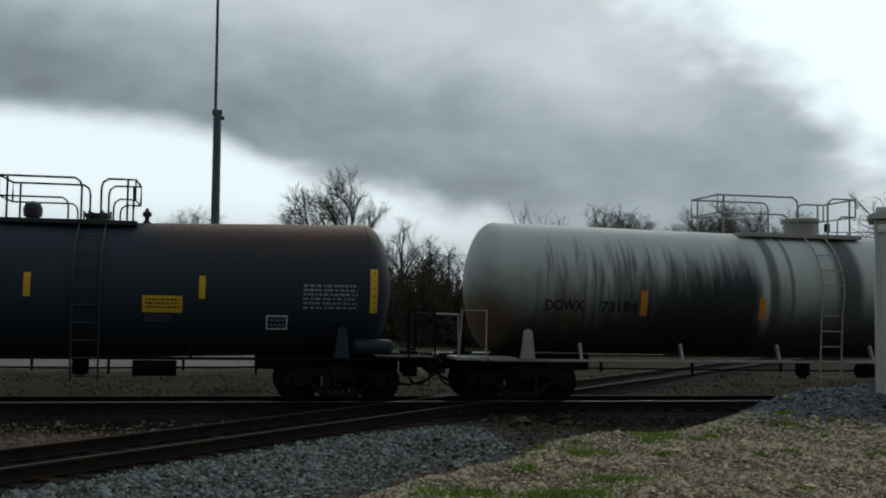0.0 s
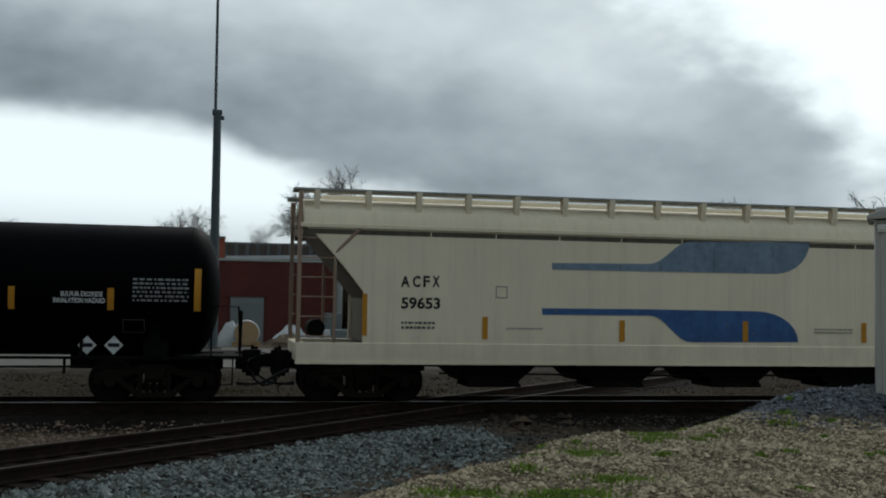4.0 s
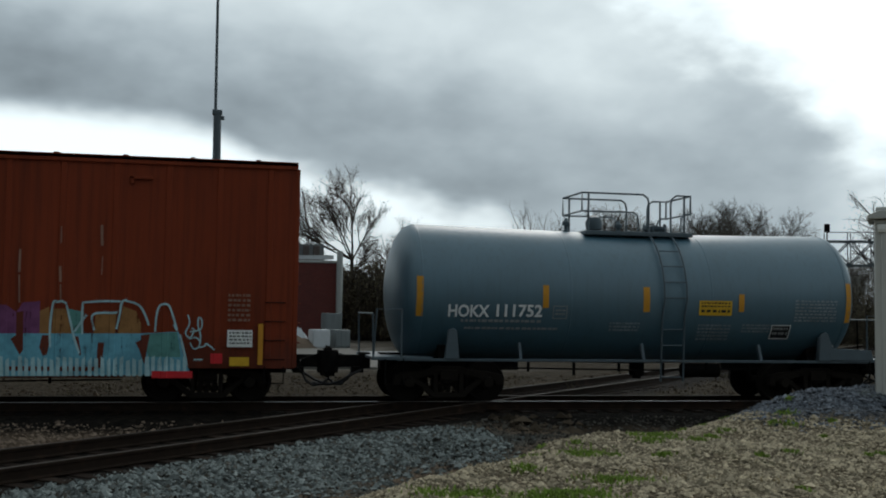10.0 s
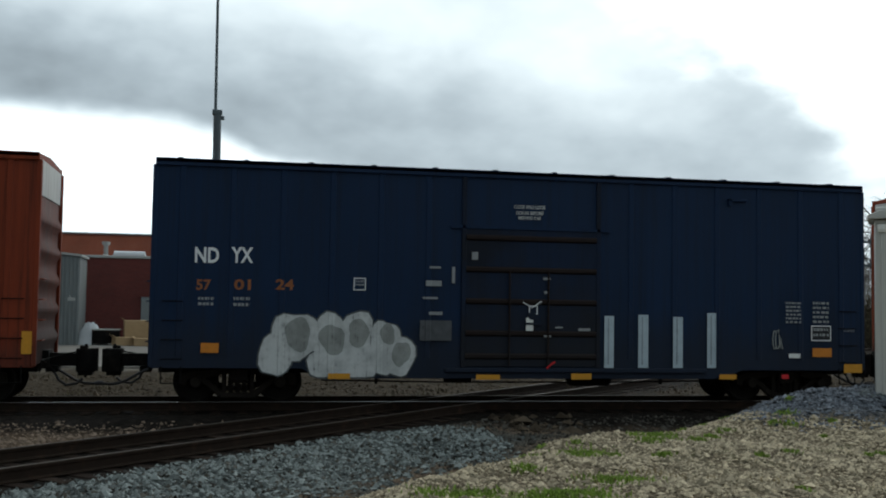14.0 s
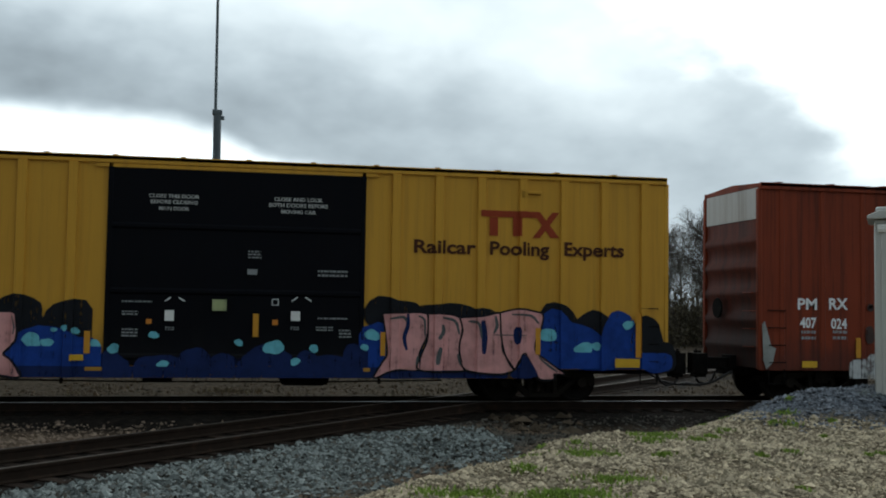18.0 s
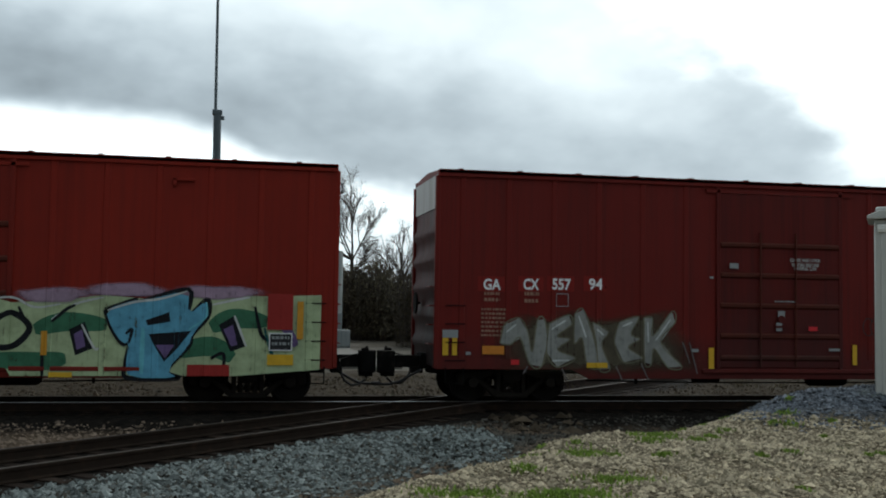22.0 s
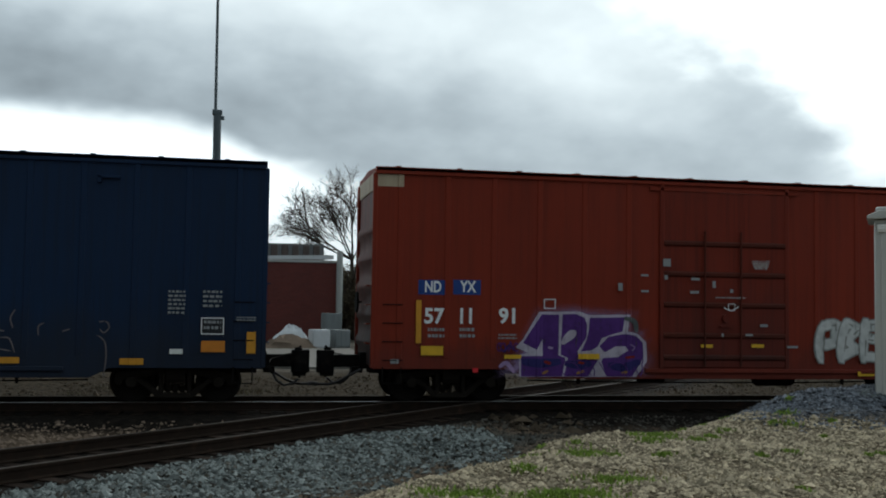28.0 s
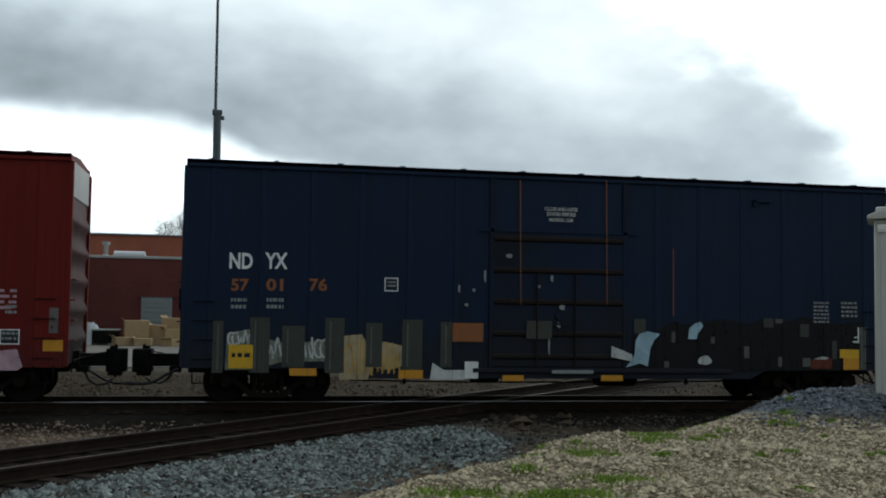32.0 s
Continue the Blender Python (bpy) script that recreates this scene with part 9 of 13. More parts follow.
# navy boxcar with bubble graffiti
s8.text('ND', -7.306, 2.973, 0.441, 'white', wide=0.494)
s8.text('YX', -6.563, 2.991, 0.444, 'white', wide=0.457)
s8.text('57', -7.264, 2.402, 0.293, 'rustmark', wide=0.3)
s8.text('01', -6.489, 2.417, 0.296, 'rustmark', wide=0.348)
s8.text('24', -5.625, 2.434, 0.297, 'rustmark', wide=0.386)
s8.bars(-7.215, -6.894, 2.243, 2, 0.113, 'dim_white', 3, 0.06)
s8.bars(-6.494, -6.157, 2.256, 2, 0.126, 'dim_white', 3, 0.06)
s8.outline(-3.967, -3.705, 2.442, 2.711, 0.02, 'white', 'stencil_box', 'painted square frame')
s8.bars(-3.931, -3.737, 2.653, 2, 0.071, 'dim_white', 3, 0.05)
s8.blob('graffiti_bubble', -5.602, 1.061, 0.341, 0.551, 'graf_line', 'grey bubble outline', seed=3, cut=0.546)
s8.blob('graffiti_bubble', -5.174, 1.445, 0.524, 0.588, 'graf_line', 'grey bubble outline', seed=4, cut=0.547)
s8.blob('graffiti_bubble', -4.445, 1.336, 0.462, 0.616, 'graf_line', 'grey bubble outline', seed=5, cut=0.549)
s8.blob('graffiti_bubble', -3.885, 1.481, 0.443, 0.502, 'graf_line', 'grey bubble outline', seed=6, cut=0.55)
s8.blob('graffiti_bubble', -3.258, 1.464, 0.334, 0.388, 'graf_line', 'grey bubble outline', seed=7, cut=0.551)
s8.blob('graffiti_bubble', -2.959, 1.044, 0.358, 0.506, 'graf_line', 'grey bubble outline', seed=8, cut=0.552)
s8.blob('graffiti_bubble', -4.542, 0.837, 0.427, 0.336, 'graf_line', 'grey bubble outline', seed=9, cut=0.548)
s8.blob('graffiti_bubble', -3.867, 0.84, 0.444, 0.361, 'graf_line', 'grey bubble outline', seed=10, cut=0.55)
s8.blob('graffiti_bubble', -3.417, 1.018, 0.378, 0.433, 'graf_line', 'grey bubble outline', seed=11, cut=0.551)
s8.blob('graffiti_bubble', -5.602, 1.061, 0.308, 0.517, 'graf_white', 'white bubble graffiti fill', seed=3, cut=0.58)
s8.blob('graffiti_bubble', -5.174, 1.445, 0.49, 0.554, 'graf_white', 'white bubble graffiti fill', seed=4, cut=0.581)
s8.blob('graffiti_bubble', -4.445, 1.336, 0.428, 0.581, 'graf_white', 'white bubble graffiti fill', seed=5, cut=0.583)
s8.blob('graffiti_bubble', -3.885, 1.481, 0.409, 0.467, 'graf_white', 'white bubble graffiti fill', seed=6, cut=0.585)
s8.blob('graffiti_bubble', -3.258, 1.464, 0.299, 0.353, 'graf_white', 'white bubble graffiti fill', seed=7, cut=0.586)
s8.blob('graffiti_bubble', -2.959, 1.044, 0.323, 0.47, 'graf_white', 'white bubble graffiti fill', seed=8, cut=0.587)
s8.blob('graffiti_bubble', -4.542, 0.837, 0.393, 0.301, 'graf_white', 'white bubble graffiti fill', seed=9, cut=0.583)
s8.blob('graffiti_bubble', -3.867, 0.84, 0.409, 0.326, 'graf_white', 'white bubble graffiti fill', seed=10, cut=0.585)
s8.blob('graffiti_bubble', -3.417, 1.018, 0.344, 0.398, 'graf_white', 'white bubble graffiti fill', seed=11, cut=0.586)
s8.blob('graffiti_bubble', -5.131, 1.491, 0.294, 0.333, 'graf_silver', '', seed=24, cut=0.582)
s8.blob('graffiti_bubble', -4.402, 1.383, 0.257, 0.348, 'graf_silver', '', seed=25, cut=0.583)
s8.blob('graffiti_bubble', -3.841, 1.528, 0.245, 0.281, 'graf_silver', '', seed=26, cut=0.585)
s8.blob('graffiti_bubble', -3.213, 1.512, 0.179, 0.211, 'graf_silver', '', seed=27, cut=0.586)
s8.blob('graffiti_bubble', -2.914, 1.092, 0.194, 0.282, 'graf_silver', '', seed=28, cut=0.587)
s8.patch('white_bar', 1.704, 1.93, 0.806, 1.971, 'bar_white', 'pale painted vertical bar')
s8.patch('bar_line', 1.78, 1.817, 0.88, 1.921, 'ghost4')
s8.patch('white_bar', 2.51, 2.752, 0.81, 2.007, 'bar_white', 'pale painted vertical bar')
s8.patch('bar_line', 2.587, 2.625, 0.883, 1.957, 'ghost4')
s8.patch('white_bar', 3.341, 3.586, 0.813, 1.969, 'bar_white', 'pale painted vertical bar')
s8.patch('bar_line', 3.419, 3.458, 0.887, 1.919, 'ghost4')
s8.patch('white_bar', 4.183, 4.392, 0.817, 2.068, 'bar_white', 'pale painted vertical bar')
s8.patch('bar_line', 4.262, 4.301, 0.892, 2.018, 'ghost4')
s8.text('CLOSE AND LOCK', -0.436, 4.328, 0.104, 'stencil', wide=0.732, fat=0.003)
s8.text('DOORS BEFORE', -0.381, 4.194, 0.104, 'stencil', wide=0.627, fat=0.003)
s8.text('MOVING CAR', -0.327, 4.084, 0.104, 'stencil', wide=0.523, fat=0.003)
s8.patch('data_plate', 6.799, 7.305, 1.455, 1.814, 'black', 'black data plate with white frame')
s8.outline(6.799, 7.305, 1.455, 1.814, 0.022, 'white', 'plate_frame', 'white frame of the data plate')
s8.bars(6.853, 7.25, 1.75, 2, 0.122, 'dim_white', 7, 0.08)
s8.patch('orange_label', 6.828, 7.32, 1.084, 1.289, 'orange')
s8.patch('reflector_strip', 7.624, 8.108, 0.716, 0.922, 'amber', 'yellow reflective strip')
s8.patch('reflector_strip', -4.481, -4.009, 0.549, 0.665, 'amber', 'yellow reflective strip')
s8.patch('reflector_strip', -1.255, -0.719, 0.544, 0.651, 'amber', 'yellow reflective strip')
s8.patch('reflector_strip', 0.919, 1.389, 0.548, 0.682, 'amber', 'yellow reflective strip')
s8.patch('reflector_strip', 4.472, 4.905, 0.555, 0.668, 'amber', 'yellow reflective strip')
s8.bars(6.145, 6.523, 2.354, 6, 0.089, 'dim_white', 3, 0.07)
s8.bars(6.837, 7.247, 2.366, 5, 0.108, 'dim_white', 4, 0.08)
s8.patch('sticker', 6.22, 6.503, 1.054, 1.156, 'sticker')
s8.bars(7.621, 7.926, 1.758, 2, 0.051, 'dim_white', 4, 0.05)
s8.patch('red_label', 6.035, 6.21, 0.571, 0.672, 'red')
s8.scrawl(5.83, 1.229, 0.201, 0.546, 'graf_silver', 2, 3, 0.012)
s8.patch('sticker_scrap', -2.325, -2.067, 2.949, 2.997, 'dim_white')
s8.patch('sticker_scrap', -2.399, -2.047, 2.567, 2.686, 'dim_white')
s8.patch('sticker_scrap', -2.46, -2.132, 2.281, 2.328, 'dim_white')
s8.patch('sticker_scrap', -2.323, -2.019, 1.938, 2.009, 'dim_white')
s8.patch('sticker_scrap', -1.819, -1.748, 2.636, 2.995, 'dim_white')
s8.patch('sticker_scrap', -1.388, -1.245, 3.162, 3.331, 'dim_white')
s8.patch('sticker_scrap', 0.241, 0.412, 2.752, 2.801, 'dim_white')
s8.patch('sticker_scrap', 0.271, 0.345, 2.441, 2.502, 'dim_white')
s8.patch('sticker_scrap', 0.266, 0.437, 1.483, 1.52, 'dim_white')
s8.patch('sticker_scrap', 1.074, 1.347, 1.626, 1.687, 'dim_white')
s8.patch('sticker_scrap', 0.531, 0.703, 1.68, 1.717, 'dim_white')
s8.outline(-0.076, 0.119, 1.982, 2.175, 0.02, 'white', 'stencil_box', 'painted square frame')
s8.patch('sticker', -0.143, 0.027, 1.618, 1.908, 'sticker')
s8.stroke([(-0.211, 2.244), (-0.002, 2.127), (0.214, 2.276)], 0.012, 'white')
s8.patch('grey_patch', -2.516, -1.814, 1.381, 1.819, 'ghost3')
s8.patch('orange_label', -7.138, -6.773, 1.086, 1.29, 'orange')
s8.stroke([(0.341, 0.8), (0.534, 0.946)], 0.02, 'red')

# brown boxcar with white graffiti
s9.text('PM', -7.186, 2.191, 0.363, 'white', wide=0.497)
s9.text('RX', -6.378, 2.205, 0.366, 'white', wide=0.493)
s9.text('407', -7.128, 1.765, 0.329, 'white', wide=0.419)
s9.text('024', -6.33, 1.752, 0.331, 'white', wide=0.414)
s9.bars(-7.093, -6.729, 1.695, 2, 0.138, 'dim_white', 3, 0.06)
s9.bars(-6.284, -5.915, 1.706, 2, 0.139, 'dim_white', 4, 0.06)
s9.outline(-4.657, -4.392, 2.02, 2.291, 0.02, 'white', 'stencil_box', 'painted square frame')
s9.bars(-4.61, -4.425, 2.232, 2, 0.077, 'dim_white', 3, 0.05)
s9.shape('graffiti_fill', [(-5.868, 0.93), (-5.764, 1.019), (-5.389, 1.044), (-5.338, 1.138), (-4.972, 1.213), (-4.938, 0.791), (-4.731, 0.77), (-4.173, 0.761), (-4.154, 0.873), (-3.301, 0.922), (-2.569, 0.892), (-1.887, 0.975), (-1.578, 1.011), (-1.569, 0.588), (-5.858, 0.578)], 'roller_white', 'worn white roller-paint band', 0)
s9.shape('graffiti_fill', [(-4.197, 1.679), (-4.105, 1.962), (-3.929, 2.021), (-3.85, 1.932), (-3.707, 1.99), (-3.552, 2.06), (-3.372, 2.006), (-3.222, 1.839), (-3.21, 1.352), (-3.266, 0.866), (-4.153, 0.862), (-4.133, 1.343)], 'roller_white', 'worn white roller-paint letter', 0)
s9.shape('graffiti_fill', [(-3.218, 1.646), (-3.101, 1.942), (-2.958, 2.07), (-2.708, 2.039), (-2.512, 1.894), (-2.468, 1.45), (-1.84, 1.445), (-1.588, 1.493), (-1.575, 0.885), (-3.255, 0.866), (-3.027, 1.184), (-3.145, 1.409)], 'roller_white', 'worn white roller-paint letter', 0)
s9.shape('graffiti_fill', [(-2.512, 1.894), (-2.311, 2.045), (-2.138, 1.991), (-1.968, 2.062), (-1.905, 1.787), (-2.475, 1.746)], 'roller_thin', 'thin white roller paint', 0)
s9.shape('graffiti_fill', [(-1.828, 1.984), (-1.622, 2.021), (-1.489, 1.77), (-1.507, 1.505), (-1.783, 1.457)], 'roller_thin', 'thin white roller paint', 0)
s9.shape('letter_hole', [(-3.852, 1.155), (-3.712, 1.325), (-3.587, 1.202), (-3.603, 0.988), (-3.825, 0.987)], 'brown_patch', '', 1)
s9.shape('letter_hole', [(-3.079, 1.489), (-2.814, 1.719), (-2.72, 1.572), (-2.807, 1.424), (-3.043, 1.399)], 'brown_patch', '', 1)
s9.shape('letter_hole', [(-2.893, 1.253), (-2.692, 1.311), (-2.407, 1.245), (-2.425, 1.063), (-2.799, 1.072)], 'brown_patch', '', 1)
s9.shape('letter_hole', [(-3.951, 1.559), (-3.875, 1.627), (-3.835, 1.346), (-3.921, 1.244)], 'brown_patch', '', 1)
s9.shape('letter_hole', [(-4.927, 1.169), (-4.745, 1.282), (-4.419, 1.341), (-4.206, 1.175), (-4.196, 0.805), (-4.841, 0.791)], 'brown_patch', '', 1)
s9.brush_line([(-3.705, 1.911), (-3.622, 1.743), (-3.589, 1.292)], 0.016, 'graf_line', taper=0.5)
s9.brush_line([(-3.561, 1.97), (-3.509, 1.688), (-3.522, 1.293)], 0.016, 'graf_line', taper=0.5)
s9.brush_line([(-3.415, 1.915), (-3.396, 1.633)], 0.016, 'graf_line', taper=0.5)
s9.brush_line([(-3.115, 1.591), (-2.84, 1.866), (-2.67, 1.835), (-2.625, 1.38)], 0.016, 'graf_line', taper=0.5)
s9.brush_line([(-4.058, 1.861), (-4.003, 1.457), (-4.066, 0.896)], 0.016, 'graf_line', taper=0.5)
s9.brush_line([(-4.561, 1.72), (-4.505, 1.284)], 0.016, 'graf_line', taper=0.5)
s9.brush_line([(-4.603, 0.87), (-4.362, 0.872)], 0.02, 'spray_white', taper=0.8)
s9.patch('black_patch', -1.784, -1.647, 0.993, 1.468, 'black')
s9.brush_line([(-1.759, 2.042), (-1.569, 1.752), (-1.526, 1.459)], 0.097, 'roller_thin', taper=0.35)
s9.brush_line([(-1.305, 1.462), (-1.007, 1.318), (-0.923, 0.805)], 0.109, 'roller_thin', taper=0.35)
s9.brush_line([(-1.44, 0.802), (-1.069, 0.731), (-0.701, 0.879)], 0.073, 'roller_thin', taper=0.35)
s9.shape('graffiti_fill', [(-4.684, 1.784), (-4.406, 1.859), (-4.429, 1.395), (-4.637, 1.357)], 'graf_dusk', '', 1)
s9.shape('graffiti_fill', [(-5.479, 1.774), (-5.24, 1.848), (-5.193, 1.423), (-5.433, 1.385)], 'graf_dusk', '', 1)
s9.brush_line([(-5.289, 2.344), (-5.32, 2.237), (-5.238, 2.274)], 0.08, 'graf_dusk', taper=0.35)
s9.patch('black_patch', -2.51, -1.874, 1.443, 1.755, 'black')
s9.stroke([(2.108, 0.913), (2.093, 2.058), (2.378, 2.062), (2.756, 0.916), (2.978, 0.917), (2.965, 2.121), (2.743, 2.118), (2.75, 1.441)], 0.025, 'graf_white')
s9.stroke([(3.984, 2.124), (3.096, 2.111), (3.109, 0.918), (4.033, 0.923)], 0.02, 'graf_white')
s9.stroke([(3.103, 1.507), (3.895, 1.515)], 0.02, 'graf_white')
s9.patch('graffiti_fill', 2.146, 2.379, 0.964, 1.986, 'graf_silver')
s9.patch('graffiti_fill', 2.743, 2.952, 0.967, 2.069, 'graf_silver')
s9.patch('reflector_strip', -5.696, -5.571, 1.06, 1.537, 'amber', 'yellow reflective strip')
s9.patch('reflector_strip', -3.404, -3.251, 0.98, 1.491, 'amber', 'yellow reflective strip')
s9.patch('reflector_strip', 2.592, 2.736, 1.003, 1.54, 'amber', 'yellow reflective strip')
s9.patch('reflector_strip', 4.996, 5.118, 1.081, 1.552, 'amber', 'yellow reflective strip')
s9.patch('reflector_strip', 7.922, 8.121, 1.034, 1.491, 'amber', 'yellow reflective strip')
s9.patch('reflector_strip', -7.092, -6.706, 0.833, 0.982, 'yellow', 'yellow reflective strip')
s9.patch('reflector_strip', 6.825, 7.217, 0.821, 0.989, 'yellow', 'yellow reflective strip')
s9.patch('reflector_strip', -0.118, 0.331, 0.781, 0.854, 'yellow', 'yellow reflective strip')
s9.patch('data_plate', 6.768, 7.272, 1.222, 1.585, 'black', 'black data plate with white frame')
s9.outline(6.768, 7.272, 1.222, 1.585, 0.022, 'white', 'plate_frame', 'white frame of the data plate')
s9.bars(6.824, 7.216, 1.52, 2, 0.123, 'dim_white', 7, 0.08)
s9.bars(6.753, 7.286, 2.364, 7, 0.098, 'ghost5', 3, 0.07)
s9.text('CLOSE AND LOCK', 0.19, 3.309, 0.107, 'stencil', wide=0.809, fat=0.003)
s9.text('DOORS BEFORE', 0.249, 3.198, 0.106, 'stencil', wide=0.693, fat=0.003)
s9.text('MOVING CAR', 0.309, 3.086, 0.107, 'stencil', wide=0.577, fat=0.003)
s9.bars(-0.233, 0.392, 2.471, 1, 0.074, 'dim_white', 3, 0.06)
s9.patch('sticker', -0.162, 0.05, 1.782, 1.965, 'sticker')
s9.outline(-0.017, 0.158, 2.065, 2.213, 0.015, 'white', 'stencil_box', 'painted square frame')
s9.patch('sticker_scrap', -1.296, -1.051, 3.124, 3.234, 'dim_white')
s9.patch('sticker_scrap', -0.658, -0.46, 2.575, 2.636, 'dim_white')
s9.patch('sticker_scrap', -0.6, -0.501, 2.79, 2.839, 'dim_white')
s9.patch('sticker_scrap', -1.831, -1.734, 2.546, 3.152, 'dim_white')
s9.patch('sticker_scrap', 0.23, 0.456, 1.578, 1.627, 'dim_white')
s9.patch('sticker_scrap', 0.009, 0.072, 3.209, 3.258, 'dim_white')
s9.shape('torn_sheet', [(-8.112, 1.851), (-8.05, 1.909), (-7.877, 1.318), (-7.767, 1.274), (-7.843, 0.942), (-8.011, 0.794), (-8.083, 0.998)], 'graf_silver', 'torn grey sheet hanging at the corner')

# yellow boxcar
s10.shape('logo_arrow', [(-7.982, 4.355), (-7.257, 3.972), (-7.248, 3.68), (-7.941, 3.102), (-7.948, 3.31), (-7.464, 3.79), (-7.976, 4.158)], 'logo_red', 'red painted arrow')
s10.shape('logo_arrow', [(-6.295, 4.335), (-6.884, 3.926), (-6.878, 3.726), (-6.266, 3.356), (-6.272, 3.568), (-6.655, 3.827), (-6.288, 4.122)], 'logo_red', 'red painted arrow')
s10.shape('logo_arrow', [(-7.939, 4.404), (-7.779, 4.597), (-7.742, 4.481), (-7.149, 4.128), (-6.985, 3.922), (-6.976, 3.629), (-7.128, 3.449), (-7.678, 3.178), (-7.619, 3.087), (-7.879, 3.219), (-7.849, 3.336), (-7.27, 3.679), (-7.196, 3.822), (-7.279, 3.971), (-7.881, 4.324)], 'logo_blue', 'blue painted arrow')
s10.shape('logo_arrow', [(-6.984, 4.251), (-6.562, 4.526), (-6.61, 4.618), (-6.335, 4.534), (-6.4, 4.414), (-6.889, 4.102)], 'logo_blue', 'blue painted arrow')
s10.shape('logo_arrow', [(-6.962, 3.513), (-6.875, 3.632), (-6.357, 3.33), (-6.274, 3.215), (-6.543, 3.114), (-6.524, 3.232)], 'logo_blue', 'blue painted arrow')
s10.text('next', -8.814, 3.941, 0.231, 'black', wide=0.569, shear=0.3)
s10.text('load', -8.806, 3.698, 0.264, 'black', wide=0.558, shear=0.3)
s10.text('any', -6.009, 3.962, 0.203, 'black', wide=0.471, shear=0.3)
s10.text('road', -6.025, 3.703, 0.27, 'black', wide=0.622, shear=0.3)
s10.text('TB', -8.741, 2.443, 0.344, 'black', wide=0.502, shear=0.3)
s10.text('OX', -7.842, 2.45, 0.347, 'black', wide=0.577, shear=0.3)
s10.text('66', -8.66, 1.997, 0.329, 'black', wide=0.546, shear=0.3)
s10.text('34', -7.75, 1.988, 0.33, 'black', wide=0.499, shear=0.3)
s10.text('78', -6.814, 1.99, 0.333, 'black', wide=0.474, shear=0.3)
s10.outline(-6.747, -6.475, 2.468, 2.737, 0.012, 'black', 'stencil_box', 'painted square frame')
s10.text('Railcar', 3.868, 3.29, 0.406, 'dark_brown', wide=1.383)
s10.text('Pooling', 5.57, 3.292, 0.411, 'dark_brown', wide=1.365)
s10.text('Experts', 7.263, 3.307, 0.417, 'dark_brown', wide=1.432)
s10.patch('emblem_bar', 5.345, 6.679, 4.123, 4.267, 'emblem', 'dull red painted emblem')
s10.patch('emblem_bar', 5.554, 5.749, 3.707, 4.112, 'emblem')
s10.patch('emblem_bar', 6.086, 6.283, 3.709, 4.128, 'emblem')
s10.shape('emblem_bar', [(6.537, 4.257), (6.707, 4.263), (7.163, 3.696), (6.963, 3.691)], 'emblem', '')
s10.shape('emblem_bar', [(6.992, 4.259), (7.164, 4.264), (6.708, 3.684), (6.538, 3.679)], 'emblem', '')
s10.scrawl(-9.469, 2.876, 0.648, 0.86, 'black', 7, 3, 0.012)
s10.scrawl(-9.036, 2.832, 0.894, 0.748, 'black', 8, 5, 0.012)
s10.text('CLOSE THIS DOOR', -1.732, 4.295, 0.106, 'stencil', wide=1.022, fat=0.003)
s10.text('BEFORE CLOSING', -1.696, 4.172, 0.106, 'stencil', wide=0.953, fat=0.003)
s10.text('MAIN DOOR', -1.524, 4.036, 0.106, 'stencil', wide=0.612, fat=0.003)
s10.text('CLOSE AND LOCK', 0.837, 4.307, 0.109, 'stencil', wide=1.029, fat=0.003)
s10.text('BOTH DOORS BEFORE', 0.73, 4.181, 0.109, 'stencil', wide=1.249, fat=0.003)
s10.text('MOVING CAR', 0.987, 4.043, 0.107, 'stencil', wide=0.734, fat=0.003)
s10.blob('graffiti_cloud', -9.084, 1.133, 0.432, 0.432, 'graf_black', 'black graffiti dome', seed=2, cut=0.6)
s10.blob('graffiti_cloud', -7.957, 1.578, 0.497, 0.518, 'graf_black', 'black graffiti dome', seed=3, cut=0.603)
s10.blob('graffiti_cloud', -5.664, 1.863, 0.576, 0.423, 'graf_black', 'black graffiti dome', seed=4, cut=0.609)
s10.blob('graffiti_cloud', -4.211, 1.835, 0.567, 0.381, 'graf_black', 'black graffiti dome', seed=5, cut=0.613)
s10.blob('graffiti_cloud', -3.256, 1.572, 0.576, 0.552, 'graf_black', 'black graffiti dome', seed=6, cut=0.616)
s10.blob('graffiti_cloud', 3.447, 1.9, 0.619, 0.457, 'graf_black', 'black graffiti dome', seed=7, cut=0.633)
s10.blob('graffiti_cloud', 4.597, 1.915, 0.659, 0.333, 'graf_black', 'black graffiti dome', seed=8, cut=0.636)
s10.blob('graffiti_cloud', 5.491, 1.862, 0.501, 0.232, 'graf_black', 'black graffiti dome', seed=9, cut=0.639)
s10.blob('graffiti_cloud', 7.176, 1.818, 0.514, 0.393, 'graf_black', 'black graffiti dome', seed=10, cut=0.643)
s10.blob('graffiti_cloud', 8.035, 1.762, 0.435, 0.317, 'graf_black', 'black graffiti dome', seed=11, cut=0.646)
s10.blob('graffiti_cloud', 9.272, 1.511, 0.384, 0.478, 'graf_black', 'black graffiti dome', seed=12, cut=0.649)
s10.blob('graffiti_cloud', 9.564, 1.048, 0.385, 0.399, 'graf_black', 'black graffiti dome', seed=13, cut=0.65)
s10.blob('graffiti_cloud', -9.186, 0.974, 0.496, 0.317, 'graf_blue', 'blue graffiti fill', seed=2, cut=0.589)
s10.blob('graffiti_cloud', -8.214, 1.06, 0.659, 0.48, 'graf_blue', 'blue graffiti fill', seed=3, cut=0.591)
s10.blob('graffiti_cloud', -7.772, 0.948, 0.665, 0.39, 'graf_blue', 'blue graffiti fill', seed=4, cut=0.592)
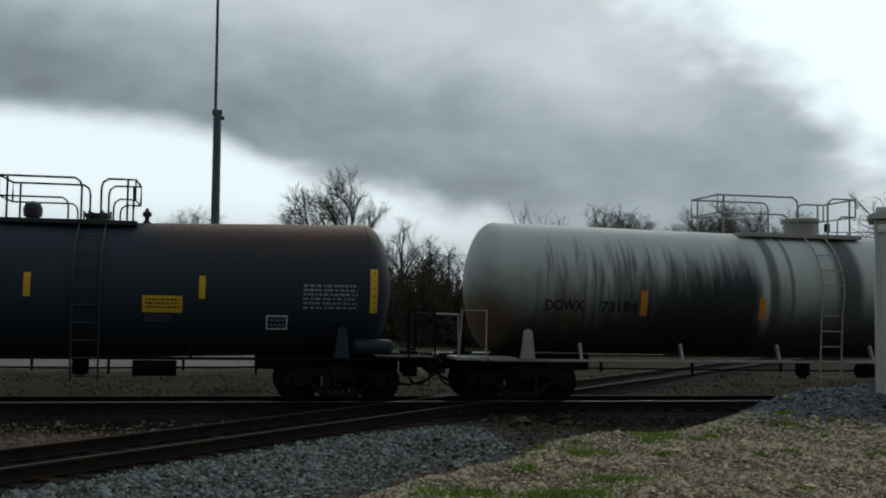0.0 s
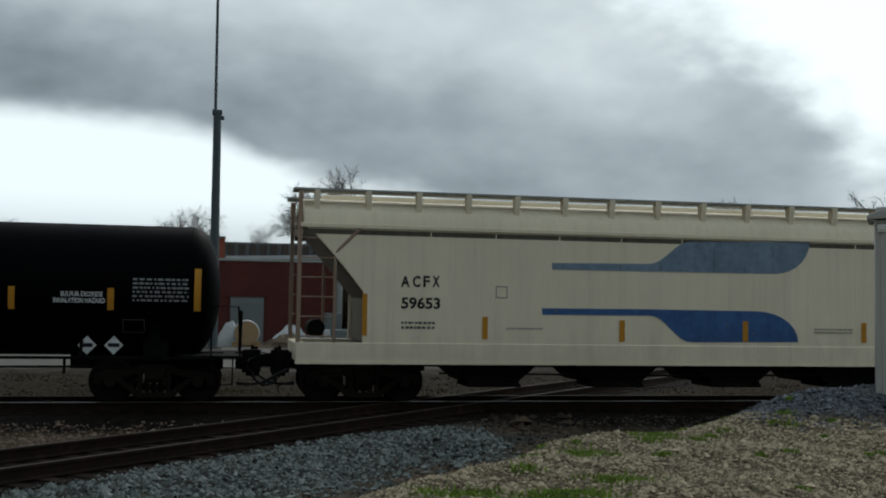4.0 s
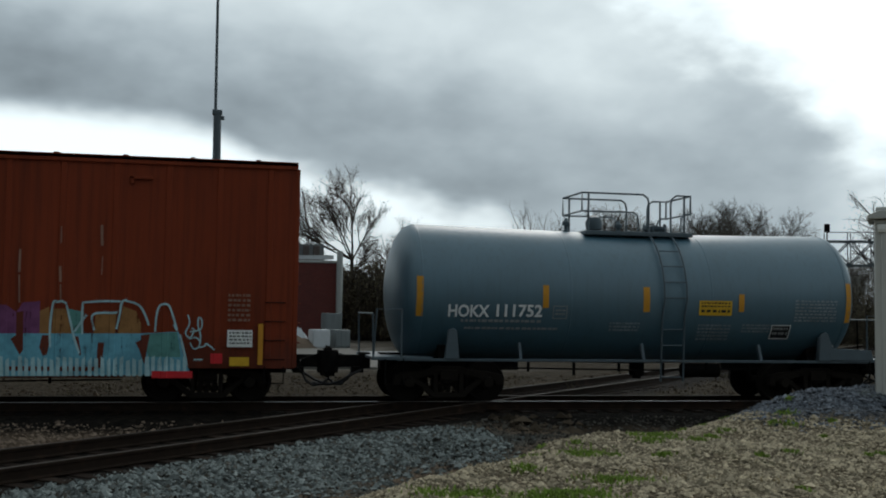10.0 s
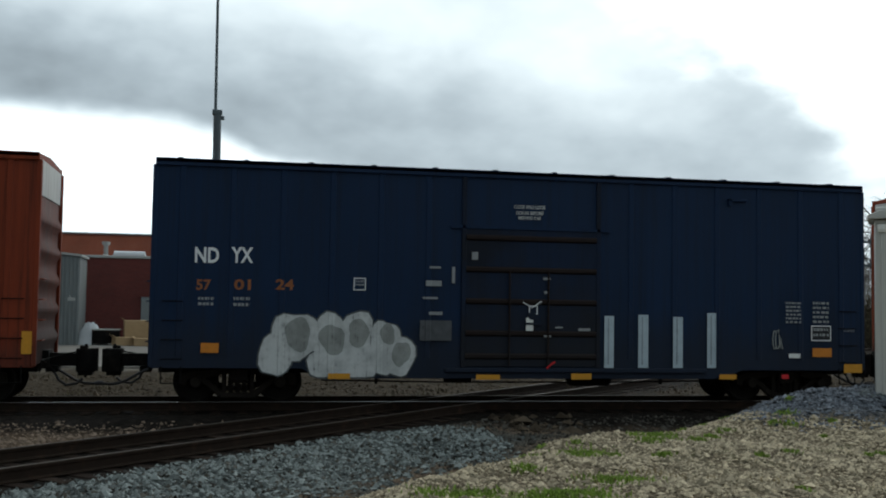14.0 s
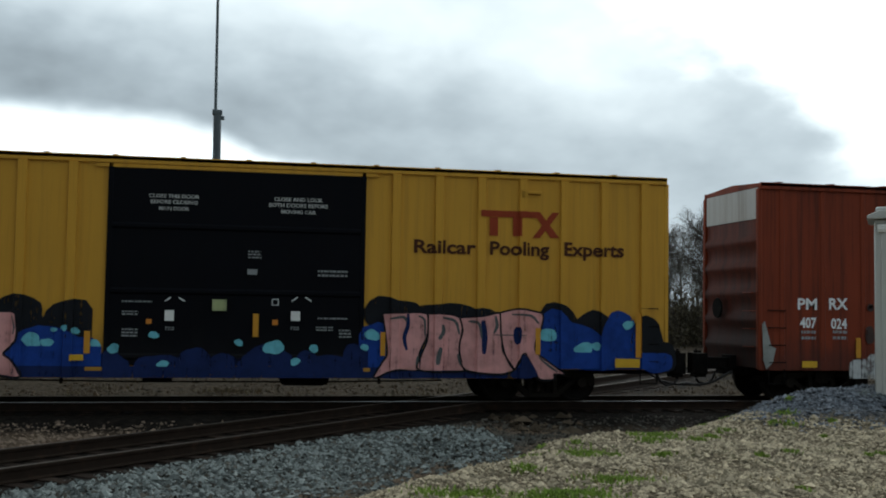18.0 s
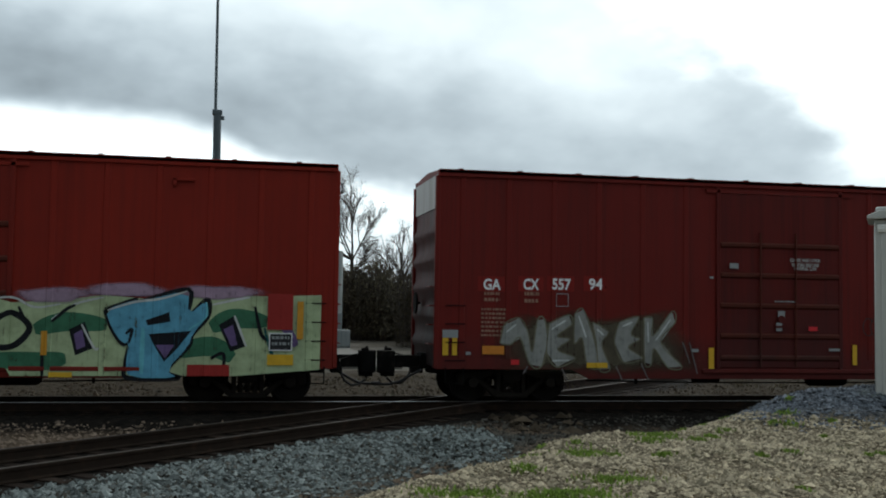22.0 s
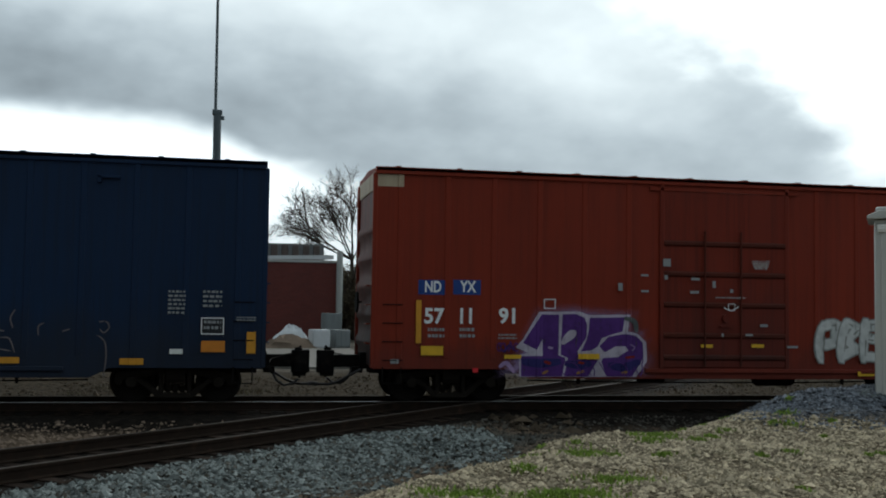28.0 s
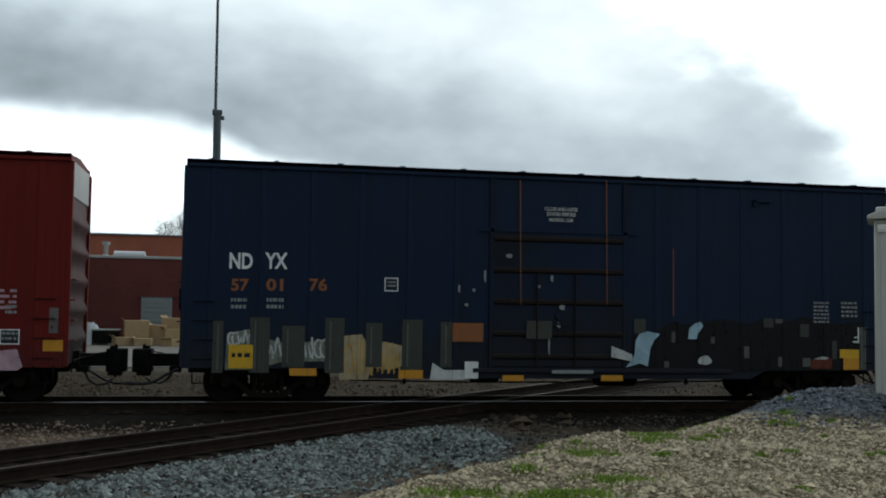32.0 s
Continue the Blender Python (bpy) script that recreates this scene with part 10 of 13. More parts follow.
s10.blob('graffiti_cloud', -3.662, 1.091, 0.836, 0.477, 'graf_blue', 'blue graffiti fill', seed=5, cut=0.603)
s10.blob('graffiti_cloud', -3.123, 0.975, 0.601, 0.383, 'graf_blue', 'blue graffiti fill', seed=6, cut=0.604)
s10.blob('graffiti_cloud', -4.13, 0.909, 0.71, 0.333, 'graf_blue', 'blue graffiti fill', seed=7, cut=0.602)
s10.blob('graffiti_cloud', 3.052, 1.263, 0.319, 0.581, 'graf_blue', 'blue graffiti fill', seed=8, cut=0.62)
s10.blob('graffiti_cloud', 7.532, 1.298, 0.893, 0.472, 'graf_blue', 'blue graffiti fill', seed=10, cut=0.631)
s10.blob('graffiti_cloud', 7.105, 1.555, 0.513, 0.524, 'graf_blue', 'blue graffiti fill', seed=11, cut=0.63)
s10.blob('graffiti_cloud', 8.629, 1.505, 0.438, 0.582, 'graf_blue', 'blue graffiti fill', seed=12, cut=0.634)
s10.blob('graffiti_cloud', 7.961, 1.039, 0.87, 0.341, 'graf_blue', 'blue graffiti fill', seed=13, cut=0.632)
s10.blob('graffiti_cloud', 9.49, 0.915, 0.384, 0.239, 'graf_blue', 'blue graffiti fill', seed=14, cut=0.636)
s10.blob('graffiti_cloud', -2.337, 0.799, 0.316, 0.313, 'graf_navy', 'dark blue graffiti fill', seed=30, cut=0.63)
s10.blob('graffiti_cloud', -1.482, 0.802, 0.494, 0.243, 'graf_navy', 'dark blue graffiti fill', seed=31, cut=0.632)
s10.blob('graffiti_cloud', -0.739, 0.805, 0.35, 0.415, 'graf_navy', 'dark blue graffiti fill', seed=32, cut=0.635)
s10.blob('graffiti_cloud', -0.113, 0.808, 0.379, 0.245, 'graf_navy', 'dark blue graffiti fill', seed=33, cut=0.636)
s10.blob('graffiti_cloud', 0.839, 0.812, 0.643, 0.421, 'graf_navy', 'dark blue graffiti fill', seed=34, cut=0.639)
s10.blob('graffiti_cloud', 1.612, 0.815, 0.286, 0.324, 'graf_navy', 'dark blue graffiti fill', seed=35, cut=0.641)
s10.blob('graffiti_cloud', 2.133, 0.817, 0.446, 0.276, 'graf_navy', 'dark blue graffiti fill', seed=36, cut=0.642)
s10.blob('graffiti_cloud', 2.658, 0.82, 0.344, 0.452, 'graf_navy', 'dark blue graffiti fill', seed=37, cut=0.644)
s10.blob('paint_dot', -8.109, 1.863, 0.131, 0.111, 'graf_dot', 'pale turquoise paint dot', seed=3)
s10.blob('paint_dot', -8.093, 1.37, 0.143, 0.119, 'graf_dot', 'pale turquoise paint dot', seed=4)
s10.blob('paint_dot', -3.939, 1.315, 0.189, 0.152, 'graf_dot', 'pale turquoise paint dot', seed=5)
s10.blob('paint_dot', -3.316, 1.572, 0.072, 0.057, 'graf_dot', 'pale turquoise paint dot', seed=6)
s10.blob('paint_dot', -3.518, 1.533, 0.06, 0.048, 'graf_dot', 'pale turquoise paint dot', seed=7)
s10.blob('paint_dot', -3.642, 1.27, 0.118, 0.095, 'graf_dot', 'pale turquoise paint dot', seed=8)
s10.blob('paint_dot', -3.099, 1.514, 0.084, 0.067, 'graf_dot', 'pale turquoise paint dot', seed=9)
s10.blob('paint_dot', -2.709, 1.253, 0.109, 0.087, 'graf_dot', 'pale turquoise paint dot', seed=10)
s10.blob('paint_dot', 2.983, 1.489, 0.16, 0.121, 'graf_dot', 'pale turquoise paint dot', seed=11)
s10.blob('paint_dot', 2.826, 1.223, 0.093, 0.071, 'graf_dot', 'pale turquoise paint dot', seed=12)
s10.blob('paint_dot', 6.892, 1.527, 0.213, 0.157, 'graf_dot', 'pale turquoise paint dot', seed=13)
s10.blob('paint_dot', 7.746, 1.234, 0.202, 0.147, 'graf_dot', 'pale turquoise paint dot', seed=14)
s10.blob('paint_dot', 8.79, 1.771, 0.132, 0.095, 'graf_dot', 'pale turquoise paint dot', seed=15)
s10.blob('paint_dot', -1.556, 1.445, 0.099, 0.078, 'graf_dot', 'pale turquoise paint dot', seed=16)
s10.blob('paint_dot', 0.17, 1.302, 0.089, 0.069, 'graf_dot', 'pale turquoise paint dot', seed=17)
s10.blob('paint_dot', 0.898, 1.208, 0.205, 0.159, 'graf_dot', 'pale turquoise paint dot', seed=18)
s10.blob('paint_dot', 1.737, 1.19, 0.105, 0.08, 'graf_dot', 'pale turquoise paint dot', seed=19)
s10.blob('paint_dot', -2.344, 1.16, 0.121, 0.096, 'graf_dot', 'pale turquoise paint dot', seed=20)
s10.blob('paint_dot', -9.266, 0.826, 0.107, 0.09, 'graf_dot', 'pale turquoise paint dot', seed=21)
s10.blob('paint_dot', 1.352, 0.913, 0.103, 0.08, 'graf_dot', 'pale turquoise paint dot', seed=22)
s10.blob('paint_dot', -1.359, 0.827, 0.123, 0.097, 'graf_dot', 'pale turquoise paint dot', seed=23)
s10.blob('paint_dot', 8.034, 1.289, 0.116, 0.084, 'graf_dot', 'pale turquoise paint dot', seed=24)
s10.patch('graffiti_fill', -9.4, -6.0, 0.78, 1.15, 'graf_blue')
s10.patch('graffiti_fill', -6.0, -2.58, 0.58, 1.2, 'graf_blue')
s10.patch('graffiti_fill', 2.9, 6.0, 0.58, 1.2, 'graf_blue')
s10.patch('graffiti_fill', 6.0, 9.45, 0.78, 1.15, 'graf_blue')
s10.patch('graffiti_fill', -6.0, 6.0, 0.57, 0.8, 'graf_navy')
s10.shape('graffiti_cloud', [(-6.319, 1.857), (-6.176, 2.106), (-5.808, 2.24), (-5.459, 2.216), (-5.13, 1.998), (-5.304, 1.92), (-5.6, 1.778), (-6.046, 1.772)], 'graf_black', 'black graffiti dome', 1)
letter(s10, [(-7.591, 1.816), (-7.174, 1.934), (-6.735, 1.852), (-6.641, 1.608), (-6.654, 1.314), (-6.609, 1.069), (-6.456, 0.767), (-6.512, 0.659), (-7.481, 0.666), (-7.552, 1.209)], 'graf_pink', 'graf_black', 0.024)
letter(s10, [(-6.647, 1.853), (-6.492, 1.914), (-6.195, 1.834), (-5.956, 1.739), (-5.921, 1.468), (-5.954, 1.172), (-5.731, 0.927), (-5.617, 0.642), (-5.971, 0.563), (-6.365, 0.645), (-6.506, 0.825), (-6.631, 1.167)], 'graf_pink', 'graf_black', 0.024)
letter(s10, [(-5.937, 1.754), (-5.6, 1.793), (-5.28, 1.97), (-5.218, 1.624), (-5.203, 1.376), (-4.986, 1.03), (-4.698, 0.695), (-5.616, 0.608), (-5.731, 0.927), (-5.954, 1.172)], 'graf_pink', 'graf_black', 0.024)
letter(s10, [(-5.254, 1.931), (-4.851, 1.877), (-4.268, 1.87), (-4.214, 1.385), (-4.323, 1.194), (-4.457, 1.034), (-4.276, 0.885), (-4.129, 0.577), (-4.677, 0.65), (-4.986, 1.03), (-5.213, 1.376)], 'graf_pink', 'graf_black', 0.024)
s10.shape('letter_hole', [(-7.286, 1.552), (-7.045, 1.613), (-6.977, 1.408), (-7.156, 1.187), (-7.316, 1.22)], 'graf_navy', '', 1)
s10.shape('letter_hole', [(-7.162, 1.017), (-7.056, 1.066), (-6.898, 0.921), (-6.883, 0.678), (-7.047, 0.687), (-7.139, 0.871)], 'graf_navy', '', 1)
s10.shape('letter_hole', [(-5.685, 1.544), (-5.455, 1.522), (-5.466, 1.284), (-5.591, 1.313)], 'graf_navy', '', 1)
s10.shape('letter_hole', [(-5.626, 1.125), (-5.463, 1.176), (-5.387, 1.068), (-5.459, 0.954), (-5.609, 0.987)], 'graf_navy', '', 1)
s10.shape('letter_hole', [(-4.921, 1.567), (-4.694, 1.59), (-4.55, 1.432), (-4.587, 1.257), (-4.789, 1.28), (-4.917, 1.403)], 'graf_navy', '', 1)
s10.brush_line([(-7.365, 1.843), (-6.978, 1.858), (-6.682, 1.681)], 0.02, 'graf_line', taper=0.35)
s10.brush_line([(-7.319, 1.527), (-7.295, 1.357), (-7.301, 1.211)], 0.02, 'graf_line', taper=0.35)
s10.brush_line([(-7.152, 1.017), (-7.139, 0.871), (-7.057, 0.701)], 0.025, 'graf_line', taper=0.35)
s10.brush_line([(-6.383, 1.439), (-6.255, 1.219), (-6.3, 0.998)], 0.035, 'graf_line', taper=0.35)
s10.brush_line([(-6.255, 1.194), (-5.786, 1.163), (-5.54, 1.274)], 0.012, 'graf_line', taper=0.35)
s10.brush_line([(-6.766, 1.093), (-6.671, 1.191), (-6.526, 1.256)], 0.018, 'graf_line', taper=0.35)
s10.brush_line([(-6.667, 1.045), (-6.591, 0.898), (-6.467, 0.801)], 0.018, 'graf_line', taper=0.35)
s10.brush_line([(-5.881, 0.976), (-5.778, 0.804), (-5.716, 0.657)], 0.03, 'graf_line', taper=0.35)
s10.brush_line([(-6.317, 1.808), (-6.142, 1.662), (-5.993, 1.59)], 0.02, 'graf_line', taper=0.35)
s10.brush_line([(-5.551, 1.818), (-5.353, 1.895), (-5.254, 1.921)], 0.018, 'graf_line', taper=0.35)
s10.brush_line([(-4.945, 1.552), (-4.917, 1.403), (-4.789, 1.27)], 0.02, 'graf_line', taper=0.35)
s10.brush_line([(-4.909, 0.932), (-4.805, 0.783), (-4.728, 0.709)], 0.02, 'graf_line', taper=0.35)
s10.brush_line([(-4.318, 1.809), (-4.263, 1.584), (-4.286, 1.434)], 0.016, 'graf_line', taper=0.35)
s10.brush_line([(-5.991, 1.526), (-5.246, 1.534)], 0.01, 'graf_line', taper=0.35)
s10.shape('letter_hole', [(-6.804, 0.654), (-6.465, 0.728), (-6.02, 0.573), (-6.754, 0.571)], 'graf_black', '', 1)
s10.shape('letter_hole', [(-5.327, 0.574), (-4.778, 0.674), (-4.423, 0.576)], 'graf_black', '', 1)
s10.brush_line([(-7.445, 1.161), (-6.959, 1.028), (-6.667, 1.01)], 0.008, 'graf_plum2', taper=0.8)
s10.brush_line([(-6.52, 0.997), (-5.684, 1.036), (-5.036, 1.02)], 0.008, 'graf_plum2', taper=0.8)
s10.brush_line([(-6.269, 0.704), (-5.478, 0.682), (-4.778, 0.694)], 0.008, 'graf_plum2', taper=0.8)
letter(s10, [(3.194, 1.962), (3.737, 1.979), (3.928, 1.991), (4.177, 1.938), (4.184, 1.516), (4.01, 1.093), (4.016, 0.743), (3.476, 0.741), (3.033, 0.569), (3.2, 0.902), (3.309, 1.089), (3.264, 1.507)], 'graf_pink', 'graf_black', 0.022)
letter(s10, [(4.191, 1.962), (4.551, 1.967), (4.866, 1.901), (4.961, 1.689), (4.899, 1.288), (4.938, 1.005), (5.062, 0.742), (4.025, 0.739), (4.067, 1.094), (4.185, 1.422)], 'graf_pink', 'graf_black', 0.022)
letter(s10, [(4.89, 1.891), (5.133, 1.904), (5.425, 1.932), (5.572, 1.958), (5.802, 1.985), (5.832, 1.58), (5.936, 1.106), (6.138, 0.775), (5.834, 0.66), (5.062, 0.742), (4.913, 1.052), (4.899, 1.335), (4.962, 1.618)], 'graf_pink', 'graf_black', 0.022)
letter(s10, [(5.802, 2.008), (6.21, 2.096), (6.559, 2.053), (6.779, 1.974), (6.743, 1.686), (6.626, 1.398), (6.629, 1.159), (6.87, 0.969), (7.264, 0.683), (7.049, 0.659), (7.05, 0.554), (6.725, 0.553), (6.583, 0.777), (6.431, 1.038), (6.321, 1.109), (6.138, 0.775), (5.937, 1.059), (5.833, 1.485)], 'graf_pink', 'graf_black', 0.022)
s10.brush_line([(3.752, 1.956), (3.747, 1.698), (3.676, 1.441), (3.733, 1.175)], 0.045, 'graf_navy', taper=0.35)
s10.brush_line([(4.516, 1.731), (4.528, 1.567), (4.425, 1.415)], 0.05, 'graf_line', taper=0.35)
s10.brush_line([(4.476, 1.237), (4.422, 1.026), (4.405, 0.862)], 0.055, 'graf_line', taper=0.35)
s10.brush_line([(5.407, 1.837), (5.446, 1.482), (5.437, 1.103)], 0.075, 'graf_navy', taper=0.35)
s10.brush_line([(3.361, 1.843), (3.644, 1.884), (3.722, 1.792)], 0.03, 'graf_line', taper=0.35)
s10.brush_line([(3.977, 1.912), (4.112, 1.82), (4.127, 1.469)], 0.025, 'graf_line', taper=0.35)
s10.brush_line([(3.982, 1.046), (3.947, 0.86)], 0.025, 'graf_line', taper=0.35)
s10.brush_line([(4.504, 1.886), (4.795, 1.805), (4.886, 1.523)], 0.03, 'graf_line', taper=0.35)
s10.brush_line([(4.854, 1.099), (4.915, 0.864)], 0.025, 'graf_line', taper=0.35)
s10.brush_line([(5.086, 1.809), (5.305, 1.764), (5.373, 1.434)], 0.03, 'graf_line', taper=0.35)
s10.brush_line([(5.694, 1.936), (5.732, 1.722), (5.665, 1.555)], 0.035, 'graf_line', taper=0.35)
s10.brush_line([(5.848, 1.462), (5.877, 1.153), (6.127, 0.799)], 0.018, 'graf_black', taper=0.35)
s10.brush_line([(5.651, 1.522), (6.391, 1.515)], 0.012, 'graf_line', taper=0.35)
s10.brush_line([(6.063, 1.974), (6.51, 1.947), (6.672, 1.781)], 0.025, 'graf_line', taper=0.35)
s10.brush_line([(6.695, 1.04), (6.922, 0.85), (7.123, 0.721)], 0.025, 'graf_line', taper=0.35)
s10.shape('letter_hole', [(6.116, 1.703), (6.29, 1.695), (6.269, 1.37), (6.181, 1.289), (6.095, 1.417)], 'graf_navy', '', 1)
s10.shape('letter_hole', [(6.272, 1.085), (6.396, 1.085), (6.623, 0.777), (6.7, 0.577), (5.933, 0.575), (6.226, 0.799), (6.299, 0.918)], 'graf_navy', '', 1)
s10.shape('letter_hole', [(3.196, 0.625), (3.618, 0.728), (4.188, 0.711), (4.477, 0.581), (3.244, 0.551)], 'graf_navy', '', 1)
s10.patch('reflector_strip', -8.77, -8.661, 1.113, 2.026, 'amber', 'yellow reflective strip')
s10.patch('reflector_strip', -6.371, -6.258, 1.014, 1.504, 'amber', 'yellow reflective strip')
s10.patch('reflector_strip', -2.919, -2.799, 1.06, 1.516, 'amber', 'yellow reflective strip')
s10.patch('reflector_strip', 0.454, 0.568, 1.428, 1.911, 'amber', 'yellow reflective strip')
s10.patch('reflector_strip', 3.156, 3.262, 1.049, 1.555, 'amber', 'yellow reflective strip')
s10.patch('reflector_strip', 6.609, 6.722, 1.096, 1.681, 'amber', 'yellow reflective strip')
s10.patch('reflector_strip', 8.952, 9.084, 1.045, 2.039, 'amber', 'yellow reflective strip')
s10.patch('reflector_strip', -8.647, -8.125, 0.83, 1.001, 'yellow', 'yellow reflective strip')
s10.patch('reflector_strip', 8.467, 9.05, 0.819, 1.017, 'yellow', 'yellow reflective strip')
s10.patch('reflector_strip', -3.185, -2.921, 0.915, 1.035, 'yellow', 'yellow reflective strip')
s10.patch('sticker', -1.343, -1.157, 1.741, 1.96, 'sticker')
s10.patch('sticker', -1.709, -1.599, 1.675, 1.772, 'orange')
s10.patch('sticker', 1.236, 1.43, 1.772, 1.972, 'sticker')
s10.patch('sticker', 0.852, 0.967, 1.68, 1.792, 'orange')
s10.patch('sticker', -0.387, -0.097, 1.962, 2.197, 'olive')
s10.patch('sticker', 0.313, 0.517, 2.729, 2.841, 'dim_white')
s10.bars(-2.194, -1.606, 2.146, 1, 0.061, 'dim_white', 3, 0.06)
s10.bars(-2.19, -1.872, 1.937, 2, 0.054, 'dim_white', 3, 0.06)
s10.bars(-2.182, -1.865, 1.574, 3, 0.065, 'dim_white', 3, 0.06)
s10.bars(1.795, 2.451, 1.845, 1, 0.063, 'dim_white', 3, 0.06)
s10.bars(1.771, 2.124, 1.654, 2, 0.056, 'dim_white', 3, 0.06)
s10.bars(2.256, 2.519, 1.597, 3, 0.067, 'dim_white', 3, 0.06)
s10.bars(0.32, 0.588, 3.228, 3, 0.062, 'dim_white', 3, 0.06)
s10.bars(1.784, 2.414, 2.851, 2, 0.088, 'dim_white', 3, 0.06)
s10.bars(-1.324, -1.151, 1.619, 2, 0.043, 'dim_white', 3, 0.06)
s10.bars(1.24, 1.408, 1.647, 2, 0.043, 'dim_white', 3, 0.06)
s10.stroke([(-1.346, 2.142), (-1.224, 2.23)], 0.012, 'white')
s10.stroke([(-0.949, 2.148), (-1.075, 2.232)], 0.012, 'white')
s10.stroke([(1.246, 2.183), (1.374, 2.272)], 0.012, 'white')
s10.stroke([(1.661, 2.189), (1.53, 2.275)], 0.012, 'white')
s10.outline(0.833, 0.974, 2.09, 2.227, 0.015, 'white', 'stencil_box', 'painted square frame')

# maroon boxcar
s11.patch('repaint_patch', -7.235, -6.621, 2.471, 2.805, 'patch_red2', 'brighter red repaint patch')
s11.patch('repaint_patch', -6.311, -5.732, 2.489, 2.826, 'patch_red2', 'brighter red repaint patch')
s11.patch('repaint_patch', -5.642, -5.01, 2.503, 2.842, 'patch_red2', 'brighter red repaint patch')
s11.patch('repaint_patch', -4.793, -4.255, 2.518, 2.86, 'patch_red2', 'brighter red repaint patch')
s11.text('GA', -7.105, 2.517, 0.33, 'white', wide=0.394)
s11.text('CX', -6.191, 2.535, 0.333, 'white', wide=0.357)
s11.text('557', -5.532, 2.549, 0.334, 'white', wide=0.44)
s11.text('94', -4.671, 2.566, 0.336, 'white', wide=0.321)
s11.outline(-5.439, -5.146, 2.165, 2.456, 0.015, 'dim_white', 'stencil_box', 'painted square frame')
s11.bars(-7.082, -6.742, 2.46, 2, 0.133, 'ghost5', 3, 0.06)
s11.bars(-6.167, -5.833, 2.478, 2, 0.157, 'ghost5', 3, 0.06)
s11.bars(-7.146, -6.598, 2.104, 7, 0.095, 'ghost5', 3, 0.06)
s11.mist('graffiti_fill', [(-6.874, 1.239), (-6.758, 1.795), (-6.228, 2.011), (-5.659, 1.879), (-5.437, 2.047), (-4.981, 2.148), (-4.513, 1.896), (-3.932, 1.975), (-3.346, 2.055), (-2.634, 2.162), (-2.454, 1.636), (-2.073, 1.255), (-2.003, 0.775), (-4.016, 0.649), (-6.526, 0.757)], 'graf_olive2', 'dull olive spray ground', (-4.499, 1.377))
letter(s11, [(-6.711, 1.333), (-6.612, 1.75), (-6.281, 1.894), (-6.081, 1.594), (-5.977, 1.154), (-5.863, 1.853), (-5.705, 1.879), (-5.622, 1.366), (-5.765, 0.83), (-6.025, 0.875), (-6.256, 1.453), (-6.476, 1.312)], 'graf_grey', 'graf_olive', 0.016)
letter(s11, [(-5.589, 1.787), (-5.137, 1.981), (-5.063, 1.77), (-5.399, 1.509), (-5.1, 1.441), (-5.39, 1.205), (-4.973, 1.021), (-5.402, 0.82), (-5.638, 1.133)], 'graf_grey', 'graf_olive', 0.016)
letter(s11, [(-5.0, 2.006), (-4.796, 2.104), (-4.522, 1.377), (-4.438, 0.813), (-4.694, 0.882), (-4.825, 1.468), (-5.005, 1.349)], 'graf_grey', 'graf_olive', 0.016)
letter(s11, [(-4.58, 1.824), (-4.204, 1.616), (-4.359, 1.331), (-4.159, 0.79), (-4.414, 0.766), (-4.499, 1.377)], 'graf_grey', 'graf_olive', 0.016)
letter(s11, [(-3.952, 1.832), (-3.485, 1.958), (-3.664, 1.575), (-3.45, 1.458), (-3.727, 1.266), (-3.392, 1.031), (-3.836, 0.933), (-4.058, 1.381)], 'graf_grey', 'graf_olive', 0.016)
letter(s11, [(-3.367, 1.936), (-3.153, 1.939), (-3.144, 1.533), (-2.68, 2.089), (-2.603, 1.85), (-2.951, 1.391), (-2.437, 0.845), (-2.771, 0.82), (-3.114, 1.247), (-3.176, 0.889), (-3.343, 0.936)], 'graf_grey', 'graf_olive', 0.016)
s11.brush_line([(-6.574, 1.589), (-6.355, 1.754)], 0.02, 'graf_white', taper=0.5)
s11.brush_line([(-5.539, 1.659), (-5.203, 1.862)], 0.02, 'graf_white', taper=0.5)
s11.brush_line([(-4.907, 1.961), (-4.733, 1.492)], 0.02, 'graf_white', taper=0.5)
s11.brush_line([(-4.484, 1.672), (-4.318, 1.544)], 0.02, 'graf_white', taper=0.5)
s11.brush_line([(-3.88, 1.738), (-3.636, 1.836)], 0.02, 'graf_white', taper=0.5)
s11.brush_line([(-3.27, 1.841), (-3.247, 1.389)], 0.02, 'graf_white', taper=0.5)
s11.brush_line([(-3.071, 1.438), (-2.724, 1.897)], 0.02, 'graf_white', taper=0.5)
s11.brush_line([(-5.519, 0.959), (-5.121, 0.973)], 0.02, 'graf_white', taper=0.5)
s11.brush_line([(-5.287, 0.785), (-5.166, 0.529)], 0.014, 'graf_grey2', taper=0.8)
s11.brush_line([(-4.021, 0.85), (-3.873, 0.532)], 0.014, 'graf_grey2', taper=0.8)
s11.brush_line([(-3.437, 0.912), (-3.239, 0.533)], 0.014, 'graf_grey2', taper=0.8)
s11.brush_line([(-2.425, 1.396), (-2.247, 0.918)], 0.014, 'graf_grey2', taper=0.8)
s11.brush_line([(-2.257, 1.398), (-2.061, 0.679)], 0.014, 'graf_grey2', taper=0.8)
s11.brush_line([(-6.081, 0.84), (-6.188, 0.666)], 0.014, 'graf_grey2', taper=0.8)
s11.patch('reflector_strip', -1.784, -1.653, 0.796, 1.275, 'yellow', 'yellow reflective strip')
s11.patch('reflector_strip', 1.859, 1.974, 0.897, 1.367, 'yellow', 'yellow reflective strip')
s11.patch('reflector_strip', -8.01, -7.881, 1.064, 1.449, 'yellow', 'yellow reflective strip')
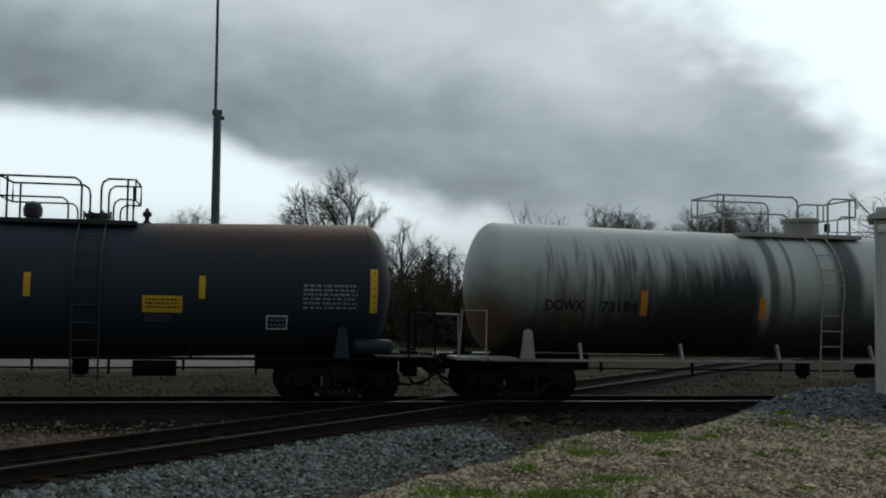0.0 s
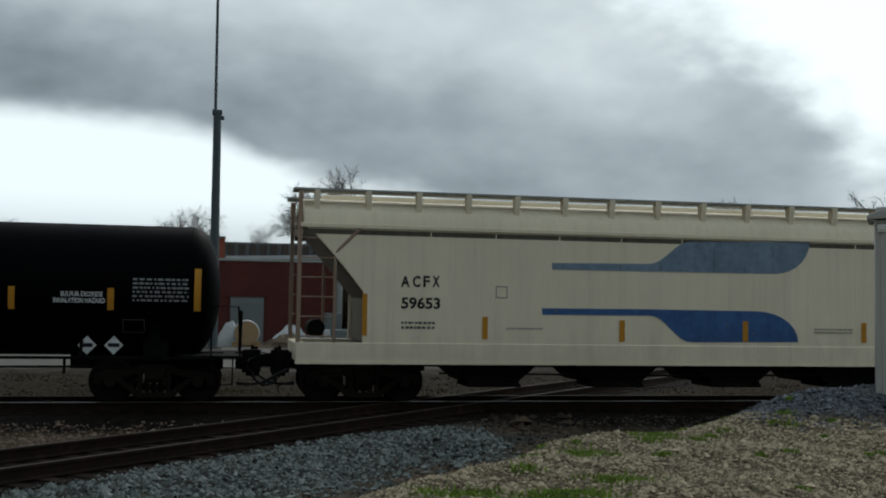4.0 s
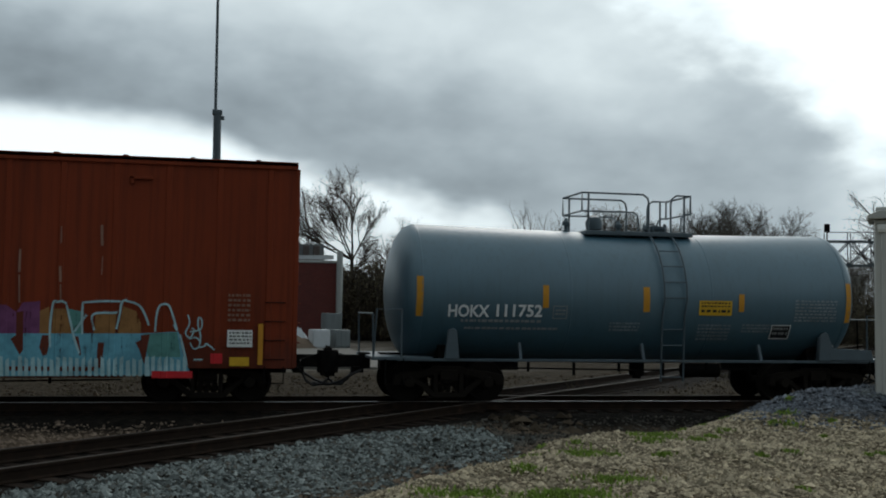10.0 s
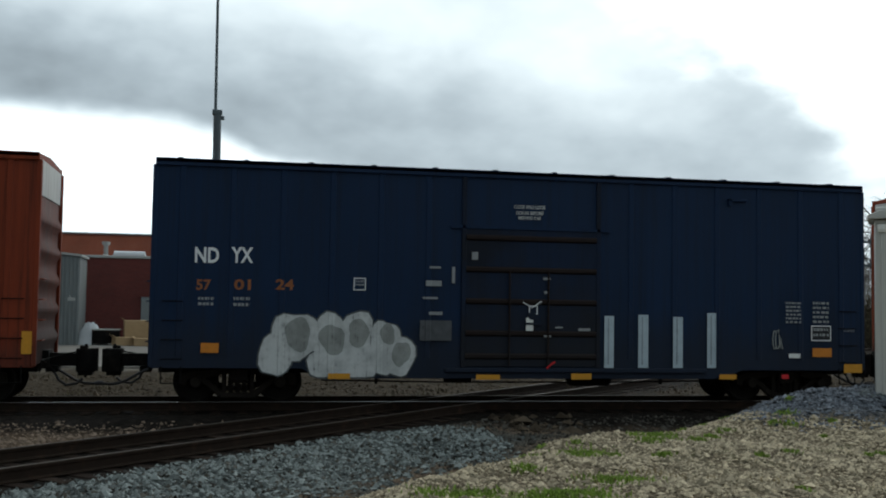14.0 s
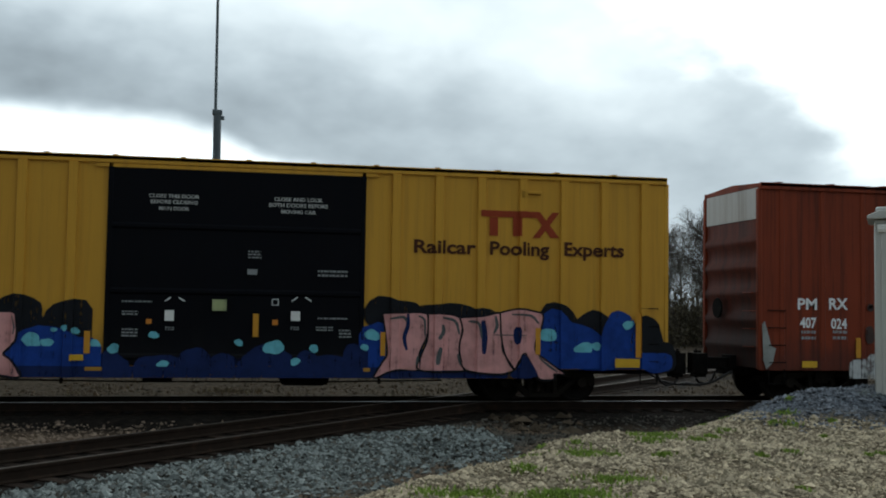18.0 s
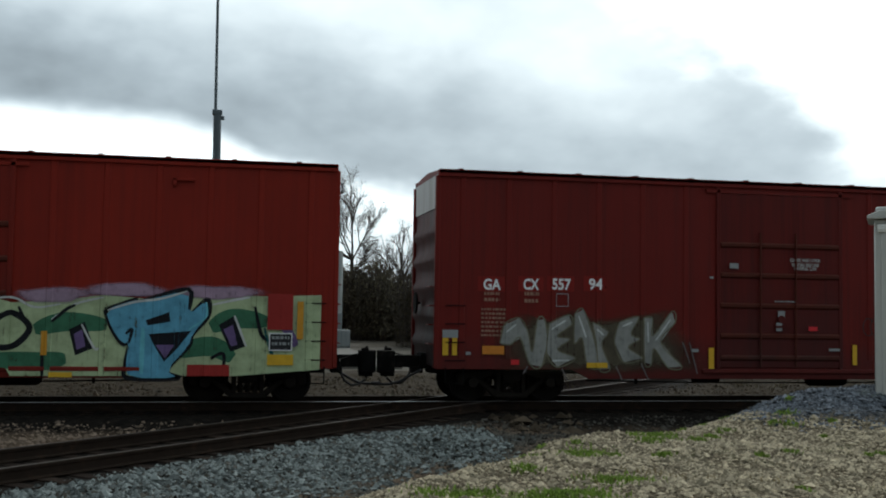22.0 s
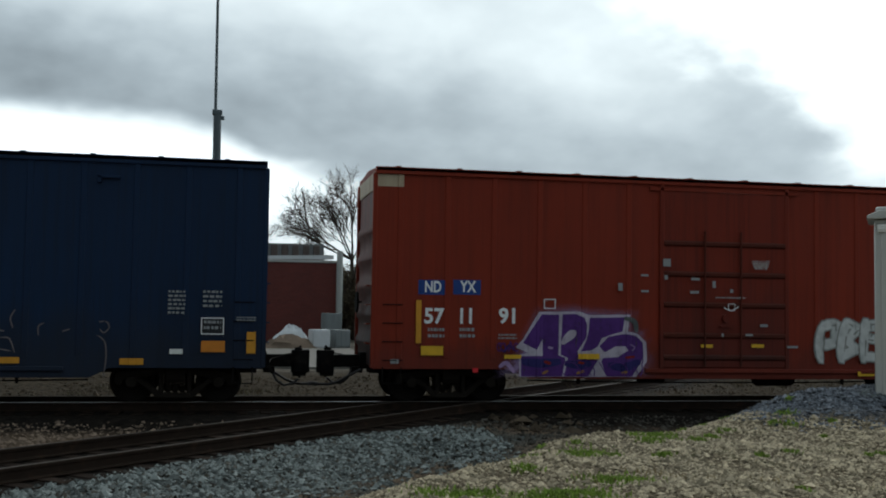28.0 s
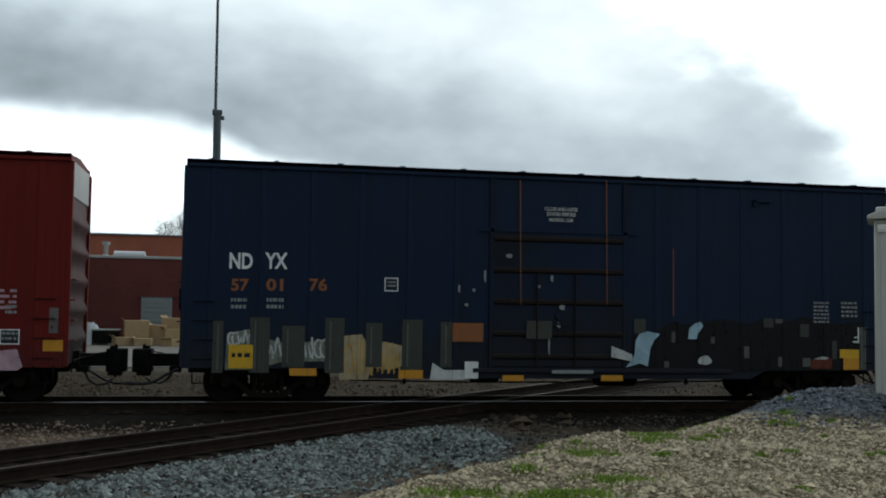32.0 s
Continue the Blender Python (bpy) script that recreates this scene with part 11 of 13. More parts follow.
s11.patch('reflector_strip', -7.795, -7.688, 1.065, 1.451, 'yellow', 'yellow reflective strip')
s11.patch('reflector_strip', 7.762, 7.86, 1.069, 1.549, 'yellow', 'yellow reflective strip')
s11.patch('reflector_strip', 7.931, 8.03, 1.07, 1.551, 'yellow', 'yellow reflective strip')
s11.patch('reflector_strip', -4.715, -4.225, 0.807, 0.924, 'yellow', 'yellow reflective strip')
s11.patch('reflector_strip', 4.415, 4.909, 0.86, 0.974, 'yellow', 'yellow reflective strip')
s11.patch('orange_label', -7.118, -6.626, 1.094, 1.277, 'orange')
s11.text('CLOSE AND LOCK', 0.228, 3.298, 0.106, 'stencil', wide=0.79, fat=0.003)
s11.text('DOORS BEFORE', 0.286, 3.187, 0.106, 'stencil', wide=0.677, fat=0.003)
s11.text('MOVING CAR', 0.344, 3.1, 0.106, 'stencil', wide=0.564, fat=0.003)
s11.patch('data_plate', 6.786, 7.3, 1.258, 1.58, 'black', 'black data plate with white frame')
s11.outline(6.786, 7.3, 1.258, 1.58, 0.022, 'white', 'plate_frame', 'white frame of the data plate')
s11.bars(6.841, 7.244, 1.516, 2, 0.104, 'dim_white', 7, 0.08)
s11.patch('orange_label', 6.787, 7.3, 1.064, 1.245, 'orange')
s11.bars(6.742, 7.27, 2.317, 6, 0.086, 'ghost5', 3, 0.06)
s11.scrawl(7.508, 2.631, 0.42, 0.4, 'graf_faint2', 5, 3, 0.012)
s11.patch('pale_label', -8.016, -7.672, 1.45, 1.621, 'dim_white')
s11.scrawl(2.176, 1.559, 0.723, 0.523, 'graf_dusk', 3, 3, 0.014)
s11.scrawl(2.89, 1.254, 0.73, 0.526, 'graf_dusk', 3, 4, 0.014)
s11.scrawl(3.409, 1.446, 0.737, 0.529, 'graf_dusk', 3, 5, 0.014)
s11.scrawl(4.199, 1.454, 0.747, 0.532, 'graf_dusk', 3, 6, 0.014)
s11.scrawl(4.866, 1.397, 0.755, 0.534, 'graf_dusk', 3, 7, 0.014)
s11.scrawl(5.607, 1.531, 0.765, 0.539, 'graf_dusk', 3, 8, 0.014)
s11.scrawl(6.085, 1.407, 0.77, 0.541, 'graf_dusk', 3, 9, 0.014)
s11.scrawl(5.004, 0.889, 0.756, 0.534, 'graf_dusk', 3, 10, 0.014)
s11.patch('sticker_scrap', -1.296, -1.077, 3.106, 3.227, 'dim_white')
s11.patch('sticker_scrap', -1.773, -1.676, 2.863, 2.912, 'dim_white')
s11.patch('sticker_scrap', -0.131, 0.017, 1.678, 1.873, 'dim_white')
s11.patch('sticker_scrap', -0.086, 0.087, 1.996, 2.143, 'dim_white')
s11.patch('sticker_scrap', -2.213, -2.047, 1.176, 1.247, 'dim_white')
s11.patch('sticker_scrap', -7.493, -7.385, 1.079, 1.147, 'dim_white')
s11.patch('sticker_scrap', 1.214, 1.492, 1.22, 1.282, 'dim_white')
s11.patch('sticker_scrap', 4.56, 4.721, 1.088, 1.163, 'dim_white')
s11.patch('red_label', 0.691, 0.916, 1.688, 1.786, 'red')
s11.patch('red_label', -6.473, -6.286, 0.868, 0.983, 'red')
s11.bars(-0.165, 0.368, 2.377, 1, 0.062, 'dim_white', 3, 0.06)

# red boxcar with coloured graffiti
s12.scrawl(-8.14, 4.211, 0.833, 0.417, 'spray_white', 5, 2, 0.013)
s12.scrawl(-8.152, 3.796, 0.926, 0.416, 'spray_white', 5, 7, 0.013)
s12.scrawl(-8.06, 3.379, 0.694, 0.416, 'spray_white', 3, 9, 0.013)
s12.blob('graffiti_fill', -7.839, 1.606, 0.346, 0.47, 'graf_violet', 'violet spray fill', seed=2, cut=0.692)
s12.blob('graffiti_fill', -7.706, 0.961, 0.392, 0.282, 'graf_violet', 'violet spray fill', seed=3, cut=0.692)
s12.blob('graffiti_fill', -4.667, 2.429, 0.415, 0.291, 'graf_mauve', 'mauve spray cloud', seed=4)
s12.blob('graffiti_fill', -3.807, 2.323, 0.62, 0.317, 'graf_mauve', 'mauve spray cloud', seed=5)
s12.blob('graffiti_fill', -2.935, 2.215, 0.63, 0.27, 'graf_mauve', 'mauve spray cloud', seed=6)
s12.blob('graffiti_fill', -5.268, 2.237, 0.484, 0.241, 'graf_mauve', 'mauve spray cloud', seed=7)
s12.blob('graffiti_fill', -2.176, 2.042, 0.51, 0.296, 'graf_mauve', 'mauve spray cloud', seed=8)
s12.shape('graffiti_fill', [(-7.595, 2.184), (-7.209, 2.29), (-6.496, 2.202), (-5.665, 2.182), (-4.996, 2.352), (-4.766, 2.197), (-4.084, 2.265), (-3.391, 2.254), (-2.568, 1.978), (-1.924, 2.384), (-1.711, 2.078), (-0.974, 2.236), (-0.933, 1.872), (-1.251, 1.354), (-2.018, 0.826), (-2.332, 0.57), (-4.955, 0.565), (-6.454, 0.617), (-7.44, 0.912), (-7.505, 1.299)], 'graf_pine', 'dark teal graffiti ground', 0)
s12.shape('graffiti_fill', [(-6.459, 0.784), (-5.966, 0.892), (-5.529, 1.159), (-4.738, 0.927), (-4.395, 0.815), (-3.826, 0.875), (-3.367, 1.003), (-2.498, 1.343), (-2.028, 1.417), (-1.624, 1.444), (-1.655, 1.176), (-2.165, 0.767), (-2.661, 0.57), (-4.73, 0.565), (-6.401, 0.662)], 'graf_mint', 'pale green graffiti fill', 0)
s12.shape('graffiti_fill', [(-7.557, 2.157), (-7.422, 2.159), (-7.244, 1.634), (-6.48, 1.587), (-6.476, 1.419), (-7.24, 1.467), (-7.454, 1.41)], 'graf_pine2', '', 0)
s12.brush_line([(-5.014, 2.17), (-5.415, 2.232), (-5.671, 1.979), (-5.662, 1.596), (-5.534, 1.372)], 0.12, 'graf_teal2', taper=0.35)
s12.brush_line([(-5.284, 1.431), (-4.977, 1.547), (-4.757, 1.777)], 0.07, 'graf_teal2', taper=0.35)
s12.shape('graffiti_fill', [(-4.834, 2.173), (-4.633, 1.824), (-4.458, 1.61), (-4.202, 0.805), (-4.361, 0.804), (-4.636, 1.437), (-4.792, 1.822)], 'graf_mint', '', 0)
s12.shape('graffiti_fill', [(-4.48, 2.11), (-4.298, 2.136), (-4.283, 1.954), (-4.418, 1.883), (-4.579, 1.927)], 'graf_teal2', '', 0)
s12.shape('graffiti_fill', [(-4.275, 2.097), (-4.079, 2.042), (-3.841, 1.617), (-3.923, 1.444), (-4.114, 1.511)], 'graf_teal2', '', 0)
s12.shape('graffiti_fill', [(-4.113, 1.499), (-3.823, 1.331), (-3.586, 0.979), (-3.928, 0.851)], 'graf_mint', '', 0)
s12.shape('graffiti_fill', [(-3.814, 2.006), (-3.559, 1.964), (-3.404, 1.725), (-3.493, 1.552), (-3.725, 1.606)], 'graf_teal2', '', 0)
s12.shape('graffiti_fill', [(-3.39, 2.208), (-2.614, 1.92), (-2.657, 1.676), (-3.09, 1.7)], 'graf_teal2', '', 0)
s12.shape('graffiti_fill', [(-2.509, 1.967), (-1.971, 2.301), (-1.895, 2.034), (-2.377, 1.819)], 'graf_teal2', '', 0)
s12.shape('graffiti_fill', [(-3.722, 1.435), (-2.787, 1.721), (-2.75, 1.652), (-3.478, 1.346)], 'graf_mint', '', 0)
s12.shape('graffiti_fill', [(-3.544, 1.173), (-3.26, 1.451), (-2.843, 1.57), (-3.347, 1.14)], 'graf_mint', '', 0)
s12.shape('graffiti_fill', [(-3.928, 0.863), (-2.499, 1.366), (-2.016, 1.44), (-2.379, 1.24), (-3.584, 0.853)], 'graf_mint', '', 0)
s12.shape('graffiti_fill', [(-2.985, 1.062), (-2.32, 1.217), (-2.434, 1.043), (-2.726, 0.937)], 'graf_mint', '', 0)
s12.shape('graffiti_fill', [(-1.891, 1.778), (-1.186, 1.869), (-1.161, 1.776), (-1.854, 1.674)], 'graf_mint', '', 0)
s12.shape('graffiti_fill', [(-4.715, 0.916), (-4.572, 1.132), (-4.442, 0.86)], 'graf_mauve2', '', 0)
s12.brush_line([(-4.345, 1.634), (-4.118, 1.158), (-3.87, 0.783)], 0.07, 'graf_black', taper=0.35)
s12.brush_line([(-0.968, 1.796), (-1.249, 1.225), (-2.297, 0.559)], 0.1, 'graf_black', taper=0.35)
s12.brush_line([(-5.19, 1.037), (-4.915, 1.265), (-4.754, 1.663)], 0.06, 'graf_black', taper=0.35)
s12.brush_line([(-2.204, 1.374), (-2.789, 1.213), (-3.537, 0.842)], 0.03, 'graf_black', taper=0.35)
s12.brush_line([(-3.22, 0.878), (-3.359, 0.591)], 0.02, 'graf_black', taper=0.35)
s12.brush_line([(-2.018, 0.826), (-1.725, 1.059), (-1.611, 1.38)], 0.04, 'graf_black', taper=0.35)
s12.brush_line([(-4.975, 1.434), (-4.74, 1.04), (-4.394, 0.758)], 0.03, 'graf_black', taper=0.35)
s12.brush_line([(-2.651, 1.676), (-2.329, 1.779), (-1.918, 1.988)], 0.035, 'graf_black', taper=0.35)
s12.brush_line([(-4.833, 2.15), (-4.618, 1.665), (-4.361, 0.804)], 0.02, 'graf_white', taper=0.35)
s12.brush_line([(-4.24, 2.091), (-4.001, 1.615), (-4.113, 1.488), (-3.871, 0.852)], 0.018, 'graf_white', taper=0.35)
s12.brush_line([(-5.671, 1.979), (-5.552, 2.133), (-5.33, 2.21)], 0.03, 'graf_white', taper=0.35)
s12.brush_line([(-4.479, 2.031), (-4.389, 2.101), (-4.296, 2.033)], 0.025, 'graf_white', taper=0.35)
s12.brush_line([(-3.776, 1.835), (-3.721, 1.962), (-3.588, 1.952)], 0.025, 'graf_white', taper=0.35)
s12.brush_line([(-3.367, 2.186), (-3.119, 1.711)], 0.024, 'graf_white', taper=0.35)
s12.brush_line([(-2.497, 1.956), (-2.217, 2.129), (-1.958, 2.278)], 0.022, 'graf_white', taper=0.35)
s12.brush_line([(-1.879, 1.755), (-1.186, 1.846)], 0.02, 'graf_white', taper=0.35)
s12.brush_line([(-3.722, 1.435), (-3.262, 1.566), (-2.775, 1.71)], 0.014, 'graf_white', taper=0.35)
s12.brush_line([(-3.928, 0.863), (-3.253, 1.095), (-2.499, 1.366)], 0.014, 'graf_white', taper=0.35)
s12.brush_line([(-1.311, 1.342), (-1.064, 1.736), (-0.998, 2.165)], 0.02, 'graf_white', taper=0.35)
s12.brush_line([(-7.551, 2.14), (-7.468, 1.908), (-7.244, 1.634)], 0.022, 'graf_white', taper=0.35)
s12.brush_line([(-5.68, 1.652), (-5.591, 1.428), (-5.421, 1.317)], 0.018, 'graf_white', taper=0.35)
s12.brush_line([(-5.002, 2.614), (-4.607, 2.679), (-4.23, 2.412)], 0.018, 'graf_white', taper=0.35)
s12.brush_line([(-4.174, 2.47), (-3.862, 2.648), (-3.483, 2.483)], 0.018, 'graf_white', taper=0.35)
s12.brush_line([(-3.142, 0.752), (-3.044, 0.787), (-3.099, 0.649), (-3.012, 0.638)], 0.012, 'graf_black', taper=0.8)
s12.brush_line([(-2.968, 0.775), (-2.965, 0.626), (-2.869, 0.787), (-2.92, 0.707), (-2.825, 0.627)], 0.012, 'graf_black', taper=0.8)
s12.brush_line([(-2.781, 0.776), (-2.78, 0.696), (-2.732, 0.65), (-2.747, 0.788)], 0.012, 'graf_black', taper=0.8)
s12.brush_line([(-1.33, 2.23), (-1.128, 2.554), (-0.992, 2.647)], 0.04, 'graf_ash', taper=0.35)
s12.brush_line([(-1.565, 2.866), (-1.427, 2.421), (-1.264, 2.488)], 0.027, 'graf_ash', taper=0.35)
s12.patch('orange_patch', -2.515, -1.881, 1.461, 1.893, 'graf_tan')
s12.shape('graffiti_fill', [(-1.07, 0.603), (-1.395, 0.936), (-1.083, 1.684), (-0.83, 2.124), (-0.375, 2.219), (0.151, 2.126), (0.68, 2.261), (1.149, 2.141), (1.194, 1.456), (1.425, 0.951), (1.294, 0.608)], 'graf_plum', 'plum spray fill')
s12.brush_line([(-0.604, 1.727), (-0.506, 1.407), (-0.232, 1.602)], 0.082, 'graf_black', taper=0.35)
s12.brush_line([(-0.48, 1.703), (-0.452, 1.536)], 0.035, 'graf_white', taper=0.8)
s12.brush_line([(-0.846, 0.764), (-0.023, 1.153), (0.954, 0.901)], 0.15, 'graf_plum2', taper=0.35)
s12.brush_line([(-0.024, 1.734), (0.393, 1.868), (0.813, 1.743), (0.603, 1.222)], 0.097, 'graf_violet', taper=0.35)
s12.brush_line([(0.421, 1.739), (0.533, 1.287), (0.673, 1.742), (0.814, 1.354)], 0.018, 'graf_black', taper=0.8)
s12.brush_line([(-1.118, 0.636), (-1.324, 1.081), (-0.986, 1.467)], 0.109, 'graf_black', taper=0.35)
s12.blob('graffiti_fill', 0.752, 1.642, 0.32, 0.253, 'graf_violet', '', seed=8)
s12.shape('graffiti_fill', [(-1.07, 0.603), (-0.75, 0.877), (1.225, 0.924), (1.294, 0.608)], 'graf_plum2', '')
s12.shape('graffiti_fill', [(1.188, 2.193), (1.62, 2.072), (2.573, 2.137), (3.401, 2.253), (4.242, 2.188), (5.668, 2.315), (6.686, 2.278), (7.84, 2.323), (7.829, 0.744), (6.096, 0.607), (1.63, 0.597), (1.357, 1.204)], 'graf_mint', 'pale green graffiti ground')
s12.blob('graffiti_fill', 2.435, 2.238, 0.828, 0.18, 'graf_violet2', '', seed=2)
s12.blob('graffiti_fill', 3.82, 2.363, 0.846, 0.183, 'graf_violet2', '', seed=3)
s12.blob('graffiti_fill', 5.668, 2.341, 0.872, 0.185, 'graf_violet2', '', seed=4)
s12.brush_line([(2.069, 1.533), (2.671, 1.695), (3.472, 1.642)], 0.196, 'graf_pine2', taper=0.3)
s12.brush_line([(5.553, 1.603), (6.0, 1.8), (6.717, 1.744)], 0.208, 'graf_pine2', taper=0.3)
s12.brush_line([(1.247, 0.943), (2.086, 0.886), (2.691, 0.951)], 0.193, 'graf_pine2', taper=0.3)
s12.brush_line([(4.799, 1.089), (5.56, 1.221), (6.015, 0.97)], 0.205, 'graf_pine2', taper=0.3)
s12.brush_line([(1.314, 1.709), (1.638, 1.867), (1.977, 1.563), (1.657, 1.191), (1.238, 1.249), (1.314, 1.709)], 0.062, 'graf_black', taper=0.8)
s12.shape('letter_hole', [(2.737, 1.54), (3.039, 1.699), (3.236, 1.172), (2.872, 1.014)], 'graf_black', '')
s12.shape('letter_hole', [(2.831, 1.448), (2.994, 1.543), (3.064, 1.202), (2.9, 1.126)], 'graf_violet', '')
s12.shape('letter_hole', [(5.712, 1.668), (6.031, 1.864), (6.283, 1.227), (5.961, 1.11)], 'graf_black', '')
s12.shape('letter_hole', [(5.81, 1.574), (6.002, 1.672), (6.107, 1.258), (5.978, 1.225)], 'graf_violet', '')
s12.brush_line([(1.094, 2.105), (1.63, 2.175), (2.056, 1.984), (2.552, 2.053)], 0.022, 'graf_white', taper=0.4)
s12.brush_line([(2.396, 1.741), (2.846, 2.058), (3.396, 2.204)], 0.023, 'graf_white', taper=0.4)
s12.brush_line([(5.556, 2.081), (5.993, 2.183), (6.349, 2.253)], 0.025, 'graf_white', taper=0.4)
s12.brush_line([(2.979, 1.649), (3.236, 1.172), (3.329, 1.173)], 0.023, 'graf_white', taper=0.4)
s12.brush_line([(6.031, 1.864), (6.283, 1.227)], 0.025, 'graf_white', taper=0.4)
s12.brush_line([(2.397, 1.692), (2.665, 1.943), (2.846, 2.039)], 0.035, 'graf_black', taper=0.4)
s12.brush_line([(2.232, 1.072), (2.246, 0.579)], 0.034, 'graf_black', taper=0.4)
s12.brush_line([(1.755, 1.992), (1.947, 1.563)], 0.034, 'graf_black', taper=0.4)
s12.brush_line([(6.45, 2.062), (6.591, 1.486), (6.756, 1.359)], 0.038, 'graf_black', taper=0.4)
s12.brush_line([(5.565, 0.967), (5.82, 1.064), (5.828, 0.651)], 0.036, 'graf_black', taper=0.4)
s12.brush_line([(3.433, 1.954), (4.02, 2.164), (4.115, 2.122), (5.089, 2.391), (5.081, 1.851), (5.464, 2.194), (5.496, 1.857), (5.184, 1.472), (5.113, 1.218), (4.668, 0.711), (4.936, 0.56), (3.932, 0.558), (3.863, 0.833), (3.927, 1.303), (3.791, 1.258), (3.566, 1.581), (3.433, 1.954)], 0.048, 'graf_black', taper=0.9)
s12.shape('graffiti_letter', [(3.433, 1.954), (4.02, 2.164), (4.115, 2.122), (5.089, 2.391), (5.081, 1.851), (5.464, 2.194), (5.496, 1.857), (5.184, 1.472), (5.113, 1.218), (4.668, 0.711), (4.936, 0.56), (3.932, 0.558), (3.863, 0.833), (3.927, 1.303), (3.791, 1.258), (3.566, 1.581)], 'graf_sky', 'blue spray-painted graffiti letter', 1)
s12.shape('letter_hole', [(4.236, 1.745), (4.705, 1.922), (4.734, 1.72), (4.282, 1.639)], 'graf_black', '')
s12.shape('letter_hole', [(4.299, 1.463), (5.158, 1.535), (4.861, 1.14), (4.626, 0.899), (4.45, 1.181)], 'graf_black', '')
s12.shape('letter_hole', [(4.448, 1.244), (4.827, 1.247), (4.643, 0.962)], 'graf_violet', '')
s12.brush_line([(3.477, 1.943), (4.021, 2.12), (4.522, 2.191), (5.058, 2.359)], 0.024, 'graf_white', taper=0.4)
s12.brush_line([(5.446, 2.143), (5.452, 1.824), (5.106, 1.566)], 0.018, 'graf_dot', taper=0.4)
s12.brush_line([(3.849, 1.458), (3.971, 1.554), (3.915, 1.271)], 0.035, 'graf_black', taper=0.35)
s12.brush_line([(4.189, 1.588), (4.18, 0.646)], 0.048, 'graf_dot', taper=0.3)
s12.brush_line([(6.654, 1.615), (6.861, 0.975), (7.025, 0.976)], 0.037, 'graf_pine', taper=0.35)
s12.brush_line([(6.844, 2.004), (7.181, 1.492), (7.317, 1.235)], 0.1, 'graf_violet', taper=0.35)
s12.patch('black_patch', -7.232, -6.647, 2.281, 2.72, 'black', 'black repaint patch')
s12.patch('black_patch', -6.412, -5.854, 2.295, 2.738, 'black', 'black repaint patch')
s12.patch('black_patch', -7.24, -6.714, 1.58, 2.114, 'black', 'black repaint patch')
s12.patch('black_patch', -6.456, -5.864, 1.589, 2.127, 'black', 'black repaint patch')
s12.patch('black_patch', -5.554, -4.976, 1.599, 2.141, 'black', 'black repaint patch')
s12.text('NO', -7.164, 2.34, 0.407, 'white', wide=0.467)
s12.text('KL', -6.32, 2.354, 0.411, 'white', wide=0.391)
s12.text('56', -7.172, 1.758, 0.373, 'white', wide=0.408)
s12.text('09', -6.365, 1.768, 0.376, 'white', wide=0.414)
s12.text('49', -5.462, 1.78, 0.379, 'white', wide=0.421)
s12.patch('repaint_patch', -7.222, -5.789, 1.004, 1.443, 'patch_red')
s12.text('LD LMT 2', -7.21, 1.24, 0.227, 'stencil', wide=0.63, fat=0.004)
s12.text('14200', -6.381, 1.246, 0.229, 'stencil', wide=0.45, fat=0.004)
s12.text('LT WT 71', -7.207, 1.058, 0.209, 'stencil', wide=0.63, fat=0.004)
s12.text('800', -6.378, 1.062, 0.21, 'stencil', wide=0.299, fat=0.004)
s12.patch('data_plate', 6.756, 7.241, 1.139, 1.511, 'black', 'black data plate with white frame')
s12.outline(6.756, 7.241, 1.139, 1.511, 0.022, 'white', 'plate_frame', 'white frame of the data plate')
s12.bars(6.814, 7.182, 1.444, 2, 0.126, 'dim_white', 7, 0.08)
s12.patch('reflector_strip', 6.724, 7.268, 0.834, 1.06, 'yellow', 'yellow reflective strip')
s12.patch('reflector_strip', -7.211, -6.581, 0.789, 1.001, 'yellow', 'yellow reflective strip')
s12.patch('reflector_strip', -2.415, -1.973, 1.055, 1.178, 'yellow', 'yellow reflective strip')
s12.patch('reflector_strip', 2.374, 2.826, 0.573, 0.676, 'yellow', 'yellow reflective strip')
s12.patch('reflector_strip', -7.393, -7.277, 1.258, 2.203, 'amber', 'yellow reflective strip')
s12.patch('reflector_strip', -5.253, -5.157, 1.06, 1.576, 'amber', 'yellow reflective strip')
s12.patch('reflector_strip', 2.207, 2.329, 1.019, 1.505, 'amber', 'yellow reflective strip')
s12.patch('reflector_strip', 7.334, 7.467, 1.381, 2.182, 'amber', 'yellow reflective strip')
s12.patch('red_bar', -5.894, -4.816, 0.58, 0.855, 'patch_red')
s12.patch('red_bar', 5.092, 5.953, 0.606, 0.841, 'patch_red')
s12.patch('red_patch', 6.716, 7.246, 1.577, 2.336, 'patch_red')
s12.text('CLOSE AND LOCK', 0.18, 3.274, 0.11, 'stencil', wide=0.785, fat=0.003)
s12.text('DOORS BEFORE', 0.237, 3.16, 0.109, 'stencil', wide=0.673, fat=0.003)
s12.text('MOVING CAR', 0.293, 3.071, 0.109, 'stencil', wide=0.561, fat=0.003)
s12.patch('sticker', -2.403, -2.06, 2.734, 2.833, 'sticker')
s12.patch('sticker', -1.328, -1.07, 2.618, 2.718, 'sticker')
s12.bars(-1.297, -1.012, 3.257, 3, 0.058, 'dim_white', 3, 0.05)
s12.patch('sticker_scrap', -1.804, -1.676, 2.483, 2.794, 'dim_white')
s12.bars(-0.245, 0.347, 2.352, 1, 0.064, 'dim_white', 3, 0.06)
s12.stroke([(-0.178, 2.197), (0.02, 2.074), (0.216, 2.228)], 0.012, 'white')

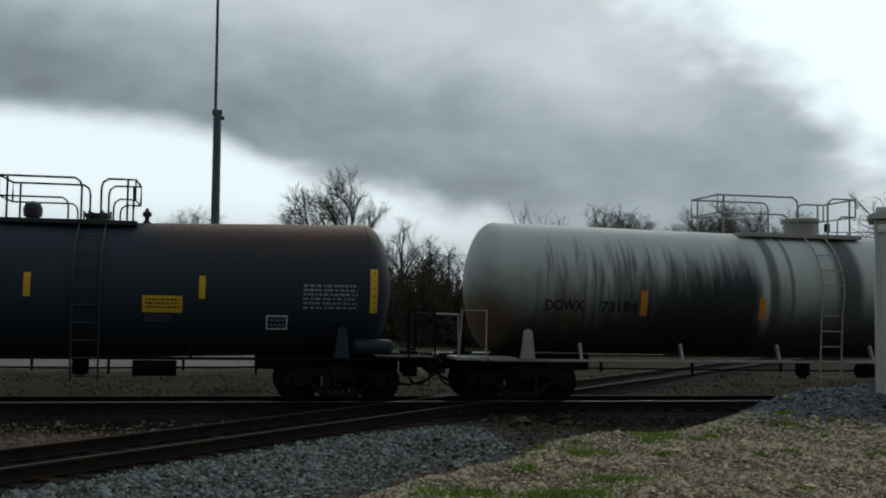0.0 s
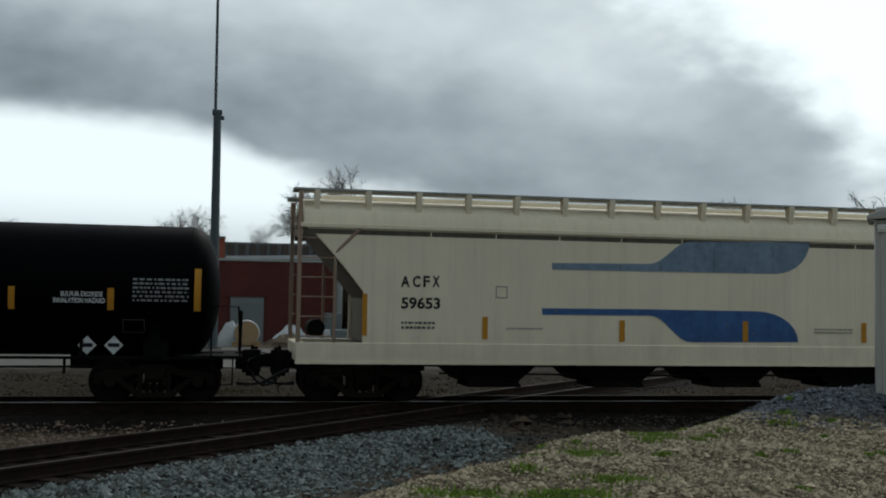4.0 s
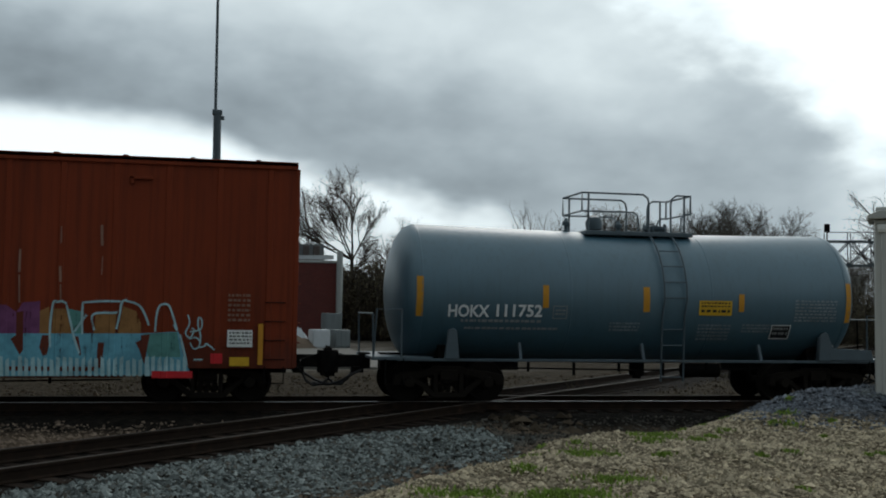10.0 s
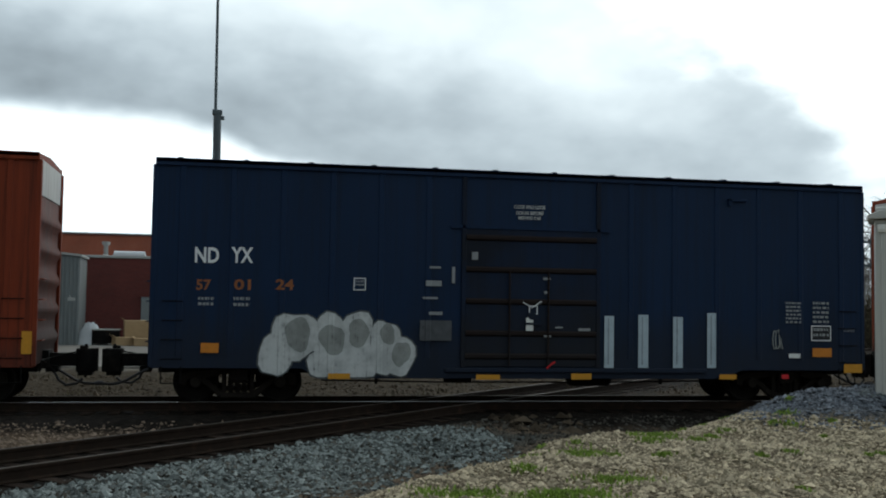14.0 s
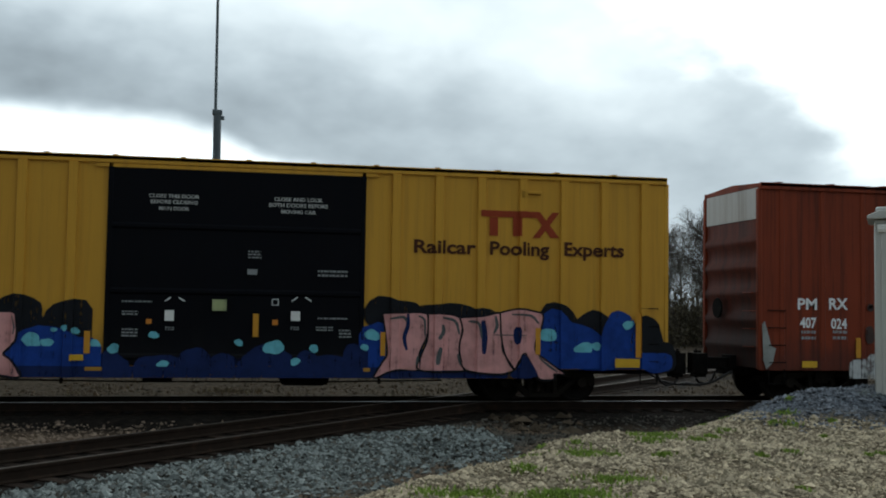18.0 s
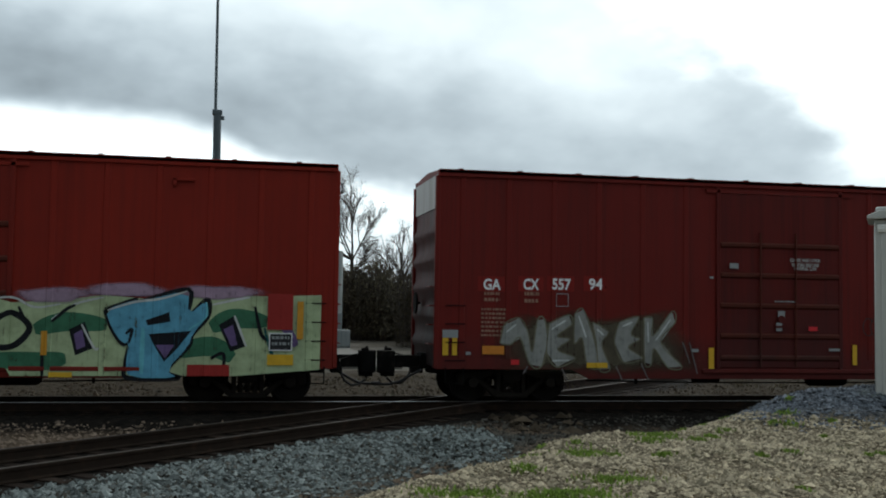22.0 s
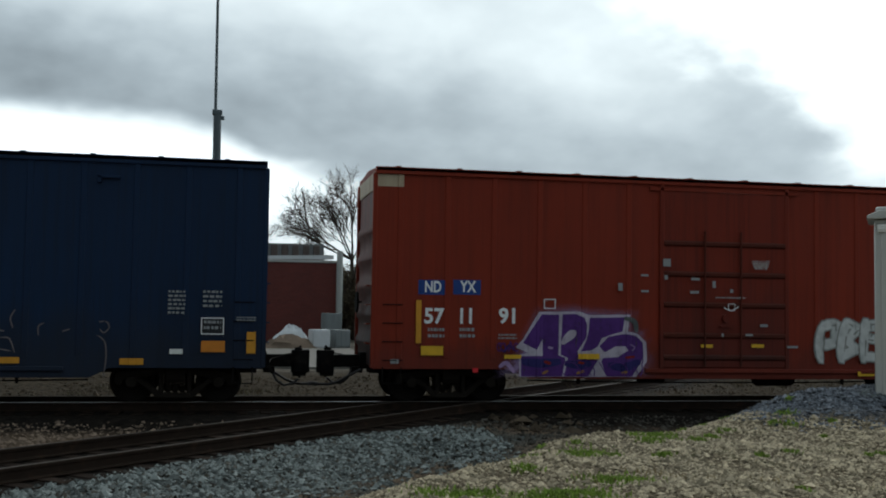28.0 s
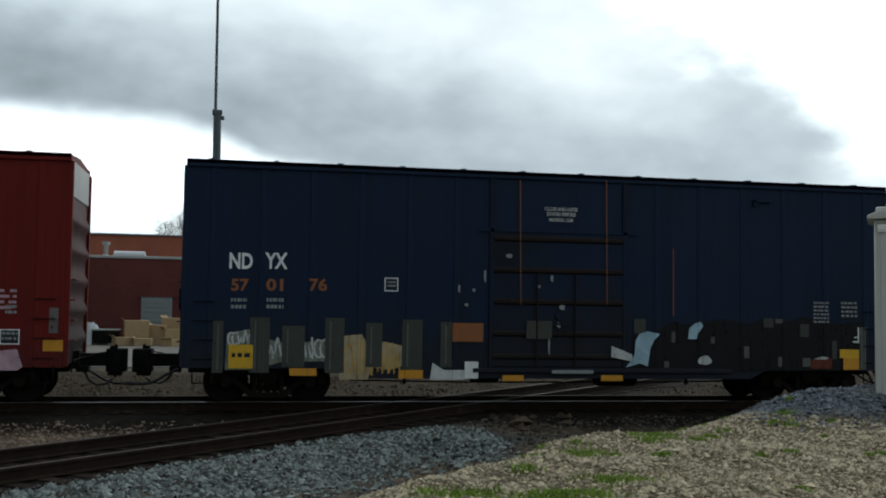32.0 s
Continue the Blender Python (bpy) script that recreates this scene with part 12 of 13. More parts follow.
# rust-red boxcar with purple graffiti
s14.patch('repaint_patch', -8.143, -7.528, 4.713, 5.047, 'end_buff', 'buff repaint patch at the corner')
s14.patch('repaint_patch', -7.175, -6.588, 2.379, 2.7, 'patch_blue', 'blue repaint patch')
s14.patch('repaint_patch', -6.399, -5.78, 2.393, 2.717, 'patch_blue', 'blue repaint patch')
s14.text('ND', -7.028, 2.439, 0.34, 'white', wide=0.364)
s14.text('YX', -6.251, 2.454, 0.341, 'white', wide=0.369)
s14.text('57', -7.034, 1.761, 0.459, 'white', wide=0.445)
s14.text('11', -6.234, 1.77, 0.461, 'white', wide=0.261)
s14.text('91', -5.364, 1.782, 0.466, 'white', wide=0.374)
s14.bars(-6.949, -6.586, 1.655, 2, 0.137, 'dim_white', 3, 0.06)
s14.bars(-6.244, -5.9, 1.663, 2, 0.137, 'dim_white', 4, 0.06)
s14.bars(-5.37, -4.948, 1.542, 2, 0.073, 'dim_white', 4, 0.06)
s14.outline(-4.331, -4.06, 2.111, 2.33, 0.02, 'white', 'stencil_box', 'painted square frame')
s14.mist('graffiti_glow', [(-4.502, 2.108), (-4.066, 2.165), (-3.627, 2.197), (-2.962, 2.131), (-2.2, 2.1), (-2.152, 1.76), (-1.926, 1.627), (-1.786, 0.871), (-1.875, 0.616), (-3.657, 0.604), (-5.387, 0.608), (-5.263, 0.938), (-4.945, 1.229), (-4.798, 1.521)], 'graf_lilac', 'lilac spray halo', (-3.575, 1.324))
s14.shape('graffiti_fill', [(-4.449, 2.042), (-3.934, 2.049), (-3.494, 2.056), (-3.281, 1.983), (-2.298, 2.005), (-2.368, 1.622), (-2.133, 1.582), (-1.915, 1.389), (-1.895, 0.956), (-2.146, 0.607), (-3.216, 0.605), (-3.919, 0.603), (-4.882, 0.601), (-4.888, 1.085), (-4.686, 1.128), (-4.976, 1.25), (-4.797, 1.438)], 'graf_ash2', 'pale lilac edge of the purple digits')
s14.shape('graffiti_letter', [(-4.383, 1.984), (-3.977, 1.982), (-3.985, 1.078), (-3.819, 1.021), (-3.898, 0.611), (-4.843, 0.609), (-4.853, 1.056), (-4.347, 1.068), (-4.36, 1.442), (-4.492, 1.2), (-4.809, 1.347)], 'graf_deep', 'purple spray-painted digit with a pale edge')
s14.shape('graffiti_letter', [(-3.898, 1.991), (-3.582, 2.004), (-3.391, 1.922), (-3.323, 1.768), (-3.339, 1.494), (-3.539, 1.173), (-3.511, 1.039), (-3.06, 0.983), (-3.283, 0.613), (-3.85, 0.612), (-3.766, 1.021), (-3.933, 1.095), (-3.927, 1.321)], 'graf_deep', 'purple spray-painted digit with a pale edge')
s14.shape('graffiti_letter', [(-3.263, 1.924), (-2.433, 1.944), (-2.484, 1.621), (-2.708, 1.563), (-2.975, 1.468), (-3.071, 1.278), (-3.221, 1.192), (-3.46, 1.174), (-3.329, 1.452), (-3.278, 1.663)], 'graf_deep', 'purple spray-painted digit with a pale edge')
s14.shape('graffiti_letter', [(-3.027, 1.286), (-2.815, 1.507), (-2.421, 1.571), (-2.16, 1.531), (-1.997, 1.371), (-1.977, 1.04), (-2.245, 0.616), (-2.853, 0.614), (-2.98, 0.933), (-2.945, 1.026), (-2.597, 1.045), (-2.347, 1.199), (-2.411, 1.291), (-2.643, 1.289), (-2.901, 1.152)], 'graf_deep', 'purple spray-painted digit with a pale edge')
s14.shape('letter_hole', [(-3.919, 1.438), (-3.754, 1.637), (-3.578, 1.651), (-3.568, 1.508), (-3.787, 1.356), (-3.918, 1.296)], 'graf_ash2', '', 1)
s14.shape('letter_hole', [(-2.901, 1.144), (-2.643, 1.272), (-2.428, 1.274), (-2.365, 1.198), (-2.597, 1.07), (-2.936, 1.043)], 'graf_ash2', '', 1)
s14.brush_line([(-4.834, 0.94), (-4.402, 0.901), (-3.923, 0.945)], 0.1, 'graf_navy2', taper=0.35)
s14.brush_line([(-3.835, 0.904), (-3.483, 0.864), (-3.219, 0.907)], 0.09, 'graf_navy2', taper=0.35)
s14.brush_line([(-2.819, 0.867), (-2.416, 0.826), (-2.058, 0.955)], 0.1, 'graf_navy2', taper=0.35)
s14.brush_line([(-4.315, 0.943), (-4.162, 0.894)], 0.035, 'patch_red2', taper=0.35)
s14.brush_line([(-3.528, 0.926), (-3.395, 0.906)], 0.03, 'patch_red2', taper=0.35)
s14.brush_line([(-2.418, 1.037), (-2.193, 1.06)], 0.03, 'patch_red2', taper=0.35)
s14.brush_line([(-4.356, 0.673), (-4.226, 0.735)], 0.03, 'graf_tan', taper=0.35)
s14.brush_line([(-3.57, 0.675), (-3.394, 0.738)], 0.03, 'graf_tan', taper=0.35)
s14.brush_line([(-2.505, 0.678), (-2.371, 0.721)], 0.03, 'graf_tan', taper=0.35)
s14.brush_line([(-2.446, 1.927), (-2.198, 1.845), (-2.152, 1.612)], 0.06, 'graf_line', taper=0.35)
s14.brush_line([(-4.232, 1.256), (-4.109, 1.236)], 0.03, 'graf_lilac', taper=0.35)
s14.brush_line([(-2.307, 1.334), (-2.195, 1.272), (-2.262, 1.187)], 0.012, 'graf_lilac', taper=0.35)
s14.brush_line([(-5.347, 0.814), (-5.177, 0.897), (-5.003, 0.691)], 0.05, 'graf_lilac', taper=0.35)
s14.brush_line([(-5.354, 1.288), (-5.223, 1.145), (-5.139, 1.29), (-5.009, 1.167)], 0.02, 'graf_navy', taper=0.35)
piece(s14, 'PBEY', 2.351, 4.52, 0.859, 1.996, 'graf_white', 'graf_grey')
s14.patch('reflector_strip', -7.222, -7.105, 1.32, 2.255, 'amber', 'yellow reflective strip')
s14.patch('reflector_strip', -7.103, -6.612, 1.062, 1.263, 'yellow', 'yellow reflective strip')
s14.patch('reflector_strip', 6.827, 7.388, 1.074, 1.287, 'yellow', 'yellow reflective strip')
s14.patch('reflector_strip', -5.24, -4.854, 1.001, 1.086, 'yellow', 'yellow reflective strip')
s14.patch('reflector_strip', -3.532, -3.034, 1.0, 1.122, 'yellow', 'yellow reflective strip')
s14.patch('reflector_strip', -0.614, -0.327, 1.279, 1.354, 'yellow', 'yellow reflective strip')
s14.patch('reflector_strip', 0.636, 0.943, 1.289, 1.365, 'yellow', 'yellow reflective strip')
s14.patch('reflector_strip', 3.357, 3.817, 0.64, 0.743, 'yellow', 'yellow reflective strip')
s14.patch('reflector_strip', 7.275, 7.364, 1.648, 2.209, 'amber', 'yellow reflective strip')
s14.patch('white_label', 6.859, 7.316, 1.327, 1.646, 'sticker')
s14.bars(6.888, 7.286, 1.593, 3, 0.08, 'ghost', 3, 0.06)
s14.patch('black_patch', 5.837, 6.536, 1.425, 1.636, 'black')
s14.bars(5.881, 6.492, 1.597, 2, 0.073, 'dim_white', 3, 0.06)
s14.bars(6.804, 7.306, 2.366, 6, 0.098, 'ghost5', 3, 0.07)
s14.text('CLOSE AND LOCK', 0.648, 3.221, 0.109, 'stencil', wide=0.442, fat=0.003)
s14.text('DOORS BEFORE', 0.68, 3.157, 0.109, 'stencil', wide=0.379, fat=0.003)
s14.text('MOVING CAR', 0.712, 3.093, 0.11, 'stencil', wide=0.315, fat=0.003)
s14.patch('sticker', -7.767, -7.594, 0.88, 0.974, 'dim_white')
s14.patch('red_label', -5.951, -5.832, 0.698, 0.794, 'red')
s14.patch('sticker_scrap', -1.544, -1.363, 3.115, 3.29, 'dim_white')
s14.patch('sticker_scrap', -2.065, -1.886, 2.878, 2.928, 'dim_white')
s14.patch('sticker_scrap', -2.059, -1.881, 2.518, 2.568, 'dim_white')
s14.patch('sticker_scrap', -1.513, -1.436, 2.814, 2.914, 'dim_white')
s14.patch('sticker_scrap', -0.865, -0.657, 2.811, 2.873, 'dim_white')
s14.patch('sticker_scrap', -0.888, -0.68, 2.509, 2.571, 'dim_white')
s14.patch('sticker_scrap', -0.342, -0.263, 2.65, 2.801, 'dim_white')
s14.patch('sticker_scrap', 0.095, 0.174, 2.545, 2.62, 'dim_white')
s14.patch('sticker_scrap', -2.607, -2.506, 2.544, 2.717, 'dim_white')
s14.patch('sticker_scrap', 0.846, 1.033, 1.765, 1.829, 'dim_white')
s14.patch('sticker_scrap', -0.119, -0.067, 1.533, 1.608, 'dim_white')
s14.patch('sticker_scrap', 0.475, 0.661, 1.552, 1.603, 'dim_white')
s14.patch('sticker_scrap', 1.52, 1.818, 1.283, 1.334, 'dim_white')
s14.outline(0.045, 0.217, 2.128, 2.292, 0.015, 'white', 'stencil_box', 'painted square frame')
s14.bars(-0.259, 0.494, 2.443, 1, 0.063, 'dim_white', 3, 0.06)
s14.stroke([(-0.073, 2.2), (0.126, 2.128), (0.323, 2.232)], 0.01, 'white')
s14.scrawl(-5.386, 1.157, 0.446, 0.216, 'graf_deep', 4, 3, 0.015)
s14.scrawl(-3.893, 0.623, 2.001, 0.367, 'graf_deep', 5, 8, 0.012)

# navy boxcar with grey letters
s15.text('ND', -7.254, 2.906, 0.451, 'white', wide=0.495)
s15.text('YX', -6.499, 2.923, 0.454, 'white', wide=0.456)
s15.text('57', -7.181, 2.335, 0.45, 'white', wide=0.382)
s15.text('01', -6.46, 2.348, 0.453, 'white', wide=0.399)
s15.text('48', -5.591, 2.364, 0.457, 'white', wide=0.439)
s15.bars(-7.178, -6.931, 2.241, 2, 0.128, 'dim_white', 3, 0.06)
s15.bars(-6.423, -6.104, 2.254, 2, 0.128, 'dim_white', 3, 0.06)
s15.outline(-3.915, -3.642, 2.442, 2.717, 0.02, 'white', 'stencil_box', 'painted square frame')
s15.bars(-3.866, -3.676, 2.646, 2, 0.078, 'dim_white', 3, 0.05)
letter(s15, [(-5.339, 1.939), (-4.889, 1.835), (-4.834, 1.541), (-5.097, 1.587), (-5.31, 1.683)], 'graf_ash', 'graf_black', 0.03)
letter(s15, [(-4.791, 1.959), (-4.666, 1.985), (-4.463, 1.902), (-4.512, 1.766), (-4.369, 1.522), (-4.403, 1.251), (-4.592, 1.274), (-4.759, 1.542), (-4.86, 1.614), (-4.888, 1.761), (-4.763, 1.787)], 'graf_ash', 'graf_black', 0.03)
letter(s15, [(-6.601, 1.185), (-6.607, 1.474), (-6.526, 1.668), (-6.394, 1.791), (-6.212, 1.818), (-6.064, 1.747), (-6.01, 1.529), (-5.996, 1.432), (-6.314, 1.405), (-6.373, 1.308), (-6.369, 1.115), (-6.261, 1.212), (-6.103, 1.262), (-5.996, 1.408), (-5.896, 1.336), (-5.879, 1.069), (-5.936, 0.851), (-6.105, 0.718), (-6.3, 0.729), (-6.473, 0.849)], 'graf_ash', 'graf_black', 0.03)
letter(s15, [(-5.919, 1.239), (-5.773, 1.313), (-5.6, 1.266), (-5.4, 1.17), (-5.228, 1.269), (-5.103, 1.197), (-5.109, 0.806), (-5.242, 0.636), (-5.49, 0.635), (-5.714, 0.804), (-5.865, 0.997)], 'graf_ash', 'graf_black', 0.03)
letter(s15, [(-5.974, 1.529), (-5.878, 1.676), (-5.707, 1.751), (-5.582, 1.68), (-5.505, 1.51), (-5.6, 1.29), (-5.773, 1.337), (-5.91, 1.409)], 'graf_ash', 'graf_black', 0.026)
letter(s15, [(-5.504, 1.461), (-5.382, 1.536), (-5.257, 1.512), (-5.193, 1.367), (-5.278, 1.244), (-5.427, 1.267), (-5.515, 1.339)], 'graf_ash', 'graf_black', 0.026)
letter(s15, [(-5.611, 1.205), (-5.514, 1.315), (-5.39, 1.316), (-5.314, 1.195), (-5.374, 1.073), (-5.547, 1.059)], 'graf_ash', 'graf_black', 0.022)
letter(s15, [(-5.261, 1.708), (-4.938, 1.748), (-4.735, 1.616), (-4.58, 1.348), (-4.55, 1.029), (-4.646, 0.735), (-4.843, 0.588), (-5.043, 0.612), (-5.146, 0.831), (-5.155, 1.318)], 'graf_ash', 'graf_black', 0.032)
letter(s15, [(-4.399, 1.005), (-4.325, 1.104), (-4.174, 1.13), (-4.071, 1.032), (-4.055, 0.811), (-4.116, 0.639), (-4.317, 0.601), (-4.52, 0.686), (-4.597, 0.809), (-4.422, 0.834)], 'graf_ash', 'graf_black', 0.03)
letter(s15, [(-4.177, 1.327), (-4.076, 1.352), (-3.998, 1.229), (-4.021, 1.082), (-4.149, 1.13)], 'graf_ash', 'graf_black', 0.022)
letter(s15, [(-4.046, 1.008), (-3.946, 1.119), (-3.818, 1.058), (-3.764, 0.837), (-3.837, 0.59), (-4.015, 0.639)], 'graf_ash', 'graf_black', 0.026)
letter(s15, [(-3.878, 1.7), (-3.829, 1.811), (-3.495, 1.704), (-3.475, 1.135), (-3.365, 1.532), (-3.212, 1.633), (-3.22, 1.285), (-3.306, 0.987), (-3.404, 0.591), (-3.558, 0.64), (-3.763, 0.738), (-3.798, 1.429), (-3.875, 1.477)], 'graf_ash', 'graf_black', 0.03)
letter(s15, [(-3.211, 1.533), (-3.162, 1.733), (-3.059, 1.796), (-2.904, 1.736), (-2.823, 1.513), (-2.9, 1.412), (-3.029, 1.386), (-2.998, 1.014), (-2.918, 0.816), (-3.251, 0.666), (-3.33, 0.814), (-3.218, 1.136)], 'graf_ash', 'graf_black', 0.03)
letter(s15, [(-2.897, 1.213), (-2.848, 1.363), (-2.745, 1.414), (-2.639, 1.29), (-2.664, 1.14), (-2.586, 1.141), (-2.442, 1.092), (-2.413, 0.818), (-2.528, 0.643), (-2.788, 0.742), (-2.894, 0.915)], 'graf_ash', 'graf_black', 0.028)
letter(s15, [(-2.539, 1.59), (-2.449, 1.716), (-2.381, 1.442), (-2.482, 1.166), (-2.562, 1.34)], 'graf_ash', 'graf_black', 0.024)
letter(s15, [(-2.433, 1.416), (-1.909, 1.371), (-1.777, 1.247), (-1.747, 0.946), (-1.824, 0.67), (-2.058, 0.544), (-2.321, 0.669), (-2.402, 0.942), (-2.378, 1.117), (-2.09, 1.069), (-2.065, 1.169), (-2.404, 1.192)], 'graf_ash', 'graf_black', 0.03)
letter(s15, [(-4.464, 1.963), (-4.207, 1.659), (-3.774, 1.577), (-4.077, 1.451), (-3.821, 1.28), (-4.228, 1.4), (-4.478, 1.226), (-4.331, 1.473), (-4.432, 1.521), (-4.332, 1.571)], 'graf_ash', 'graf_black', 0.022)
s15.shape('letter_hole', [(-6.235, 1.115), (-6.14, 1.249), (-6.09, 1.189), (-6.124, 1.044), (-6.196, 1.007)], 'graf_black', '')
s15.shape('letter_hole', [(-4.891, 1.21), (-4.765, 1.126), (-4.738, 1.003), (-4.812, 0.966), (-4.876, 1.027)], 'graf_black', '')
s15.shape('letter_hole', [(-2.051, 1.082), (-1.959, 1.12), (-1.931, 0.945), (-1.983, 0.845), (-2.049, 0.944)], 'graf_black', '')
s15.brush_line([(-5.819, 1.143), (-5.668, 0.974), (-5.47, 0.902), (-5.248, 0.952)], 0.024, 'graf_black', taper=0.6)
s15.brush_line([(-5.763, 1.459), (-5.69, 1.508), (-5.627, 1.436), (-5.688, 1.362), (-5.75, 1.398)], 0.014, 'graf_black', taper=0.9)
s15.brush_line([(-5.417, 1.413), (-5.356, 1.463), (-5.293, 1.39), (-5.353, 1.329), (-5.416, 1.377)], 0.014, 'graf_black', taper=0.9)
s15.brush_line([(-4.912, 1.736), (-4.917, 1.271), (-4.922, 0.807)], 0.022, 'graf_black', taper=0.6)
s15.brush_line([(-4.119, 0.811), (-4.395, 0.773)], 0.02, 'graf_black', taper=0.6)
s15.brush_line([(-3.668, 1.232), (-3.562, 0.936), (-3.482, 0.69)], 0.022, 'graf_black', taper=0.6)
s15.brush_line([(-3.108, 1.535), (-2.876, 1.562)], 0.018, 'graf_black', taper=0.6)
s15.brush_line([(-2.662, 0.991), (-2.559, 1.066), (-2.48, 0.942)], 0.018, 'graf_black', taper=0.6)
s15.shape('graffiti_fill', [(-2.411, 1.792), (-1.782, 1.8), (-1.726, 1.473), (-2.407, 1.442)], 'patch_grey2', 'dull buffed square over the graffiti')
s15.brush_line([(-2.357, 1.667), (-2.162, 1.72), (-1.965, 1.647), (-1.807, 1.699)], 0.02, 'graf_black', taper=0.6)
s15.brush_line([(-2.356, 1.542), (-2.095, 1.595), (-1.832, 1.522)], 0.02, 'graf_black', taper=0.6)
s15.text('CLOSE AND LOCK', -0.326, 4.33, 0.107, 'stencil', wide=0.753, fat=0.003)
s15.text('DOORS BEFORE', -0.27, 4.193, 0.107, 'stencil', wide=0.645, fat=0.003)
s15.text('MOVING CAR', -0.215, 4.068, 0.107, 'stencil', wide=0.538, fat=0.003)
s15.patch('data_plate', 6.856, 7.326, 1.465, 1.818, 'black', 'black data plate with white frame')
s15.outline(6.856, 7.326, 1.465, 1.818, 0.022, 'white', 'plate_frame', 'white frame of the data plate')
s15.bars(6.913, 7.269, 1.753, 2, 0.118, 'dim_white', 7, 0.08)
s15.patch('orange_label', 6.87, 7.354, 1.1, 1.335, 'orange')
s15.patch('reflector_strip', -7.899, -7.656, 1.029, 1.501, 'amber', 'yellow reflective strip')
s15.patch('reflector_strip', 7.799, 7.986, 1.078, 1.525, 'amber', 'yellow reflective strip')
s15.patch('reflector_strip', 2.841, 3.307, 0.847, 0.973, 'amber', 'yellow reflective strip')
s15.patch('reflector_strip', 5.249, 5.72, 0.832, 0.961, 'amber', 'yellow reflective strip')
s15.patch('orange_label', -7.182, -6.722, 1.069, 1.289, 'orange')
s15.bars(-7.18, -6.743, 1.591, 4, 0.064, 'rustmark', 3, 0.05)
s15.patch('sticker', 6.236, 6.503, 1.056, 1.16, 'sticker')
s15.bars(6.179, 6.531, 2.369, 6, 0.087, 'dim_white', 3, 0.07)
s15.bars(6.885, 7.27, 2.381, 4, 0.098, 'dim_white', 3, 0.08)
s15.bars(7.584, 7.987, 1.84, 2, 0.053, 'dim_white', 3, 0.05)
s15.brush_line([(2.217, 1.504), (2.122, 1.358), (2.202, 1.044), (2.328, 0.827)], 0.014, 'graf_grey2', taper=0.5)
s15.brush_line([(3.198, 1.93), (3.113, 1.757), (3.166, 1.562)], 0.014, 'graf_grey2', taper=0.5)
s15.brush_line([(3.753, 1.667), (3.653, 1.592), (3.656, 1.42)], 0.014, 'graf_grey2', taper=0.5)
s15.brush_line([(4.259, 1.549), (4.108, 1.499)], 0.014, 'graf_grey2', taper=0.5)
s15.brush_line([(4.818, 1.704), (4.971, 1.706), (5.024, 1.582), (4.923, 1.482), (4.845, 1.556)], 0.014, 'graf_grey2', taper=0.5)
s15.brush_line([(4.796, 1.431), (4.951, 1.284), (4.981, 0.938), (4.935, 0.591)], 0.014, 'graf_grey2', taper=0.5)
s15.brush_line([(2.832, 1.534), (3.006, 1.488)], 0.014, 'graf_grey2', taper=0.5)
s15.brush_line([(2.934, 1.365), (3.108, 1.342), (3.212, 1.075)], 0.014, 'graf_grey2', taper=0.5)
s15.brush_line([(2.864, 1.145), (3.137, 1.098)], 0.014, 'graf_grey2', taper=0.5)
s15.shape('sticker_scrap', [(-2.288, 2.633), (-2.239, 2.634), (-2.207, 2.616), (-2.239, 2.585), (-2.214, 2.548), (-2.263, 2.558), (-2.289, 2.579)], 'dim_white', 'torn scrap of a paper sticker')
s15.shape('sticker_scrap', [(-2.101, 2.844), (-2.062, 2.859), (-2.037, 2.817), (-2.048, 2.768), (-2.043, 2.707), (-2.082, 2.723), (-2.109, 2.758)], 'dim_white', 'torn scrap of a paper sticker')
s15.shape('sticker_scrap', [(-2.135, 2.347), (-2.086, 2.352), (-2.054, 2.334), (-2.076, 2.31), (-2.062, 2.28), (-2.111, 2.287), (-2.142, 2.305)], 'dim_white', 'torn scrap of a paper sticker')
s15.shape('sticker_scrap', [(-1.741, 3.012), (-1.712, 3.021), (-1.692, 2.954), (-1.71, 2.85), (-1.697, 2.721), (-1.726, 2.755), (-1.743, 2.829)], 'dim_white', 'torn scrap of a paper sticker')
s15.shape('sticker_scrap', [(-1.732, 2.543), (-1.703, 2.569), (-1.683, 2.502), (-1.691, 2.429), (-1.688, 2.338), (-1.717, 2.361), (-1.739, 2.414)], 'dim_white', 'torn scrap of a paper sticker')
s15.shape('sticker_scrap', [(-1.266, 3.276), (-1.197, 3.285), (-1.151, 3.256), (-1.179, 3.219), (-1.162, 3.174), (-1.231, 3.185), (-1.277, 3.212)], 'dim_white', 'torn scrap of a paper sticker')
s15.shape('sticker_scrap', [(-1.277, 3.037), (-1.237, 3.04), (-1.211, 3.024), (-1.233, 2.999), (-1.217, 2.969), (-1.257, 2.977), (-1.28, 2.994)], 'dim_white', 'torn scrap of a paper sticker')
s15.shape('sticker_scrap', [(-0.696, 2.846), (-0.625, 2.854), (-0.58, 2.836), (-0.594, 2.817), (-0.59, 2.794), (-0.661, 2.8), (-0.713, 2.814)], 'dim_white', 'torn scrap of a paper sticker')
s15.shape('sticker_scrap', [(-0.754, 2.54), (-0.683, 2.544), (-0.638, 2.533), (-0.662, 2.521), (-0.648, 2.506), (-0.719, 2.51), (-0.766, 2.519)], 'dim_white', 'torn scrap of a paper sticker')
s15.shape('sticker_scrap', [(0.549, 1.282), (0.682, 1.285), (0.768, 1.272), (0.702, 1.253), (0.748, 1.23), (0.615, 1.236), (0.535, 1.25)], 'dim_white', 'torn scrap of a paper sticker')
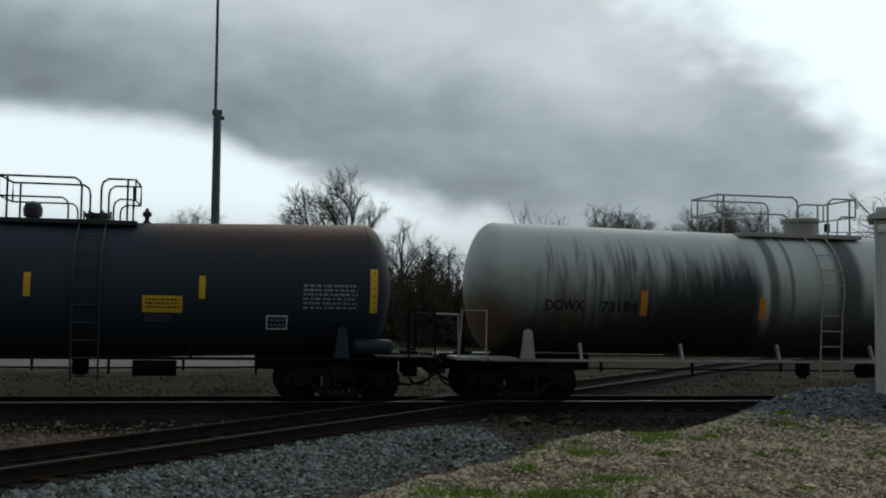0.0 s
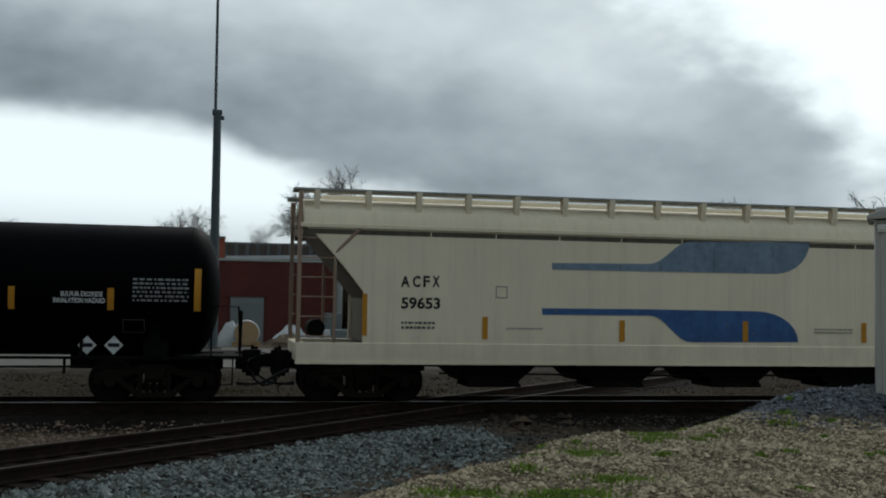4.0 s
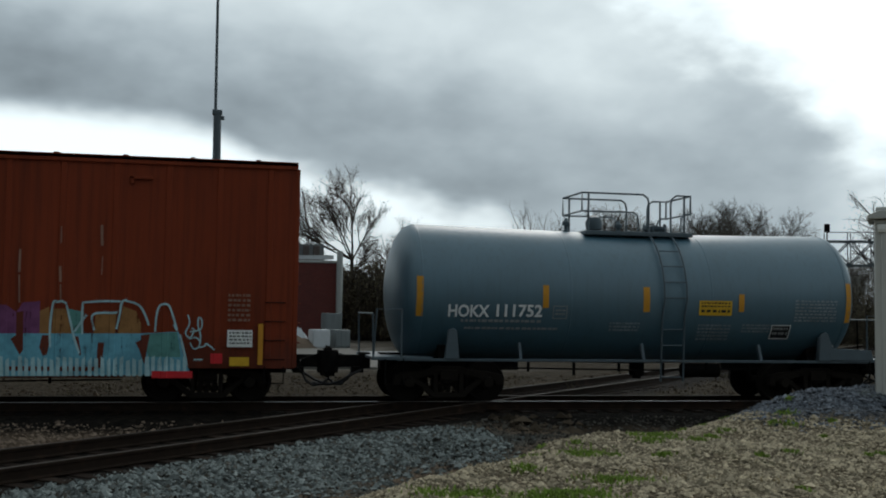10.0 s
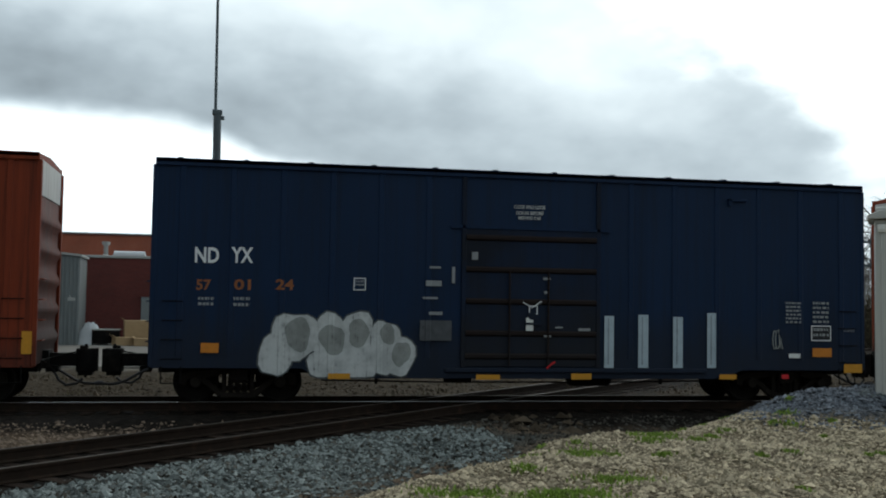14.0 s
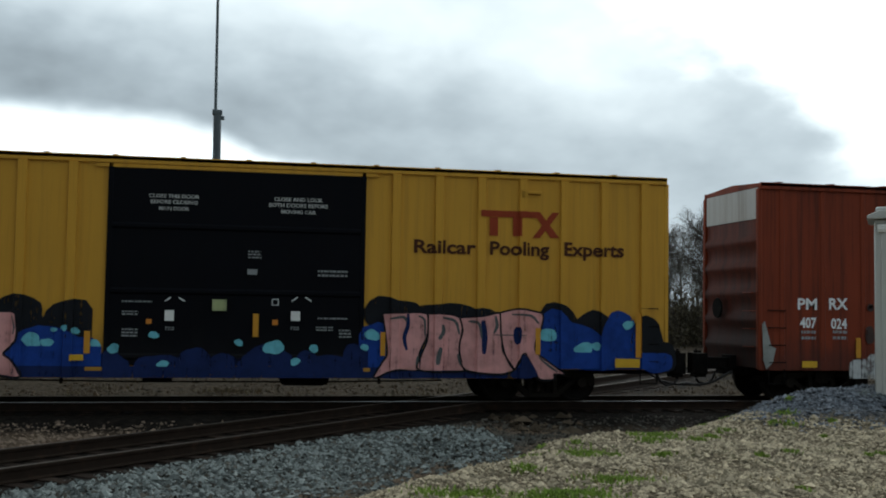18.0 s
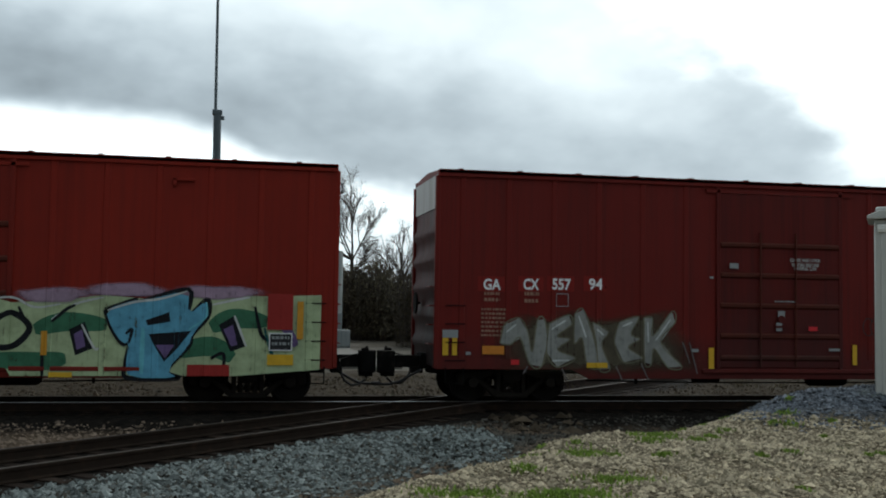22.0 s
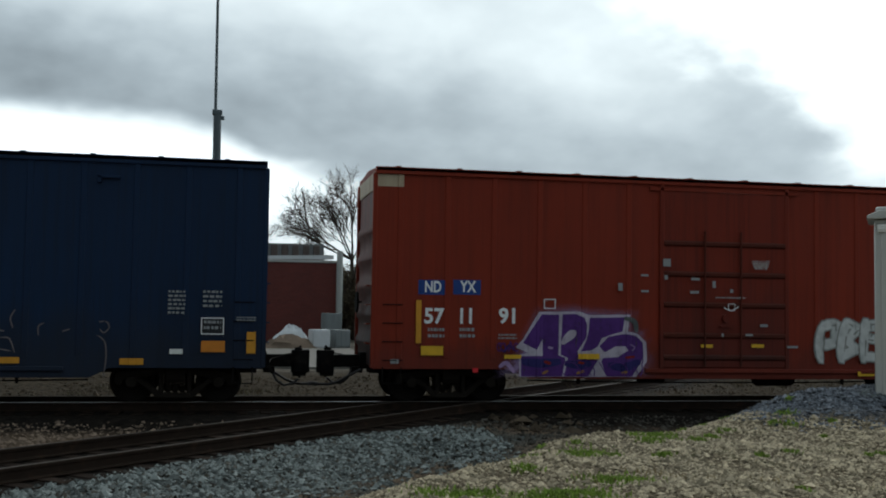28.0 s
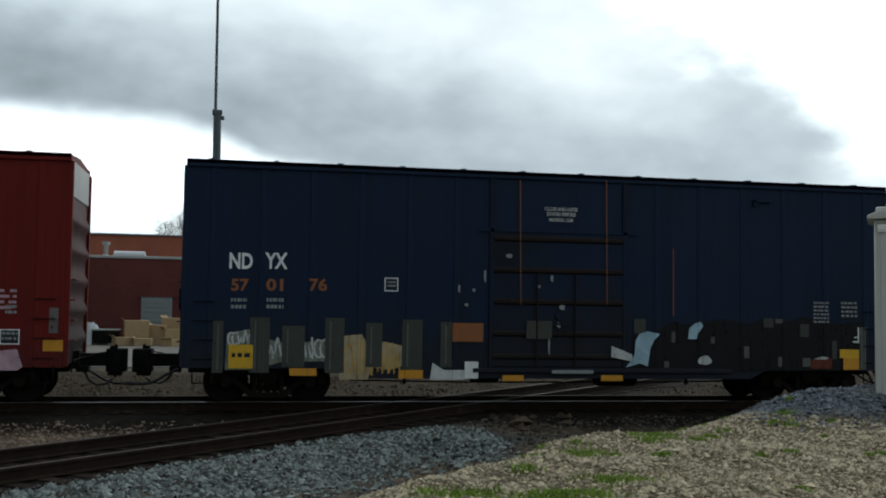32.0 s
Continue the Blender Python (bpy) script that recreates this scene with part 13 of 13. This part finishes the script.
s15.shape('sticker_scrap', [(1.198, 1.674), (1.281, 1.675), (1.335, 1.653), (1.281, 1.615), (1.323, 1.569), (1.24, 1.581), (1.196, 1.608)], 'dim_white', 'torn scrap of a paper sticker')
s15.shape('sticker_scrap', [(0.44, 1.52), (0.543, 1.524), (0.609, 1.513), (0.578, 1.501), (0.594, 1.486), (0.491, 1.49), (0.42, 1.499)], 'dim_white', 'torn scrap of a paper sticker')
s15.outline(-0.014, 0.164, 1.981, 2.154, 0.015, 'white', 'stencil_box', 'painted square frame')
s15.stroke([(-0.104, 2.225), (0.076, 2.117), (0.252, 2.244)], 0.012, 'white')
s15.patch('sticker', -0.099, 0.079, 1.72, 1.905, 'sticker')
s15.patch('blue_label', 0.618, 0.9, 1.518, 1.618, 'patch_blue')

# patched navy boxcar
s16.text('ND', -7.224, 2.862, 0.46, 'white', wide=0.48)
s16.text('YX', -6.486, 2.879, 0.463, 'white', wide=0.474)
s16.text('57', -7.177, 2.398, 0.34, 'rustmark', wide=0.362)
s16.text('01', -6.451, 2.412, 0.341, 'rustmark', wide=0.355)
s16.text('76', -5.548, 2.428, 0.346, 'rustmark', wide=0.385)
s16.bars(-7.173, -6.846, 2.232, 2, 0.143, 'dim_white', 3, 0.06)
s16.bars(-6.435, -6.08, 2.244, 2, 0.143, 'dim_white', 3, 0.06)
s16.outline(-3.925, -3.628, 2.433, 2.727, 0.02, 'white', 'stencil_box', 'painted square frame')
s16.bars(-3.862, -3.676, 2.653, 2, 0.079, 'dim_white', 3, 0.05)
s16.shape('graffiti_fill', [(-4.869, 0.533), (-4.792, 1.46), (-4.404, 1.5), (-4.215, 1.223), (-3.911, 1.347), (-3.515, 1.266), (-3.507, 0.828), (-3.777, 0.742), (-4.146, 0.801), (-4.263, 0.535)], 'graf_sand', 'sand-coloured graffiti fill')
s16.shape('graffiti_fill', [(-7.261, 0.729), (-7.235, 1.495), (-6.794, 1.582), (-6.437, 1.384), (-5.843, 1.27), (-5.189, 1.396), (-5.118, 0.916), (-6.072, 0.911), (-6.656, 0.731)], 'graf_faint2', 'worn pale graffiti')
s16.scrawl(-7.193, 1.238, 0.524, 0.319, 'graf_white', 4, 3, 0.02)
s16.scrawl(-6.427, 0.973, 1.307, 0.477, 'graf_white', 7, 5, 0.022)
s16.scrawl(-4.75, 0.619, 1.16, 0.786, 'yellow2', 6, 4, 0.016)
s16.patch('grey_patch', -7.531, -7.311, 0.669, 1.752, 'patch_grey', 'dull grey-green paint patch')
s16.patch('patch_line', -7.437, -7.402, 0.74, 1.681, 'patch_grey2')
s16.patch('grey_patch', -6.765, -6.354, 0.672, 1.834, 'patch_grey', 'dull grey-green paint patch')
s16.patch('patch_line', -6.67, -6.635, 0.743, 1.762, 'patch_grey2')
s16.patch('grey_patch', -6.09, -5.614, 0.793, 1.665, 'patch_grey', 'dull grey-green paint patch')
s16.patch('patch_line', -5.993, -5.958, 0.864, 1.591, 'patch_grey2')
s16.patch('grey_patch', -5.186, -4.776, 0.677, 1.844, 'patch_grey', 'dull grey-green paint patch')
s16.patch('patch_line', -5.088, -5.052, 0.749, 1.77, 'patch_grey2')
s16.patch('grey_patch', -4.311, -3.956, 0.801, 1.746, 'patch_grey', 'dull grey-green paint patch')
s16.patch('patch_line', -4.212, -4.175, 0.873, 1.672, 'patch_grey2')
s16.patch('grey_patch', -3.525, -3.078, 0.743, 1.829, 'patch_grey', 'dull grey-green paint patch')
s16.patch('patch_line', -3.425, -3.388, 0.816, 1.755, 'patch_grey2')
s16.patch('grey_patch', -2.676, -2.424, 0.807, 1.79, 'patch_grey', 'dull grey-green paint patch')
s16.patch('patch_line', -2.574, -2.537, 0.881, 1.716, 'patch_grey2')
s16.patch('grey_patch', 1.852, 2.028, 0.953, 1.872, 'patch_grey', 'dull grey-green paint patch')
s16.patch('patch_line', 1.961, 2.002, 1.03, 1.796, 'patch_grey2')
s16.shape('buffed_field', [(1.758, 1.55), (2.392, 1.676), (2.721, 1.871), (3.033, 1.804), (3.926, 1.936), (4.664, 1.825), (4.859, 1.949), (5.658, 1.911), (5.908, 2.013), (6.749, 1.852), (7.521, 1.912), (7.534, 0.766), (1.778, 0.745)], 'buff_dark', 'black rolled-out paint over old graffiti')
s16.patch('grey_patch', 1.78, 2.055, 1.597, 1.91, 'patch_grey')
s16.patch('grey_patch', 4.962, 5.207, 1.755, 1.966, 'patch_grey')
s16.patch('grey_patch', 5.259, 5.432, 1.857, 1.957, 'patch_grey2')
s16.patch('grey_patch', 5.891, 6.113, 1.545, 1.844, 'patch_grey')
s16.patch('grey_patch', 2.684, 2.774, 1.392, 1.633, 'patch_grey2')
s16.patch('grey_patch', 4.457, 4.599, 1.045, 1.313, 'patch_grey2')
s16.patch('grey_patch', 5.326, 5.422, 0.856, 1.076, 'patch_grey2')
s16.patch('grey_patch', 5.951, 6.15, 0.858, 1.056, 'patch_grey2')
s16.patch('grey_patch', 6.709, 6.831, 1.035, 1.456, 'patch_grey')
s16.patch('grey_patch', 2.507, 2.622, 0.819, 0.962, 'patch_grey2')
s16.patch('grey_patch', 3.645, 3.739, 1.377, 1.523, 'patch_grey2')
s16.patch('grey_patch', 7.431, 7.574, 0.791, 1.788, 'patch_grey2')
s16.shape('graffiti_fill', [(6.176, 1.007), (6.454, 1.107), (6.709, 1.035), (6.687, 0.813), (6.154, 0.81)], 'brown_patch', 'dull red paint remnant')
s16.shape('graffiti_fill', [(6.226, 1.032), (6.454, 1.095), (6.632, 1.059), (6.506, 1.021)], 'graf_white', '')
s16.patch('white_mark', 7.371, 7.406, 1.437, 1.786, 'sticker')
s16.patch('white_mark', 7.242, 7.41, 1.423, 1.462, 'sticker')
s16.patch('white_mark', 7.28, 7.383, 1.535, 1.561, 'sticker')
s16.patch('orange_label', 6.994, 7.402, 0.789, 1.064, 'amber')
s16.patch('reflector_strip', -7.194, -6.693, 0.765, 1.261, 'yellow', 'yellow reflective strip')
s16.patch('reflector_strip', 6.9, 7.399, 1.061, 1.263, 'yellow', 'yellow reflective strip')
s16.bars(-7.131, -6.723, 1.084, 1, 0.177, 'black', 3, 0.12)
s16.patch('reflector_strip', -5.927, -5.355, 0.615, 0.77, 'amber', 'yellow reflective strip')
s16.patch('reflector_strip', -3.592, -3.059, 0.561, 0.743, 'amber', 'yellow reflective strip')
s16.patch('reflector_strip', -1.288, -0.812, 0.516, 0.64, 'amber', 'yellow reflective strip')
s16.patch('reflector_strip', 0.987, 1.495, 0.52, 0.646, 'amber', 'yellow reflective strip')
s16.patch('rust_patch', -2.424, -1.726, 1.364, 1.771, 'rustmark')
s16.shape('graffiti_fill', [(-2.906, 0.537), (-2.85, 0.904), (-2.597, 0.746), (-2.131, 0.748), (-2.127, 0.539)], 'graf_white', '')
s16.patch('white_label', -2.133, -1.829, 0.564, 0.933, 'sticker')
s16.shape('graffiti_fill', [(1.566, 0.815), (1.703, 0.957), (1.792, 1.123), (1.809, 1.408), (1.898, 1.575), (2.109, 1.637), (2.394, 1.58), (2.256, 1.436), (2.166, 1.245), (2.105, 0.841), (1.915, 0.911)], 'graf_ice', 'pale blue paint remnant')
s16.shape('graffiti_fill', [(3.077, 1.468), (3.108, 1.708), (3.225, 1.818), (3.369, 1.868), (3.444, 1.773), (3.326, 1.615), (3.281, 1.47)], 'graf_ice', '')
s16.blob('graffiti_fill', 3.488, 0.987, 0.153, 0.116, 'graf_white', '', seed=3)
s16.shape('graffiti_fill', [(1.224, 1.051), (1.222, 1.304), (1.735, 1.105), (1.736, 0.952)], 'graf_white', '')
s16.text('CLOSE AND LOCK', -0.358, 4.302, 0.109, 'stencil', wide=0.781, fat=0.003)
s16.text('DOORS BEFORE', -0.301, 4.187, 0.11, 'stencil', wide=0.669, fat=0.003)
s16.text('MOVING CAR', -0.244, 4.06, 0.11, 'stencil', wide=0.557, fat=0.003)
s16.bars(6.22, 6.614, 2.367, 6, 0.088, 'dim_white', 3, 0.07)
s16.bars(6.937, 7.35, 2.378, 4, 0.1, 'dim_white', 3, 0.08)
s16.patch('white_bar', -0.163, 0.8, 0.681, 0.757, 'dim_white')
s16.shape('sticker_scrap', [(-1.23, 3.299), (-1.147, 3.312), (-1.093, 3.281), (-1.11, 3.25), (-1.105, 3.212), (-1.188, 3.221), (-1.25, 3.244)], 'dim_white', 'torn scrap of a paper sticker')
s16.shape('sticker_scrap', [(-0.216, 2.845), (-0.174, 2.859), (-0.147, 2.816), (-0.161, 2.766), (-0.153, 2.703), (-0.195, 2.719), (-0.223, 2.756)], 'dim_white', 'torn scrap of a paper sticker')
s16.shape('sticker_scrap', [(-0.523, 2.628), (-0.47, 2.632), (-0.436, 2.614), (-0.463, 2.588), (-0.444, 2.557), (-0.497, 2.565), (-0.528, 2.583)], 'dim_white', 'torn scrap of a paper sticker')
s16.shape('sticker_scrap', [(-2.16, 2.2), (-2.099, 2.201), (-2.059, 2.186), (-2.099, 2.162), (-2.068, 2.131), (-2.129, 2.139), (-2.161, 2.157)], 'dim_white', 'torn scrap of a paper sticker')
s16.shape('sticker_scrap', [(-1.728, 2.921), (-1.697, 2.951), (-1.677, 2.869), (-1.686, 2.776), (-1.681, 2.66), (-1.712, 2.69), (-1.734, 2.757)], 'dim_white', 'torn scrap of a paper sticker')
s16.shape('sticker_scrap', [(-2.308, 2.594), (-2.277, 2.607), (-2.258, 2.56), (-2.271, 2.498), (-2.262, 2.421), (-2.293, 2.441), (-2.312, 2.485)], 'dim_white', 'torn scrap of a paper sticker')
s16.shape('sticker_scrap', [(-1.992, 2.525), (-1.941, 2.527), (-1.908, 2.511), (-1.938, 2.487), (-1.915, 2.456), (-1.966, 2.464), (-1.994, 2.482)], 'dim_white', 'torn scrap of a paper sticker')
s16.shape('sticker_scrap', [(-0.056, 1.806), (-0.003, 1.822), (0.031, 1.781), (0.018, 1.737), (0.023, 1.683), (-0.03, 1.697), (-0.068, 1.728)], 'dim_white', 'torn scrap of a paper sticker')
s16.shape('sticker_scrap', [(-0.256, 1.425), (-0.229, 1.455), (-0.212, 1.355), (-0.223, 1.23), (-0.216, 1.075), (-0.243, 1.115), (-0.26, 1.205)], 'dim_white', 'torn scrap of a paper sticker')
s16.shape('sticker_scrap', [(-0.534, 1.587), (-0.399, 1.589), (-0.31, 1.578), (-0.385, 1.563), (-0.331, 1.544), (-0.466, 1.549), (-0.544, 1.56)], 'dim_white', 'torn scrap of a paper sticker')
s16.shape('sticker_scrap', [(0.004, 2.189), (0.077, 2.204), (0.125, 2.168), (0.111, 2.13), (0.114, 2.083), (0.041, 2.095), (-0.015, 2.122)], 'dim_white', 'torn scrap of a paper sticker')
s16.patch('teal_panel', -0.761, -0.174, 1.44, 1.841, 'patch_grey')
s16.stroke([(-0.928, 4.953), (-0.895, 2.185)], 0.008, 'rustmark')
s16.stroke([(1.087, 5.031), (1.108, 2.217)], 0.008, 'rustmark')
s16.stroke([(2.705, 3.534), (2.711, 1.985)], 0.008, 'rustmark')

# last boxcar
s17.patch('reflector_strip', 7.711, 8.147, 1.093, 1.321, 'amber', 'yellow reflective strip')
s17.patch('data_plate', 6.884, 7.26, 1.223, 1.529, 'black', 'black data plate with white frame')
s17.outline(6.884, 7.26, 1.223, 1.529, 0.022, 'white', 'plate_frame', 'white frame of the data plate')
s17.bars(6.929, 7.219, 1.472, 2, 0.102, 'dim_white', 7, 0.08)
s17.bars(6.748, 7.177, 2.335, 4, 0.114, 'graf_mauve', 3, 0.3)
s17.shape('graffiti_fill', [(6.7, 0.7), (6.793, 1.085), (7.22, 1.133), (7.34, 0.771), (7.235, 0.702)], 'graf_mauve', '')
s17.bars(6.973, 7.188, 2.018, 2, 0.113, 'dim_white', 3, 0.06)
s17.patch('grey_patch', 7.819, 7.994, 1.459, 1.974, 'graf_grey2')


# ---- what moves ----
def way_at(t):
    """How far the train has rolled at t seconds: it slowly gains speed."""
    return 7.618 * t + 0.0327 * t * t / 2 - 0.00031 * t ** 3 / 3


def motions():
    for car, uc in CARS:
        walk(car, [(t, pose(uc + way_at(t), 0, 0)) for t in range(0, 33)])
    start = {car: uc for car, uc in CARS}
    for car, x, wheel, dx in SPINNERS:
        rows = []
        for k in range(0, 481):
            t = k / 15
            if -16 < start[car] + x + way_at(t) < 24:
                rows.append((t, pose(dx, 0, WHEEL_R, 0, math.degrees((start[car] + x + way_at(t)) / WHEEL_R), 0)))
        if not rows:
            rows = [(0.0, pose(dx, 0, WHEEL_R))]
        first, last = rows[0], rows[-1]
        if first[0] > 0:
            rows.insert(0, (0.0, first[1]))
        if last[0] < 32:
            rows.append((32.0, last[1]))
        walk(wheel, rows)


motions()
